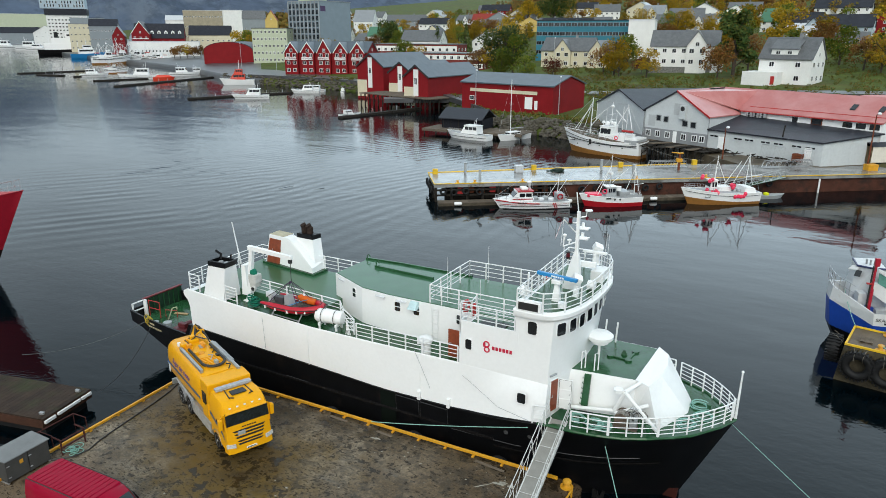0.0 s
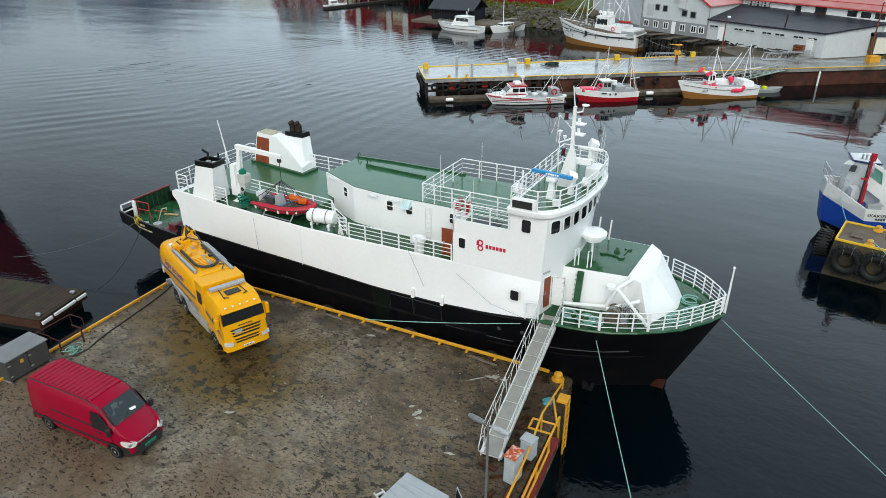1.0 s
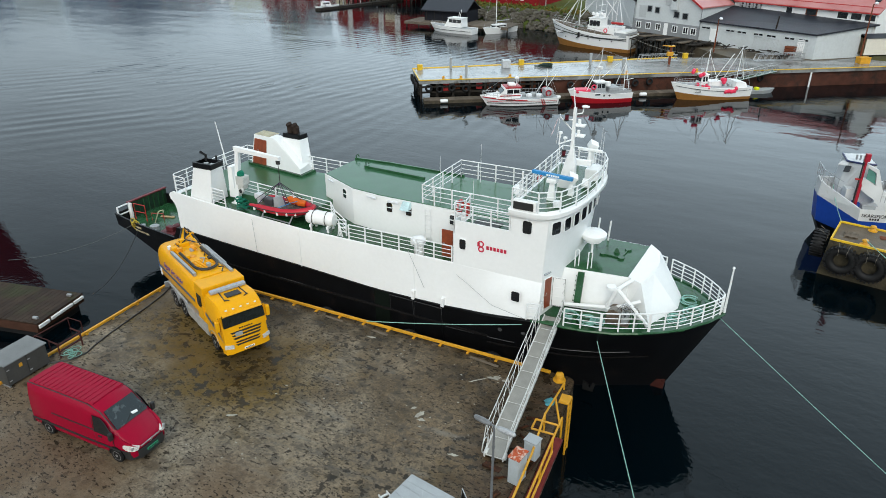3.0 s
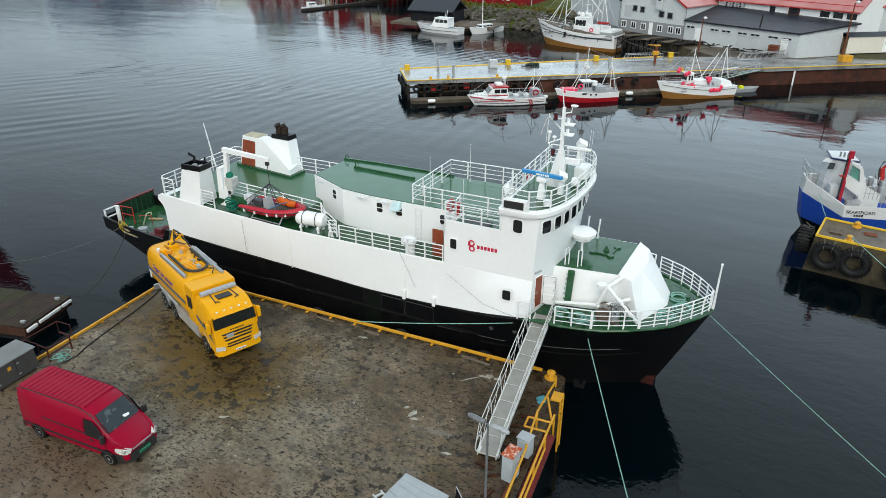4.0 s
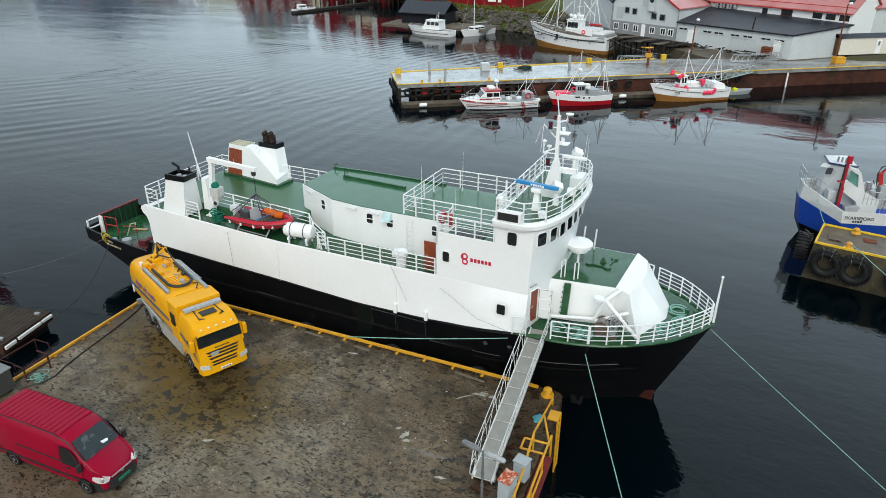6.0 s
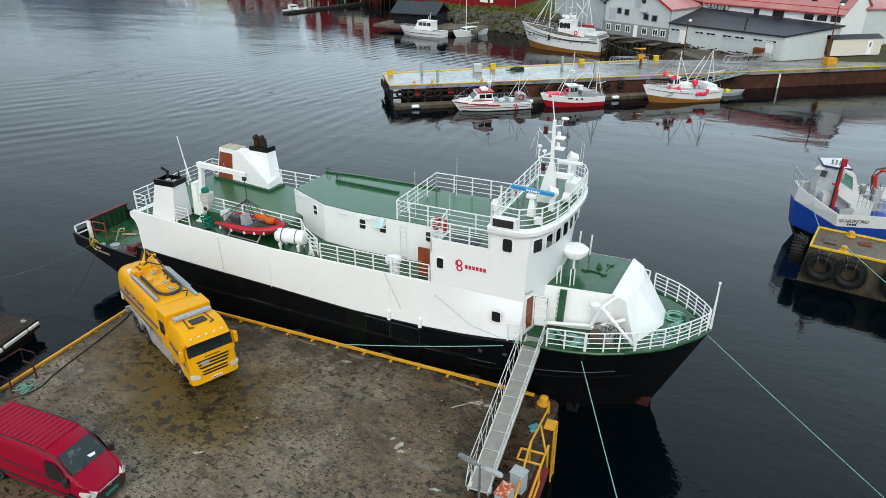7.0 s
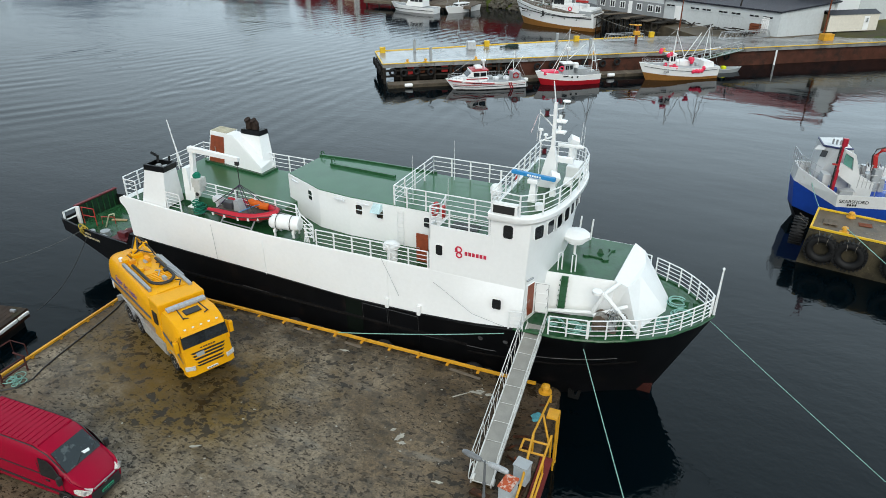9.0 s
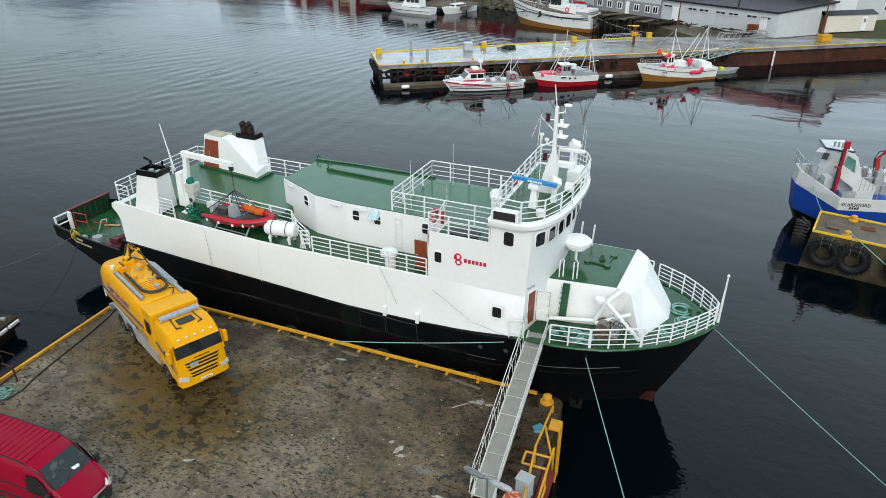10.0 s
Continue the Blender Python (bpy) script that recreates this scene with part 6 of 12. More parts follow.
def crate(x, y, w, d, h, rot, label):
    c = thing("steel_crate", pose(x, y, 0, 0, 0, rot), label, "crate", "steel crates")
    bm = B()
    box(bm, -w / 2, w / 2, -d / 2, d / 2, 0.1, h, 0.012)
    part("body", bm, M_STEEL, c)
    bm = B()
    hexa(bm, [(-w / 2 - 0.03, -d / 2 - 0.03, h), (w / 2 + 0.03, -d / 2 - 0.03, h), (w / 2 + 0.03, d / 2 + 0.03, h), (-w / 2 - 0.03, d / 2 + 0.03, h)], [(-w / 2 - 0.03, -d / 2 - 0.03, h + 0.03), (w / 2 + 0.03, -d / 2 - 0.03, h + 0.03), (w / 2 + 0.03, d / 2 + 0.03, h + 0.05), (-w / 2 - 0.03, d / 2 + 0.03, h + 0.05)])
    lid = part("lid", bm, M_GREY, c, "grey sheet lid with pale scratches")
    bm = B()
    for k in (-0.22, 0.1, 0.3):
        box(bm, -w * 0.5, w * 0.5, d * k - 0.006, d * k + 0.006, h + 0.045, h + 0.053, 0, pose(0, 0, 0, 0, 0, -6 + 20 * k))
    box(bm, -0.005, 0.005, -d * 0.46, d * 0.44, h + 0.045, h + 0.053, 0, pose(0.14, 0, 0, 0, 0, 35))
    part("lid_seam", bm, M_STEEL, lid)
    bm = B()
    for a in (-1, 1):
        box(bm, a * w * 0.35 - 0.06, a * w * 0.35 + 0.06, -d / 2, d / 2, 0, 0.1)
    part("skid", bm, M_STEEL, c)
    return c


crate(-2.2, -9.9, 1.75, 1.5, 1.15, -12, "galvanised steel crate with a scratched grey lid")
crate(-0.35, -9.75, 0.8, 0.9, 1.0, -12, "smaller galvanised steel crate on the quay")
lad = thing("aluminium_ladder", pose(-3.35, -9.7, 0.0, 0, 0, -30), "aluminium ladder lying against the steel crate", "ladder")
for y in (-0.16, 0.16):
    bm = B()
    box(bm, -0.6, 0.6, y - 0.02, y + 0.02, 0.3, 0.37)
    part("stile", bm, M_ALU, lad)
for k in range(5):
    bm = B()
    box(bm, -0.5 + 0.23 * k, -0.42 + 0.23 * k, -0.16, 0.16, 0.31, 0.36)
    part("rung", bm, M_ALU, lad)
for x in (-0.45, 0.45):
    bm = B()
    box(bm, x - 0.05, x + 0.05, -0.2, 0.2, 0, 0.3)
    part("chock", bm, M_WOOD, lad)
mir = thing("traffic_mirror_panel", pose(-0.95, -9.1, 0, 0, 0, -40), "dark glass panel leaning between the crates", "panel")
bm = B()
hexa(bm, [(-0.25, -0.02, 0.0), (0.25, -0.02, 0.0), (0.25, 0.02, 0.0), (-0.25, 0.02, 0.0)], [(-0.25, 0.1, 1.15), (0.1, 0.1, 1.0), (0.1, 0.14, 1.0), (-0.25, 0.14, 1.15)])
part("pane", bm, M_GLASS, mir)
bm = B()
pipe(bm, [(-0.27, 0, 0), (-0.27, 0.12, 1.17), (0.12, 0.12, 1.0)], 0.02, 5)
part("frame", bm, M_GREY, mir)

# yellow access frame, red walkway and ladder over the quay's end
acc = thing("ladder_railing", pose(-0.12, 0, 0), "yellow steel access frame over the quay ladder", "railing")
def bar(pts, r=0.045, name="rail", mat=M_YELLOW, parent=None):
    bm = B()
    pipe(bm, pts, r, 6)
    return part(name, bm, mat, parent or acc)
bar([(0.45, -0.6, 0.0), (0.45, -0.6, 0.35), (0.42, -3.6, 0.9), (0.62, -6.0, 0.95), (0.7, -9.5, 0.95)])
bar([(0.42, -3.6, 0.0), (0.42, -3.6, 0.9)], name="post")
bar([(0.42, -2.0, 0.55), (1.0, -3.3, 0.2)], name="brace")
bar([(0.1, -3.7, 0.6), (1.02, -3.7, 0.6)])
bar([(0.1, -4.3, 0.6), (1.02, -4.3, 0.6)])
bar([(0.1, -3.7, 0.6), (0.1, -4.3, 0.6)])
bar([(1.02, -3.2, 0.6), (1.02, -5.2, 0.6), (1.05, -9.5, 0.6)])
bar([(1.05, -4.6, 0.05), (1.05, -9.5, 0.05)])
for y in (-3.2, -4.6, -6.2, -7.8):
    bar([(1.03, y, -0.9), (1.03, y, 0.62)], name="post")
bm = B()
box(bm, 0.55, 1.0, -1.95, -1.35, 0.28, 0.36, 0.01)
part("step_plate", bm, M_YELLOW, acc)
bar([(0.98, -1.4, -2.6), (0.98, -1.4, 0.3)], name="ladder_stile")
bar([(0.98, -1.9, -2.6), (0.98, -1.9, 0.3)], name="ladder_stile")
for k in range(8):
    bar([(0.98, -1.4, -2.3 + 0.32 * k), (0.98, -1.9, -2.3 + 0.32 * k)], 0.025, "rung")
walkway = thing("red_walkway", pose(-0.1, 0, 0), "rusty red steel walkway along the quay end", "walkway")
bm = B()
box(bm, 0.75, 1.2, -12, -3.6, -0.2, -0.1, 0.01)
part("plate", bm, material("red_lead_plate", (0.14, 0.022, 0.02), 0.6, vary=0.35, scale=3), walkway)
for y in (-5, -7, -9):
    bm = B()
    box(bm, 0.6, 1.0, y - 0.1, y + 0.1, -0.9, -0.5)
    part("bracket", bm, M_RUST, walkway)
bm = B()
pipe(bm, [(0.15, -4.9, 0.06), (0.25, -6.5, 0.06), (0.2, -8.5, 0.06)], 0.06, 6)
pipe(bm, [(-0.2, -4.2, 0.06), (0.3, -5.0, 0.06), (0.1, -6.0, 0.06)], 0.05, 6)
tagged(part("rusty_pipe", bm, M_RUST), "rusty loose pipes lying by the cabinets", "pipe")
bm = B()
vs = []
for k in range(14):
    a = 2 * math.pi * k / 14
    r = random.uniform(0.22, 0.34)
    vs.append((0.02 + r * math.cos(a) * 0.8, -1.72 + r * math.sin(a), 0.02))
hexa(bm, vs, [(0.02 + (x - 0.02) * 0.7, -1.72 + (y + 1.72) * 0.7, 0.1) for x, y, z in vs])
tagged(part("net_scrap", bm, material("turquoise_net", (0.08, 0.28, 0.33), 0.8, vary=0.4, scale=12)), "scrap of turquoise net on the quay", "net")
M_SCRAP = material("dark_rusted_scrap", (0.045, 0.022, 0.014), 0.8, vary=0.45, scale=5, bump=0.4, spots=[((0.15, 0.05, 0.02), 3.0, 0.56, 0.66, 0.7)])
for x, y, ln, wd, h, a in ((-0.25, -3.0, 0.7, 0.1, 0.07, 20), (0.05, -3.5, 0.55, 0.22, 0.05, -8), (-0.5, -3.7, 0.6, 0.08, 0.06, 48), (-0.9, -6.3, 0.7, 0.3, 0.04, -10), (-0.45, -6.7, 0.5, 0.09, 0.06, 35), (-0.35, -7.6, 0.55, 0.25, 0.05, 70), (0.3, -7.9, 1.3, 0.1, 0.08, 84), (0.42, -5.9, 1.5, 0.09, 0.1, 80), (-0.3, -4.3, 0.45, 0.07, 0.06, -30), (0.1, -0.9, 0.35, 0.1, 0.05, 25)):
    t = thing("scrap_iron", pose(x, y, 0, 0, 0, a), "rusty bent scrap iron lying by the quay cabinets", "scrap", "scrap iron")
    bm = B()
    hexa(bm, [(-ln / 2, -wd / 2, 0), (ln / 2, -wd / 2 * 0.8, 0), (ln / 2, wd / 2 * 0.9, 0), (-ln / 2, wd / 2, 0)], [(-ln / 2, -wd / 2, h), (ln / 2, -wd / 2 * 0.8, h * 0.5), (ln / 2, wd / 2 * 0.9, h * 0.6), (-ln / 2, wd / 2, h)])
    part("plate", bm, M_SCRAP, t)
    bm = B()
    hexa(bm, [(-ln / 2, -wd / 2, h), (ln * 0.3, -wd / 2, h * 0.7), (ln * 0.3, -wd / 2 + 0.02, h * 0.7), (-ln / 2, -wd / 2 + 0.02, h)], [(-ln / 2, -wd / 2, h + 0.07), (ln * 0.3, -wd / 2, h + 0.05), (ln * 0.3, -wd / 2 + 0.02, h + 0.05), (-ln / 2, -wd / 2 + 0.02, h + 0.07)])
    part("flange", bm, M_SCRAP, t)
# planks and droppings scattered on the quay
for x, y, l, a in ((-3.6, -0.1, 1.5, -8), (-1.6, -0.2, 0.6, 10), (-9.2, 0.1, 0.9, -6), (-12.0, 0.3, 1.1, -5)):
    bm = B()
    box(bm, -l / 2, l / 2, -0.07, 0.07, 0, 0.04, 0.008)
    o = part("plank", bm, M_WOOD)
    o.matrix_world = pose(x, y, 0.0, 0, 0, a)
    tagged(o, "short grey plank lying near the kerb", "plank", "loose planks")
bm = B()
random.seed(7)
for k in range(170):
    cx, cy = random.choice([(-3.4, -1.6), (-3.7, -4.7), (-8.0, -1.0), (-3.2, -1.2), (-4.6, -4.8), (-2.6, -1.0), (-12, -5), (-8, -6), (-4.8, -5.0), (-11.6, -8.8)])
    x, y = random.gauss(cx, 1.2), random.gauss(cy, 0.8)
    if k % 4 == 0:
        x, y = random.uniform(-21, -1.8), random.uniform(-13, -0.5)
    if not (QX0 < x < QX1 and y < 0):
        continue
    r = random.choice((0.012, 0.015, 0.02, 0.03, 0.04, 0.06))
    vs = [bm.verts.new((x + r * random.uniform(0.3, 1.3) * math.cos(a), y + r * random.uniform(0.2, 1.0) * math.sin(a), 0.005)) for a in [k2 * 0.785 for k2 in range(8)]]
    bm.faces.new(vs)
for cx, cy, ln, wd, an in ((-3.35, -1.5, 0.55, 0.05, 0.75), (-2.75, -1.1, 0.35, 0.13, 0.1), (-2.6, -0.95, 0.22, 0.08, 0.1), (-2.2, -1.05, 0.25, 0.1, 0.4), (-4.7, -4.7, 0.3, 0.12, 1.2), (-4.5, -4.95, 0.2, 0.09, 0.3), (-5.1, -4.4, 0.16, 0.07, 0.8), (-2.5, -6.3, 0.22, 0.08, 0.2), (-11.8, -7.9, 0.25, 0.08, 0.5), (-9.4, -0.4, 0.3, 0.07, 0.1)):
    vs = []
    for q in range(16):
        a = q * math.pi / 8
        u, v_ = ln * random.uniform(0.55, 1.1) * math.cos(a), wd * random.uniform(0.4, 1.2) * math.sin(a)
        vs.append(bm.verts.new((cx + u * math.cos(an) - v_ * math.sin(an), cy + u * math.sin(an) + v_ * math.cos(an), 0.005)))
    bm.faces.new(vs)
tagged(part("bird_droppings", bm, material("chalky_white", (0.36, 0.34, 0.29), 0.8, vary=0.3)), "pale bird droppings spattered on the concrete", "droppings", kind="stuff")

# mooring ropes
def rope(a, b, sag, r=0.025, mat=None, label="green mooring rope stretched from ship to shore"):
    a, b = Vector(a), Vector(b)
    pts = []
    for k in range(17):
        t = k / 16
        p = a.lerp(b, t)
        p.z -= sag * 4 * t * (1 - t)
        pts.append(p)
    bm = B()
    pipe(bm, pts, r, 6)
    return tagged(part("mooring_rope", bm, mat or M_ROPE), label, "rope", "mooring ropes")

# ---- vehicles on the quay ----
SHRINK = Matrix.Scale(1 / U, 4)
M_TYRE = M_RUBBER
M_RIM = material("silver_wheel_rim", (0.5, 0.5, 0.5), 0.35, 0.8, vary=0.15)
M_BLUESTRIPE = material("blue_stripe", (0.02, 0.075, 0.24), 0.4, vary=0.05)


def wheel(parent, x, y, r, w, side, lugs=True, name="wheel"):
    bm = B()
    s = side
    prof = [(r * 0.62, 0.0), (r * 0.92, 0.0), (r, w * 0.2), (r, w * 0.8), (r * 0.92, w), (r * 0.62, w)]
    lathe(bm, (x, y, r), [(a, h * s) for a, h in prof], "y", 26)
    wh = part(name, bm, M_TYRE, parent, "black tyre", True)
    bm = B()
    lathe(bm, (x, y, r), [(0.02, w * 1.0 * s), (r * 0.2, w * 1.02 * s), (r * 0.24, w * 0.8 * s), (r * 0.5, w * 0.72 * s), (r * 0.6, w * 1.01 * s), (r * 0.66, w * 1.0 * s), (r * 0.66, w * 0.2 * s), (0.02, w * 0.2 * s)], "y", 20)
    part("rim", bm, M_RIM, wh, "silver rim", True)
    return wh


M_HEADLAMP = material("headlamp_glass", (0.55, 0.54, 0.5), 0.08, vary=0.4, scale=14, bump=0)
M_ARCH = material("black_wheel_arch", (0.006, 0.006, 0.006), 0.8, vary=0.2)
# red high-roof delivery van: x forward from the front axle
van = thing("delivery_van", pose(-13.89, -10.9, 0, 0, 0, -0.9) @ SHRINK, "red high-roof delivery van parked on the wet quay", "van")
sec = []
for x, z0, zb, zt, wt, wm in (
        (-5.02, 0.42, 1.2, 2.36, 0.80, 0.95), (-4.95, 0.38, 1.2, 2.44, 0.84, 0.99), (-4.0, 0.36, 1.2, 2.48, 0.86, 1.0), (-2.0, 0.36, 1.2, 2.48, 0.86, 1.0),
        (-1.3, 0.36, 1.2, 2.47, 0.86, 1.0), (-0.9, 0.36, 1.2, 2.42, 0.85, 1.0), (-0.62, 0.36, 1.2, 2.28, 0.84, 0.99), (-0.28, 0.36, 1.18, 1.92, 0.83, 0.98), (0.12, 0.36, 1.1, 1.52, 0.84, 0.97), (0.32, 0.36, 1.0, 1.32, 0.86, 0.96),
        (0.6, 0.36, 0.9, 1.16, 0.80, 0.93), (0.8, 0.38, 0.82, 0.98, 0.68, 0.86), (0.9, 0.42, 0.72, 0.84, 0.55, 0.74)):
    sec.append([(x, -wm * 0.96, z0), (x, -wm, z0 + 0.2), (x, -wm, zb), (x, -(wt + wm) / 2 - 0.02, (zb + zt) / 2 + 0.1), (x, -wt, zt - 0.1), (x, -wt + 0.1, zt - 0.015), (x, 0, zt + 0.02),
                (x, wt - 0.1, zt - 0.015), (x, wt, zt - 0.1), (x, (wt + wm) / 2 + 0.02, (zb + zt) / 2 + 0.1), (x, wm, zb), (x, wm, z0 + 0.2), (x, wm * 0.96, z0)])
bm = B()
loft(bm, sec)
vbody = part("body", bm, M_VAN, van, "glossy red bodywork", True)
for k in range(14):
    bm = B()
    x = -4.8 + 0.27 * k
    hexa(bm, [(x, -0.79, 2.44), (x + 0.262, -0.79, 2.44), (x + 0.262, 0.79, 2.44), (x, 0.79, 2.44)], [(x + 0.02, -0.75, 2.503), (x + 0.242, -0.75, 2.503), (x + 0.242, 0.75, 2.503), (x + 0.02, 0.75, 2.503)])
    part("roof_rib", bm, M_VAN, vbody)
bm = B()
for s in (-1, 1):
    pipe(bm, [(-4.95, s * 0.81, 2.42), (-3, s * 0.83, 2.46), (-1.3, s * 0.83, 2.45), (-0.62, s * 0.83, 2.24), (0.05, s * 0.83, 1.58)], 0.022, 5)
part("roof_gutter", bm, M_BLACKPL, vbody)
bm = B()
hexa(bm, [(-0.56, -0.72, 2.2), (0.1, -0.79, 1.54), (0.1, 0.79, 1.54), (-0.56, 0.72, 2.2)], [(-0.52, -0.72, 2.235), (0.14, -0.79, 1.57), (0.14, 0.79, 1.57), (-0.52, 0.72, 2.235)])
ws = part("windscreen", bm, material("tinted_screen", (0.006, 0.012, 0.014), 0.04, vary=0.3, scale=1.2, bump=0, spots=[((0.10, 0.12, 0.12), 1.6, 0.55, 0.6, 0.5)]), van, "dark glass windscreen")
bm = B()
for y in (-0.35, 0.3):
    pipe(bm, [(0.16, y, 1.57), (0.0, y + 0.42, 1.73)], 0.015, 5)
part("wiper", bm, M_BLACKPL, ws)
bm = B()
hexa(bm, [(-0.06, 0.1, 1.76), (0.03, 0.13, 1.67), (0.05, 0.36, 1.65), (-0.02, 0.4, 1.72)], [(-0.05, 0.1, 1.785), (0.04, 0.13, 1.695), (0.06, 0.36, 1.675), (-0.01, 0.4, 1.745)])
part("paper", bm, M_WHITE, ws)
for s in (-1, 1):
    bm = B()
    pts = [(-1.02, 1.26), (0.08, 1.26), (-0.3, 1.86), (-0.58, 2.06), (-1.02, 2.06)]
    a = [(x, s * (1.015 - (z - 1.2) * 0.085), z) for x, z in pts]
    hexa(bm, a, [(x, y + s * 0.012, z) for x, y, z in a])
    part("side_window", bm, M_GLASS, van, "dark side glass")
    bm = B()
    box(bm, -5.0, 0.3, s * 0.995, s * 1.02, 0.62, 0.72, 0.008)
    part("side_moulding", bm, M_BLACKPL, van)
    bm = B()
    box(bm, -3.6, -1.0, s * 0.985, s * 1.005, 1.28, 1.34, 0.006)
    part("slide_rail", bm, M_BLACKPL, van)
    for x in (-1.08, -0.02):
        bm = B()
        box(bm, x - 0.008, x + 0.008, s * 0.99, s * 1.003, 0.45, 1.9)
        part("door_gap", bm, M_BLACKPL, vbody)
    bm = B()
    box(bm, -0.85, -0.65, s * 1.0, s * 1.03, 1.05, 1.12, 0.01)
    part("door_handle", bm, M_BLACKPL, van)
    bm = B()
    box(bm, -0.02, 0.12, s * 1.02, s * 1.2, 1.25, 1.6, 0.04)
    part("mirror", bm, M_BLACKPL, van, "black door mirror")
    bm = B()
    rows_ = []
    for x, y0, y1, z0, z1 in ((0.44, 0.975, 0.955, 0.86, 0.98), (0.56, 0.965, 0.925, 0.79, 1.02), (0.70, 0.93, 0.88, 0.75, 1.0), (0.82, 0.87, 0.80, 0.73, 0.95), (0.91, 0.78, 0.70, 0.73, 0.88), (0.95, 0.66, 0.60, 0.74, 0.82)):
        rows_.append([(x, s * y0, z0), (x, s * y1, z1), (x - 0.1, s * (y1 - 0.12), z1), (x - 0.1, s * (y0 - 0.12), z0)])
    loft(bm, rows_)
    hl = part("headlight", bm, M_HEADLAMP, van, "clear headlight")
    bm = B()
    lathe(bm, (0.8, s * 0.84, 0.85), [(0.07, 0), (0.075, 0.05), (0.03, 0.065)], "x", 14)
    part("reflector", bm, M_RIM, hl)
    for x in (0, -4.08):
        wheel(van, x, s * 0.80, 0.335, 0.215, s)
        bm = B()
        prism(bm, [(x + 0.42 * math.cos(a), 0.36 + 0.42 * math.sin(a)) for a in np.linspace(-0.05, math.pi + 0.05, 16)], s * 0.9, s * 1.006, "y")
        part("wheel_arch", bm, M_ARCH, vbody, "dark wheel arch")
bm = B()
loft(bm, [[(0.25, -0.97, 0.3), (0.25, -0.97, 0.7), (0.1, -0.9, 0.7), (0.1, -0.9, 0.3)], [(0.7, -0.92, 0.28), (0.7, -0.92, 0.7), (0.5, -0.8, 0.7), (0.5, -0.8, 0.28)], [(0.97, -0.6, 0.27), (0.95, -0.6, 0.68), (0.7, -0.5, 0.68), (0.7, -0.5, 0.27)], [(1.0, 0.0, 0.27), (0.98, 0.0, 0.66), (0.7, 0, 0.66), (0.7, 0, 0.27)], [(0.97, 0.6, 0.27), (0.95, 0.6, 0.68), (0.7, 0.5, 0.68), (0.7, 0.5, 0.27)], [(0.7, 0.92, 0.28), (0.7, 0.92, 0.7), (0.5, 0.8, 0.7), (0.5, 0.8, 0.28)], [(0.25, 0.97, 0.3), (0.25, 0.97, 0.7), (0.1, 0.9, 0.7), (0.1, 0.9, 0.3)]])
part("front_bumper", bm, M_BLACKPL, van, "black plastic bumper", True)
bm = B()
box(bm, 0.86, 0.94, -0.5, 0.5, 0.76, 0.82, 0.015)
torus(bm, (0.95, 0, 0.79), 0.07, 0.015, "x", 16, 5)
part("grille_bar", bm, M_RIM, van, "chrome grille bar")
bm = B()
box(bm, 0.985, 1.005, -0.28, 0.28, 0.42, 0.54)
pl = part("number_plate", bm, material("green_plate", (0.02, 0.33, 0.17), 0.5, vary=0.05), van, "green number plate")
for i in range(6):
    bm = B()
    box(bm, 1.005, 1.01, -0.24 + 0.085 * i, -0.185 + 0.085 * i, 0.445, 0.515)
    part("plate_bar", bm, M_BLACKPL, pl)
bm = B()
box(bm, -5.12, -4.95, -0.96, 0.96, 0.34, 0.62, 0.03)
part("rear_bumper", bm, M_BLACKPL, van)

M_SKIRT = material("dirty_pale_aluminium", (0.42, 0.40, 0.36), 0.5, 0.2, vary=0.25, scale=3)
# yellow vacuum tanker truck: x forward from the front face
truck = thing("tanker_truck", pose(-13.95, -3.98, 0, 0, 0, -26.7) @ SHRINK @ Matrix.Scale(0.975, 4), "yellow vacuum tanker truck parked at an angle on the quay", "truck")
bm = B()
csec = []
for x, z0, zt, w in ((-2.28, 0.75, 3.06, 1.22), (-1.2, 0.75, 3.1, 1.24), (-0.75, 0.6, 3.0, 1.24), (-0.45, 0.5, 2.84, 1.22), (-0.3, 0.45, 2.6, 1.2)):
    csec.append([(x, -w, z0), (x, -w, 1.9), (x, -w + 0.04, zt - 0.3), (x, -w + 0.14, zt - 0.06), (x, -w + 0.4, zt), (x, w - 0.4, zt), (x, w - 0.14, zt - 0.06), (x, w - 0.04, zt - 0.3), (x, w, 1.9), (x, w, z0)])
loft(bm, csec)
cab_ = part("cab", bm, M_TRUCK, truck, "yellow cab", True)
bm = B()
loft(bm, [[(-0.5, -1.22, 1.93), (-0.5, 1.22, 1.93), (-0.4, 1.24, 0.35), (-0.4, -1.24, 0.35)], [(-0.2, -1.16, 1.92), (-0.2, 1.16, 1.92), (0.0, 1.2, 0.38), (0.0, -1.2, 0.38)], [(-0.1, -0.95, 1.9), (-0.1, 0.95, 1.9), (0.12, 0.95, 0.4), (0.12, -0.95, 0.4)]])
front = part("front_panel", bm, M_TRUCK, truck, "yellow front panel", True)
bm = B()
hexa(bm, [(-0.33, -1.12, 2.55), (-0.33, 1.12, 2.55), (-0.15, 1.14, 1.9), (-0.15, -1.14, 1.9)], [(-0.27, -1.12, 2.57), (-0.27, 1.12, 2.57), (-0.09, 1.14, 1.92), (-0.09, -1.14, 1.92)])
part("windscreen", bm, M_GLASS, truck, "dark windscreen")
bm = B()
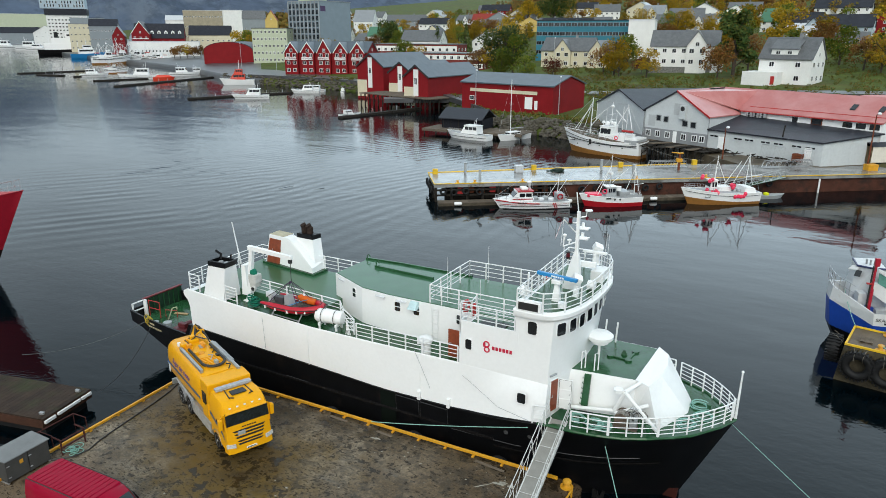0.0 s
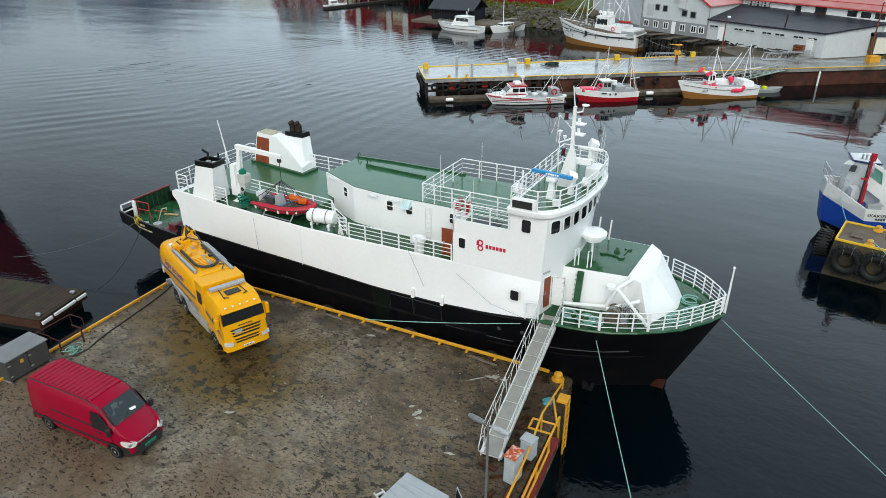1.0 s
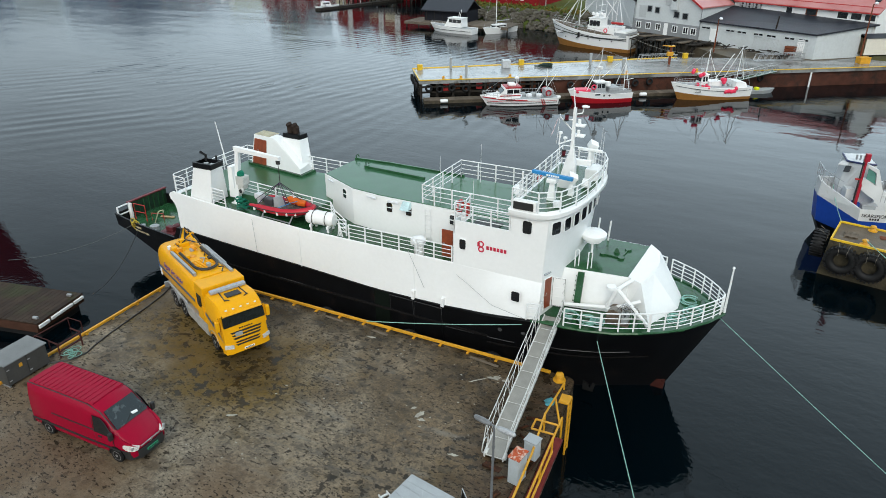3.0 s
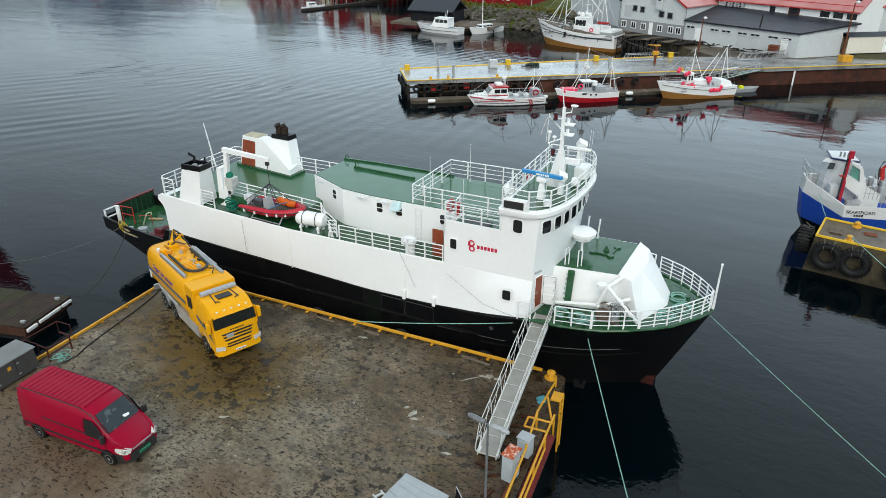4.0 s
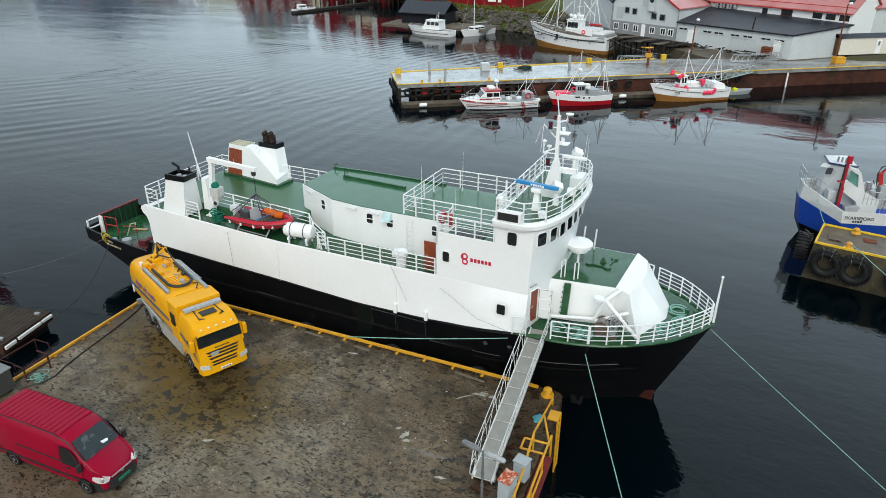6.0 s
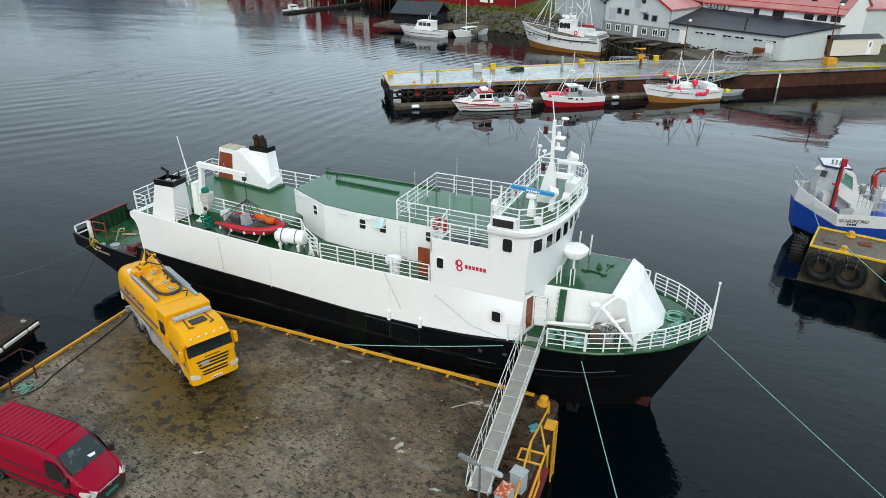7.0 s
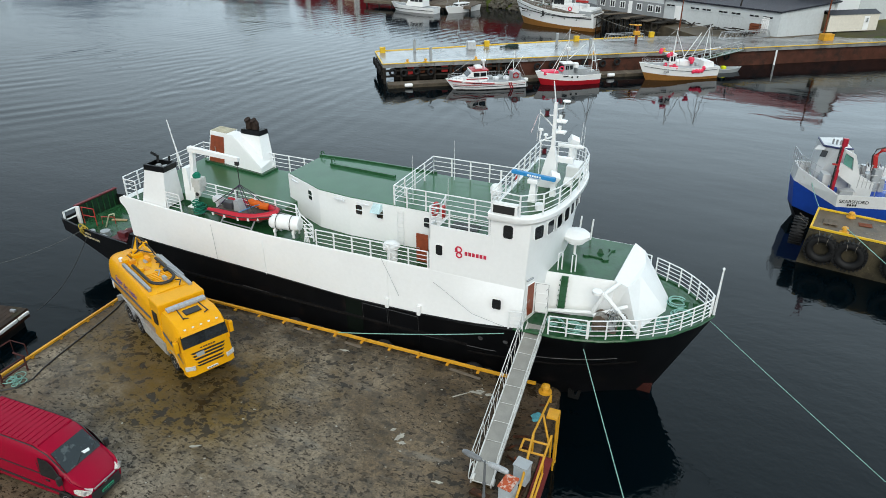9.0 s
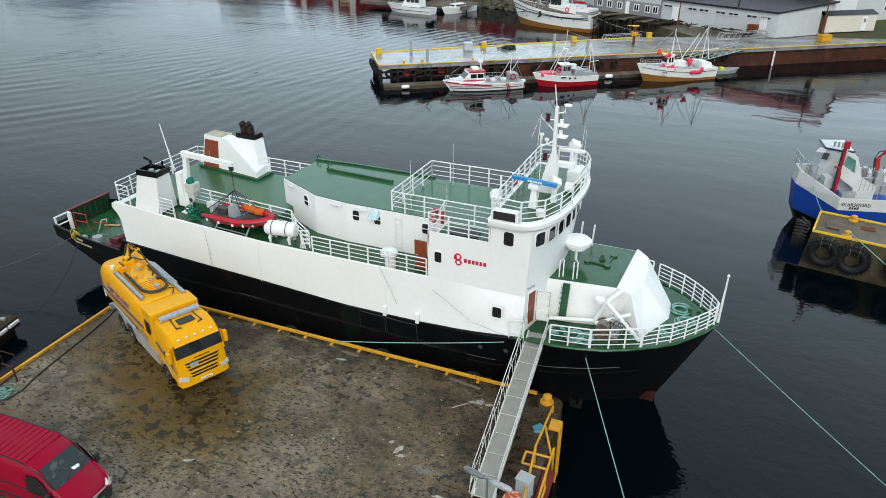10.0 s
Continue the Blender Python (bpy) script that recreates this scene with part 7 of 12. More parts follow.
for s in (-1, 1):
    hexa(bm, [(-0.4, s * 1.14, 2.5), (-0.35, s * 1.21, 2.5), (-0.1, s * 1.21, 1.6), (-0.06, s * 1.13, 1.6)], [(-0.3, s * 1.12, 2.54), (-0.3, s * 1.24, 2.54), (-0.4, s * 1.24, 1.6), (-0.4, s * 1.13, 1.6)])
hexa(bm, [(-0.5, -1.16, 2.5), (-0.2, -1.1, 2.5), (-0.2, 1.1, 2.5), (-0.5, 1.16, 2.5)], [(-0.6, -1.15, 2.66), (-0.1, -1.05, 2.58), (-0.1, 1.05, 2.58), (-0.6, 1.15, 2.66)])
part("sun_visor", bm, M_TRUCK, truck)
for k in range(3):
    bm = B()
    z, h_ = 1.53 - 0.17 * k, 0.88 - 0.05 * k
    xf = 0.12 - (z - 0.4) * 0.147
    prism(bm, [(-h_, z + 0.05), (-h_ + 0.1, z - 0.05), (h_ - 0.1, z - 0.05), (h_, z + 0.05)], xf - 0.05, xf + 0.012, "x")
    part("grille_slat", bm, M_BLACKPL, front, "black grille slot")
for k in range(2):
    bm = B()
    z = 0.98 - 0.15 * k
    xf = 0.12 - (z - 0.4) * 0.147
    prism(bm, [(-0.7, z + 0.045), (-0.6, z - 0.045), (0.6, z - 0.045), (0.7, z + 0.045)], xf - 0.05, xf + 0.012, "x")
    part("grille_slat", bm, M_BLACKPL, front)
for i in range(6):
    bm = B()
    box(bm, -0.09, -0.05, -0.36 + 0.13 * i, -0.27 + 0.13 * i, 1.68, 1.74)
    part("letter_bar", bm, M_BLACKPL, front)
bm = B()
box(bm, -0.06, 0.0, -0.62, -0.22, 1.3, 1.52, 0.01)
part("front_plate", bm, M_GREY, front)
bm = B()
box(bm, 0.12, 0.16, -0.28, 0.28, 0.5, 0.6)
np_ = part("number_plate", bm, M_WHITE, truck, "white number plate")
for i in range(6):
    bm = B()
    box(bm, 0.16, 0.165, -0.23 + 0.08 * i, -0.18 + 0.08 * i, 0.52, 0.58)
    part("plate_bar", bm, M_BLACKPL, np_)
for s in (-1, 1):
    bm = B()
    hexa(bm, [(-0.1, s * 1.2, 0.72), (0.08, s * 0.8, 0.72), (0.06, s * 0.8, 0.92), (-0.12, s * 1.2, 0.94)], [(-0.04, s * 1.26, 0.72), (0.15, s * 0.82, 0.72), (0.12, s * 0.82, 0.92), (-0.06, s * 1.26, 0.94)])
    part("headlight", bm, M_HEADLAMP, truck, "clear headlight")
    bm = B()
    box(bm, -0.45, -0.2, s * 1.28, s * 1.5, 1.75, 2.35, 0.06)
    pipe(bm, [(-0.4, s * 1.2, 2.4), (-0.32, s * 1.4, 2.38)], 0.03, 5)
    part("mirror", bm, M_TRUCK, truck, "yellow mirror housing")
    bm = B()
    a = [(-1.35, s * 1.235, 1.7), (-0.5, s * 1.22, 1.7), (-0.62, s * 1.19, 2.4), (-1.3, s * 1.19, 2.45)]
    hexa(bm, a, [(x, y + s * 0.015, z) for x, y, z in a])
    part("side_window", bm, M_GLASS, truck)
    bm = B()
    a = [(-0.15, s * 1.245, 1.1), (-0.6, s * 1.25, 1.5), (-2.2, s * 1.25, 2.0), (-2.2, s * 1.25, 1.85), (-0.6, s * 1.25, 1.35)]
    hexa(bm, a, [(x, y + s * 0.01, z) for x, y, z in a])
    part("stripe", bm, M_BLUESTRIPE, truck, "blue side stripe")
    for x, nm in ((-1.49, "wheel"), (-5.95, "wheel"), (-7.35, "wheel")):
        wheel(truck, x, s * 0.92, 0.5, 0.32, s)
    bm = B()
    for x in (-1.49, -5.95, -7.35):
        pts = [(x + 0.62 * math.cos(a), s * 1.1, 0.52 + 0.6 * math.sin(a)) for a in np.linspace(0, math.pi, 12)]
        for p, q in zip(pts, pts[1:]):
            hexa(bm, [(p[0], s * 0.9, p[2]), (q[0], s * 0.9, q[2]), (q[0], s * 1.26, q[2]), (p[0], s * 1.26, p[2])], [(p[0], s * 0.9, p[2] + 0.04), (q[0], s * 0.9, q[2] + 0.04), (q[0], s * 1.26, q[2] + 0.04), (p[0], s * 1.26, p[2] + 0.04)])
    part("mudguard", bm, M_TRUCK if s > 0 else M_STEEL, truck)
    bm = B()
    box(bm, -5.25, -2.3, s * 0.75, s * 1.23, 0.45, 1.12, 0.03)
    box(bm, -4.0, -2.5, s * 0.8, s * 1.25, 0.4, 0.95, 0.08)
    part("side_skirt", bm, M_STEEL, truck, "dirty grey side skirt")
    bm = B()
    pipe(bm, [(-8.4, s * 1.15, 1.25), (-6.6, s * 1.2, 1.3), (-5.2, s * 1.22, 1.25)], 0.06, 6)
    pipe(bm, [(-8.2, s * 1.1, 1.05), (-5.0, s * 1.15, 1.08)], 0.05, 6)
    part("side_pipe", bm, M_GREY, truck)
bm = B()
box(bm, -9.2, -0.5, -0.45, 0.45, 0.6, 1.05, 0.03)
box(bm, -9.0, -5.3, -0.9, 0.9, 0.95, 1.2, 0.02)
part("chassis", bm, M_BLACKPL, truck, "dark chassis frame")
bm = B()
rings = []
for x, s in ((-9.75, 0.55), (-9.68, 0.8), (-9.5, 0.94), (-9.2, 1.0), (-5, 1.0), (-3.6, 1.0), (-3.55, 0.99)):
    ring = []
    for k in range(28):
        a = 2 * math.pi * k / 28
        c, d = math.cos(a), math.sin(a)
        y = 1.25 * s * math.copysign(abs(c) ** 0.42, c)
        z = 2.2 + 1.17 * s * math.copysign(abs(d) ** 0.62, d)
        ring.append((x, y, z))
    rings.append(ring)
loft(bm, rings)
tank = part("tank", bm, M_TRUCK, truck, "yellow rounded tank", True)
bm = B()
box(bm, -3.6, -2.4, -1.2, 1.2, 1.1, 3.3, 0.06)
box(bm, -3.3, -2.5, -1.24, 1.24, 1.2, 2.1, 0.03)
part("pump_housing", bm, M_TRUCK, truck, "yellow pump housing behind the cab")
bm = B()
box(bm, -9.22, -9.0, -1.275, -1.24, 1.45, 2.0, 0.01)
part("rear_lamp_strip", bm, M_LAMPGLASS, truck, "pale lamp strip")
for k in range(4):
    bm = B()
    box(bm, -5.2 + 0.72 * k, -4.52 + 0.72 * k, -1.262, -1.23, 0.5, 1.08, 0.01)
    part("locker_door", bm, M_SKIRT, truck, "dirty pale locker door")
bm = B()
box(bm, -3.3, -2.75, -1.25, -1.2, 2.0, 2.7, 0.02)
part("vent_window", bm, M_GLASS, truck)
for y in (-0.35, 0.25):
    bm = B()
    lathe(bm, (-2.4, y, 2.98), [(0.09, 0), (0.1, 0.03), (0.07, 0.07), (0.02, 0.08)], "x", 12)
    part("work_lamp", bm, M_LAMPGLASS, truck, "round work lamp")
bm = B()
for s in (-1, 1):
    a = [(-9.4, s * 1.262, 2.0), (-9.2, s * 1.262, 2.15), (-3.6, s * 1.262, 2.15), (-3.6, s * 1.262, 2.0), (-9.2, s * 1.262, 2.0)]
    hexa(bm, a, [(x, y + s * 0.012, z) for x, y, z in a])
    a = [(-9.45, s * 1.2, 2.3), (-9.3, s * 1.255, 2.3), (-9.15, s * 1.262, 2.0), (-9.3, s * 1.262, 2.0)]
    hexa(bm, a, [(x, y + s * 0.012, z) for x, y, z in a])
part("stripe", bm, M_BLUESTRIPE, tank, "blue tank stripe")
slogan = bpy.data.curves.new("slogan", "FONT")
slogan.body, slogan.size, slogan.extrude, slogan.shear = "Suger det meste", 0.46, 0.006, 0.3
so = new("slogan_text", slogan)
dg = bpy.context.evaluated_depsgraph_get()
me = bpy.data.meshes.new_from_object(so.evaluated_get(dg))
bpy.data.objects.remove(so)
me.materials.clear()
me.materials.append(material("violet_blue_lettering", (0.10, 0.05, 0.3), 0.4, vary=0.05))
so = new("slogan_text", me)
so.parent = tank
so.matrix_local = pose(-8.35, -1.264, 2.36, 85, 0, 0)
tagged(so, "violet script lettering")
# gear on top of the tank
bm = B()
box(bm, -8.6, -4.2, -0.7, 0.7, 3.33, 3.4, 0.01)
for k in range(7):
    box(bm, -5.6 + 0.18 * k, -5.52 + 0.18 * k, -0.55, 0.55, 3.4, 3.45)
part("walk_plate", bm, M_TRUCK, tank)
bm = B()
pts = []
for k in range(40):
    t = k / 39
    a = math.pi * (t * 1.0 - 0.5)
    if t < 0.25:
        pts.append((-7.0 + 2.2 * t * 4, -0.62, 3.5))
    elif t > 0.75:
        pts.append((-4.8 - 2.2 * (t - 0.75) * 4, 0.62, 3.5))
    else:
        u = (t - 0.25) * 2
        pts.append((-4.8 + 0.75 * math.sin(math.pi * u), -0.62 * math.cos(math.pi * u), 3.5))
pipe(bm, pts, 0.08, 8)
part("suction_hose", bm, M_BLACKPL, truck, "black suction hose looped on the roof")
bm = B()
box(bm, -7.6, -4.0, -0.98, -0.82, 3.3, 3.5, 0.02)
box(bm, -7.6, -3.3, 0.82, 1.0, 3.25, 3.42, 0.02)
box(bm, -7.6, -4.6, 1.05, 1.15, 3.1, 3.32, 0.02)
part("roof_trunk", bm, M_STEEL, truck, "aluminium roof trunking")
bm = B()
pipe(bm, [(-8.1, -0.4, 3.45), (-8.3, 0.05, 3.6), (-8.6, 0.7, 3.78)], 0.06, 8)
pipe(bm, [(-8.25, -0.5, 3.4), (-8.2, -0.3, 3.62)], 0.1, 8)
box(bm, -8.5, -7.9, -0.3, 0.3, 3.35, 3.6, 0.04)
box(bm, -8.75, -8.5, 0.6, 0.85, 3.68, 3.86, 0.03)
box(bm, -8.45, -8.15, -0.15, 0.15, 3.4, 3.75, 0.03)
hexa(bm, [(-8.45, -0.08, 3.7), (-8.25, -0.08, 3.7), (-8.25, 0.08, 3.7), (-8.45, 0.08, 3.7)], [(-9.3, 0.5, 3.98), (-9.15, 0.5, 3.98), (-9.15, 0.64, 3.98), (-9.3, 0.64, 3.98)])
hexa(bm, [(-9.3, 0.5, 3.85), (-9.15, 0.5, 3.85), (-9.15, 0.64, 3.85), (-9.3, 0.64, 3.85)], [(-7.6, 0.58, 3.55), (-7.5, 0.58, 3.55), (-7.5, 0.7, 3.55), (-7.6, 0.7, 3.55)])
part("boom", bm, M_TRUCK, truck, "yellow folded suction boom")
for pts in ([(-8.2, -0.2, 3.55), (-8.7, 0.1, 3.85), (-9.2, 0.4, 4.02)], [(-8.1, 0.1, 3.65), (-8.75, 0.38, 3.92), (-9.15, 0.52, 4.06), (-8.6, 0.72, 3.9)], [(-9.1, 0.7, 3.92), (-8.4, 0.75, 3.76), (-7.7, 0.78, 3.58)]):
    bm = B()
    pipe(bm, pts, 0.05, 6)
    part("boom_hose", bm, M_BLACKPL, truck, "black hydraulic hose")
bm = B()
pipe(bm, [(-8.3, -0.35, 3.5), (-8.42, 0.1, 3.66), (-8.7, 0.6, 3.8)], 0.055, 6)
pipe(bm, [(-8.0, -0.3, 3.5), (-8.15, 0.2, 3.7), (-7.6, 0.7, 3.55)], 0.04, 6)
pipe(bm, [(-8.5, 0.7, 3.8), (-8.1, 0.8, 3.6), (-7.4, 0.75, 3.48)], 0.04, 6)
for k in range(3):
    torus(bm, (-8.1 + 0.25 * k, -0.45, 3.5), 0.14, 0.025, "y", 12, 5)
part("boom_cylinder", bm, M_BLACKPL, truck)
bm = B()
lathe(bm, (-7.35, 0.25, 3.56), [(0.1, 0), (0.15, 0.05), (0.11, 0.1), (0.15, 0.15), (0.11, 0.2), (0.15, 0.25), (0.11, 0.3), (0.15, 0.35), (0.1, 0.45)], "x", 12)
disc(bm, (-6.3, -0.15, 3.4), 0.22, 0.06, "z", 14, 0.16)
box(bm, -7.6, -7.3, -0.6, -0.3, 3.4, 3.62, 0.03)
part("valve", bm, material("orange_yellow_valve", (0.7, 0.28, 0.01), 0.5), truck)
bm = B()
box(bm, -8.25, -8.05, -0.92, -0.72, 3.35, 3.58, 0.04)
part("white_lamp", bm, M_WHITE, truck)
bm = B()
box(bm, -7.95, -7.6, -0.85, -0.45, 3.38, 3.62, 0.03)
part("control_box", bm, M_TRUCK, truck, "yellow control box")
for k in range(9):
    bm = B()
    x, y = -7.5 + 0.42 * k, (-0.45, 0.1, 0.5)[k % 3]
    if k % 2:
        box(bm, x - 0.12, x + 0.14, y - 0.1, y + 0.1, 3.4, 3.52 + 0.03 * (k % 4), 0.02)
    else:
        pipe(bm, [(x, y, 3.42), (x + 0.3, y + 0.15, 3.5), (x + 0.7, y - 0.1, 3.44)], 0.035, 6)
    part("roof_fitting", bm, (M_TRUCK, M_GREY, M_BLACKPL)[k % 3], truck)
for k in range(10):
    bm = B()
    box(bm, -5.9 + 0.16 * k, -5.82 + 0.16 * k, 0.72, 1.02, 3.3, 3.44, 0.01)
    part("step_tread", bm, M_STEEL, truck)
bm = B()
box(bm, -2.05, -1.75, -0.98, 0.98, 3.12, 3.28, 0.03)
lb = part("light_bar", bm, material("silver_beacon_bar", (0.36, 0.37, 0.39), 0.25, vary=0.3, scale=7), truck, "silver beacon bar on the cab roof")
for y in (-0.7, -0.42, -0.14, 0.14, 0.42, 0.7):
    bm = B()
    box(bm, -2.06, -1.74, y - 0.015, y + 0.015, 3.11, 3.29)
    part("divider", bm, M_GREY, lb)
bm = B()
box(bm, -1.5, -1.0, -0.4, 0.4, 3.1, 3.15, 0.02)
part("roof_hatch", bm, M_BLACKPL, truck, "black roof hatch")
bm = B()
for a, b in (((-1.75, -0.55), (-0.8, -0.62)), ((-1.75, 0.55), (-0.8, 0.62)), ((-0.8, -0.62), (-0.75, -0.4)), ((-0.8, 0.62), (-0.75, 0.4))):
    pipe(bm, [(a[0], a[1], 3.14), (b[0], b[1], 3.08)], 0.03, 5)
part("roof_bracket", bm, M_BLACKPL, truck)
for y in (-0.8, -0.4, 0, 0.4, 0.8):
    bm = B()
    box(bm, -0.42, -0.36, y - 0.06, y + 0.06, 2.72, 2.78, 0.01)
    part("marker_lamp", bm, M_LAMPGLASS, cab_)
bm = B()
box(bm, -9.3, -9.15, -1.2, 1.2, 0.5, 0.85, 0.03)
part("rear_bumper", bm, M_STEEL, truck)

_S = ship.matrix_world
def on_ship(x, y, z):
    return _S @ Vector((x, y, z))
rope((6.08, 5.05, 1.9), (20.4, -7.0, -2.3), 0.12, 0.015)
rope((0.72, 2.6, 1.68), (5.45, -6.9, -2.35), 0.08, 0.021)
rope(on_ship(9.9, -4.0, 1.55), (-10.2, 0.52, 0.2), 0.08, 0.02)
rope(on_ship(-17.3, -2.75, 0.7), (-36.0, -0.5, WATER + 1.2), 0.5, 0.016, material("old_grey_rope", (0.10, 0.11, 0.11), 0.9), "old grey mooring line from the stern")
rope(on_ship(-17.0, -2.75, 0.4), (-27.4, -1.6, -1.2), 0.6, 0.02, M_BLACKPL, "thin dark line from the stern to the pontoon")
bm = B()
for k in range(7):
    c = on_ship(-17.3 + random.uniform(-0.25, 0.25), -2.72, 0.72 + random.uniform(-0.2, 0.15))
    torus(bm, c, random.uniform(0.12, 0.28), 0.03, random.choice("xyz"), 14, 5)
part_ = part("stern_rope", bm, material("yellow_rope", (0.45, 0.33, 0.05), 0.8, vary=0.3))
tagged(part_, "yellow mooring rope looped over the stern bulwark", "rope", "mooring ropes")

# ---- the far pier, its floats and boats ----
PIER = pose(-33.06, 53.97, 0, 0, 0, 32.5)
M_PIERDECK = material("wet_pale_concrete", (0.25, 0.25, 0.245), 0.2, vary=0.35, scale=0.4, bump=0.1, spots=[((0.09, 0.088, 0.08), 0.3, 0.46, 0.6, 0.8), ((0.06, 0.055, 0.04), 1.2, 0.58, 0.66, 0.7)])
M_RUSTWALL = material("rusty_sheet_piling", (0.075, 0.03, 0.02), 0.75, vary=0.4, scale=0.8, bump=0.4, spots=[((0.02, 0.017, 0.015), 0.6, 0.5, 0.65, 0.8)])
pier = thing("pier", PIER, "concrete deck pier with yellow kerbs, timber piles and a rusty wall", "pier", kind="structure")
bm = B()
prism(bm, [(0, 0), (110, 0), (110, 9), (64, 6.5), (40, 11.0), (0, 8.0)], -0.45, 0)
part("deck", bm, M_PIERDECK, pier)
bm = B()
prism(bm, [(17, 0.35), (110, 0.35), (110, 8.6), (60, 6), (40, 8.6), (17, 9)], -5, -0.46)
part("sheet_wall", bm, M_RUSTWALL, pier, "rusty brown sheet wall")
bm = B()
box(bm, 0, 110, -0.05, 0.1, 0, 0.09)
part("kerb", bm, M_DOCKYELLOW, pier, "yellow kerb beam")
bm = B()
hexa(bm, [(0, 7.8, 0), (40, 10.8, 0), (40, 11.0, 0), (0, 8.0, 0)], [(0, 7.85, 0.1), (40, 10.85, 0.1), (40, 11.0, 0.1), (0, 8.0, 0.1)])
part("kerb", bm, M_DOCKYELLOW, pier)
bm = B()
box(bm, -0.06, 0.08, 0.2, 7.8, 0, 0.1)
part("kerb", bm, M_DOCKYELLOW, pier)
for i in range(9):
    for j, y in enumerate((0.25, 2.7, 5.2, 7.7)):
        if j > 0 and i > 0:
            continue
        bm = B()
        disc(bm, (0.25 + 2.1 * i, y, -5), 0.17, 4.6, "z", 8)
        part("pile", bm, M_DARKWOOD, pier)
bm = B()
for z in (-1.7, -1.0):
    box(bm, 0, 17, 0.3, 0.5, z, z + 0.22)
    box(bm, 0.15, 0.35, 0.3, 7.7, z, z + 0.22)
part("waling", bm, M_DARKWOOD, pier)
# added wall: its dark colour stands for the deep shade below the deck
bm = B()
box(bm, 1.6, 17, 1.7, 1.9, -5, -0.47)
part("back_boards", bm, M_DARKWOOD, pier, "added dark wall standing for the shade under the deck")
for k in range(9):
    bm = B()
    box(bm, 3.2 + 1.45 * k, 4.0 + 1.45 * k, 0.6 + 0.1 * (k % 3), 0.85 + 0.1 * (k % 3), -1.5 + 0.12 * (k % 2), -0.6, 0.03)
    part("rusty_beam", bm, M_RUST if k % 3 else M_RED, pier, "rusty red beam end")
for i, x in enumerate((1.2, 2.6, 4.2, 6.0, 9.5, 20, 22, 24, 26.5, 29, 31, 44, 47)):
    bm = B()
    torus(bm, (x, -0.2, -0.95 - 0.15 * (i % 2)), 0.36, 0.15, "y", 16, 8)
    part("tyre", bm, M_RUBBER, pier, "black tyre fender", True)
for k in range(4):
    bm = B()
    torus(bm, (-0.25, 1.0 + 1.9 * k, -0.95), 0.38, 0.16, "x", 16, 8)
    part("tyre", bm, M_RUBBER, pier, "", True)
for x, y in ((3.2, 0.55), (12, 0.6), (1.0, 7.3), (5.5, 0.6), (28, 0.7), (38, 0.7)):
    b = copy_thing(bpy.data.objects["bollard"], PIER @ pose(x, y, 0))


def box_thing(name, m, w, d, h, mat, label, cat, group=""):
    t = thing(name, m, label, cat, group)
    bm = B()
    box(bm, -w / 2, w / 2, -d / 2, d / 2, 0, h, 0.03)
    part("body", bm, mat, t)
    bm = B()
    box(bm, -w / 2 - 0.03, w / 2 + 0.03, -d / 2 - 0.03, d / 2 + 0.03, h * 0.82, h * 0.9, 0.01)
    part("rim", bm, mat, t)
    return t


for x, y in ((0.9, 6.9), (15.5, 8.4), (29, 9.4), (41, 10.2)):
    box_thing("salt_bin", PIER @ pose(x, y, 0), 0.7, 0.5, 0.75, M_DOCKYELLOW, "yellow grit bin on the pier deck", "bin", "pier bins")
box_thing("water_tank", PIER @ pose(13.0, 7.2, 0), 1.1, 0.95, 1.0, material("clouded_white_plastic", (0.5, 0.52, 0.54), 0.4, vary=0.2, scale=3), "white caged water tank on the pier", "tank")
for x, y in ((5.2, 7.0), (6.4, 1.8), (28.5, 3.2), (25.4, 7.6)):
    t = thing("power_post", PIER @ pose(x, y, 0), "grey power post on the pier", "power post", "power posts")
    bm = B()
    box(bm, -0.16, 0.16, -0.14, 0.14, 0, 1.45, 0.03)
    part("body", bm, M_GREY, t)
    bm = B()
    box(bm, -0.2, 0.2, -0.18, 0.18, 1.45, 1.52, 0.02)
    part("cap", bm, M_GREY, t)
bm = B()
for k in range(24):
    p = PIER @ Vector((18.5 + random.gauss(0, 0.5), 6.8 + random.gauss(0, 0.3), 0.08 + 0.012 * k))
    torus(bm, p, random.uniform(0.2, 0.5), 0.05, "z", 10, 5)
tagged(part("net_heap", bm, material("dark_green_net", (0.03, 0.05, 0.045), 0.9)), "heap of dark fishing net on the pier", "net")
fl = thing("floating_dock", PIER, "grey planked floating dock beside the pier", "pontoon")
for k in range(46):
    bm = B()
    box(bm, 0.3 + 0.8 * k, 1.07 + 0.8 * k, -2.5, -0.9, -2.05, -1.95)
    part("plank", bm, M_WOOD, fl)
bm = B()
box(bm, 0.3, 37.1, -2.45, -0.95, -2.7, -2.06)
part("float", bm, M_CONCSIDE, fl)
for x in (2.8, 17.5, 29.2):
    f = thing("boat_fender", PIER @ pose(x, -2.62, -2.05), "white rolled fender on the float", "fender", "fenders")
    bm = B()
    lathe(bm, (-0.5, 0, 0), [(0.05, 0), (0.2, 0.05), (0.23, 0.2), (0.23, 0.8), (0.2, 0.95), (0.05, 1.0)], "x", 14)
    part("roll", bm, M_WHITE, f, "", True)
    bm = B()
    pipe(bm, [(-0.3, 0.1, 0.1), (0.3, 0.1, 0.1)], 0.02, 5)
    part("lashing", bm, M_BLACKPL, f)
ramp = thing("access_ramp", PIER @ pose(38.0, -1.2, -1.9, 0, -11, 0), "galvanised lattice ramp with a green walkway", "ramp")
bm = B()
box(bm, 0, 10.5, -0.5, 0.5, 0, 0.08)
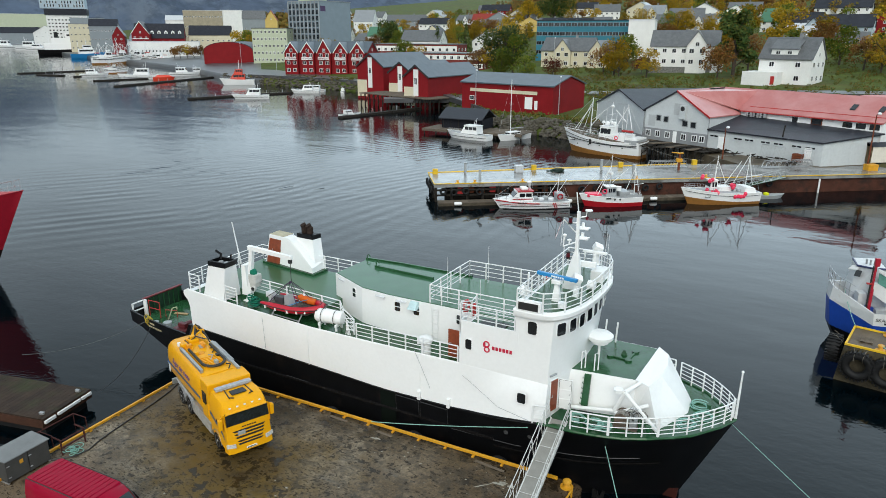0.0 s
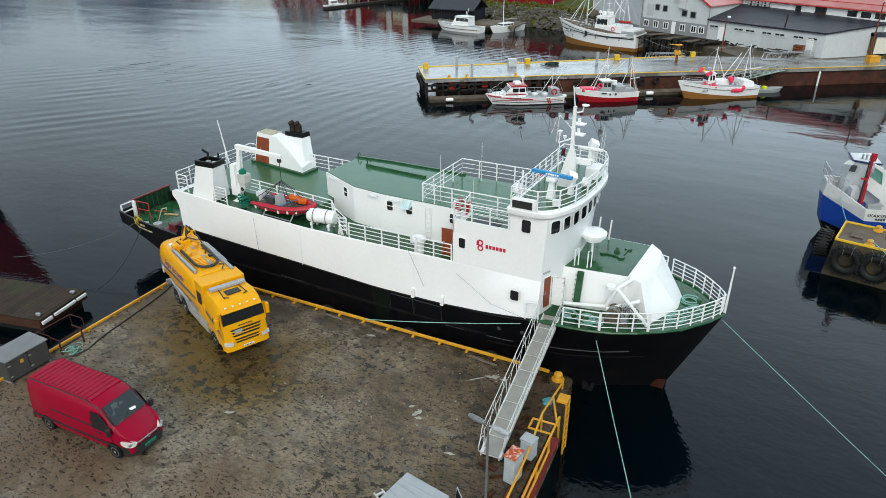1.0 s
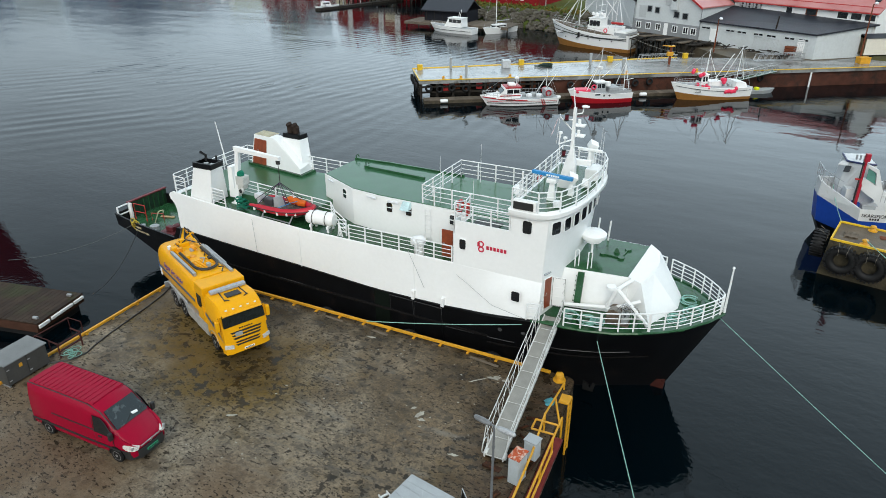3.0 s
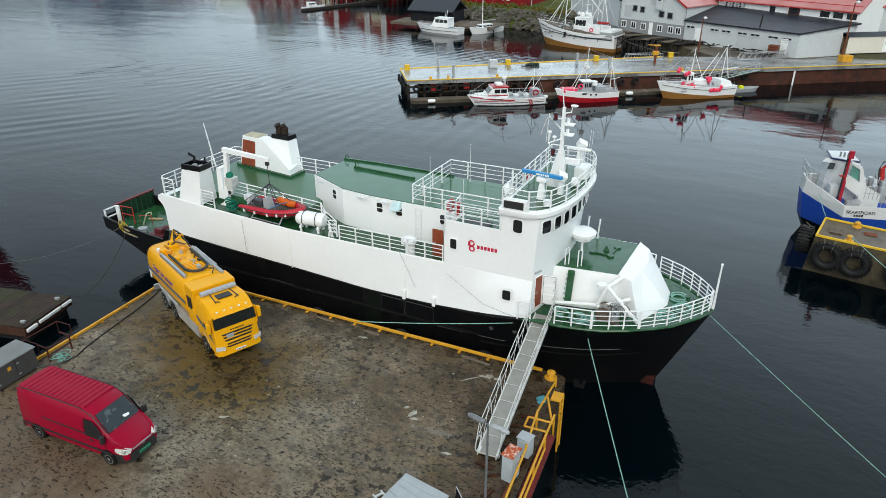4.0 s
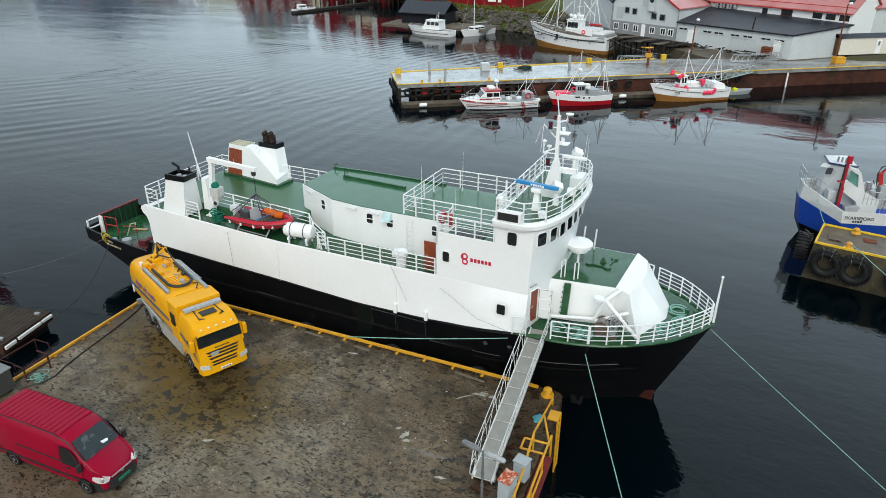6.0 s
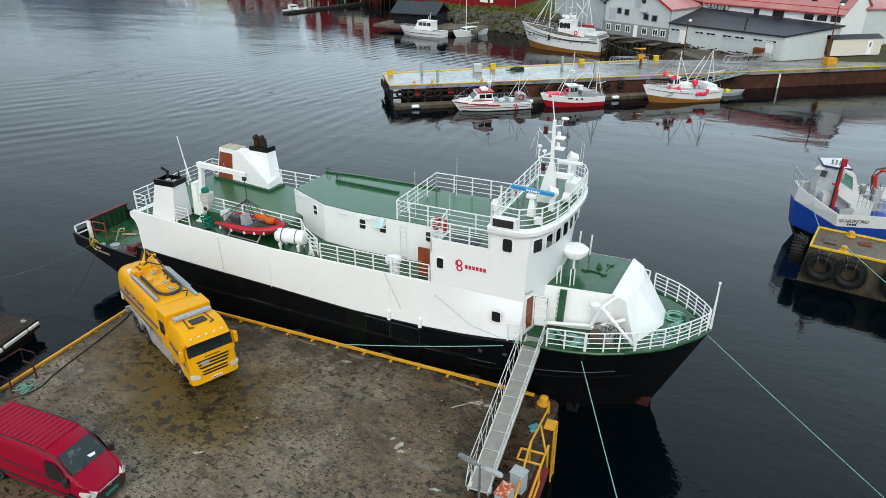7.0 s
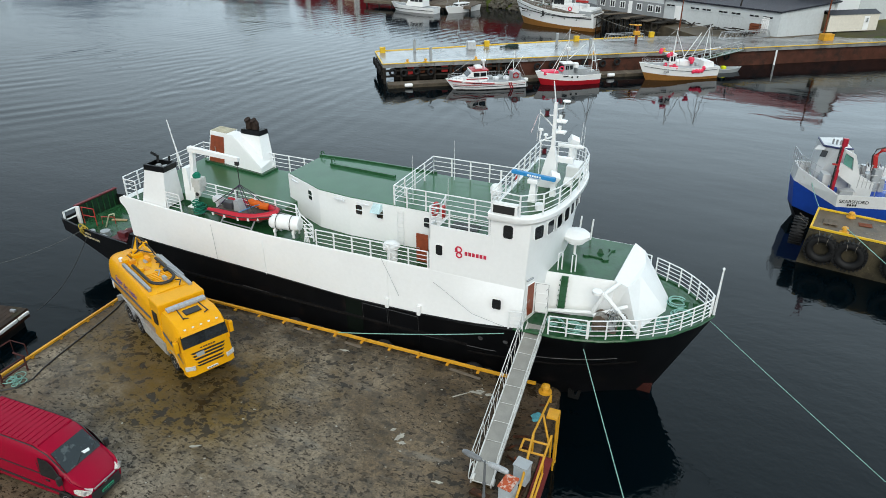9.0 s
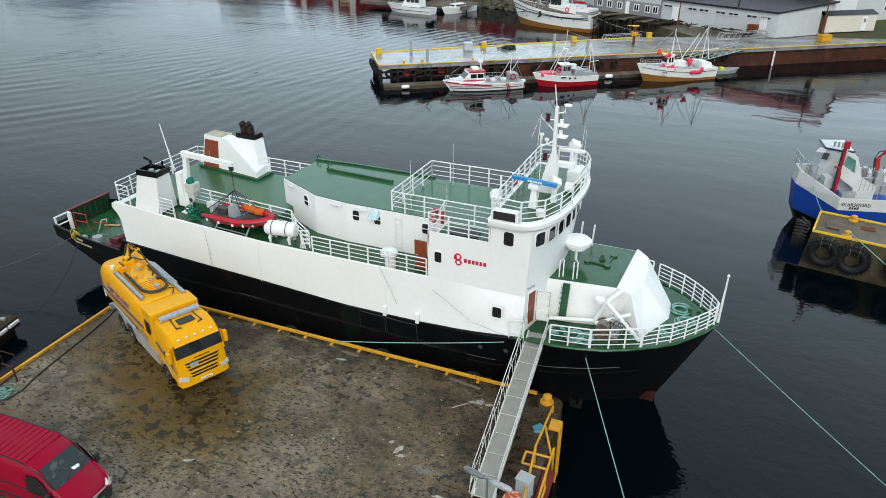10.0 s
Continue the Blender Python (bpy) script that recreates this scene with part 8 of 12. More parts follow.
part("walkway", bm, M_DECK, ramp, "green walkway")
for s in (-0.5, 0.5):
    bm = B()
    pipe(bm, [(0, s, 0.1), (0, s, 1.0), (10.5, s, 1.0), (10.5, s, 0.1), (0, s, 0.1)], 0.05, 5)
    for k in range(10):
        pipe(bm, [(k * 1.05, s, 0.1), ((k + 0.5) * 1.05, s, 1.0), ((k + 1) * 1.05, s, 0.1)], 0.035, 5)
    part("lattice_side", bm, M_STEEL, ramp)
for x, y, l, a in ((33, 8.6, 6, 0), (50, 6.5, 8, 4), (56.5, 8.0, 6.5, 6)):
    t = thing("stored_gangway", PIER @ pose(x, y, 0, 0, 0, a), "galvanised lattice gangway stored on the pier", "gangway", "stored gangways")
    for s in (-0.45, 0.45):
        bm = B()
        pipe(bm, [(0, s, 0.05), (0.3, s, 0.95), (l - 0.3, s, 0.95), (l, s, 0.05), (0, s, 0.05)], 0.05, 5)
        for k in range(int(l)):
            pipe(bm, [(k, s, 0.05), (k + 0.5, s, 0.95), (k + 1, s, 0.05)], 0.03, 5)
        part("side", bm, M_STEEL, t)
    bm = B()
    box(bm, 0, l, -0.4, 0.4, 0.0, 0.06)
    part("tread", bm, M_STEEL, t)
box_thing("orange_bin", PIER @ pose(64.6, 3.0, 0), 1.6, 1.1, 0.9, M_YELLOW, "orange steel skip on the pier", "skip")
t = thing("depth_gauge", PIER @ pose(54.5, -0.25, -3), "white depth gauge post on the wall", "gauge")
bm = B()
disc(bm, (0, 0, 0), 0.12, 2.6, "z", 10)
part("post", bm, M_WHITE, t)
cr = thing("dock_crane", PIER @ pose(36.5, 6.0, 0), "yellow dock jib with a rusty column", "crane")
bm = B()
disc(bm, (0, 0, 0), 0.18, 2.6, "z", 10)
part("column", bm, M_RUST, cr)
bm = B()
box(bm, -0.45, 0.35, -0.3, 0.3, 1.2, 1.75, 0.05)
pipe(bm, [(0, 0, 2.5), (-1.2, 0.2, 2.6)], 0.07, 6)
box(bm, -0.5, 0.5, -0.25, 0.25, 2.45, 2.6, 0.04)
part("winch_house", bm, M_YELLOW, cr)


# ---- boats ----
def boat_hull(parent, L, Bm, zk, zw, bow, stern, top_mat, low_mat, split, low=-0.5, deck_mat=None, bow_rake=0.13, name="hull"):
    """A hull along x, bow at +x. bow, stern: sheer heights over the water; split: height at which the paint changes."""
    n = 12
    def half(u):
        return Bm / 2 * (1 - max(0, (u - 0.45) / 0.55) ** 2.2) * (0.82 + 0.18 * min(1, u / 0.3))
    def sheer(u):
        return stern + (bow - stern) * max(0, (u - 0.3) / 0.7) ** 1.5 + 0.12 * (bow - stern) * max(0, (0.3 - u) / 0.3) ** 1.5
    def ring(u, z0, z1, k=5):
        out = []
        for s in (-1, 1):
            col = []
            for j in range(k + 1):
                z = z0 + (z1 - z0) * j / k
                h = max(0, min(1, (z - low) / (sheer(u) - low)))
                y = half(u) * (0.62 + 0.38 * h ** (0.6 + 0.7 * max(0, u - 0.55)))
                x = L * (u - 0.5) - bow_rake * L * (1 - h) * max(0, (u - 0.5) * 2) ** 2
                col.append((x, s * y, z))
            out.append(col)
        return out[0] + out[1][::-1]
    us = [0, 0.06, 0.15, 0.3, 0.45, 0.58, 0.7, 0.8, 0.88, 0.94, 0.98, 1.0]
    bm = B()
    loft(bm, [ring(u, low, split(u) if callable(split) else split) for u in us], True, True)
    part(name, bm, low_mat, parent, "", True)
    bm = B()
    loft(bm, [ring(u, (split(u) if callable(split) else split), sheer(u)) for u in us], True, True)
    part("topside", bm, top_mat, parent, "", True)
    bm = B()
    pts = [(L * (u - 0.5), -half(u) * 0.99, sheer(u) + 0.03) for u in us]
    pipe(bm, pts + [(x, -y, z) for x, y, z in reversed(pts)], 0.05, 5)
    part("gunwale", bm, top_mat, parent)
    bm = B()
    vs = [bm.verts.new((L * (u - 0.5), -half(u) * 0.9, sheer(u) - 0.02 + 0.03)) for u in us] + [bm.verts.new((L * (u - 0.5), half(u) * 0.9, sheer(u) - 0.02 + 0.03)) for u in reversed(us)]
    bm.faces.new(vs)
    part("deck", bm, deck_mat or M_GREY, parent)
    return half, sheer


def boat_rail(parent, L, half, sheer, u0, u1, h=0.6):
    us = np.linspace(u0, u1, 9)
    for s in (-1, 1):
        bm = B()
        pipe(bm, [(L * (u - 0.5), s * half(u) * 0.95, sheer(u) + h) for u in us], 0.022, 5)
        pipe(bm, [(L * (u - 0.5), s * half(u) * 0.95, sheer(u) + h / 2) for u in us], 0.016, 5)
        for u in us:
            pipe(bm, [(L * (u - 0.5), s * half(u) * 0.95, sheer(u)), (L * (u - 0.5), s * half(u) * 0.95, sheer(u) + h)], 0.018, 5)
        part("guard_rail", bm, M_STEEL, parent)


def cabin(parent, x0, x1, w, z0, z1, mat, slope=0.35, roof=None, wins=3):
    bm = B()
    hexa(bm, [(x0, -w, z0), (x1, -w, z0), (x1, w, z0), (x0, w, z0)], [(x0 + 0.05, -w * 0.9, z1), (x1 - slope, -w * 0.9, z1), (x1 - slope, w * 0.9, z1), (x0 + 0.05, w * 0.9, z1)])
    c = part("cabin", bm, mat, parent)
    bm = B()
    box(bm, x0 - 0.1, x1 - slope + 0.2, -w * 0.96, w * 0.96, z1, z1 + 0.1, 0.03)
    part("cabin_roof", bm, roof or mat, c)
    zm0, zm1 = z0 + (z1 - z0) * 0.5, z0 + (z1 - z0) * 0.88
    for s in (-1, 1):
        for k in range(wins):
            a = x0 + 0.15 + (x1 - slope - x0 - 0.2) * k / wins
            b = x0 + 0.05 + (x1 - slope - x0 - 0.2) * (k + 1) / wins
            bm = B()
            y0, y1 = s * w * (1 - 0.1 * 0.5), s * w * (1 - 0.1 * 0.88)
            q = [(a, y0, zm0), (b, y0, zm0), (b, y1, zm1), (a, y1, zm1)]
            hexa(bm, q, [(x, y + s * 0.03, z) for x, y, z in q])
            part("window", bm, M_GLASS, c)
    bm = B()
    xa, xb = x1 - slope * 0.5, x1 - slope * 0.88
    q = [(xa, -w * 0.85, zm0), (xa, w * 0.85, zm0), (xb, w * 0.82, zm1), (xb, -w * 0.82, zm1)]
    hexa(bm, q, [(x + 0.04, y, z) for x, y, z in q])
    part("windscreen", bm, M_GLASS, c)
    return c


def poles(parent, segs, r=0.035, mat=None, name="mast"):
    for a, b in segs:
        bm = B()
        pipe(bm, [a, b], r, 6)
        part(name, bm, mat or M_RAIL, parent)


def bars_on(parent, x0, x1, y, z, h, n, mat):
    for i in range(n):
        a = x0 + (x1 - x0) * i / n
        bm = B()
        box(bm, a, a + (x1 - x0) / n * 0.65, y - 0.01, y + 0.01, z, z + h)
        part("letter_bar", bm, mat, parent)


M_PINK = material("pink_red_buoy", (0.75, 0.03, 0.09), 0.4, vary=0.1)
M_OCHRE = material("ochre_hull_paint", (0.27, 0.12, 0.025), 0.5, vary=0.2, spots=[((0.12, 0.06, 0.02), 1.5, 0.6, 0.75, 0.6)])
M_BOATRED = material("red_boat_paint", (0.36, 0.008, 0.015), 0.4, vary=0.12)
wa = thing("fishing_boat", PIER @ pose(12.0, -4.1, WATER, 0, 0, 180), "white fibreglass fishing boat with red stripes moored at the float", "boat", "fishing boats")
half, sheer = boat_hull(wa, 9.8, 3.0, 0, 0, 1.25, 0.85, M_WHITE, M_WHITE, 0.35)
for z, m in ((0.42, M_BLACKPL), (0.62, M_BOATRED)):
    bm = B()
    for s in (-1, 1):
        pipe(bm, [(9.8 * (u - 0.5) - 0.25 * max(0, u - 0.5), s * (half(u) * 0.9 + 0.06), z) for u in np.linspace(0.02, 0.93, 14)], 0.035, 5)
    part("stripe", bm, m, wa)
bm = B()
for x in (-3.2, -2.95):
    for s in (-1, 1):
        hexa(bm, [(x, s * 1.4, 0.1), (x + 0.12, s * 1.4, 0.1), (x + 0.12, s * 1.46, 0.1), (x, s * 1.46, 0.1)], [(x + 0.3, s * 1.47, 0.85), (x + 0.42, s * 1.47, 0.85), (x + 0.42, s * 1.53, 0.85), (x + 0.3, s * 1.53, 0.85)])
part("flash", bm, M_BOATRED, wa)
for s_ in (-1, 1):
    bm = B()
    pipe(bm, [(9.8 * (u - 0.5), s_ * (half(u) * 0.985 + 0.03), sheer(u) - 0.12) for u in np.linspace(0.42, 0.97, 12)], 0.07, 5)
    part("sheer_stripe", bm, M_BOATRED, wa, "red sheer stripe")
    bm = B()
    pipe(bm, [(9.8 * (u - 0.5) - 0.5 * max(0, u - 0.5), s_ * (half(u) * 0.84 + 0.05), 0.06) for u in np.linspace(0.0, 0.9, 12)], 0.06, 5)
    part("waterline", bm, M_BLACKPL, wa)
cabin(wa, 0.0, 3.1, 1.1, 1.0, 2.2, M_WHITE, 1.25, M_WHITE, 2)
bm = B()
box(bm, -0.15, 1.95, -1.06, 1.06, 2.2, 2.36, 0.04)
part("roof_band", bm, M_BOATRED, wa, "red roof band")
for s_ in (-1, 1):
    bm = B()
    box(bm, 0.0, 2.6, s_ * 1.09, s_ * 1.13, 1.28, 1.4, 0.01)
    part("cabin_stripe", bm, M_BOATRED, wa)
bm = B()
hexa(bm, [(2.4, -0.9, 1.0), (4.3, -0.45, 1.2), (4.3, 0.45, 1.2), (2.4, 0.9, 1.0)], [(2.4, -0.75, 1.45), (3.9, -0.35, 1.4), (3.9, 0.35, 1.4), (2.4, 0.75, 1.45)])
part("foredeck_trunk", bm, M_WHITE, wa)
bm = B()
box(bm, 0.5, 1.4, -0.6, 0.6, 2.36, 2.72, 0.15)
part("radar_dome", bm, M_WHITE, wa)
bm = B()
lathe(bm, (0.3, 0.1, 3.2), [(0.05, -0.6), (0.06, 0), (0.3, 0.02), (0.3, 0.2), (0.1, 0.28)], n=14)
part("radar_scanner", bm, M_WHITE, wa, "white radar scanner", True)
boat_rail(wa, 9.8, half, sheer, 0.62, 0.97, 0.55)
box_ = B()
box(box_, -4.3, -3.3, -0.9, 0.9, 0.8, 1.8, 0.05)
part("stern_locker", box_, M_GREY, wa)
bm = B()
torus(bm, (-3.6, -0.95, 1.5), 0.32, 0.09, "y", 16, 6)
torus(bm, (-3.6, 0.98, 1.5), 0.32, 0.09, "y", 16, 6)
part("lifebuoy", bm, M_BOATRED, wa)
for k in range(5):
    bm = B()
    lathe(bm, (-2.6 + 0.65 * k, 0.3 * (-1) ** k, 0.9), [(0.35, 0), (0.4, 0.3), (0.3, 0.45), (0.05, 0.5)], n=12)
    part("deck_gear", bm, M_GREY if k % 2 else M_LAMPGLASS, wa)
poles(wa, [((0.2, 0.2, 2.2), (0.1, 0.2, 4.6)), ((-3.5, 0, 1.7), (-3.6, 0, 4.3)), ((-3.5, 0, 1.8), (-4.6, 0.2, 3.6)), ((-2.2, -0.5, 0.9), (-3.4, 0, 3.2)), ((0.2, -0.3, 2.2), (0.3, -0.3, 3.6))])
boat_rail(wa, 9.8, half, sheer, 0.05, 0.42, 0.7)
poles(wa, [((0.1, 0.2, 4.5), (4.4, 0, 1.7)), ((0.1, 0.2, 4.5), (-3.5, 0, 3.9)), ((-3.6, 0, 4.2), (-4.7, 0.9, 1.5)), ((-3.6, 0, 4.2), (-4.7, -0.9, 1.5)), ((-0.4, -0.9, 2.3), (-0.5, -0.9, 4.0)), ((-2.2, 1.2, 1.0), (-2.2, 1.2, 2.9))], 0.014, M_STEEL, "stay")
bars_on(wa, 0.8, 2.0, 1.5, 0.85, 0.14, 6, M_BLACKPL)

rb = thing("fishing_boat", PIER @ pose(22.5, -4.1, WATER, 0, 0, 180), "red and white fishing boat with masts moored at the float", "boat", "fishing boats")
half, sheer = boat_hull(rb, 8.2, 2.9, 0, 0, 1.65, 1.15, M_WHITE, M_BOATRED, lambda u: 0.55 + 0.5 * max(0, u - 0.4))
cabin(rb, -0.6, 0.9, 0.8, 1.2, 2.5, M_GREY, 0.3, M_WHITE, 2)
bm = B()
box(bm, 1.3, 3.2, -0.7, 0.7, 1.25, 1.7, 0.1)
part("tarpaulin", bm, M_PINK, rb, "red tarpaulin")
bm = B()
box(bm, -2.3, -1.0, -1.05, 1.05, 1.15, 1.95, 0.05)
part("aft_shelter", bm, M_GREY, rb)
poles(rb, [((0.1, 0, 2.5), (0.0, 0, 6.6)), ((-3.3, 0, 1.2), (-3.2, 0, 5.4)), ((-2.3, -0.9, 1.2), (-3.2, 0, 4.8)), ((-3.9, 0.4, 1.2), (-3.2, 0, 4.8)), ((-0.2, 0, 3.0), (-2.2, 0, 4.7)), ((1.6, -0.8, 1.6), (0.0, 0, 5.2)), ((1.9, 0.8, 1.6), (0.0, 0, 5.2)), ((-3.2, 0, 2.6), (-4.4, 0.1, 2.8))], 0.04)
boat_rail(rb, 8.2, half, sheer, 0.05, 0.4, 0.6)
for s_ in (-1, 1):
    bm = B()
    for a, b in zip(np.linspace(0.03, 0.34, 6), np.linspace(0.03, 0.34, 6)[1:]):
        q = [(8.2 * (u - 0.5), s_ * half(u) * 0.96, sheer(u)) for u in (a, b)]
        quad = [q[0], q[1], (q[1][0], q[1][1], q[1][2] + 0.42), (q[0][0], q[0][1], q[0][2] + 0.45)]
        hexa(bm, quad, [(x, y + s_ * 0.03, z) for x, y, z in quad])
    part("after_bulwark", bm, M_GREY, rb, "grey after bulwark")
bm = B()
torus(bm, (1.0, 0.82, 2.0), 0.28, 0.08, "y", 16, 6)
part("lifebuoy", bm, M_PINK, rb)
bm = B()
box(bm, -0.2, 0.3, -0.25, 0.25, 4.0, 4.4, 0.08)
disc(bm, (-1.0, 0.2, 2.0), 0.4, 0.5, "z", 14)
part("radar", bm, M_WHITE, rb)
bm = B()
for x in (-0.2, -0.9):
    disc(bm, (x, 1.42, 1.05), 0.13, 0.03, "y", 12)
part("porthole", bm, M_BLACKPL, rb)
poles(rb, [((0.0, 0, 6.4), (3.8, 0, 1.8)), ((0.0, 0, 6.4), (-3.2, 0, 5.3)), ((-3.2, 0, 5.3), (-4.0, 0.6, 1.3)), ((-3.2, 0, 5.3), (-4.0, -0.6, 1.3)), ((0.0, 0, 6.0), (0.4, 1.2, 1.5)), ((0.0, 0, 6.0), (0.4, -1.2, 1.5)), ((0.3, 0.5, 2.6), (0.3, 0.5, 4.4))], 0.014, M_STEEL, "stay")
bars_on(rb, 0.3, 1.3, 1.43, 1.1, 0.16, 1, M_BLACKPL)

yb = thing("fishing_boat", PIER @ pose(37.3, -4.4, WATER, 0, 0, 180), "white and ochre wooden fishing boat hung with pink buoys", "boat", "fishing boats")
half, sheer = boat_hull(yb, 10.6, 3.2, 0, 0, 2.2, 1.45, M_WHITE, M_OCHRE, lambda u: 0.34 + 0.95 * max(0, u - 0.3))
cabin(yb, 0.6, 1.7, 0.7, 1.5, 3.1, M_WHITE, 0.2, M_WHITE, 2)
for s_ in (-1, 1):
    bm = B()
    pipe(bm, [(10.6 * (u - 0.5), s_ * (half(u) * 0.99 + 0.02), sheer(u) - 0.32) for u in np.linspace(0.02, 0.95, 14)], 0.03, 5)
    part("sheer_line", bm, M_BLACKPL, yb, "black sheer line")
bm = B()
box(bm, -1.3, 0.5, -0.8, 0.8, 1.45, 2.3, 0.08)
part("shelter", bm, M_WHITE, yb)
bm = B()
hexa(bm, [(-4.6, -1.2, 1.4), (-2.9, -1.3, 1.4), (-2.9, 1.3, 1.4), (-4.6, 1.2, 1.4)], [(-4.4, -1.1, 2.1), (-3.0, -1.2, 2.25), (-3.0, 1.2, 2.25), (-4.4, 1.1, 2.1)])
part("stern_cover", bm, M_WHITE, yb, "white stern cover")
for k in range(4):
    bm = B()
    if k % 2:
        box(bm, -2.75 + 0.33 * k, -2.5 + 0.33 * k, -0.6, 0.3, 1.45, 1.95, 0.04)
    else:
        lathe(bm, (-2.5 + 0.33 * k, 0.55, 1.45), [(0.22, 0), (0.26, 0.2), (0.2, 0.42), (0.04, 0.5)], n=12)
    part("deck_gear", bm, M_GREY if k % 2 else M_STEEL, yb)
for x, y, z in ((2.2, 1.0, 2.0), (2.0, -0.95, 3.2), (1.5, 1.1, 1.7), (1.1, 1.25, 1.85), (0.8, 1.3, 1.6), (1.8, -1.2, 3.35), (-1.0, 1.2, 2.6), (-1.4, 1.1, 2.5), (-1.2, 1.25, 2.25), (-1.5, 1.5, 1.1), (-1.9, 1.55, 1.15), (-2.3, 1.52, 1.1), (-2.7, 1.5, 1.15), (-2.9, 1.5, 1.45), (2.1, 1.25, 3.2), (1.6, 1.0, 3.3)):
    bm = B()
    lathe(bm, (x, y, z), [(0.03, -0.28), (0.2, -0.18), (0.26, 0), (0.2, 0.18), (0.06, 0.28)], n=12)
    part("buoy", bm, M_PINK, yb, "pink buoy", True)
poles(yb, [((0.8, 0, 3.3), (0.6, 0, 6.3)), ((-3.6, 0, 2.3), (-3.8, 0, 6.6)), ((-0.6, 0, 2.4), (-2.6, 0.2, 5.6)), ((0.6, 0, 5.6), (-0.8, 0.5, 2.2)), ((-3.7, 0, 6.2), (-2.4, -0.9, 2.4)), ((-3.7, 0, 6.2), (-4.9, -0.5, 2.2)), ((1.0, 0.5, 3.4), (0.9, 0.5, 4.9)), ((-3.6, 0, 3.4), (-5.6, 0.3, 3.7))], 0.045)
boat_rail(yb, 10.6, half, sheer, 0.6, 0.95, 0.55)
bm = B()
lathe(bm, (1.2, -0.2, 3.4), [(0.2, 0), (0.3, 0.1), (0.28, 0.35), (0.05, 0.45)], n=12)
part("radar_dome", bm, M_GREY, yb)
poles(yb, [((0.6, 0, 6.2), (5.0, 0, 2.6)), ((0.6, 0, 6.2), (-3.8, 0, 6.5)), ((-3.8, 0, 6.5), (-5.1, 0.9, 1.7)), ((-3.8, 0, 6.5), (-2.4, 1.2, 2.3)), ((0.6, 0, 6.0), (0.4, 1.4, 1.7)), ((0.6, 0, 6.0), (0.4, -1.4, 1.7)), ((1.3, -0.5, 3.2), (1.3, -0.5, 5.2))], 0.014, M_STEEL, "stay")
bars_on(yb, 1.9, 3.0, 1.5, 1.1, 0.24, 1, M_BLACKPL)
bars_on(yb, 1.98, 2.7, 1.515, 1.15, 0.14, 5, M_WHITE)

dg_ = thing("dinghy", PIER @ pose(45.8, -2.6, WATER, 0, 0, 0), "grey open dinghy with a yellow bundle tied by the wall", "boat")
half, sheer = boat_hull(dg_, 4.0, 1.5, 0, 0, 0.55, 0.4, M_GREY, M_GREY, 0.2, -0.3)
bm = B()
box(bm, -0.9, -0.3, -0.3, 0.3, 0.4, 0.8, 0.15)
part("bundle", bm, material("neon_yellow_canvas", (0.62, 0.66, 0.02), 0.6), dg_, "neon yellow bundle")

M_LASHING_PALE = material("pale_weathered_rope", (0.30, 0.28, 0.24), 0.8)
# the larger white fishing vessel beyond the pier
fv = thing("fishing_vessel", pose(-22.3, 103.2, WATER, 0, 0, 164), "white wooden fishing vessel with an ochre underside", "boat", "fishing boats")
half, sheer = boat_hull(fv, 16.6, 5.0, 0, 0, 4.2, 2.7, M_WHITE, M_OCHRE, lambda u: 0.6 + 1.05 * max(0, u - 0.35), -0.6, M_WOOD)
bm = B()
for s in (-1, 1):
    pipe(bm, [(16.6 * (u - 0.5), s * (half(u) * 0.97 + 0.05), 2.1 + 1.4 * max(0, u - 0.3) ** 1.5) for u in np.linspace(0.02, 0.95, 14)], 0.07, 5)
part("stripe", bm, M_BLACKPL, fv)
cabin(fv, -2.4, 0.2, 1.4, 2.7, 5.2, M_WHITE, 0.3, M_WHITE, 3)
bm = B()
box(bm, -5.8, -2.4, -1.6, 1.6, 2.6, 4.0, 0.06)
box(bm, -7.8, -5.9, -2.0, 2.0, 2.6, 3.6, 0.06)
part("deckhouse", bm, M_WHITE, fv)
bm = B()
box(bm, -7.9, -5.6, -2.2, 2.2, 2.6, 3.3, 0.04)
part("aft_bulwark", bm, M_GREY, fv)
bm = B()
box(bm, -6.8, -4.6, 1.2, 1.7, 4.6, 4.95, 0.1)
part("canvas_cover", bm, M_RED, fv, "red canvas cover")
poles(fv, [((2.6, 0, 3.0), (2.4, 0, 10.2)), ((-1.6, 0, 5.2), (-1.7, 0, 9.6)), ((-4.6, 0, 4.0), (-4.8, 0, 9.4)), ((2.4, 0, 9.0), (5.9, 0, 4.2)), ((-4.8, 0, 9.0), (-2.6, 1.3, 4.0)), ((-4.8, 0, 9.0), (-6.8, 1.3, 3.6)), ((2.5, 0, 5.0), (-0.2, 0.4, 8.0)), ((-4.8, 0, 6.0), (-2.4, 0, 8.2))], 0.07)
boat_rail(fv, 16.6, half, sheer, 0.3, 0.97, 0.9)
bm = B()
lathe(bm, (-1.0, 0.3, 5.4), [(0.3, 0), (0.45, 0.15), (0.45, 0.5), (0.1, 0.75)], n=14)
lathe(bm, (-2.0, -0.6, 5.3), [(0.2, 0), (0.3, 0.15), (0.3, 0.6), (0.1, 0.75)], n=12)
part("radar_dome", bm, M_WHITE, fv)
bm = B()
torus(bm, (-3.6, 1.62, 3.4), 0.3, 0.09, "y", 14, 6)
part("lifebuoy", bm, M_PINK, fv)
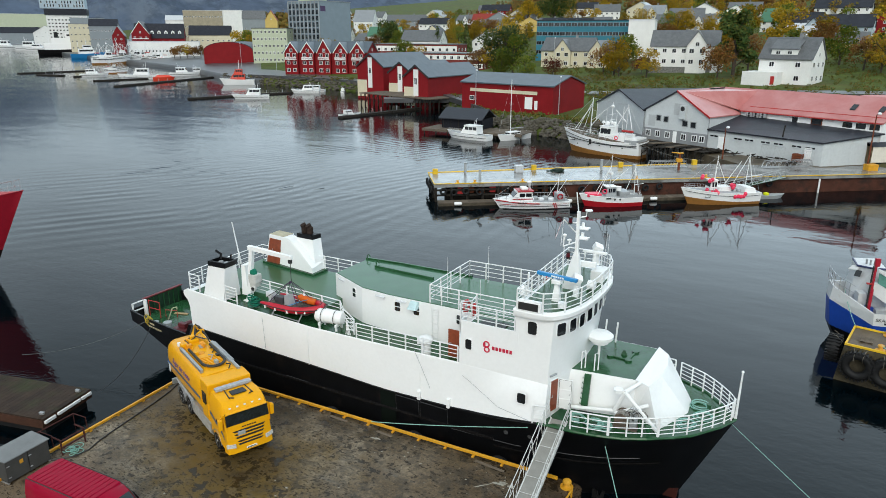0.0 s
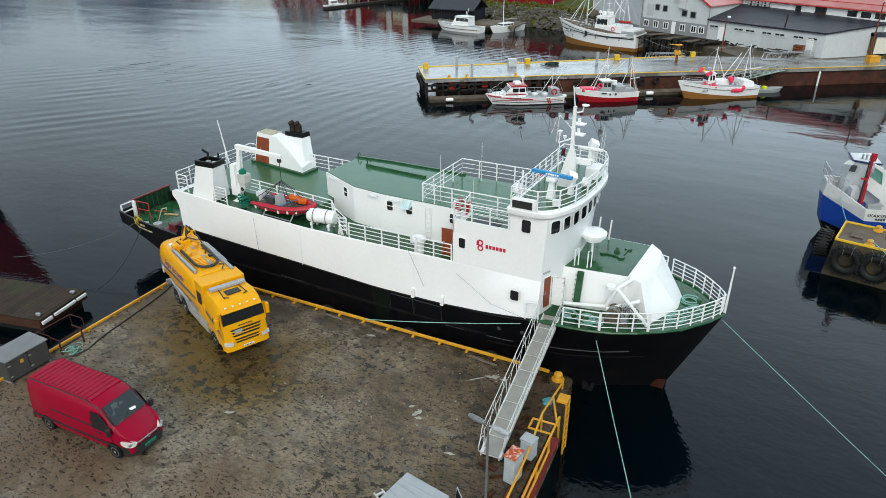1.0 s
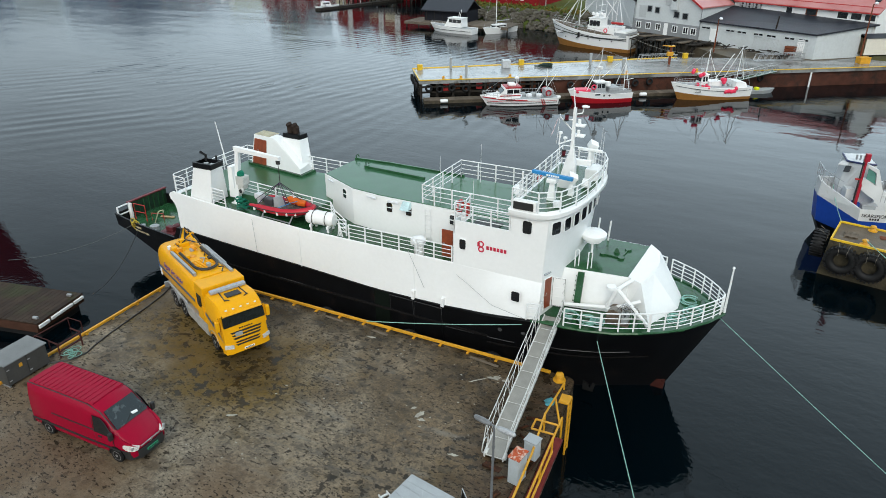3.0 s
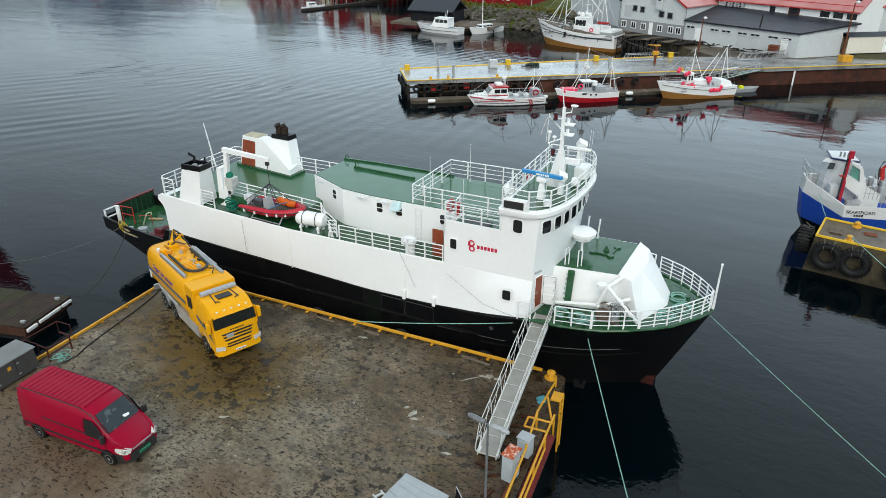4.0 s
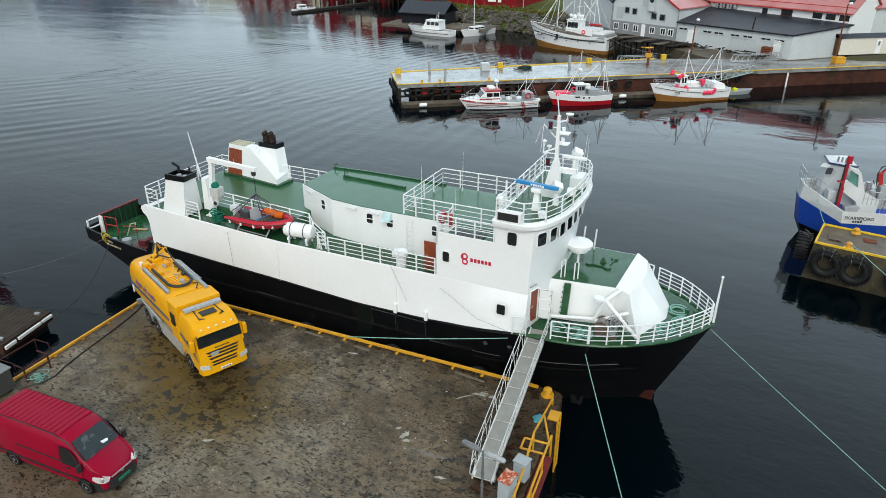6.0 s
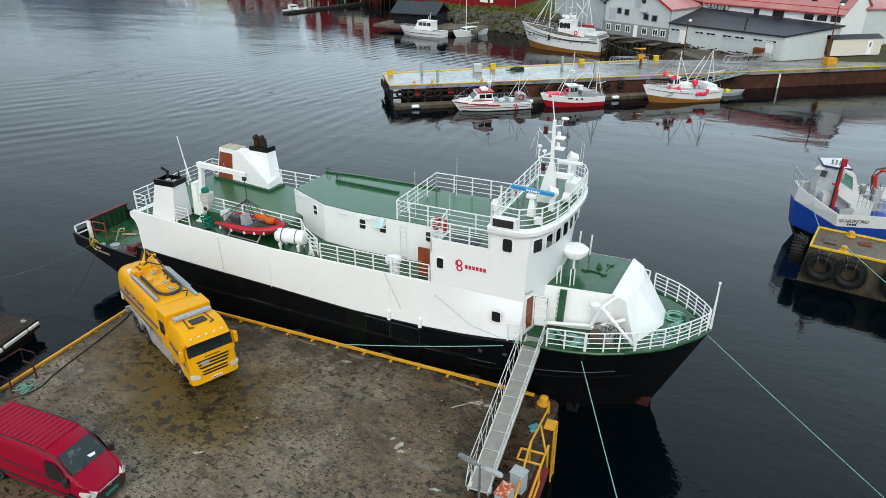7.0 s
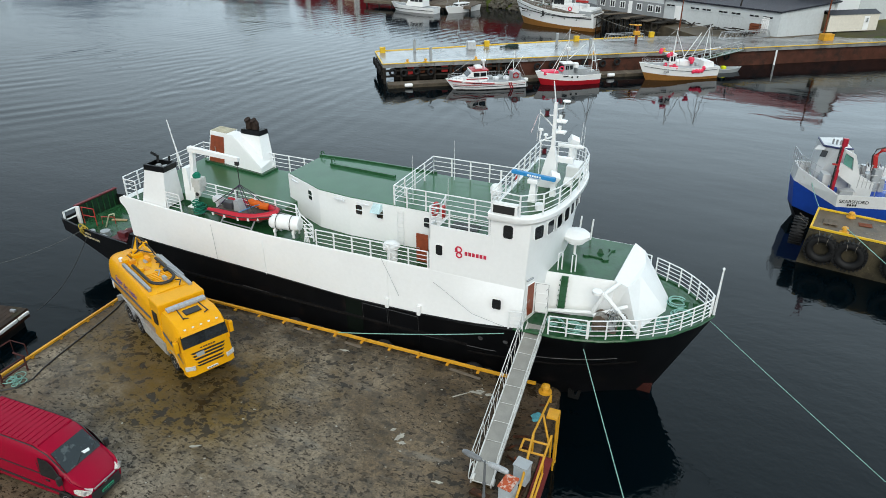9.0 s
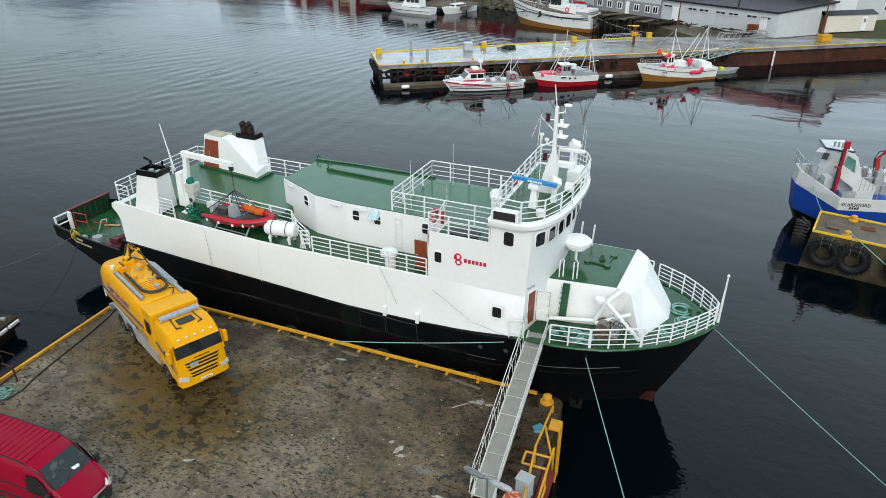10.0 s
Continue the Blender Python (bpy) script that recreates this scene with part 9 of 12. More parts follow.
poles(fv, [((2.4, 0, 10.1), (8.0, 0, 4.7)), ((2.4, 0, 10.1), (-1.7, 0, 9.5)), ((-1.7, 0, 9.5), (-4.8, 0, 9.3)), ((-4.8, 0, 9.3), (-8.0, 0, 3.8)), ((2.4, 0, 9.6), (1.6, 2.3, 3.2)), ((2.4, 0, 9.6), (3.2, 2.2, 3.4)), ((-4.8, 0, 9.2), (-4.2, 2.3, 3.0)), ((-4.8, 0, 9.2), (-5.6, 2.2, 3.0)), ((2.4, 0, 8.0), (-1.7, 0.3, 6.6))], 0.025, M_STEEL, "stay")
bars_on(fv, 4.6, 6.3, 2.02, 2.3, 0.5, 1, M_BLACKPL)
bars_on(fv, 4.75, 6.0, 2.05, 2.42, 0.26, 5, M_WHITE)
for s_ in (-1, 1):
    bm = B()
    pipe(bm, [(16.6 * (u - 0.5), s_ * (half(u) * 0.98 + 0.03), sheer(u) - 0.5) for u in np.linspace(0.02, 0.96, 16)], 0.05, 5)
    part("sheer_line", bm, M_BLACKPL, fv, "black sheer line")
    for k in range(5):
        bm = B()
        box(bm, -5.5 + 2.3 * k, -5.3 + 2.3 * k, s_ * 2.38, s_ * 2.5, 1.75, 1.9)
        part("freeing_port", bm, M_BLACKPL, fv)
for z in (6.4, 7.4):
    bm = B()
    pipe(bm, [(-1.7, -1.1, z), (-1.7, 1.1, z)], 0.05, 5)
    part("crosstree", bm, M_RAIL, fv)
for k, (x, y, z) in enumerate(((-0.4, 0.6, 5.3), (-1.2, -0.7, 5.3), (-2.0, 0.4, 5.3), (-1.7, 0.0, 8.2))):
    bm = B()
    lathe(bm, (x, y, z), [(0.05, 0), (0.06, 0.4), (0.28, 0.45), (0.3, 0.7), (0.12, 0.9)], n=12)
    part("aerial_dome", bm, M_WHITE, fv, "white aerial dome", True)
bm = B()
box(bm, 1.0, 1.35, 2.35, 2.55, 1.9, 2.8)
part("hull_door", bm, M_BLACKPL, fv)

for k in range(9):
    bm = B()
    x, y = 1.2 + 0.55 * (k % 5), -1.2 + 0.8 * (k % 4)
    if k % 3 == 0:
        disc(bm, (x, y, 2.7), 0.35, 0.9, "z", 12)
    elif k % 3 == 1:
        box(bm, x - 0.3, x + 0.3, y - 0.25, y + 0.25, 2.7, 3.6, 0.05)
    else:
        pipe(bm, [(x, y, 2.7), (x + 0.3, y, 4.2), (x + 0.9, y + 0.2, 4.0)], 0.07, 6)
    part("deck_gear", bm, (M_GREY, M_DECK, M_STEEL)[k % 3], fv)
for k in range(5):
    bm = B()
    box(bm, -2.2 + 0.5 * k, -1.85 + 0.5 * k, 1.41, 1.45, 4.2, 4.75, 0.02)
    part("bridge_window", bm, M_GLASS, fv)
poles(fv, [((-1.7, 0, 9.2), (2.4, 0, 6.0)), ((2.4, 0, 9.6), (4.6, 1.2, 4.4)), ((2.4, 0, 9.6), (4.6, -1.2, 4.4)), ((-1.0, 0.8, 5.2), (-1.0, 0.8, 8.4)), ((-2.2, -0.8, 5.2), (-2.2, -0.8, 7.6))], 0.045)
rope((-29.8, 104.6, 1.0), (-36.0, 118.0, 0.0), 0.4, 0.03, M_BLACKPL, "dark mooring line of the fishing vessel")
rope((-14.6, 100.5, 0.2), (-3.0, 88.5, 0.1), 0.6, 0.03, M_LASHING_PALE, "slack mooring line from vessel to pier")

# ---- concrete dock with the blue boat ----
dock = thing("dock_head", pose(11.9, 21.6, 0, 0, 0, -13), "old concrete dock head with yellow kerbs and tyre fenders", "dock", kind="structure")
bm = B()
hexa(bm, [(-0.5, -0.4, -5), (20, -0.4, -5), (20, 3.9, -5), (-0.5, 3.9, -5)], [(0, 0, 0), (20, 0, 0), (20, 3.6, 0), (0, 3.6, 0)])
part("block", bm, material("brown_stained_concrete", (0.075, 0.062, 0.038), 0.75, vary=0.4, scale=1.2, bump=0.4, spots=[((0.015, 0.014, 0.012), 0.9, 0.45, 0.65, 0.85), ((0.16, 0.14, 0.1), 3.0, 0.62, 0.72, 0.5)]), dock)
bm = B()
box(bm, 0.1, 20, 0.1, 3.5, 0.0, 0.02)
part("paving", bm, material("brown_worn_paving", (0.105, 0.075, 0.045), 0.55, vary=0.4, scale=1.3, bump=0.3, spots=[((0.045, 0.036, 0.027), 0.7, 0.48, 0.66, 0.8), ((0.25, 0.22, 0.17), 2.2, 0.6, 0.7, 0.6)]), dock)
for a, b, c, d in ((0, 20, 0, 0.12), (0, 0.12, 0.13, 3.46), (0, 20, 3.48, 3.6)):
    bm = B()
    box(bm, a, b, c, d, 0.0, 0.13, 0.01)
    part("kerb", bm, M_DOCKYELLOW, dock, "yellow kerb")
M_LASHING = material("weathered_lashing", (0.16, 0.145, 0.12), 0.8)
def big_tyre(m):
    t = thing("tyre_fender", m, "large black treaded tyre fender on the dock", "tyre", "dock tyres")
    bm = B()
    torus(bm, (0, 0, 0), 0.57, 0.22, "y", 28, 10)
    part("tyre", bm, M_RUBBER, t, "", True)
    bm = B()
    for k in range(26):
        a = 2 * math.pi * k / 26
        box(bm, -0.05, 0.05, -0.26, 0.26, 0.72, 0.82, 0.01, Matrix.Rotation(a, 4, "Y"))
    part("tread_lug", bm, M_RUBBER, t)
    bm = B()
    for s in (-0.2, 0.2):
        pipe(bm, [(s, -0.24, 0.3), (s, -0.3, 0.55), (s * 1.2, -0.05, 0.82), (s * 1.5, 0.12, 0.92)], 0.014, 5)
    part("lashing", bm, M_LASHING, t)
DK = dock.matrix_world.copy()
big_tyre(DK @ pose(0.95, -0.5, -1.0) @ Matrix.Diagonal((1.2, 1.05, 1.2, 1)))
big_tyre(DK @ pose(2.55, -0.5, -1.05) @ Matrix.Diagonal((1.2, 1.05, 1.2, 1)))
big_tyre(DK @ pose(5.2, -0.5, -1.05) @ Matrix.Diagonal((1.2, 1.05, 1.2, 1)))
big_tyre(DK @ pose(-0.65, 1.0, -0.75, 0, 0, 90) @ Matrix.Diagonal((1.15, 1.5, 1.15, 1)))
for x, y in ((1.9, 0.45), (2.0, 3.2)):
    copy_thing(bpy.data.objects["bollard"], DK @ pose(x, y, 0.02))
pl = thing("pallet", DK @ pose(1.0, 1.5, 0.02, 0, 0, 4), "small weathered wooden pallet on the dock", "pallet")
for k in range(5):
    bm = B()
    box(bm, -0.4, 0.4, -0.45 + 0.19 * k, -0.31 + 0.19 * k, 0.08, 0.11)
    part("board", bm, M_WOOD, pl)
for k in range(3):
    bm = B()
    box(bm, -0.4 + 0.36 * k, -0.32 + 0.36 * k, -0.45, 0.45, 0, 0.08)
    part("bearer", bm, M_WOOD, pl)
box_thing("floor_hatch", DK @ pose(2.9, 2.3, 0.01, 0, 0, 10), 0.7, 0.5, 0.05, M_RUST, "rusty hatch plate in the dock", "hatch")

M_BOATWHITE = material("weathered_white_boat_paint", (0.60, 0.61, 0.61), 0.5, vary=0.08, scale=1.5, spots=[((0.42, 0.38, 0.33), 1.6, 0.6, 0.75, 0.5)])
bb = thing("work_boat", pose(13.9, 26.1, WATER, 0, 0, 12), "blue and white steel work boat lying behind the dock", "boat")
# corner towards the dock at the origin; the name stands on the face along x
low = [(-1.0, 3.6, -0.6), (-0.85, 2.5, -0.6), (0.45, 0.6, -0.6), (14, 0.5, -0.6), (14, 5.2, -0.6), (0.8, 5.2, -0.6)]
boot = [(-1.75, 3.9, 1.1), (-1.8, 2.65, 1.1), (0.12, 0.15, 1.0), (14, 0.15, 1.0), (14, 5.4, 1.0), (0.6, 5.4, 1.0)]
mid = [(-1.95, 4.0, 3.05), (-2.08, 2.7, 3.05), (0.0, 0.0, 2.3), (14, 0.0, 2.3), (14, 5.6, 2.3), (0.4, 5.6, 2.9)]
top = [(-1.88, 4.1, 4.05), (-1.98, 2.7, 4.02), (-0.08, -0.02, 3.15), (14, -0.02, 3.15), (14, 5.7, 3.1), (0.4, 5.7, 3.5)]
inn = [(-1.72, 4.0, 4.03), (-1.82, 2.76, 4.0), (0.02, 0.12, 3.14), (13.9, 0.12, 3.14), (13.9, 5.55, 3.08), (0.5, 5.55, 3.48)]
bm = B()
loft(bm, [low, boot])
part("boot_top", bm, M_BLACK, bb, "black underwater hull")
bm = B()
loft(bm, [boot, mid])
part("hull", bm, M_BLUE, bb, "blue lower hull")
bm = B()
loft(bm, [mid, top, inn, [(x, y, 2.55) for x, y, z in inn]])
part("bulwark", bm, M_BOATWHITE, bb, "white bulwark")
bm = B()
prism(bm, [(x, y) for x, y, z in inn], 2.56, 2.62)
part("deck", bm, material("wet_grey_deck", (0.14, 0.16, 0.15), 0.35, vary=0.3), bb)
bm = B()
hexa(bm, [(-0.95, 3.0, 2.6), (0.2, 2.3, 2.6), (1.9, 1.6, 2.6), (1.9, 5.2, 2.6), (-0.6, 5.2, 2.6)], [(-0.45, 3.3, 5.5), (0.2, 2.35, 5.6), (1.0, 2.05, 5.65), (1.3, 5.2, 5.55), (-0.2, 5.2, 5.5)])
wh_ = part("wheelhouse", bm, M_BOATWHITE, bb, "white wheelhouse")
bm = B()
hexa(bm, [(-0.5, 3.2, 5.48), (0.2, 2.3, 5.6), (0.95, 2.05, 5.66), (1.3, 5.0, 5.55), (-0.3, 5.0, 5.5)], [(-0.47, 3.2, 5.54), (0.2, 2.32, 5.68), (0.95, 2.07, 5.74), (1.3, 5.0, 5.62), (-0.3, 5.0, 5.56)])
vr = part("visor_roof", bm, M_BOATWHITE, wh_)
bm = B()
pipe(bm, [(-0.3, 5.0, 5.55), (-0.52, 3.2, 5.54), (0.19, 2.28, 5.67), (0.97, 2.03, 5.74)], 0.07, 6)
part("fascia", bm, material("navy_visor", (0.015, 0.022, 0.09), 0.4), vr, "navy blue fascia")
bm = B()
hexa(bm, [(-1.0, 3.4, 5.16), (-0.55, 2.95, 5.24), (-0.35, 3.1, 5.46), (-0.72, 3.5, 5.43)], [(-1.0, 3.4, 5.2), (-0.55, 2.95, 5.28), (-0.35, 3.1, 5.5), (-0.72, 3.5, 5.47)])
part("sun_visor", bm, M_BOATWHITE, wh_)
bm = B()
hexa(bm, [(0.3, 1.4, 4.9), (0.94, 1.4, 4.55), (0.8, 1.4, 5.35), (0.28, 1.4, 5.65)], [(0.3, 1.36, 4.9), (0.94, 1.36, 4.55), (0.8, 1.36, 5.35), (0.28, 1.36, 5.65)])
part("window", bm, material("greenish_glass", (0.10, 0.26, 0.22), 0.1), wh_)
bm = B()
hexa(bm, [(-0.72, 2.92, 4.85), (-0.4, 2.68, 4.88), (-0.3, 2.75, 5.3), (-0.6, 2.98, 5.28)], [(-0.76, 2.85, 4.85), (-0.44, 2.61, 4.88), (-0.34, 2.68, 5.3), (-0.64, 2.91, 5.28)])
part("window", bm, M_GLASS, wh_)
bm = B()
prism(bm, [(1.1, 2.62), (2.5, 2.62), (2.5, 3.65), (1.45, 4.2), (0.9, 5.6), (0.15, 5.95), (0.12, 5.85), (0.78, 5.4), (0.95, 4.5), (0.3, 4.9), (0.0, 4.9), (0.0, 4.2), (1.1, 3.45)], 1.2, 1.6, "y")
part("side_casing", bm, M_BOATWHITE, bb, "white slanting side casing")
bm = B()
box(bm, -0.65, -0.15, 1.6, 2.4, 2.62, 4.0, 0.03)
part("locker", bm, M_BOATWHITE, bb)
bm = B()
box(bm, 0.15, 1.0, 0.35, 0.85, 2.62, 3.3, 0.02)
part("deck_box", bm, M_GREY, bb)
bm = B()
box(bm, 0.1, 1.1, 0.3, 0.9, 3.3, 3.36, 0.02)
part("tray", bm, M_STEEL, bb)
crn = B()
M_CRANERED = material("crimson_crane_paint", (0.34, 0.006, 0.022), 0.4, vary=0.12)
box(crn, -0.2, -0.02, 0.92, 1.1, 2.62, 4.6, 0.02)
box(crn, -0.185, -0.055, 0.98, 1.1, 4.5, 6.45, 0.015)
box(crn, -0.22, 0.1, 1.0, 1.24, 6.2, 6.75, 0.03)
for k in range(9):
    box(crn, -0.215, -0.19, 0.95, 1.07, 2.9 + 0.36 * k, 2.98 + 0.36 * k)
part("crane", crn, M_CRANERED, bb, "red folded deck crane")
bm = B()
pipe(bm, [(-0.28, 1.0, 2.62), (-0.28, 1.0, 4.3), (-0.24, 1.1, 6.2)], 0.05, 6)
part("hydraulic_ram", bm, M_BLACKPL, bb)
bm = B()
box(bm, -0.5, -0.12, 0.95, 1.15, 4.9, 5.0, 0.02)
part("crane_hook", bm, M_RED, bb)
crn = B()
pipe(crn, [(2.9, 2.5, 2.62), (2.9, 2.5, 3.9), (2.7, 2.5, 5.2), (3.0, 2.5, 5.65), (4.5, 2.5, 5.7), (6.5, 2.5, 5.2)], [0.24, 0.2, 0.16, 0.16, 0.14, 0.12], 8)
part("crane", crn, M_RED, bb, "red deck crane with bent jib")
bm = B()
pipe(bm, [(2.65, 2.4, 4.0), (2.45, 2.4, 5.2), (2.6, 2.4, 5.7), (3.4, 2.4, 5.95)], 0.05, 6)
part("hydraulic_hose", bm, M_BLACKPL, bb)
for k in range(3):
    bm = B()
    disc(bm, (-0.05 + 0.22 * k, 3.0 - 0.1 * k, 5.75), 0.07, 0.35, "z", 10)
    part("exhaust_stack", bm, M_STEEL, bb)
for pts in ([(-1.8, 4.6, 3.98), (-1.93, 2.7, 3.96), (-1.0, 1.4, 3.6)], [(2.2, 0.06, 3.2), (5.0, 0.06, 3.2), (12, 0.06, 3.2)], [(1.5, 1.2, 3.3), (2.6, 1.2, 3.3)]):
    for h in (0.45, 0.95):
        bm = B()
        pipe(bm, [(x, y, z + h) for x, y, z in pts], 0.025, 5)
        part("rail_bar", bm, M_STEEL, bb)
    for a, b in zip(pts, pts[1:]):
        for k in range(4):
            p = Vector(a).lerp(Vector(b), k / 4)
            bm = B()
            pipe(bm, [p, p + Vector((0, 0, 0.96))], 0.025, 5)
            part("post", bm, M_STEEL, bb)
for k in range(7):
    bm = B()
    x, y = 1.9 + 0.5 * (k % 4), 2.2 + 0.9 * (k // 4)
    if k % 2:
        disc(bm, (x, y, 2.62), 0.28, 1.1 + 0.3 * (k % 3), "z", 12, 0.2)
    else:
        box(bm, x - 0.2, x + 0.25, y - 0.3, y + 0.3, 2.62, 3.8 + 0.3 * (k % 3), 0.05)
    part("winch", bm, M_STEEL if k % 2 else M_GREY, bb)
for k in range(5):
    bm = B()
    pipe(bm, [(1.6 + 0.4 * k, 2.0, 3.4), (1.8 + 0.4 * k, 2.3, 4.6 + 0.2 * (k % 2)), (2.1 + 0.4 * k, 2.6, 4.4)], 0.05, 6)
    part("hydraulic_pipe", bm, M_STEEL, bb)
txt = bpy.data.curves.new("boat_name", "FONT")
txt.body, txt.size, txt.extrude = "SKARSFJORD", 0.33, 0.01
so = new("boat_name", txt)
me = bpy.data.meshes.new_from_object(so.evaluated_get(bpy.context.evaluated_depsgraph_get()))
bpy.data.objects.remove(so)
me.materials.clear()
me.materials.append(M_BLACKPL)
so = new("name_text", me)
so.parent = bb
so.matrix_local = pose(0.1, -0.03, 2.62, 90, 0, 0)
tagged(so, "black name lettering")
bars_on(bb, 0.65, 1.3, -0.04, 2.42, 0.14, 4, M_BLACKPL)
rope((12.15, 28.5, 1.5), (12.75, 25.0, 0.15), 0.2, 0.025)
rope(DK @ Vector((1.9, 0.4, 0.4)), (20.0, 14.0, WATER + 0.3), 0.1, 0.025)

# ---- planked pontoon by the quay and the red bow beyond it ----
M_MOSSWOOD = material("mossy_wet_planks", (0.04, 0.026, 0.018), 0.6, vary=0.4, scale=1.2, bump=0.3, object_random=0.25, spots=[((0.035, 0.045, 0.015), 0.5, 0.5, 0.65, 0.7)])
pon = thing("pontoon", pose(-28.05, -3.2, WATER, 0, 0, 10), "weathered timber pontoon floating by the quay", "pontoon")
for k in range(60):
    bm = B()
    box(bm, -0.3 * k - 0.28, -0.3 * k, -1.75, 1.75, 0.98, 1.05, 0.005)
    part("plank", bm, M_MOSSWOOD, pon)
bm = B()
box(bm, -18, 0, -1.8, 1.78, 0.5, 0.97)
part("side_beam", bm, material("red_brown_beam", (0.06, 0.028, 0.018), 0.75, vary=0.4, scale=1.5, bump=0.3), pon, "red-brown side beam")
bm = B()
box(bm, -18, -0.2, -1.5, 1.5, -0.5, 0.44)
part("float", bm, M_RUBBER, pon)
bm = B()
box(bm, 0.0, 0.12, -1.7, -0.95, 0.72, 0.92, 0.04)
part("white_fender", bm, M_WHITE, pon, "white fender strip")
for y0, y1 in ((-0.8, 0.85), (0.95, 1.7)):
    bm = B()
    box(bm, 0.0, 0.12, y0, y1, 0.75, 0.93, 0.04)
    part("white_fender", bm, M_WHITE, pon)
bm = B()
for y in (-1.4, 1.2):
    box(bm, -0.6, -0.3, y, y + 0.15, 1.05, 1.2, 0.03)
part("cleat", bm, M_STEEL, pon)
rs = thing("red_ship", pose(-51.5, 9.8, WATER, 0, 0, 4), "red steel ship bow with rails beyond the pontoon", "ship")
M_CRIMSON = material("crimson_hull_paint", (0.26, 0.004, 0.016), 0.45, vary=0.12)
half, sheer = boat_hull(rs, 34, 9.5, 0, 0, 8.8, 5.0, M_CRIMSON, material("dark_rusty_boottop", (0.012, 0.006, 0.005), 0.6), 3.3, -1.0, M_RED, 0.2)
boat_rail(rs, 34, half, sheer, 0.5, 0.98, 1.0)
rs.matrix_world = pose(-48.75, 9.6, WATER, 0, 0, 4) @ Matrix.Translation((-17, 0, 0))

# ---- boathouse landing with the white motor boat and the yacht ----
bh = thing("boathouse", pose(-56.5, 118.0, WATER, 0, 0, -2), "black tarred boathouse on a timber landing", "boathouse")
bm = B()
box(bm, -5, 5, -2.5, 3.5, 1.2, 3.4)
part("wall", bm, material("black_tarred_boards", (0.012, 0.013, 0.018), 0.7, vary=0.4, scale=3), bh)
bm = B()
prism(bm, [(-3.4, 3.3), (0.5, 5.3), (4.4, 3.3), (4.4, 3.5), (0.5, 5.55), (-3.4, 3.5)], -5.4, 5.4, "x")
part("roof", bm, material("black_roof_felt", (0.02, 0.022, 0.03), 0.5, vary=0.3), bh)
for k in range(5):
    bm = B()
    box(bm, -4.6 + 1.9 * k, -4.5 + 1.9 * k, -2.56, -2.5, 1.3, 3.3)
    part("board_batten", bm, M_DARKWOOD, bh)
ld = thing("timber_landing", pose(-53.0, 114.0, WATER, 0, 0, -2), "timber landing stage on dark piles", "landing")
for k in range(30):
    bm = B()
    box(bm, -12 + 0.8 * k, -11.25 + 0.8 * k, -1.8, 6, 1.1, 1.2)
    part("plank", bm, M_WOOD, ld)
bm = B()
box(bm, -12, 12, -1.9, -1.7, 0.7, 1.1)
part("edge_beam", bm, M_WOOD, ld)
for k in range(9):
    bm = B()
    disc(bm, (-11.5 + 2.9 * k, -1.5, -3), 0.15, 4.1, "z", 8)
    part("pile", bm, M_DARKWOOD, ld)
mb = thing("motor_boat", pose(-52.5, 109.8, WATER, 0, 0, 169), "white cabin motor boat moored at the landing", "boat", "pleasure boats")
half, sheer = boat_hull(mb, 11.0, 3.2, 0, 0, 1.5, 1.0, M_WHITE, M_WHITE, 0.4)
cabin(mb, -3.0, 1.2, 1.2, 1.2, 2.9, M_WHITE, 1.0, M_WHITE, 3)
poles(mb, [((-1.5, 0, 2.9), (-1.8, 0, 4.0)), ((-2.2, 0.5, 2.9), (-2.6, 0.5, 4.6))], 0.05)
boat_rail(mb, 11.0, half, sheer, 0.6, 0.97, 0.5)
bm = B()
for s in (-1, 1):
    pipe(bm, [(11.0 * (u - 0.5) - 0.2 * max(0, u - 0.5), s * (half(u) * 0.92 + 0.05), 0.55) for u in np.linspace(0.02, 0.93, 12)], 0.05, 5)
part("stripe", bm, M_BLACKPL, mb)
yt = thing("sailing_yacht", pose(-43.5, 113.0, WATER, 0, 0, 245), "white sailing yacht with a bare mast", "boat", "pleasure boats")
half, sheer = boat_hull(yt, 9.0, 2.8, 0, 0, 1.3, 1.0, M_WHITE, M_WHITE, 0.3)
cabin(yt, -1.5, 2.0, 0.8, 1.0, 1.6, M_WHITE, 0.6, M_WHITE, 3)
poles(yt, [((0.8, 0, 1.5), (0.8, 0, 12.5))], 0.07)
poles(yt, [((0.8, 0, 2.4), (-3.0, 0, 2.3))], 0.1, M_GREY, "boom")
poles(yt, [((0.8, 0, 12.4), (4.3, 0, 1.3)), ((0.8, 0, 12.4), (-4.3, 0, 1.1)), ((0.8, -0.7, 7.5), (0.8, 0.7, 7.5))], 0.015, M_STEEL, "stay")

# ---- the shore: one ground sheet from the waterline to the hills ----
EYE0 = (5.93, -25.0)
SHORE = [(-178, 160), (-120, 130), (-60, 115), (-16, 92), (-14, 98), (-13.5, 122), (-7.6, 116), (-3.2, 121), (4.3, 133), (9.3, 140), (14.3, 146), (18, 153), (21.6, 158), (26.7, 225),
         (32.2, 272), (40.6, 326), (42, 328), (50.6, 620), (53, 790), (54.3, 930), (55.6, 1350), (58, 1600), (64, 1800), (80, 2000)]


def ground(x, y):
    s = 0.5 * x + 0.87 * y
    return float(np.interp(s, [0, 98, 115, 150, 200, 300, 400, 520, 700, 2500], [0.3, 0.35, 1.5, 3.2, 6.2, 17, 29, 45, 70, 240]))


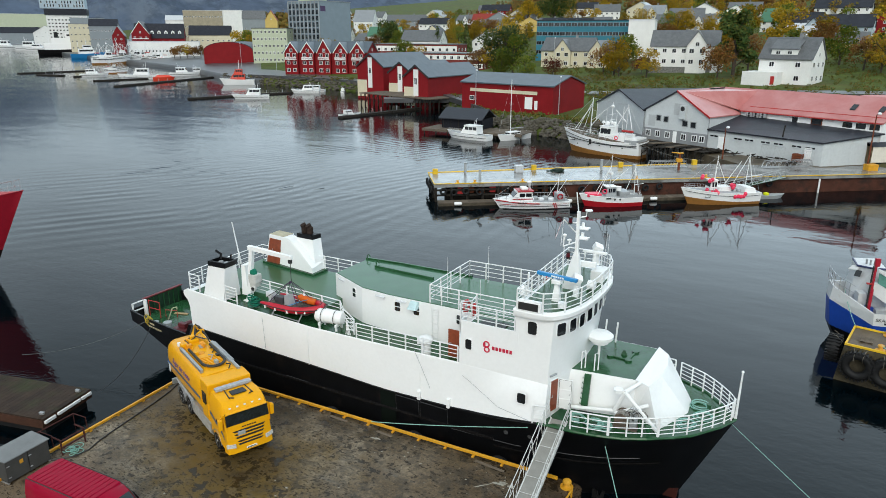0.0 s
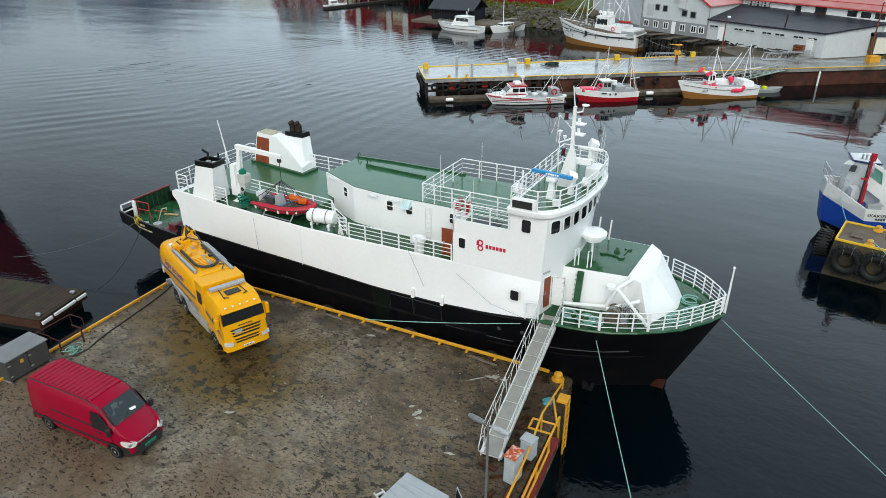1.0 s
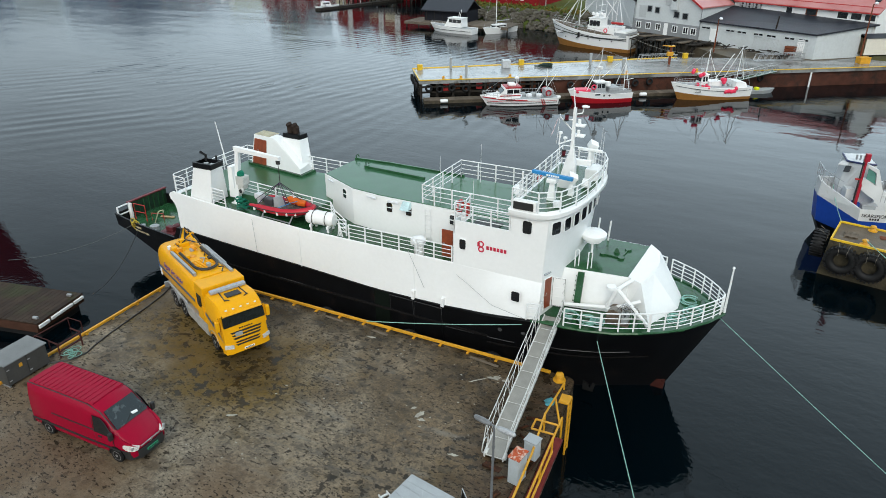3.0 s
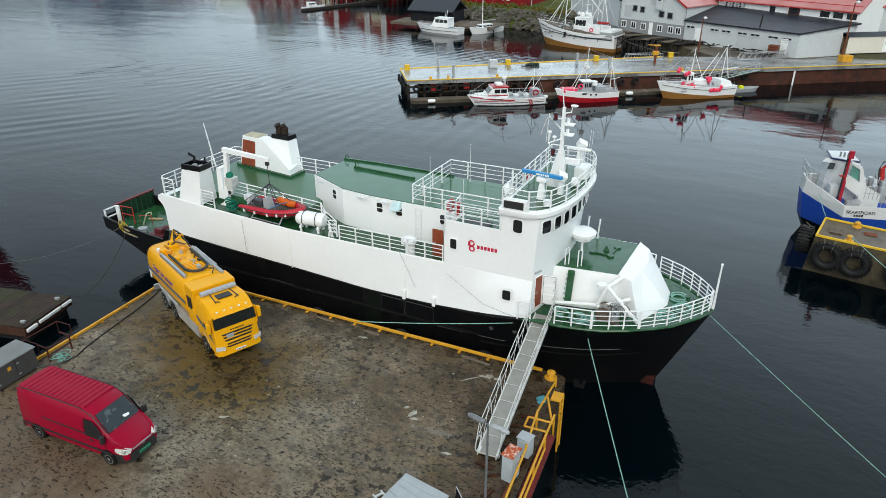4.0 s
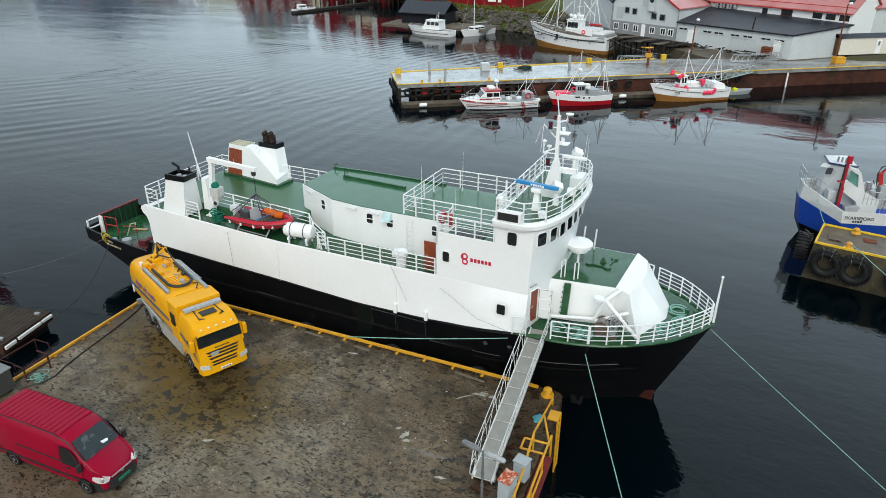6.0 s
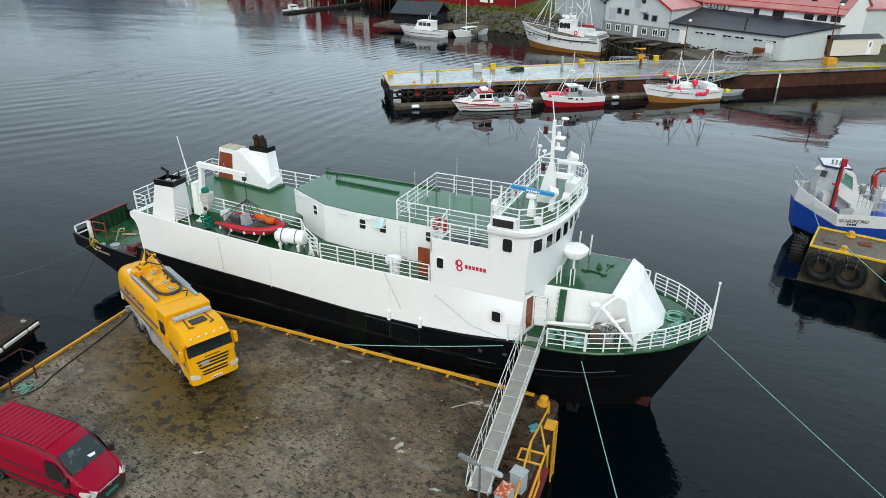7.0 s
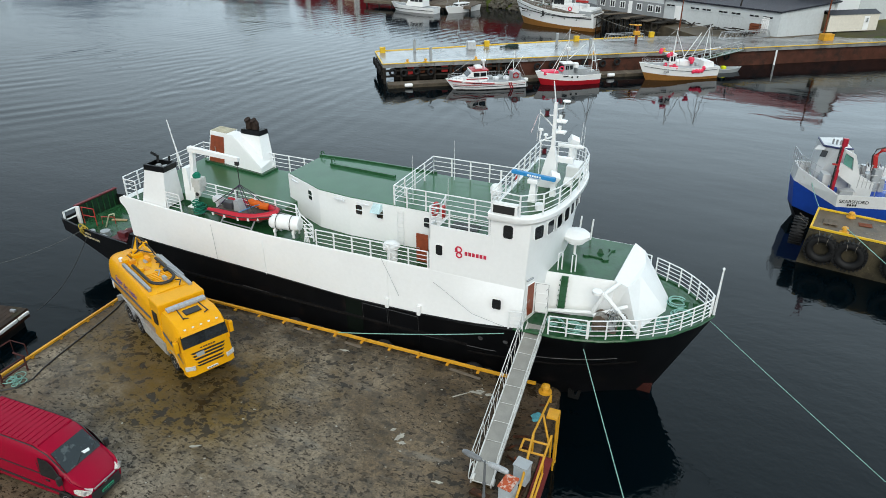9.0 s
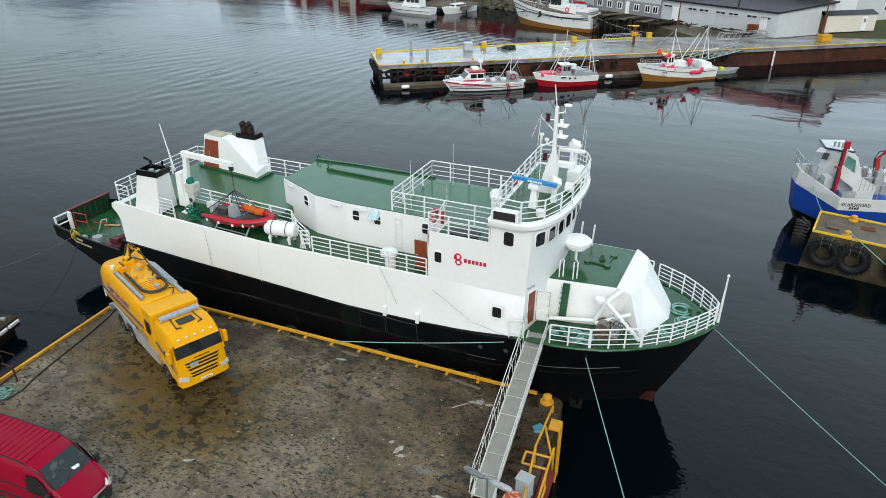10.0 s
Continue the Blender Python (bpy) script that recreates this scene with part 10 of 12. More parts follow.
def polar(az, d):
    a = radians(az)
    return EYE0[0] - d * math.sin(a), EYE0[1] + d * math.cos(a)


def ground_material():
    """Autumn grass with bare earth and gravel patches."""
    return material("autumn_grass", (0.075, 0.10, 0.02), 0.9, vary=0.4, scale=0.12, bump=0.5, fine=1.5,
                    spots=[((0.085, 0.058, 0.022), 0.035, 0.5, 0.62, 0.7), ((0.055, 0.05, 0.045), 0.03, 0.55, 0.66, 0.7), ((0.05, 0.07, 0.018), 0.3, 0.52, 0.6, 0.7)])


M_GRASS = ground_material()
M_ASPHALT = material("wet_asphalt", (0.055, 0.056, 0.058), 0.4, vary=0.25, scale=0.3, bump=0.15, spots=[((0.09, 0.09, 0.09), 0.2, 0.5, 0.7, 0.6)])
M_STONE = material("dark_shore_rock", (0.10, 0.09, 0.075), 0.85, vary=0.4, scale=1.2, bump=0.5, object_random=0.3, spots=[((0.05, 0.05, 0.02), 0.8, 0.5, 0.65, 0.7)])
offs = [0, 1.2, 2.6, 4.2, 5.5, 8, 12, 18, 26, 36, 50, 70, 95, 125, 160, 200, 250, 320, 400, 500, 650, 850, 1200, 1800]
bm = B()
rows = []
rg = random.Random(5)
for az in [*np.arange(-178, -12, 3.0), *np.arange(-12, -8, 0.25), *np.arange(-8, 80.1, 1.5)]:
    d0 = lerp(SHORE, az)
    row = []
    for o in offs:
        x, y = polar(az, d0 + o)
        g = ground(x, y) if az > -60 else 0.4 + 0.02 * o
        z = min(g, lerp([(0, -4), (1.2, -2.6), (2.6, -1.2), (4.2, 0.1), (5.5, 0.35), (2000, 900)], o) if o < 6 else 0.35 + (o - 5.5) * 0.4)
        if o > 18:
            z += rg.uniform(-0.3, 0.3) * min(1, o / 150)
        row.append(bm.verts.new((x, y, z)))
    rows.append(row)
for a, b in zip(rows, rows[1:]):
    for i in range(len(offs) - 1):
        bm.faces.new((a[i], a[i + 1], b[i + 1], b[i]))
far_quay = [f for f in bm.faces if 39.5 < math.degrees(math.atan2(EYE0[0] - f.calc_center_median().x, f.calc_center_median().y - EYE0[1])) < 62 and f.calc_center_median().z < 9]
for f in far_quay:
    f.material_index = 1
land = part("ground", bm, M_GRASS, None, "", True)
land.data.materials.append(M_ASPHALT)
tagged(land, "sloping autumn grass and heath ground behind the shore", "ground", kind="structure")


def rock(bm, x, y, z, r, g):
    vs = bmesh.ops.create_icosphere(bm, subdivisions=1, radius=r)["verts"]
    k = (g.uniform(0.7, 1.3), g.uniform(0.7, 1.3), g.uniform(0.45, 0.8))
    for v in vs:
        q = g.uniform(0.75, 1.15)
        v.co = Vector((v.co.x * k[0] * q + x, v.co.y * k[1] * q + y, v.co.z * k[2] * q + z))


bm = B()
for i in range(1500):
    az = rg.uniform(10, 43) if i % 5 else rg.uniform(-30, -14)
    o = rg.uniform(0.6, 5.0)
    x, y = polar(az, lerp(SHORE, az) + o)
    rock(bm, x, y, -3.0 + 0.8 * o, rg.uniform(0.35, 0.95), rg)
tagged(part("shore_rocks", bm, M_STONE), "rough dark boulders along the waterline", "rocks", kind="stuff")
bm = B()
prism(bm, [(-30, 60), (-8, 36), (3, 12), (36, 9.5), (50, 36), (60, 70), (30, 85), (-20, 90)], 0, 0.03)
yard = part("yard_paving", bm, M_ASPHALT)
yard.matrix_world = pose(-15.4, 106.7, 0.36, 0, 0, -28.7)
tagged(yard, "wet dark asphalt yard round the warehouses", "paving", kind="structure")

# ---- warehouses at the root of the pier ----
M_PALEGREY = material("pale_grey_cladding", (0.52, 0.55, 0.56), 0.6, vary=0.07, scale=0.5, bump=0.08, fine=3, spots=[((0.40, 0.41, 0.40), 0.5, 0.58, 0.75, 0.5)])
M_MIDGREY = material("mid_grey_wall", (0.24, 0.25, 0.26), 0.7, vary=0.12, scale=0.7)
M_REDROOF = material("red_sheet_roof", (0.42, 0.13, 0.12), 0.3, vary=0.12, scale=0.25, bump=0.05, spots=[((0.50, 0.23, 0.22), 0.15, 0.4, 0.62, 0.8)])
M_DARKROOF = material("black_felt_roof", (0.022, 0.024, 0.032), 0.45, vary=0.3, scale=0.4, bump=0.2, spots=[((0.06, 0.062, 0.07), 0.5, 0.55, 0.75, 0.5)])
M_DARKROOF.node_tree.nodes["Principled BSDF"].inputs["Specular IOR Level"].default_value = 0.2
WIN = {}


def win(parent, m, w, h, frame_mat=None, glass=None, name="window", bars=1):
    """A window: a white frame that stands proud of the wall, with glass set in it."""
    key = (round(w, 2), round(h, 2), frame_mat.name if frame_mat else "", glass.name if glass else "", bars)
    if key not in WIN:
        f, g = B(), B()
        k = min(0.12, 0.14 * w)
        for a in ((-w / 2, w / 2, 0, k), (-w / 2, w / 2, h - k, h), (-w / 2, -w / 2 + k, k, h - k), (w / 2 - k, w / 2, k, h - k)):
            box(f, a[0], a[1], -0.08, 0.05, a[2], a[3])
        for b in range(bars):
            x = -w / 2 + w * (b + 1) / (bars + 1)
            box(f, x - k * 0.35, x + k * 0.35, -0.07, 0.05, k, h - k)
        box(g, -w / 2 + k * 0.9, w / 2 - k * 0.9, -0.03, 0.04, k * 0.9, h - k * 0.9)
        out = []
        for n_, b_, mt in (("window_frame", f, frame_mat or M_RAIL), ("pane", g, glass or M_GLASS)):
            me = bpy.data.meshes.new(n_)
            b_.to_mesh(me)
            b_.free()
            me.materials.append(mt)
            out.append(me)
        WIN[key] = out
    fm, gm = WIN[key]
    ob = new(name, fm)
    ob.parent = parent
    ob.matrix_local = m
    pn = new("pane", gm)
    pn.parent = ob
    return ob


W = pose(-15.4, 106.7, 0.36, 0, 0, -28.7)
wh = thing("warehouse", W, "pale grey warehouse with a red sheet metal roof", "warehouse", "quay warehouses")
bm = B()
prism(bm, [(0, -3), (13.2, -3), (13.2, 5.2), (6.6, 9.0), (0, 5.4)], 0, 14.3, "y")
part("wall", bm, M_PALEGREY, wh, "pale grey clad gable wall")
bm = B()
box(bm, -0.06, 13.26, -0.06, 0.5, -3.05, 2.25)
part("lower_wall", bm, M_MIDGREY, wh, "darker grey lower wall")
bm = B()
prism(bm, [(6.6, 9.02), (13.5, 5.05), (13.5, 5.25), (6.6, 9.25)], -0.35, 9.0, "y")
part("roof_slope", bm, M_REDROOF, wh, "red sheet roof slope")
bm = B()
prism(bm, [(6.58, 9.02), (-0.3, 5.25), (-0.3, 5.45), (6.58, 9.25)], -0.35, 14.3, "y")
part("roof_slope", bm, M_DARKROOF, wh, "black roof slope")
for x in (6.7, 13.4, -0.2):
    bm = B()
    if x == 6.7:
        hexa(bm, [(6.6, -0.4, 8.95), (13.55, -0.4, 4.95), (13.55, -0.34, 4.95), (6.6, -0.34, 8.95)], [(6.6, -0.4, 9.27), (13.55, -0.4, 5.27), (13.55, -0.34, 5.27), (6.6, -0.34, 9.27)])
        part("barge_board", bm, M_RED, wh)
    else:
        pipe(bm, [(x, -0.12, 5.1), (x, -0.12, 2.0), (x, -0.12, -1)], 0.06, 6)
        part("downpipe", bm, M_MIDGREY, wh)
bm = B()
hexa(bm, [(5.4, 14.2, 9.0), (6.6, 0.5, 9.02), (13.3, 9.4, 5.7), (13.3, 14.2, 9.0)], [(5.4, 14.2, 9.2), (6.6, 0.5, 9.25), (13.3, 9.4, 5.9), (13.3, 14.2, 9.2)])
part("roof_valley", bm, M_REDROOF, wh)
for x in (1.0, 3.1, 5.2, 8.6, 10.8, 12.3):
    win(wh, pose(x, -0.08, 0.75), 1.05, 1.15)
bm = B()
box(bm, 6.4, 7.15, -0.14, -0.05, 0.05, 2.1, 0.01)
box(bm, 6.55, 7.0, -0.17, -0.13, 1.2, 1.9, 0.01)
part("door", bm, M_WHITE, wh, "white door")
for x, w_, z in ((3.0, 1.05, 3.6), (4.6, 1.05, 3.5), (8.6, 1.15, 3.1), (10.3, 1.15, 3.0)):
    win(wh, pose(x, 0, z), w_, 1.1, M_MIDGREY, bars=0)
M_PANEL = material("blank_wall_panel", (0.42, 0.44, 0.45), 0.6, vary=0.08)
for x0, x1, z0, z1 in ((0.8, 2.3, 2.6, 4.6), (6.1, 7.5, 5.0, 7.0)):
    bm = B()
    box(bm, x0, x1, -0.06, 0.0, z0, z1, 0.01)
    part("blank_panel", bm, M_PANEL, wh)
ac = B()
box(ac, 7.6, 8.8, -0.55, 0.0, 4.4, 6.8, 0.04)
part("vent_box", ac, M_PALEGREY, wh, "grey wall vent box")
bm = B()
disc(bm, (8.2, -0.6, 6.2), 0.42, 0.06, "y", 18)
part("vent_fan", bm, M_BLACKPL, wh)

lo = thing("warehouse_extension", W, "low pale grey extension with a black roof", "warehouse", "quay warehouses")
bm = B()
hexa(bm, [(13.25, 0.02, -3), (32.7, 0, -3), (36.3, 8.8, -3), (13.25, 9.3, -3)], [(13.25, 0.02, 3.05), (32.7, 0, 3.05), (36.3, 8.8, 4.1), (13.25, 9.3, 4.7)])
part("wall", bm, M_PALEGREY, lo, "pale grey concrete wall")
bm = B()
hexa(bm, [(13.3, -0.35, 3.04), (32.8, -0.35, 3.04), (37.0, 9.4, 4.15), (13.3, 9.9, 4.85)], [(13.3, -0.35, 3.26), (32.8, -0.35, 3.26), (37.0, 9.4, 4.37), (13.3, 9.9, 5.07)])
part("roof", bm, M_DARKROOF, lo, "black felt roof")
for x0 in (13.8, 18.2, 20.2, 23.0, 25.1, 28.0, 30.1):
    win(lo, pose(x0 + 0.75, -0.02, 1.95), 1.7, 0.5, M_PALEGREY, bars=1)
for x in (16.0, 30.6):
    bm = B()
    box(bm, x - 0.55, x + 0.55, -0.1, 0.0, 0.0, 2.2, 0.01)
    part("door", bm, M_WHITE, lo, "white door")
for k in range(28):
    bm = B()
    box(bm, 13.6 + 0.69 * k, 13.64 + 0.69 * k, -0.3, -0.2, 3.26, 3.3)
    part("roof_clip", bm, M_MIDGREY, lo)

lb = thing("warehouse", W, "long white hall with a red sheet roof and skylights", "warehouse", "quay warehouses")
bm = B()
prism(bm, [(9.4, -1), (19.4, -1), (19.4, 5.9), (14.4, 9.0), (9.4, 5.9)], 13.3, 36.5, "x")
part("wall", bm, M_WHITE, lb, "white rendered wall")
for y0, y1 in ((8.9, 14.4), (19.9, 14.4)):
    bm = B()
    for x0 in (13.5,):
        hexa(bm, [(13.4 - (7 if y0 < 10 else 0) * 0, y0, 5.72), (36.8, y0, 5.72), (36.8, y1, 9.05), (5.6, y1, 9.05)], [(13.4, y0, 5.92), (36.8, y0, 5.92), (36.8, y1, 9.27), (5.6, y1, 9.27)])
    part("roof_slope", bm, M_REDROOF, lb, "red sheet roof slope")
bm = B()
pipe(bm, [(13.4, 8.8, 5.75), (36.6, 8.8, 5.75)], 0.09, 6)
part("gutter", bm, M_RED, lb)
bm = B()
box(bm, 14.5, 36.6, 9.9, 10.0, 6.5, 6.62)
part("snow_guard", bm, M_RED, lb)
for k in range(3):
    u = B()
    box(u, 14.6 + 1.25 * k, 15.7 + 1.25 * k, 8.75, 9.35, 4.9, 6.3 - 0.55, 0.03)
    a = part("air_unit", u, M_STEEL, lb, "grey heat pump unit")
    for z in (5.1, 5.5):
        f = B()
        disc(f, (15.15 + 1.25 * k, 8.7, z), 0.18, 0.04, "y", 14)
        part("fan", f, M_BLACKPL, a)
for x, w_ in ((26.6, 1.8), (31.4, 1.7), (33.4, 1.7), (35.4, 1.7), (23.0, 1.2)):
    win(lb, pose(x, 9.4, 4.55), w_, 1.1, M_RUST if x == 26.6 else M_WHITE, bars=0)
for x, y in ((31, 11.6), (35.2, 11.6)):
    bm = B()
    z = 5.92 + (y - 8.9) * 0.609
    hexa(bm, [(x - 0.4, y - 0.6, z - 0.3), (x + 0.4, y - 0.6, z - 0.3), (x + 0.4, y + 0.6, z + 0.43), (x - 0.4, y + 0.6, z + 0.43)], [(x - 0.4, y - 0.6, z - 0.2), (x + 0.4, y - 0.6, z - 0.2), (x + 0.4, y + 0.6, z + 0.53), (x - 0.4, y + 0.6, z + 0.53)])
    part("skylight", bm, M_GLASS, lb)
rw = thing("warehouse", PIER @ pose(73, 11.5, 0.03), "pale grey hall beside the red-roofed one", "warehouse", "quay warehouses")
bm = B()
prism(bm, [(0, -1), (13, -1), (13, 6.5), (6.5, 9.2), (0, 6.5)], 0, 30, "x")
part("wall", bm, M_PALEGREY, rw)
bm = B()
prism(bm, [(-0.4, 6.3), (6.5, 9.25), (13.4, 6.3), (13.4, 6.5), (6.5, 9.5), (-0.4, 6.5)], -0.3, 30.4, "x")
part("roof", bm, M_REDROOF, rw)
for x in (9, 16, 23):
    win(rw, pose(x, 0.0, 2.4), 1.3, 1.3)

sh = thing("warehouse", pose(-28.9, 125.9, 0.36, 0, 0, -54.8), "grey gabled boat shed with a dark roof", "warehouse", "quay warehouses")
bm = B()
prism(bm, [(0, -3), (23.0, -3), (23.0, 5.1), (11.2, 8.0), (0, 4.6)], 0.05, 22, "y")
part("wall", bm, M_PALEGREY, sh, "pale grey clad wall")
bm = B()
prism(bm, [(-0.4, 4.45), (11.2, 8.0), (23.2, 5.05), (23.2, 5.25), (11.2, 8.25), (-0.4, 4.65)], -0.3, 22.3, "y")
part("roof", bm, M_DARKROOF, sh, "black felt roof")
for x in (0.3, 14.0):
    bm = B()
    pipe(bm, [(x, -0.1, 5), (x, -0.1, -1)], 0.07, 6)
    part("downpipe", bm, M_WHITE, sh)
bm = B()
box(bm, -0.05, 23, -0.02, 0.3, -3, 0.6)
part("plinth", bm, M_MIDGREY, sh)

# rotting timber wharf in front of the grey gable
wf = thing("timber_wharf", W, "dark broken timber wharf on piles under the warehouse", "wharf")
for i in range(15):
    bm = B()
    x = -2.0 + 1.25 * i
    vs = box(bm, x, x + 1.15, -5.5 - rg.uniform(-1.0, 0.9), -0.1, 0.0, 0.12)
    bmesh.ops.rotate(bm, verts=vs, cent=(x, 0, 0), matrix=Matrix.Rotation(radians(rg.uniform(-4, 5)), 3, "X"))
    part("decking", bm, M_DARKWOOD if i % 3 else M_WOOD, wf)
for i in range(16):
    for y in (-5.2, -2.6):
        bm = B()
        pipe(bm, [(-2 + 1.2 * i, y, -4.5), (-2 + 1.2 * i + rg.uniform(-0.3, 0.3), y, 0.0)], 0.14, 7)
        part("post", bm, M_DARKWOOD, wf)
for i in range(7):
    bm = B()
    pipe(bm, [(-2 + 2.7 * i, -5.3, -2.2), (0.4 + 2.7 * i, -5.3, -0.3)], 0.09, 6)
    part("brace", bm, M_DARKWOOD, wf)
bm = B()
for i in range(40):
    x, y = rg.uniform(13.5, 31), rg.uniform(-4.2, -1.0)
    box(bm, -0.9, 0.9, -0.1, 0.1, 0, 0.1, 0, pose(x, y, 0.02 + 0.02 * i % 0.3, rg.uniform(-6, 6), rg.uniform(-12, 12), rg.uniform(0, 180)))
lum = part("timber_scrap", bm, M_DARKWOOD)
lum.matrix_world = W @ pose(0, 0, 0.0)
tagged(lum, "heap of dark scrap timber along the wall", "scrap", kind="stuff")
bm = B()
prism(bm, [(48, 9.8), (60, 5.3), (64, 6.6), (110, 9.1), (110, 40), (66, 40), (52, 26), (46.5, 24)], -4.6, 0.03)
ap = part("quay_apron", bm, M_CONC)
ap.matrix_world = PIER.copy()
tagged(ap, "stained concrete apron between pier and warehouse", "quay", kind="structure")
for x, y in ((24.3, -0.8), (26.6, -1.0), (31.2, -1.3)):
    fp = thing("mesh_panel", W @ pose(x, y, 0, -8, 0, rg.uniform(-6, 6)), "galvanised mesh fence panel leaning on the wall", "fence panel", "fence panels")
    bm = B()
    pipe(bm, [(-0.9, 0, 0), (-0.9, 0, 1.9), (0.9, 0, 1.9), (0.9, 0, 0)], 0.03, 5, True)
    part("frame", bm, M_STEEL, fp)
    for k in range(7):
        bm = B()
        pipe(bm, [(-0.9 + 0.25 * (k + 0.5), 0, 0), (-0.9 + 0.25 * (k + 0.5), 0, 1.9)], 0.012, 4)
        part("wire", bm, M_STEEL, fp)
pal = thing("pallet_stack", W @ pose(29.6, -0.9, 0, 0, 0, 8), "stack of rusty brown crates by the wall", "crates")
for k in range(4):
    bm = B()
    box(bm, -0.7, 0.7, -0.5, 0.5, 0.33 * k, 0.33 * k + 0.26, 0.02)
    part("crate", bm, M_RUST, pal)


def yard_lamp(x, y, z, h, mat, two=False):
    t = thing("street_lamp", pose(x, y, z), "tall slim street lamp with a pale round head", "street lamp", "street lamps")
    bm = B()
    pipe(bm, [(0, 0, 0), (0, 0, h * 0.5), (0, 0, h)], [0.13, 0.1, 0.07], 8)
    part("pole", bm, mat, t)
    bm = B()
    pipe(bm, [(0, 0, h - 0.05), (0.25, -0.3, h + 0.15)], 0.05, 6)
    part("arm", bm, mat, t)
    bm = B()
    lathe(bm, (0.3, -0.36, h), [(0.05, 0), (0.24, 0.06), (0.28, 0.2), (0.2, 0.33), (0.04, 0.38)], "z", 12)
    part("head", bm, M_LAMPGLASS, t, "pale lamp head", True)
    return t


yard_lamp(-0.49, 91.65, -0.1, 5.0, M_RUST)
yard_lamp(19.36, 91.35, 0, 8.0, M_RUST)
bp = thing("dark_post", pose(7.4, 94.4, -0.1), "dark slanting timber post by the wall", "post")
bm = B()
pipe(bm, [(0, 0, 0), (0.45, 0, 5.6)], [0.13, 0.1], 8)
part("shaft", bm, M_DARKWOOD, bp)
bm = B()
disc(bm, (0, 0, 0), 0.22, 0.25, "z", 10)
part("foot", bm, M_STEEL, bp)
WALL_CREAM = material("cream_cabin_boards", (0.66, 0.62, 0.54), 0.6, vary=0.08)
cv = thing("site_cabin", pose(20.1, 94.9, 0.03, 0, 0, 32.5), "white site cabin on wheels with a dark curved roof", "cabin")
bm = B()
prism(bm, [(0, 0.5), (8.5, 0.5), (8.5, 2.9), (0, 2.9)], 0, 2.4, "y")
part("body", bm, WALL_CREAM, cv, "cream boarded side")
bm = B()
prism(bm, [(-0.15, 2.9), (1.2, 3.4), (2.55, 2.9)], -0.1, 8.6, "x")
part("roof", bm, M_DARKROOF, cv)
bm = B()
box(bm, 6.0, 6.9, -0.05, 0, 0.6, 2.6, 0.01)
part("door", bm, M_WHITE, cv)
win(cv, pose(6.45, -0.05, 1.7), 0.4, 0.7)
for x in (1.6, 6.8):
    bm = B()
    disc(bm, (x, 0.1, 0.3), 0.3, 0.25, "y", 14)
    part("wheel", bm, M_RUBBER, cv)

copy_thing(cv, pose(28.3, 100.1, 0.03, 0, 0, 32.5))

import itertools

# ---- the town on the slope ----
def paint(name, col, rough=0.65, vary=0.08, scale=0.3, **kw):
    return material(name, col, rough, vary=vary, scale=scale, bump=0.05, fine=3, **kw)


WALL = dict(white=paint("white_house_boards", (0.74, 0.74, 0.72)), cream=paint("cream_house_boards", (0.62, 0.57, 0.42)), red=paint("red_house_boards", (0.20, 0.009, 0.012), 0.6, 0.15),
            teal=paint("teal_cladding", (0.04, 0.17, 0.23)), lblue=paint("light_blue_boards", (0.36, 0.44, 0.50)), grey=paint("grey_house_boards", (0.24, 0.27, 0.29)),
            yellow=paint("yellow_house_boards", (0.55, 0.40, 0.13)), brick=paint("brick_red_wall", (0.17, 0.035, 0.03), 0.7, 0.2), pgreen=paint("pale_green_render", (0.46, 0.50, 0.37)),
            steel=paint("blue_grey_concrete", (0.22, 0.27, 0.31)), stone=paint("grey_stone_plinth", (0.17, 0.17, 0.16), 0.8, 0.4, 1.5))
ROOF = dict(slate=paint("grey_slate_roof", (0.11, 0.115, 0.12), 0.45, 0.25, 0.8), dark=M_DARKROOF, grey=paint("pale_grey_sheet_roof", (0.24, 0.26, 0.28), 0.35), green=paint("green_sheet_roof", (0.06, 0.17, 0.10), 0.4),
            red=paint("red_tile_roof", (0.25, 0.04, 0.03), 0.6), white=paint("pale_sheet_roof", (0.5, 0.52, 0.54), 0.35), bluegrey=paint("blue_grey_roof", (0.075, 0.095, 0.115), 0.45, 0.2, 0.5))


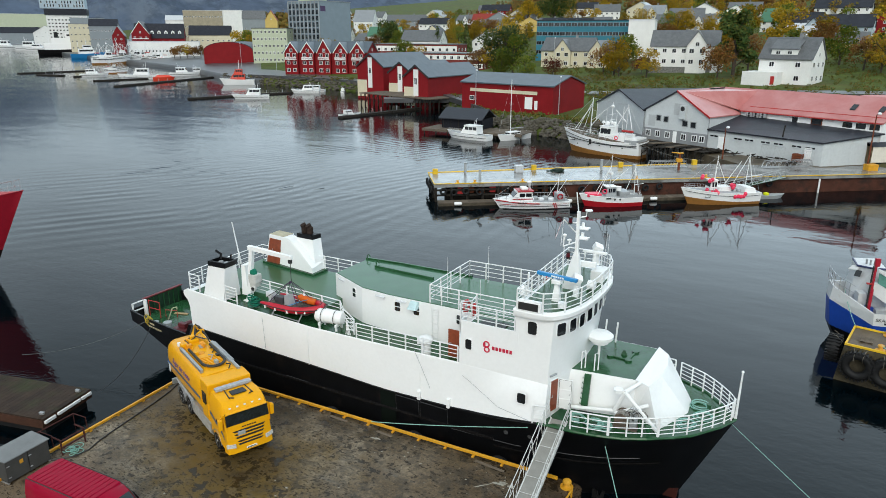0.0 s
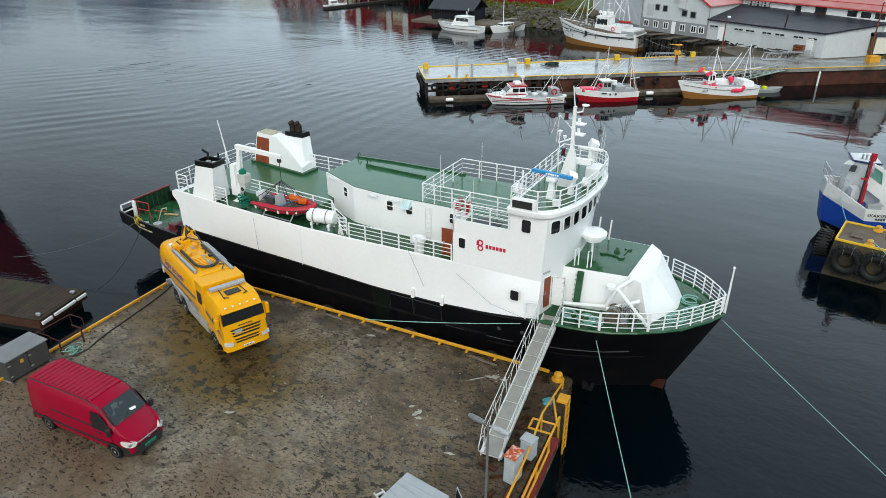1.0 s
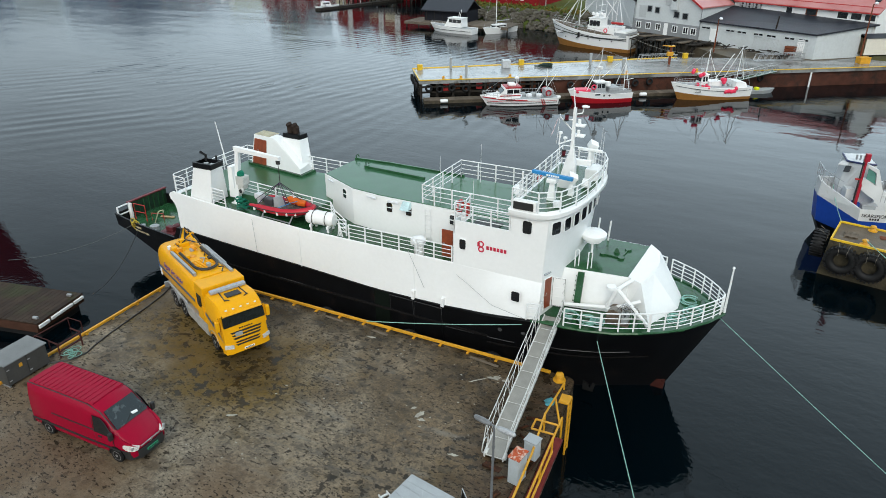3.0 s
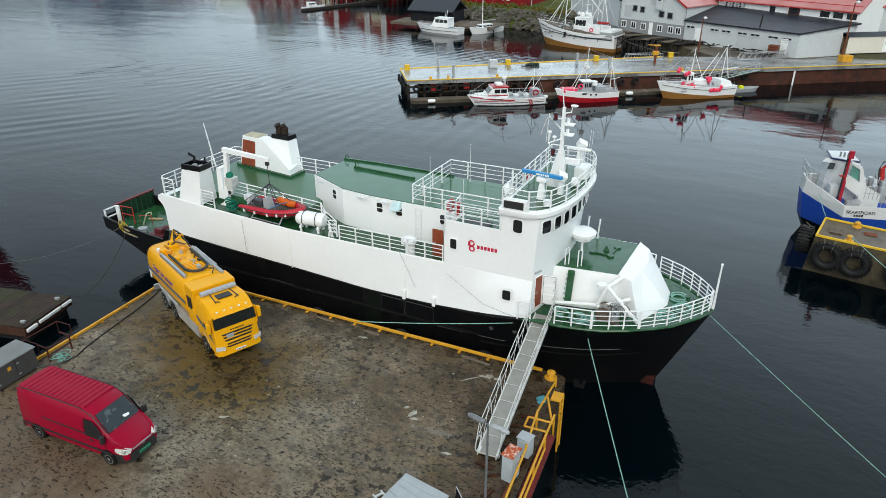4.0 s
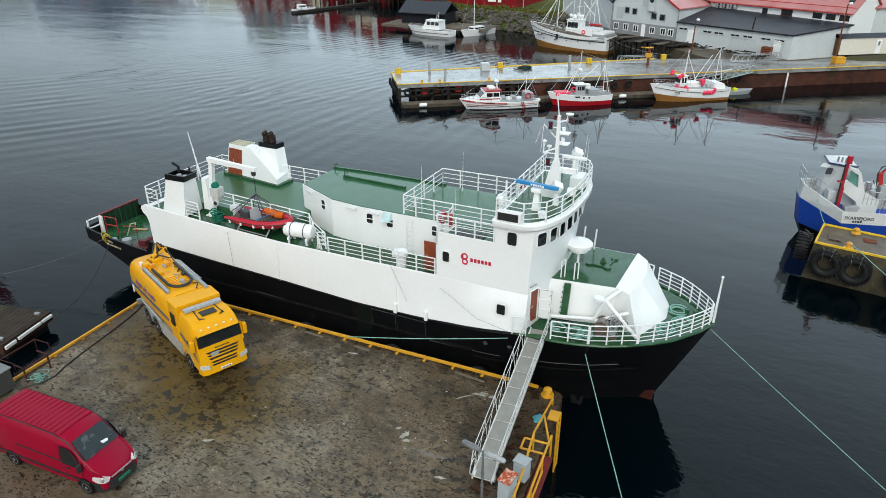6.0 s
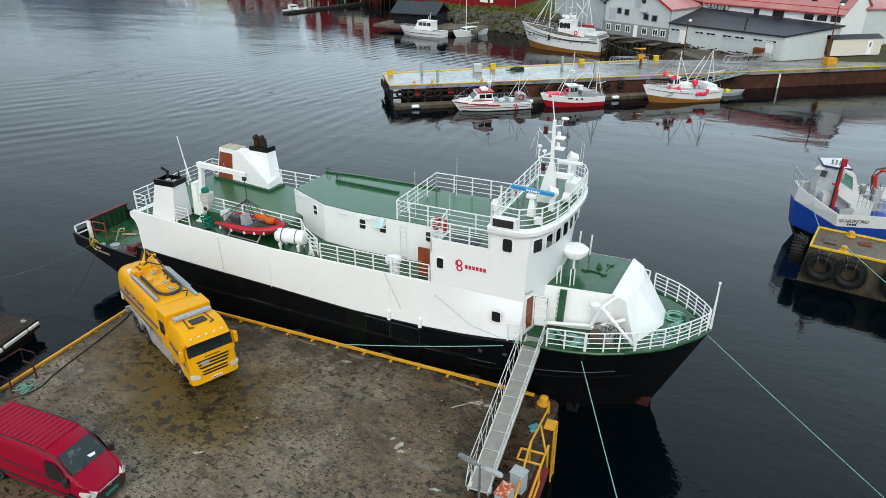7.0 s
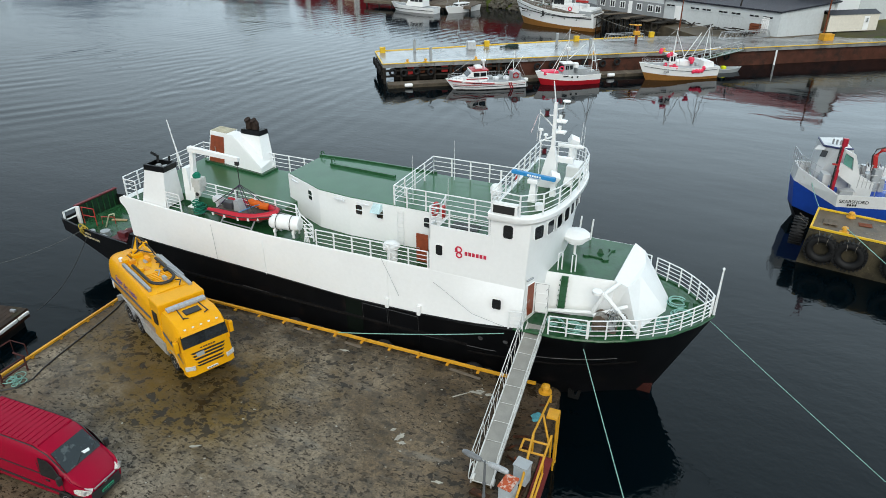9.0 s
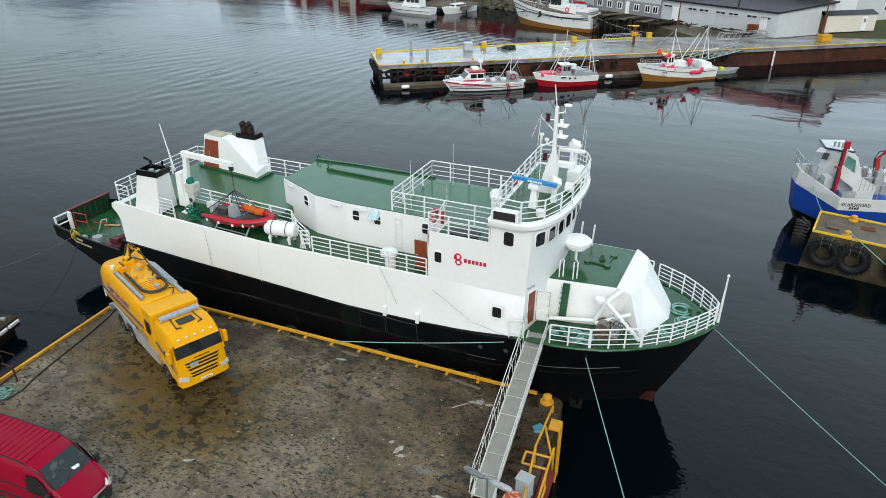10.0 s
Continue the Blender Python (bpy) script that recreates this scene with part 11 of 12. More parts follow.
def house(x, y, w, d, eave, ridge, rz, wall, roof, along="x", rows=2, cols=4, side=2, label="", z=None, chimney=True, cross=(), plinth=0.0, cat="house", group="town houses", name="house", trim=None):
    """A house whose front stands at x, y facing away from its own +y; ridge along the front or away from it."""
    z = ground(x, y) if z is None else z
    t = thing(name, pose(x, y, z, 0, 0, rz), label, cat, group)
    wm, rm = WALL[wall], ROOF[roof]
    bm = B()
    flat = ridge - eave < 0.6
    if flat:
        box(bm, -w / 2, w / 2, 0, d, -4, eave)
    elif along == "x":
        prism(bm, [(0, -4), (d, -4), (d, eave), (d / 2, ridge), (0, eave)], -w / 2, w / 2, "x")
    else:
        prism(bm, [(-w / 2, -4), (w / 2, -4), (w / 2, eave), (0, ridge), (-w / 2, eave)], 0, d, "y")
    part("wall", bm, wm, t)
    if plinth:
        bm = B()
        box(bm, -w / 2 - 0.06, w / 2 + 0.06, -0.06, d + 0.06, -4, plinth)
        part("plinth", bm, WALL["stone"], t, "grey stone plinth")
    if flat:
        bm = B()
        box(bm, -w / 2 - 0.2, w / 2 + 0.2, -0.2, d + 0.2, eave, eave + 0.4)
        part("roof", bm, rm, t)
    else:
        half = d / 2 if along == "x" else w / 2
        run = w if along == "x" else d
        k = (ridge - eave) / half
        for s in (-1, 1):
            bm = B()
            pts = [(0, ridge), (s * (half + 0.45), eave - 0.45 * k), (s * (half + 0.45), eave - 0.45 * k + 0.28), (0, ridge + 0.28)]
            if along == "x":
                prism(bm, [(d / 2 + a, b) for a, b in pts], -run / 2 - 0.4, run / 2 + 0.4, "x")
            else:
                prism(bm, pts, -0.4, run + 0.4, "y")
            part("roof_slope", bm, rm, t)
            if trim and along == "y":
                bm = B()
                prism(bm, [(a, b - 0.3 + 0.32 * (i > 1)) for i, (a, b) in enumerate(pts)], -0.5, -0.41, "y")
                part("barge_board", bm, trim, t, "white barge board")
    hrow = (eave - plinth) / rows
    for r in range(rows):
        for c in range(cols):
            xx = -w / 2 + w * (c + 0.5) / cols
            win(t, pose(xx, -0.02, plinth + hrow * r + hrow * 0.32), min(1.5, w / cols * 0.5), min(1.5, hrow * 0.5))
        for c in range(side):
            win(t, pose(w / 2 + 0.02, d * (c + 0.5) / side, plinth + hrow * r + hrow * 0.32, 0, 0, 90), min(1.4, d / side * 0.45), min(1.5, hrow * 0.5))
    if not flat and ridge - eave > 3 and rows > 1:
        m = pose(w / 2 + 0.02, d / 2, eave + 0.4, 0, 0, 90) if along == "x" else pose(0, -0.02, eave + 0.3)
        win(t, m, 1.1, 1.3)
    if chimney and not flat:
        bm = B()
        cx, cy = (w * 0.12, d / 2) if along == "x" else (0.4, d * 0.45)
        box(bm, cx - 0.45, cx + 0.45, cy - 0.4, cy + 0.4, ridge - 1, ridge + 1.3, 0.03)
        box(bm, cx - 0.52, cx + 0.52, cy - 0.47, cy + 0.47, ridge + 1.1, ridge + 1.3, 0.03)
        part("chimney", bm, M_MIDGREY, t)
    for cx, cw, top, out in cross:
        bm = B()
        lo_ = eave if out < 0.4 else 0
        prism(bm, [(cx - cw / 2, lo_ - 0.5), (cx + cw / 2, lo_ - 0.5), (cx + cw / 2, eave), (cx, top), (cx - cw / 2, eave)], -out, d / 2, "y")
        g = part("cross_gable", bm, wm, t)
        k = (top - eave) / (cw / 2)
        for s in (-1, 1):
            bm = B()
            prism(bm, [(cx, top), (cx + s * (cw / 2 + 0.3), eave - 0.3 * k), (cx + s * (cw / 2 + 0.3), eave - 0.3 * k + 0.25), (cx, top + 0.25)], -out - 0.4, d / 2, "y")
            part("gable_roof", bm, rm, g)
            if trim:
                bm = B()
                prism(bm, [(cx, top - 0.25), (cx + s * (cw / 2 + 0.35), eave - 0.35 * k - 0.25), (cx + s * (cw / 2 + 0.35), eave - 0.35 * k + 0.2), (cx, top + 0.27)], -out - 0.5, -out - 0.41, "y")
                part("barge_board", bm, trim, g, "white barge board")
        win(t, pose(cx, -out - 0.02, eave - 0.2), 1.3, 1.5)
        if out > 0.5:
            for r in range(rows):
                for q in (-cw / 4, cw / 4):
                    win(t, pose(cx + q, -out - 0.02, plinth + hrow * r + hrow * 0.3), min(1.7, cw * 0.33), min(1.6, hrow * 0.5))
    return t


SL = "white wooden house with a grey slate roof"
wh1 = house(-25.9, 241.3, 23, 11, 9.5, 14.6, 2, "white", "slate", rows=2, cols=7, side=2, label="large white wooden villa on a stone plinth", cross=((4.5, 7, 14.4, 1.2),), plinth=2.2, z=6)
bm = B()
box(bm, 9.5, 13.5, -1.5, 3.0, -3, 6.0, 0.05)
part("bay", bm, WALL["white"], wh1, "glazed white bay")
h2 = house(7, 205.6, 15, 10, 7.6, 13.2, -22, "white", "slate", rows=2, cols=2, side=3, label="white gabled house with a grey shingle roof and terrace", z=5.1)
bm = B()
box(bm, -10.5, -0.2, -4.0, 4, -4, 3.6, 0.03)
part("terrace", bm, WALL["white"], h2, "white rendered terrace base")
bm = B()
box(bm, -1.9, -0.8, -4.08, -3.98, 0.1, 2.5, 0.02)
part("door", bm, M_RED, h2, "red door")
bm = B()
prism(bm, [(0.6, 10.2), (5, 12.9), (5, 8.4), (0.6, 8.0)], -4.5, 3.0, "x")
dm = part("dormer", bm, WALL["white"], h2)
bm = B()
hexa(bm, [(-4.9, 0.3, 9.95), (3.4, 0.3, 9.95), (3.4, 5.0, 12.95), (-4.9, 5.0, 12.95)], [(-4.9, 0.3, 10.25), (3.4, 0.3, 10.25), (3.4, 5.0, 13.2), (-4.9, 5.0, 13.2)])
part("dormer_roof", bm, ROOF["slate"], dm)
for x in (-2.5, 0.8):
    win(h2, pose(x, 0.58, 8.6), 1.4, 1.0)
house(-76.7, 268.3, 22, 12, 7, 12, -4, "cream", "slate", cols=5, label="cream wooden house with gables and balcony", cross=((-1, 7, 11.4, 1.5),), z=5.9)
house(-62, 262, 8, 14, 6, 11, -10, "cream", "slate", "y", cols=2, label="cream gabled side wing", z=5.9, chimney=False)
of = house(-78, 300, 43, 18, 17, 17.2, 8, "teal", "dark", rows=1, cols=0, side=0, label="teal banded office block with ribbon windows", cat="office block", name="office_block", z=8.5)
for k in range(4):
    for c in range(16):
        win(of, pose(-20.2 + 2.68 * c, -0.03, 2.2 + 4.1 * k), 2.5, 1.7, WALL["steel"])
house(-50.6, 293, 11, 18, 16, 16.2, 6, "white", "white", rows=1, cols=0, side=0, label="white stair tower block", cat="office block", name="office_block", z=9.4)
house(-112, 391, 30, 12, 9.5, 14, 6, "white", "dark", cols=7, label="white house with a black roof and dormers", cross=((-6, 4, 13, 0.3), (0, 4, 13, 0.3), (6, 4, 13, 0.3)), z=15)
house(-76, 470, 15, 11, 7, 13, -10, "cream", "grey", cols=3, label="cream gabled villa high on the slope", cross=((0, 6, 12, 1),), z=25.5)
house(-46, 396, 34, 12, 5.6, 11, -8, "white", "slate", cols=7, label=SL, z=19.6, cross=((8, 6, 10, 0.4),))
house(1.3, 385, 16, 11, 5.5, 11.6, -14, "white", "green", cols=4, label="white house with a green sheet roof", z=21)
house(25.5, 332, 28, 12, 6, 11, -10, "lblue", "dark", cols=6, label="light blue house with a dark roof", cross=((-9, 7, 9.5, 0.3),), z=17)
house(12, 331, 13.6, 10, 4.5, 8, -14, "grey", "white", cols=3, label="grey house with a pale sheet roof", z=16.4)
house(29, 288, 11, 8, 3.6, 7.4, -8, "yellow", "slate", cols=3, rows=1, label="pale yellow cottage with two dormers", cross=((-2.2, 2.2, 5.6, 0.2), (2.2, 2.2, 5.6, 0.2)), z=13)
UPPER_HOUSES = [(-187, 347, 24, 16, 8.7, 14.6, 8, "white", "slate", "x"), (-142, 337, 14, 12, 7.4, 11.7, 5, "white", "slate", "y"), (-247, 407, 23, 14, 9, 15, 12, "white", "green", "x"), (-383, 600, 21, 14, 12, 23, 10, "white", "grey", "x"), (-342, 619, 44, 14, 8, 14, 15, "grey", "slate", "x"), (-272, 535, 26, 12, 8, 13, 5, "white", "dark", "x"), (-194, 481, 24, 12, 6, 11, 0, "grey", "slate", "x"), (-267, 670, 30, 12, 8, 14, 5, "red", "dark", "x"), (-158, 604, 24, 12, 7, 12, 0, "white", "dark", "x"), (33, 434, 28, 12, 6, 11, -10, "white", "dark", "x")]
LOWER_HOUSES = [(-225, 440, 14, 11, 7, 12, 0, "cream", "dark", "y"), (-165, 420, 16, 11, 6, 11, 4, "grey", "dark", "y"), (-140, 450, 18, 11, 6, 11, 4, "white", "slate", "x"), (-205, 560, 18, 12, 7, 12, 0, "cream", "grey", "y"), (-310, 520, 18, 12, 7, 12, 6, "yellow", "red", "y"), (-108, 455, 16, 10, 5, 9, 0, "cream", "slate", "x"), (-20, 480, 20, 11, 6, 10, -6, "white", "slate", "x"), (60, 400, 18, 11, 6, 11, -14, "white", "slate", "y"), (48, 300, 14, 10, 6, 10, -16, "white", "red", "y"), (-330, 470, 26, 14, 8, 13, 14, "white", "slate", "x"), (-400, 560, 26, 14, 9, 14, 14, "white", "dark", "x")]
for x, y, w, d, e, r, rz, wl, rf, al in itertools.chain(UPPER_HOUSES, LOWER_HOUSES):
    house(x, y, w, d, e, r, rz, wl, rf, al, cols=max(2, int(w / 4)), label="%s house with a %s roof on the slope" % ({"lblue": "light blue"}.get(wl, wl), {"bluegrey": "blue-grey"}.get(rf, rf)))
HILL_HOUSES = [(-292, 711, 20, "red", "slate"), (-206, 522, 23, "grey", "slate"), (-183, 518, 19, "white", "slate"), (-136, 454, 29, "white", "dark"), (-95, 529, 21, "cream", "grey"), (-123, 545, 20, "white", "slate"),
               (-49, 430, 20, "grey", "slate"), (-43, 466, 20, "white", "slate"), (12, 361, 17, "white", "dark"), (-267, 590, 18, "white", "slate"), (-153, 548, 16, "white", "slate"), (-235, 415, 24, "red", "slate"),
               (-449, 728, 28, "white", "slate"), (-318, 628, 27, "cream", "grey"), (-276, 425, 17, "white", "slate"), (-576, 845, 30, "white", "slate"), (-22, 432, 19, "white", "green"), (-8, 481, 17, "red", "slate"),
               (20, 434, 18, "lblue", "dark"), (-165, 480, 18, "yellow", "dark"), (-235, 560, 20, "white", "red"), (60, 400, 18, "white", "slate"), (48, 352, 16, "red", "dark")]
built = [o.matrix_world.translation.copy() for o in bpy.data.objects if o.parent is None and o.name.split(".")[0] in ("house", "office_block", "building", "office_tower")]
HOMES = []
for i, (x, y, w, wl, rf) in enumerate(HILL_HOUSES):
    if min((q.x - x) ** 2 + (q.y - y) ** 2 for q in built) < 21 ** 2:
        continue
    HOMES.append((x, y))
    house(x, y, w, w * 0.55, w * 0.3 + 0.8, w * 0.3 + 1.2 + w * 0.24, 14 - (i * 7) % 33, wl, rf, "y" if i % 3 == 1 else "x", cols=max(2, int(w / 4)), label="%s house with a %s roof among hillside trees" % ({"lblue": "light blue"}.get(wl, wl), rf), cross=((w * 0.15, w * 0.3, w * 0.3 + 5, 0.6),) if i % 3 == 0 else ())


def clear(x, y):
    """No tree stands in a garden of the hillside houses."""
    return all((x - a) ** 2 + (y + 14 - b) ** 2 > 22 ** 2 for a, b in HOMES)


for x, y, w, d, e, rz, c in ((-165, 300, 46, 14, 9.5, 4, 12), (-126, 260, 30, 14, 7.1, 2, 9)):
    t = house(x, y, w, d, e, e + 0.2, rz, "brick", "slate", rows=2, cols=c, side=3, label="dark red flat-roofed block with white window bands", cat="office block", name="office_block")
    for k in range(2):
        bm = B()
        box(bm, -w / 2 + 0.3, w / 2 - 0.3, -0.02, 0.05, e / 2 * k + e * 0.14, e / 2 * k + e * 0.42)
        part("window_band", bm, WALL["white"], t, "white window band")

# red waterside buildings
rb_ = house(-181, 242, 40, 15, 9.9, 14.2, 12, "red", "bluegrey", rows=3, cols=10, side=3, label="long red waterfront hotel with white-trimmed gables", cat="hotel", name="hotel", trim=M_WHITE, z=1.7,
            cross=tuple((-16 + 8 * k, 6.2, 14.0 + (1.2 if k == 2 else 0), 1.3) for k in range(5)), chimney=False)
for k in range(5):
    bm = B()
    box(bm, -18.6 + 8 * k, -13.4 + 8 * k, -2.3, -1.3, 6.4, 6.55)
    bal = part("balcony", bm, M_WHITE, rb_, "white balcony")
    bm = B()
    for q in range(12):
        box(bm, -18.55 + 8 * k + 0.46 * q, -18.35 + 8 * k + 0.46 * q, -2.3, -2.24, 6.55, 7.5)
    box(bm, -18.6 + 8 * k, -13.4 + 8 * k, -2.34, -2.22, 7.4, 7.55)
    part("railing", bm, M_WHITE, bal)
LB = "red boathouse gable with a white doorway strip"
for x, y, w, d, e, r, rz in ((-121.6, 183.5, 11.5, 30, 7.2, 11.3, -8), (-104, 173, 9.0, 26, 6.0, 9.1, -8), (-91.4, 160, 9.0, 28, 5.7, 8.9, -10)):
    t = house(x, y, w, d, e, r, rz, "red", "bluegrey", "y", rows=1, cols=0, side=0, label=LB, cat="boathouse", name="waterfront_warehouse", trim=M_BLACKPL, z=1.4, chimney=False)
    bm = B()
    box(bm, -0.9, 0.9, -0.12, -0.02, 0, r - 1.2)
    part("hoist_strip", bm, WALL["white"], t, "white hoist strip")
    win(t, pose(0, -0.13, e - 2.4), 1.1, 2.0)
    bm = B()
    box(bm, -w / 2 - 0.05, -w / 2 + 4.2, -0.08, 0, -3, 2.6)
    part("plinth", bm, WALL["cream"], t, "pale plinth")
qd = thing("timber_quay", pose(-97, 164, 1.2, 0, 0, -20), "timber quay on dark crossed piles", "quay")
for k in range(30):
    bm = B()
    box(bm, -17 + 1.1 * k, -15.95 + 1.1 * k, -5, 6, -0.2, 0.05)
    part("decking", bm, M_WOOD, qd)
for k in range(16):
    for yy in (-4.6, -1):
        bm = B()
        pipe(bm, [(-16.6 + 2.15 * k, yy, -6), (-16.6 + 2.15 * k, yy, -0.2)], 0.18, 6)
        part("pile", bm, M_DARKWOOD, qd)
    bm = B()
    pipe(bm, [(-16.6 + 2.15 * k, -4.7, -3.4), (-14.5 + 2.15 * k, -4.7, -0.3)], 0.12, 5)
    part("brace", bm, M_DARKWOOD, qd)
rs_ = house(-55.7, 140.4, 28.0, 15, 5.7, 7.8, -15, "red", "bluegrey", rows=1, cols=0, side=0, label="long red metal shed with a low grey roof", cat="shed", name="storage_shed", z=1.4, chimney=False)
bm = B()
box(bm, -11.2, 9.5, -0.06, 0, 3.5, 4.3)
part("light_strip", bm, WALL["cream"], rs_, "pale translucent strip")
bm = B()
box(bm, 6.0, 8.2, -0.1, 0, 0, 2.9, 0.02)
part("roller_door", bm, M_WHITE, rs_, "white roller door")
bm = B()
box(bm, 8.8, 9.7, -0.1, 0, 0, 2.1, 0.02)
part("door", bm, M_WHITE, rs_)
win(rs_, pose(-10.6, -0.02, 1.2), 1.5, 1.2)

# the far end of the harbour
tw = house(-256, 329, 26, 27, 34, 34.2, -10, "steel", "grey", rows=1, cols=0, side=0, label="tall blue-grey office tower with vertical window strips", cat="office block", name="office_tower", z=4)
for c in range(8):
    for k in range(9):
        win(tw, pose(-11.4 + 3.25 * c, -0.05, 2.0 + 3.5 * k), 1.9, 2.8, WALL["steel"])
for c in range(9):
    bm = B()
    box(bm, -13.1 + 3.25 * c, -12.7 + 3.25 * c, -0.5, 0, 0, 34)
    part("fin", bm, M_STEEL, tw)
bm = B()
box(bm, -9, 4, 5, 16, 34, 39, 0.05)
part("plant_room", bm, WALL["pgreen"], tw)
bm = B()
box(bm, 13.0, 13.06, 1.2, 5.4, 28.4, 31.5)
part("sign", bm, material("purple_sign", (0.05, 0.02, 0.08), 0.5), tw, "dark purple sign")
house(-273, 317, 22, 12, 20, 20.2, 18, "pgreen", "slate", rows=5, cols=9, side=1, label="pale green block with tall window strips", cat="office block", name="office_block", z=2.6)
rh = thing("red_hall", pose(-309, 320, 2, 0, 0, 20), "red hall with a rounded black roof", "hall")
bm = B()
arch = [(16 * math.cos(a), 7 + 5.5 * math.sin(a)) for a in np.linspace(0, math.pi, 13)]
prism(bm, [(-16, -3), (16, -3), *arch], 0, 30, "y")
part("wall", bm, WALL["red"], rh)
bm = B()
for (x0, z0), (x1, z1) in zip(arch, arch[1:]):
    hexa(bm, [(x0, 0.5, z0), (x1, 0.5, z1), (x1, 30, z1), (x0, 30, z0)], [(x0 * 1.02, 0.5, z0 + 0.3), (x1 * 1.02, 0.5, z1 + 0.3), (x1 * 1.02, 30, z1 + 0.3), (x0 * 1.02, 30, z0 + 0.3)])
part("roof", bm, M_DARKROOF, rh)
WALL["timber"] = paint("brown_timber_cladding", (0.33, 0.29, 0.21), 0.7, 0.2)
# bearing, distance, width, depth, eave and ridge over the sea, walls, roof, ridge line, storeys, bays
TOWN_NEAR = [(46.9, 612, 52, 18, 13.6, 13.9, "white", "white", "x", 1, 20, "long white quay building with a row of windows"), (47.2, 662, 40, 17, 16.5, 28, "red", "dark", "x", 1, 9, "long red house with a steep black roof"),
             (43.6, 690, 37, 17, 19, 27, "cream", "dark", "x", 2, 8, "pale house with a black roof"), (50.0, 700, 10, 18, 18, 26, "red", "slate", "y", 3, 2, "small red gabled house"), (48.9, 705, 9, 18, 17, 24, "lblue", "slate", "y", 3, 2, "pale blue gabled house"),
             (50.9, 850, 28, 18, 28, 35, "grey", "dark", "x", 3, 8, "grey town block with a dark mansard roof"), (52.3, 880, 26, 18, 30, 31, "cream", "slate", "x", 4, 6, "cream town block with small windows")]
TOWN_FAR = [(54.6, 1350, 36, 22, 22, 33, "white", "slate", "y", 2, 4, "white gabled house by the ferry quay"), (56.9, 1640, 112, 26, 22, 33, "grey", "dark", "x", 1, 12, "grey quay shed with a dark roof"), (57.2, 1900, 210, 50, 64, 64.6, "pgreen", "white", "x", 1, 20, "long pale terminal building"),
            (44.0, 852, 42, 20, 45, 45.4, "timber", "white", "x", 4, 14, "timber-clad slab block with white bands"), (41.9, 850, 24, 22, 45.6, 46, "white", "white", "x", 1, 0, "white blank gable of the slab block"), (45.6, 910, 34, 14, 36, 41, "white", "white", "x", 1, 6, "white low block on the rise"),
            (51.9, 1060, 40, 18, 40, 40.4, "grey", "dark", "x", 2, 9, "dark podium of the hotel tower"), (40.3, 800, 24, 12, 36, 44, "grey", "slate", "x", 2, 4, "grey house with a slate roof"), (39.0, 760, 12, 12, 34, 43, "yellow", "red", "y", 2, 2, "yellow house with a red gable roof")]
for az, d, w, dp, e, r, wl, rf, al, rows_, cols_, lab in itertools.chain(TOWN_NEAR, TOWN_FAR):
    x, y = polar(az, d)
    house(x, y, w, dp, e - 2, r - 2, az - 6, wl, rf, al, rows=rows_, cols=cols_, side=1, label=lab, cat="building", name="building", z=2, chimney=False)
# the red gable at the end of the black roof, with white trim and balconies
x, y = polar(48.5, 655)
rg_ = house(x, y, 14, 24, 18, 27.5, 38, "red", "dark", "y", rows=3, cols=3, side=0, label="red gabled house with white trim", trim=M_WHITE, z=2, chimney=False)
for k in range(3):
    bm = B()
    box(bm, -6.5, 6.5, -0.5, -0.05, 4.2 + 4.6 * k, 4.7 + 4.6 * k)
    part("band_course", bm, WALL["white"], rg_, "white band")
x, y = polar(47.2, 662)
for k in range(7):
    m = pose(x, y, 2, 0, 0, 41.2)
    dmr = thing("dormer", m @ pose(-17 + 5.6 * k, 2.2, 17.2), "white dormer window on the black roof", "dormer", "roof dormers")
    bm = B()
    prism(bm, [(-1.3, 0), (1.3, 0), (1.3, 2.2), (0, 3.3), (-1.3, 2.2)], 0, 4.5, "y")
    part("cheek", bm, WALL["white"], dmr)
    win(dmr, pose(0, -0.02, 0.4), 1.3, 1.5)
# hotel tower: a pale block of window bays over a darker waist
x, y = polar(53.3, 1085)
ht = thing("hotel_tower", pose(x, y, 2, 0, 0, 45), "tall white hotel tower with staggered window bays", "hotel")
bm = B()
box(bm, -27, 27, 0, 24, 50, 92)
part("upper_block", bm, WALL["lblue"], ht, "pale upper block")
bm = B()
box(bm, -22, 27, 2, 22, -3, 50)
part("lower_block", bm, WALL["white"], ht)
bm = B()
box(bm, -23, 28, 0.6, 23, 42, 49.6)
part("waist", bm, M_DARKROOF, ht, "dark recessed storey")
for k in range(9):
    for c in range(15):
        if (c * 7 + k * 3) % 5:
            win(ht, pose(-24.6 + 3.5 * c, -0.05, 52 + 4.3 * k), 1.7, 3.4, WALL["white"], bars=0)
for k in range(8):
    for c in range(11):
        win(ht, pose(-19 + 4.1 * c, 1.95, 4 + 4.4 * k), 2.2, 1.8, WALL["white"], bars=0)


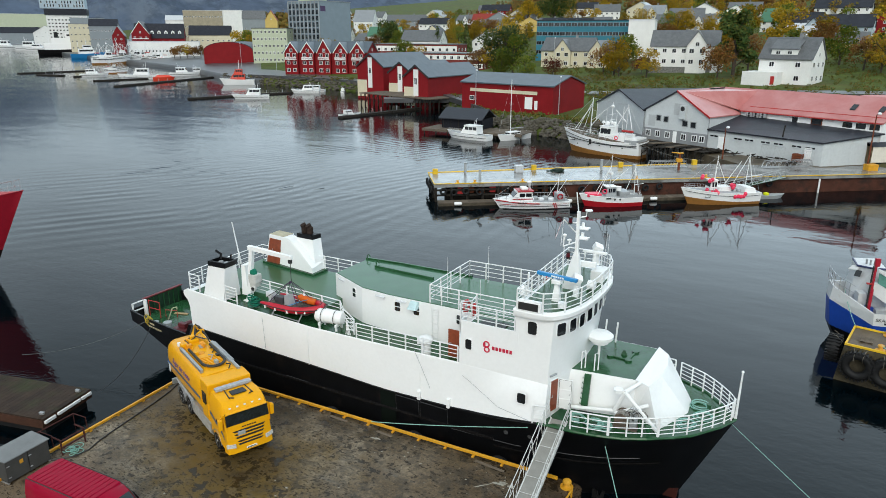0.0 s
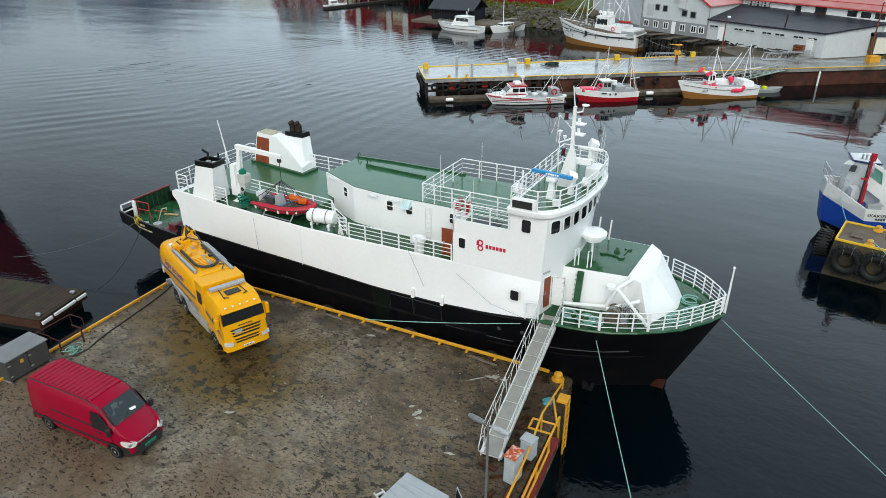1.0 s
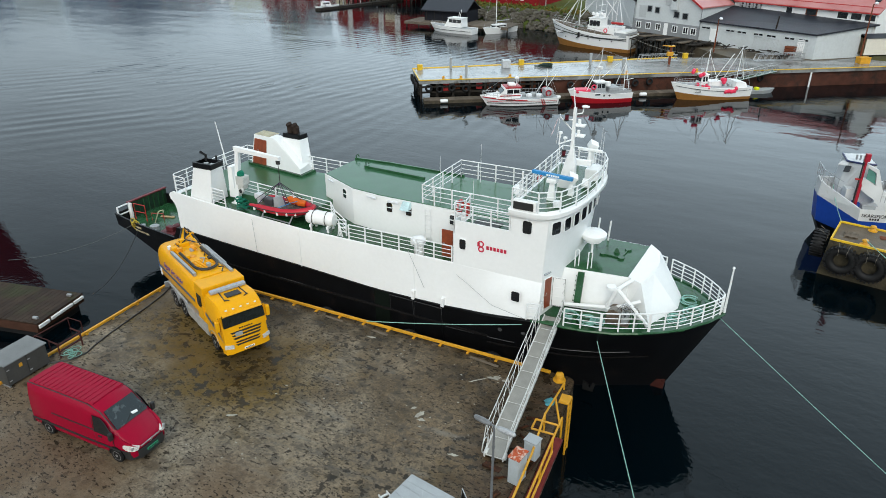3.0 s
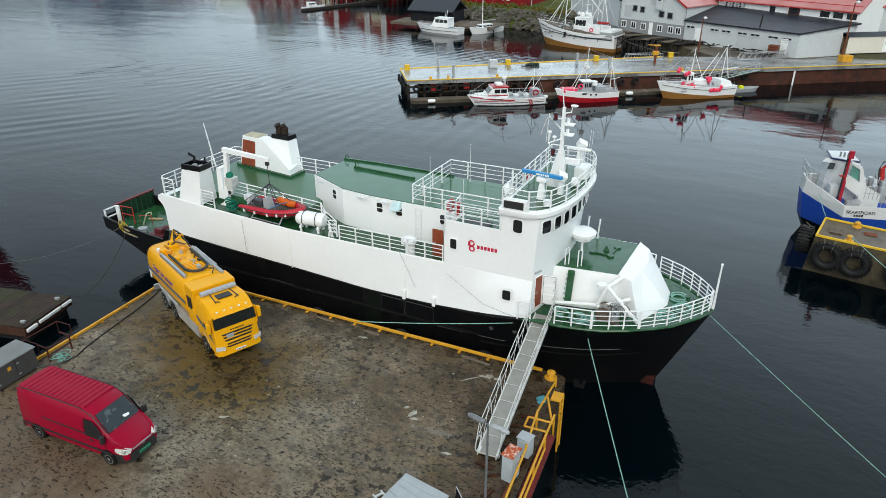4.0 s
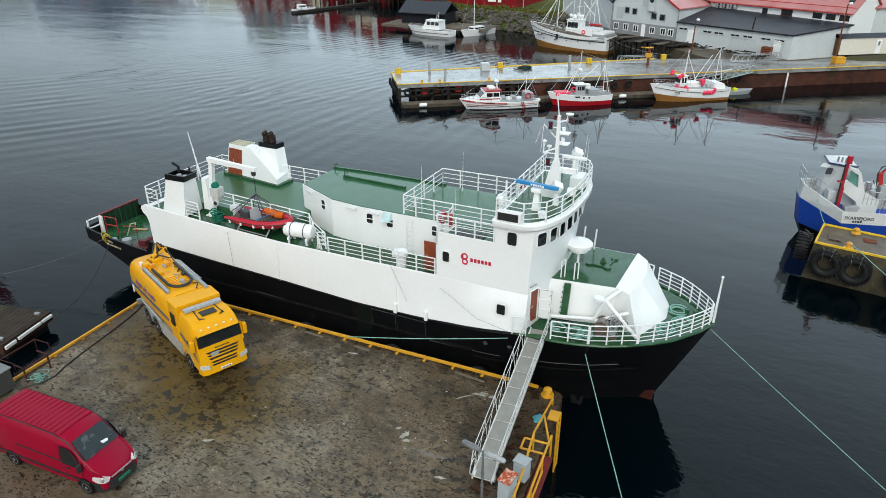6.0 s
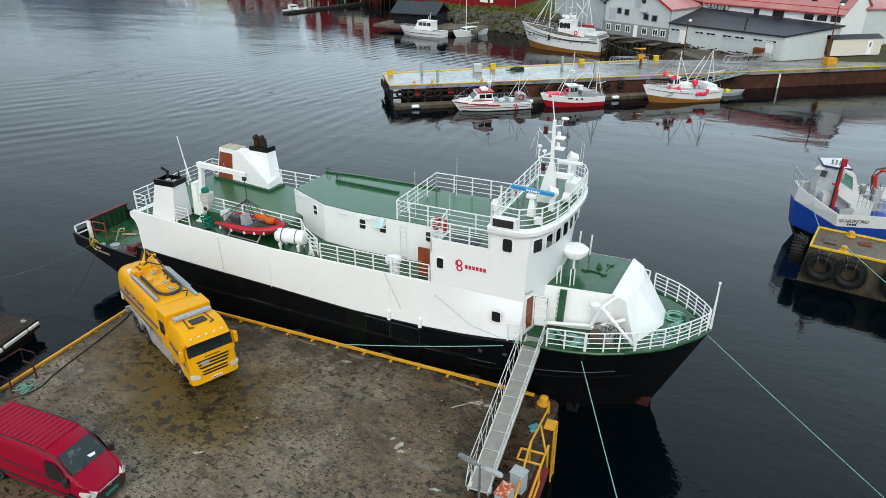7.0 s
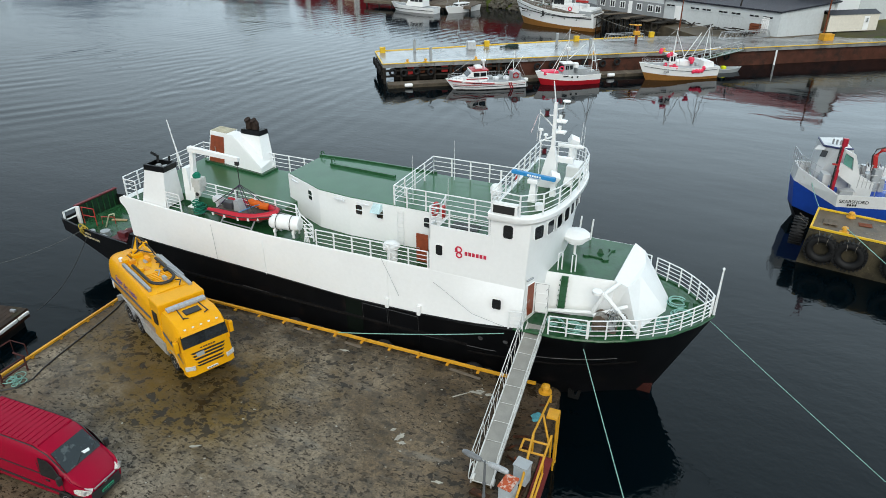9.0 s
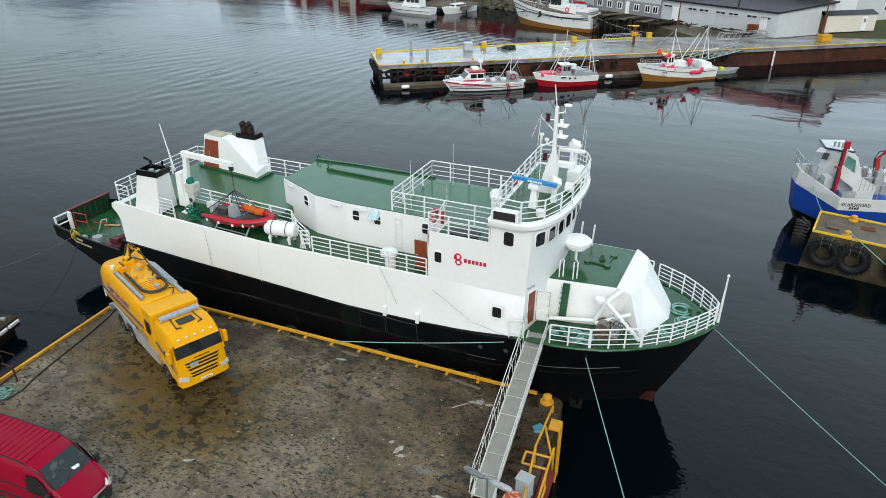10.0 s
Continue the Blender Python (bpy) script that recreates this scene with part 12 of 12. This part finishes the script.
# ---- trees ----
def leaf_material(name, a, b, c):
    m = bpy.data.materials.new(name)
    m.use_nodes = True
    n, l = m.node_tree.nodes, m.node_tree.links
    p = n["Principled BSDF"]
    p.inputs["Roughness"].default_value = 0.7
    p.inputs["Specular IOR Level"].default_value = 0.1
    g, r = n.new("ShaderNodeNewGeometry"), n.new("ShaderNodeValToRGB")
    r.color_ramp.elements[0].color, r.color_ramp.elements[1].color = (*a, 1), (*c, 1)
    e = r.color_ramp.elements.new(0.5)
    e.color = (*b, 1)
    l.new(g.outputs["Random Per Island"], r.inputs["Fac"])
    o, hs = n.new("ShaderNodeObjectInfo"), n.new("ShaderNodeHueSaturation")
    mr = n.new("ShaderNodeMapRange")
    mr.inputs["To Min"].default_value, mr.inputs["To Max"].default_value = 0.7, 1.25
    l.new(o.outputs["Random"], mr.inputs["Value"])
    l.new(mr.outputs[0], hs.inputs["Value"])
    l.new(r.outputs["Color"], hs.inputs["Color"])
    l.new(hs.outputs[0], p.inputs["Base Color"])
    return m


LEAF = [leaf_material("green_leaves", (0.05, 0.10, 0.015), (0.10, 0.14, 0.018), (0.18, 0.16, 0.015)), leaf_material("yellow_leaves", (0.40, 0.23, 0.012), (0.30, 0.19, 0.012), (0.14, 0.13, 0.015)),
        leaf_material("russet_leaves", (0.20, 0.07, 0.02), (0.13, 0.07, 0.02), (0.22, 0.13, 0.03)), leaf_material("dark_green_leaves", (0.02, 0.045, 0.012), (0.045, 0.075, 0.016), (0.10, 0.10, 0.02)),
        leaf_material("dark_red_leaves", (0.14, 0.02, 0.015), (0.10, 0.03, 0.02), (0.16, 0.05, 0.02))]
M_BARK = material("grey_bark", (0.07, 0.055, 0.045), 0.9, vary=0.3, scale=2, bump=0.4)


def leaves(verts, faces, c, r, count, size, g):
    """Loose leaf clumps through a rough ball, thicker towards its skin."""
    for i in range(count):
        v = Vector((g.gauss(0, 1), g.gauss(0, 1), g.gauss(0, 1))).normalized() * r * g.uniform(0.45, 1.08)
        p = Vector(c) + Vector((v.x, v.y, v.z * 0.85))
        a = Vector((g.gauss(0, 1), g.gauss(0, 1), g.gauss(0, 1))).normalized()
        b = a.orthogonal().normalized()
        k = size * g.uniform(0.6, 1.3)
        n0 = len(verts)
        verts += [p - a * k, p + b * k * 0.6 + v * 0.06, p + a * k, p - b * k * 0.6 - v * 0.06]
        faces.append((n0, n0 + 1, n0 + 2, n0 + 3))


def tree(h, spread, mat, seed, count=60, name="tree", label="autumn birch with a loose crown", conifer=False):
    g = random.Random(seed)
    t = thing(name, pose(0, 0, 0), label, "tree", "town trees")
    bm = B()
    top = Vector((g.uniform(-0.3, 0.3), g.uniform(-0.3, 0.3), h * 0.8))
    pipe(bm, [(0, 0, -1), (0.1, 0, h * 0.3), top * 0.75, top], [h * 0.028, h * 0.022, h * 0.014, h * 0.005], 7)
    ends = []
    verts, faces = [], []
    if conifer:
        for k in range(16):
            f = k / 15
            rr = spread * (1 - f) + 0.25
            for q in range(int(5 + 5 * (1 - f))):
                a = g.uniform(0, 6.28)
                leaves(verts, faces, (rr * 0.75 * math.cos(a), rr * 0.75 * math.sin(a), h * (0.12 + 0.88 * f)), rr * 0.4 + 0.2, 6, 0.4, g)
    else:
        for k in range(11):
            a, z = k * 2.4 + g.uniform(-0.3, 0.3), h * g.uniform(0.14, 0.72)
            e = Vector((math.cos(a), math.sin(a), 0)) * spread * g.uniform(0.4, 0.85) + Vector((0, 0, z + h * g.uniform(0.06, 0.2)))
            pipe(bm, [(0.05, 0, z * 0.8), (Vector((0, 0, z * 0.85)) + e) / 2, e], [h * 0.011, h * 0.007, h * 0.003], 5)
            ends.append(e)
        for e in [*ends, top, top * 0.85]:
            leaves(verts, faces, e, spread * g.uniform(0.34, 0.52), int(count * 2.7), h * 0.026, g)
    part("trunk", bm, M_BARK, t, "grey trunk with limbs")
    me = bpy.data.meshes.new("crown")
    me.from_pydata([tuple(v) for v in verts], [], faces)
    me.materials.append(mat)
    cr_ = new("crown", me)
    cr_.parent = t
    return t


g = random.Random(31)
PROTO = [tree(12, 5.2, LEAF[0], 1, label="green birch with a loose crown"), tree(11, 4.6, LEAF[1], 2, label="yellow autumn birch with a loose crown"), tree(9, 4.0, LEAF[2], 3, label="russet autumn rowan with a loose crown"),
         tree(15, 6.5, LEAF[3], 4, 90, label="large dark green maple with a dense crown"), tree(13, 3.0, LEAF[3], 5, conifer=True, label="dark narrow spruce between the houses"), tree(6, 3.2, LEAF[4], 6, label="small dark red garden tree"), tree(12, 5.0, LEAF[1], 7, label="golden autumn maple with a loose crown"),
         tree(15, 3.7, LEAF[3], 8, 90, label="tall dark green maple beside the villa")]
first = set()


def plant(k, x, y, s=1.0, z=None):
    m = pose(x, y, ground(x, y) if z is None else z, 0, 0, g.uniform(0, 360)) @ Matrix.Scale(s, 4)
    if k not in first:
        first.add(k)
        PROTO[k].matrix_world = m
        return
    q = copy_thing(PROTO[k], m)
    q.matrix_world = m


GARDEN_TREES = [(7, -8, 226, 1.5), (2, -4, 236, 1.5), (2, -12, 219, 1.3), (0, -87, 232, 1.45), (3, -92, 236, 1.3), (6, -98, 240, 1.2), (2, -104, 238, 1.2), (0, -88, 222, 0.9), (0, -79, 223, 0.8), (5, -68, 222, 1.3), (6, -49, 236, 1.2), (2, -54, 240, 1.2), (1, -46, 230, 0.8), (0, -52, 275, 1.1), (0, -33, 268, 1.1)]
STREET_TREES = [(5, -40, 240, 1.0), (1, -36, 228, 0.9), (0, -152, 262, 1.25), (1, -148, 266, 1.0), (4, -150, 330, 1.3), (4, -178, 352, 1.2), (4, -138, 372, 1.0), (3, -225, 380, 1.4), (0, -215, 370, 1.3), (1, -240, 330, 1.2), (2, -246, 318, 1.0), (1, -150, 400, 1.6), (6, -180, 520, 2.0), (3, -165, 540, 2.2), (2, -205, 470, 1.5)]
SLOPE_TREES = [(1, 42, 255, 1.7), (6, 48, 262, 1.8), (0, 38, 250, 1.3), (2, 30, 236, 1.2), (1, 34, 228, 1.1), (0, 24, 252, 1.2), (1, 5, 300, 1.6), (2, -10, 258, 1.2), (0, 10, 262, 1.1), (6, 20, 300, 1.2), (1, 52, 240, 1.5), (0, 56, 280, 1.6), (2, 40, 215, 1.0), (4, -128, 305, 1.1)]
for k, x, y, s in itertools.chain(GARDEN_TREES, STREET_TREES, SLOPE_TREES):
    plant(k, x, y, s)
for az, d, k, q in ((46.3, 575, 2, 0.9), (45.9, 570, 2, 1.1), (45.4, 572, 6, 0.9), (44.9, 566, 2, 1.0), (44.4, 560, 2, 1.1), (43.9, 556, 2, 0.9), (41.5, 600, 1, 1.9), (40.9, 590, 0, 1.9), (40.5, 570, 1, 1.6), (47.6, 900, 2, 1.6), (46.8, 960, 1, 1.6), (49.0, 960, 2, 1.5)):
    plant(k, *polar(az, d), q, 2)
for i in range(230):
    x, y = g.uniform(-330, 75), g.uniform(270, 640)
    if 0.5 * x + 0.87 * y < 215 or not clear(x, y):
        continue
    plant(g.choice((0, 1, 1, 2, 2, 6, 6)), x, y, g.uniform(0.7, 1.4))
# wooded hillside and shrubs, nobody could count them
verts, faces = [], []
for i in range(1500):
    x, y = g.uniform(-330, 160), g.uniform(430, 900)
    s = 0.5 * x + 0.87 * y
    if s < 395 or (x < -130 and s < 450) or not clear(x, y):
        continue
    leaves(verts, faces, (x, y, ground(x, y) + 4.5), g.uniform(3.0, 6.0), 26, 1.5, g)
for i in range(750):
    az, d_ = g.uniform(33, 50), g.uniform(760, 1900)
    x, y = polar(az, d_)
    if clear(x, y) and clear(x, y - 30) and ground(x, y) > 26:
        leaves(verts, faces, (x, y, ground(x, y) + 3), g.uniform(7, 14), 24, 4.0, g)
me = bpy.data.meshes.new("hillside_wood")
me.from_pydata([tuple(v) for v in verts], [], faces)
me.materials.append(leaf_material("mixed_autumn_wood", (0.05, 0.06, 0.015), (0.16, 0.10, 0.02), (0.10, 0.045, 0.02)))
tagged(new("hillside_wood", me), "dense autumn wood covering the hillside", "trees", kind="stuff")
verts, faces = [], []
for i in range(2200):
    if i % 9:
        x, y = g.uniform(-75, 70), g.uniform(150, 300)
        if abs(x + 26) < 18 and 226 < y < 256 or abs(x - 7) < 13 and 196 < y < 220 or x < -35 and y < 160:
            continue
    else:
        az = g.uniform(10, 42)
        x, y = polar(az, lerp(SHORE, az) + g.uniform(6, 14))
    leaves(verts, faces, (x, y, ground(x, y) + 0.5), g.uniform(0.5, 1.2), 22, 0.28, g)
me = bpy.data.meshes.new("shrubs")
me.from_pydata([tuple(v) for v in verts], [], faces)
me.materials.append(leaf_material("autumn_shrubs", (0.10, 0.10, 0.018), (0.05, 0.075, 0.016), (0.15, 0.08, 0.02)))
tagged(new("shrubs", me), "low autumn shrubs on the bank", "shrubs", kind="stuff")

# ---- shore road, cars, marina ----
bm = B()
for k in range(24):
    az0, az1 = -8 + 1.6 * k, -8 + 1.6 * (k + 1)
    q = []
    for az, o in ((az0, 62), (az1, 62), (az1, 69), (az0, 69)):
        x, y = polar(az, 150 + o * 0.9)
        q.append(bm.verts.new((x, y, ground(x, y) + 0.55)))
    bm.faces.new(q)
bmesh.ops.remove_doubles(bm, verts=bm.verts, dist=0.2)
r = bmesh.ops.extrude_face_region(bm, geom=list(bm.faces))
bmesh.ops.translate(bm, verts=[v for v in r["geom"] if isinstance(v, bmesh.types.BMVert)], vec=(0, 0, -1.2))
tagged(part("road", bm, M_ASPHALT), "grey asphalt shore road with a stone edge", "road", kind="structure")
bm = B()
prism(bm, [polar(a, lerp(SHORE, a) + 7) for a in (22, 26.7, 30, 34, 38, 41)] + [polar(a, lerp(SHORE, a) + 60) for a in (40, 36, 32, 28)], 0.2, 1.62)
tagged(part("car_park", bm, M_ASPHALT), "wet asphalt car park by the waterfront", "paving", kind="structure")


def car(mat, label):
    t = thing("parked_car", pose(0, 0, 0), label, "car", "parked cars")
    bm = B()
    loft(bm, [[(x, s * y, z) for x, z in ((-2.1, 0.35), (-2.15, 0.8), (-1.9, 0.98), (1.0, 0.95), (2.0, 0.75), (2.1, 0.4))] for s, y in ((-1, 0.85), (1, 0.85))])
    part("body", bm, mat, t)
    bm = B()
    hexa(bm, [(-1.85, -0.78, 0.97), (0.95, -0.78, 0.95), (0.95, 0.78, 0.95), (-1.85, 0.78, 0.97)], [(-1.5, -0.6, 1.42), (0.1, -0.6, 1.42), (0.1, 0.6, 1.42), (-1.5, 0.6, 1.42)])
    part("cabin_glass", bm, M_GLASS, t)
    bm = B()
    box(bm, -1.5, 0.12, -0.61, 0.61, 1.41, 1.47, 0.02)
    part("roof", bm, mat, t)
    for x in (-1.35, 1.35):
        for s in (-0.9, 0.7):
            bm = B()
            disc(bm, (x, s, 0.32), 0.32, 0.2, "y", 14)
            part("wheel", bm, M_RUBBER, t)
    return t


CARS = [car(m_, "%s parked car on the wet asphalt" % c_) for m_, c_ in ((M_WHITE, "white"), (M_BLACKPL, "black"), (M_VAN, "red"), (M_BLUE, "dark blue"), (M_STEEL, "silver"))]
spots_ = [(polar(az, lerp(SHORE, az) + o), rz) for az, o, rz in ((26.2, 12, 70), (27.0, 13, 20), (28.0, 15, 100), (28.6, 14, 110), (29.4, 14, 95), (31.5, 14, 60), (32.5, 14, 30), (33.2, 14, 35), (34.0, 15, 90), (35.0, 30, 80), (35.8, 35, 70), (36.5, 40, 70), (37.2, 44, 75), (38.0, 36, 70), (38.6, 40, 72), (39.2, 30, 75), (30.3, 14, 92), (27.5, 30, 40))]
for i, ((x, y), rz) in enumerate(spots_):
    m = pose(x, y, 1.62, 0, 0, rz)
    if i < 5:
        CARS[i].matrix_world = m
    else:
        copy_thing(CARS[(i * 3) % 5], m)
for i, (x, y, rz) in enumerate(((-37, 141, 10), (-29, 146, 30), (-26, 138, 60), (24, 219, -20))):
    copy_thing(CARS[(4, 0, 0, 3)[i]], pose(x, y, ground(x, y) + 0.05, 0, 0, rz))


def float_run(a, b, w, label="dark timber marina pontoon"):
    a, b = Vector((*a, WATER)), Vector((*b, WATER))
    d = b - a
    t = thing("marina_pontoon", Matrix.Translation(a) @ Matrix.Rotation(math.atan2(d.y, d.x), 4, "Z"), label, "pontoon", "marina pontoons")
    n_ = max(2, int(d.length / 6))
    for i in range(n_):
        bm = B()
        box(bm, d.length * i / n_, d.length * (i + 0.98) / n_, -w / 2, w / 2, -0.4, 0.55, 0.03)
        part("float", bm, M_DARKWOOD, t)
        bm = B()
        disc(bm, (d.length * (i + 0.5) / n_, w / 2 - 0.3, 0.5), 0.12, 1.2, "z", 8)
        part("mooring_post", bm, M_STEEL, t)


float_run(polar(56.6, 462), polar(52.3, 480), 5.0, "rusty long finger pier")
float_run(polar(55.4, 444), polar(54.0, 428), 4.0)
float_run(polar(52.0, 372), polar(47.8, 384), 2.6)
float_run(polar(50.6, 328), polar(43.1, 390), 2.6)
float_run(polar(45.6, 254), polar(37.8, 272), 2.4)
float_run(polar(53.2, 414), polar(51.6, 426), 2.4)
float_run((-226, 240), (-196, 268), 2.6)
float_run((-98, 129), (-90, 160), 1.8)
for az, d, rz, s in ((51.9, 416, 42, 1.3), (49.0, 384, 220, 1.75), (45.7, 408, 40, 1.45), (41.0, 251, 215, 1.15), (36.7, 272, 205, 1.0), (33.7, 272, 120, 0.55), (44.6, 420, 50, 1.2), (36.0, 280, 200, 0.8), (57.0, 1290, 45, 4.2), (55.5, 1180, 48, 4.0), (55.1, 1130, 40, 3.0)):
    x, y = polar(az, d)
    q = copy_thing(mb, pose(x, y, WATER, 0, 0, rz))
    q.matrix_world = pose(x, y, WATER, 0, 0, rz) @ Matrix.Scale(s, 4)
q = copy_thing(mb, pose(-98, 134, WATER, 0, 0, 60))
q.matrix_world = pose(-98, 134, WATER, 0, 0, 60) @ Matrix.Scale(0.6, 4)
for az, d, rz, s in ((50.6, 590, 60, 1.7), (49.7, 600, 30, 1.6), (49.0, 610, 215, 1.7), (48.2, 615, 40, 1.6), (47.5, 600, 200, 1.3), (50.4, 445, 45, 0.8)):
    x, y = polar(az, d)
    q = copy_thing(fv, pose(x, y, WATER, 0, 0, rz))
    q.matrix_world = pose(x, y, WATER, 0, 0, rz) @ Matrix.Scale(s, 4)
rc = thing("rescue_boat", pose(*polar(41.9, 325), WATER, 0, 0, 215), "white rescue boat with an orange wheelhouse", "boat")
half, sheer = boat_hull(rc, 15, 4.6, 0, 0, 2.9, 2.2, M_WHITE, M_WHITE, 0.6)
cabin(rc, -3.5, 3.0, 1.9, 2.2, 4.6, M_ORANGERED, 1.6, M_ORANGERED, 4)
cabin(rc, -2.6, 1.2, 1.5, 4.7, 6.6, M_ORANGERED, 0.9, M_ORANGERED, 3)
boat_rail(rc, 15, half, sheer, 0.5, 0.97, 0.9)
poles(rc, [((-1, 0, 6.6), (-1.2, 0, 10.5)), ((-1.2, -0.8, 8.6), (-1.2, 0.8, 8.6))], 0.1)
lf = thing("lifeboat", pose(*polar(47.2, 366), WATER, 0, 0, 45), "orange enclosed lifeboat at the pontoon", "boat")
half, sheer = boat_hull(lf, 10, 3.4, 0, 0, 1.7, 1.6, M_ORANGERED, M_ORANGERED, 0.4)
bm = B()
loft(bm, [[(x, 1.3 * k * math.cos(a), 1.4 + 1.3 * k * math.sin(a)) for a in np.linspace(0, math.pi, 9)] for x, k in ((-4.0, 0.4), (-3.2, 0.9), (0, 1.0), (2.5, 0.85), (3.8, 0.3))])
part("canopy", bm, M_ORANGERED, lf, "", True)
fy = thing("car_ferry", pose(*polar(53.5, 900), WATER, 0, 0, 40), "white ferry with a black hull at the far quay", "ship")
half, sheer = boat_hull(fy, 54, 15, 0, 0, 6.6, 5.2, M_BLACK, M_BLACK, 1.0)
for x0, x1, z0, z1, w_ in ((-20, 20, 5, 12, 12.5), (-12, 16, 12, 18, 11.5), (2, 14, 18, 23, 10.5)):
    bm = B()
    box(bm, x0, x1, -w_ / 2, w_ / 2, z0, z1, 0.3)
    part("deckhouse", bm, M_WHITE, fy, "white deckhouse")
bm = B()
box(bm, 4, 14.2, -5.4, 5.4, 19.8, 21.6, 0.1)
part("bridge_window", bm, M_GLASS, fy)
bm = B()
disc(bm, (-8, 0, 18), 2.4, 6, "z", 14, 1.8)
part("funnel", bm, M_BLACK, fy)
poles(fy, [((8, 0, 23), (8, 0, 32)), ((-16, 0, 12), (-16, 0, 24))], 0.3)
bm = B()
loft(bm, [[(x, 7.4 * k * math.cos(a), z + 7.0 * math.sin(a) * q) for a in np.linspace(0, math.pi, 9)] for x, k, q, z in ((18, 0.95, 0.5, 8), (22, 0.9, 1.5, 8), (27, 0.6, 1.6, 8), (31, 0.15, 0.6, 8.5))])
part("bow_visor", bm, M_BLACK, fy, "raised dark bow visor", True)
bl = thing("supply_boat", pose(*polar(52.1, 742), WATER, 0, 0, 60), "blue and white supply boat at the far quay", "ship")
half, sheer = boat_hull(bl, 30, 8, 0, 0, 6.0, 4.0, M_BLUEPAINT, M_BLUEPAINT, 1.0)
cabin(bl, -8, 6, 3.4, 4.2, 8.5, M_WHITE, 2.0, M_WHITE, 5)
cabin(bl, -4, 4, 3.0, 8.6, 12.0, M_WHITE, 1.5, M_WHITE, 4)
poles(bl, [((-1, 0, 12), (-1.2, 0, 18)), ((-8, 0, 6), (-8, 0, 15))], 0.2)
for x, y, h in ((-41, 138, 9), (-64, 141, 10), (-150, 240, 12), (-225, 262, 12), (-268, 285, 13), (12, 235, 12), (-70, 229, 14)):
    yard_lamp(x, y, ground(x, y) - 0.2, h, M_STEEL)

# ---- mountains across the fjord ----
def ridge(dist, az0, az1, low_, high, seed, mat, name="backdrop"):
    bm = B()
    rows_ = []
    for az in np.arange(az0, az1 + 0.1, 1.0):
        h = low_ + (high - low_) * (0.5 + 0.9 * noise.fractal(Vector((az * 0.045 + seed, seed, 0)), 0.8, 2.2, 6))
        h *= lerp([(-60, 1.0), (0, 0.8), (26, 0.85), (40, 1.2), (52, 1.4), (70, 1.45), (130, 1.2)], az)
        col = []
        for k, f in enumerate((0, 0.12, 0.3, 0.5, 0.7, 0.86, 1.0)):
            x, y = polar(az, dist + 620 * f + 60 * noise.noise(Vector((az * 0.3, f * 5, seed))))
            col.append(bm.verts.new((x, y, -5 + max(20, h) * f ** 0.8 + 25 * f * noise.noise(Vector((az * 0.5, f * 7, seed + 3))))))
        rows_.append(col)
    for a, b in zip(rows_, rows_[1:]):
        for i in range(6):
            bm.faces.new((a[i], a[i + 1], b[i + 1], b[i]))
    tagged(part(name, bm, mat), "bare mountains beyond the fjord, coloured blue-grey for haze", "mountain", kind="structure")


# the blue-grey of distant haze is mixed into the rock colours here
M_HAZE_FELL = material("haze_tinted_fell", (0.075, 0.10, 0.145), 0.95, vary=0.25, scale=0.004, bump=0.6, fine=0.02, spots=[((0.12, 0.145, 0.18), 0.006, 0.5, 0.62, 0.7), ((0.045, 0.06, 0.085), 0.01, 0.52, 0.62, 0.7)])
ridge(2500, -60, 130, 200, 330, 3.3, M_HAZE_FELL)

# the whole place was drawn in units of U metres
GROW = Matrix.Scale(U, 4)
for ob in list(scene.objects):
    if ob.parent is None and ob.type in {"MESH", "EMPTY"}:
        ob.matrix_world = GROW @ ob.matrix_world
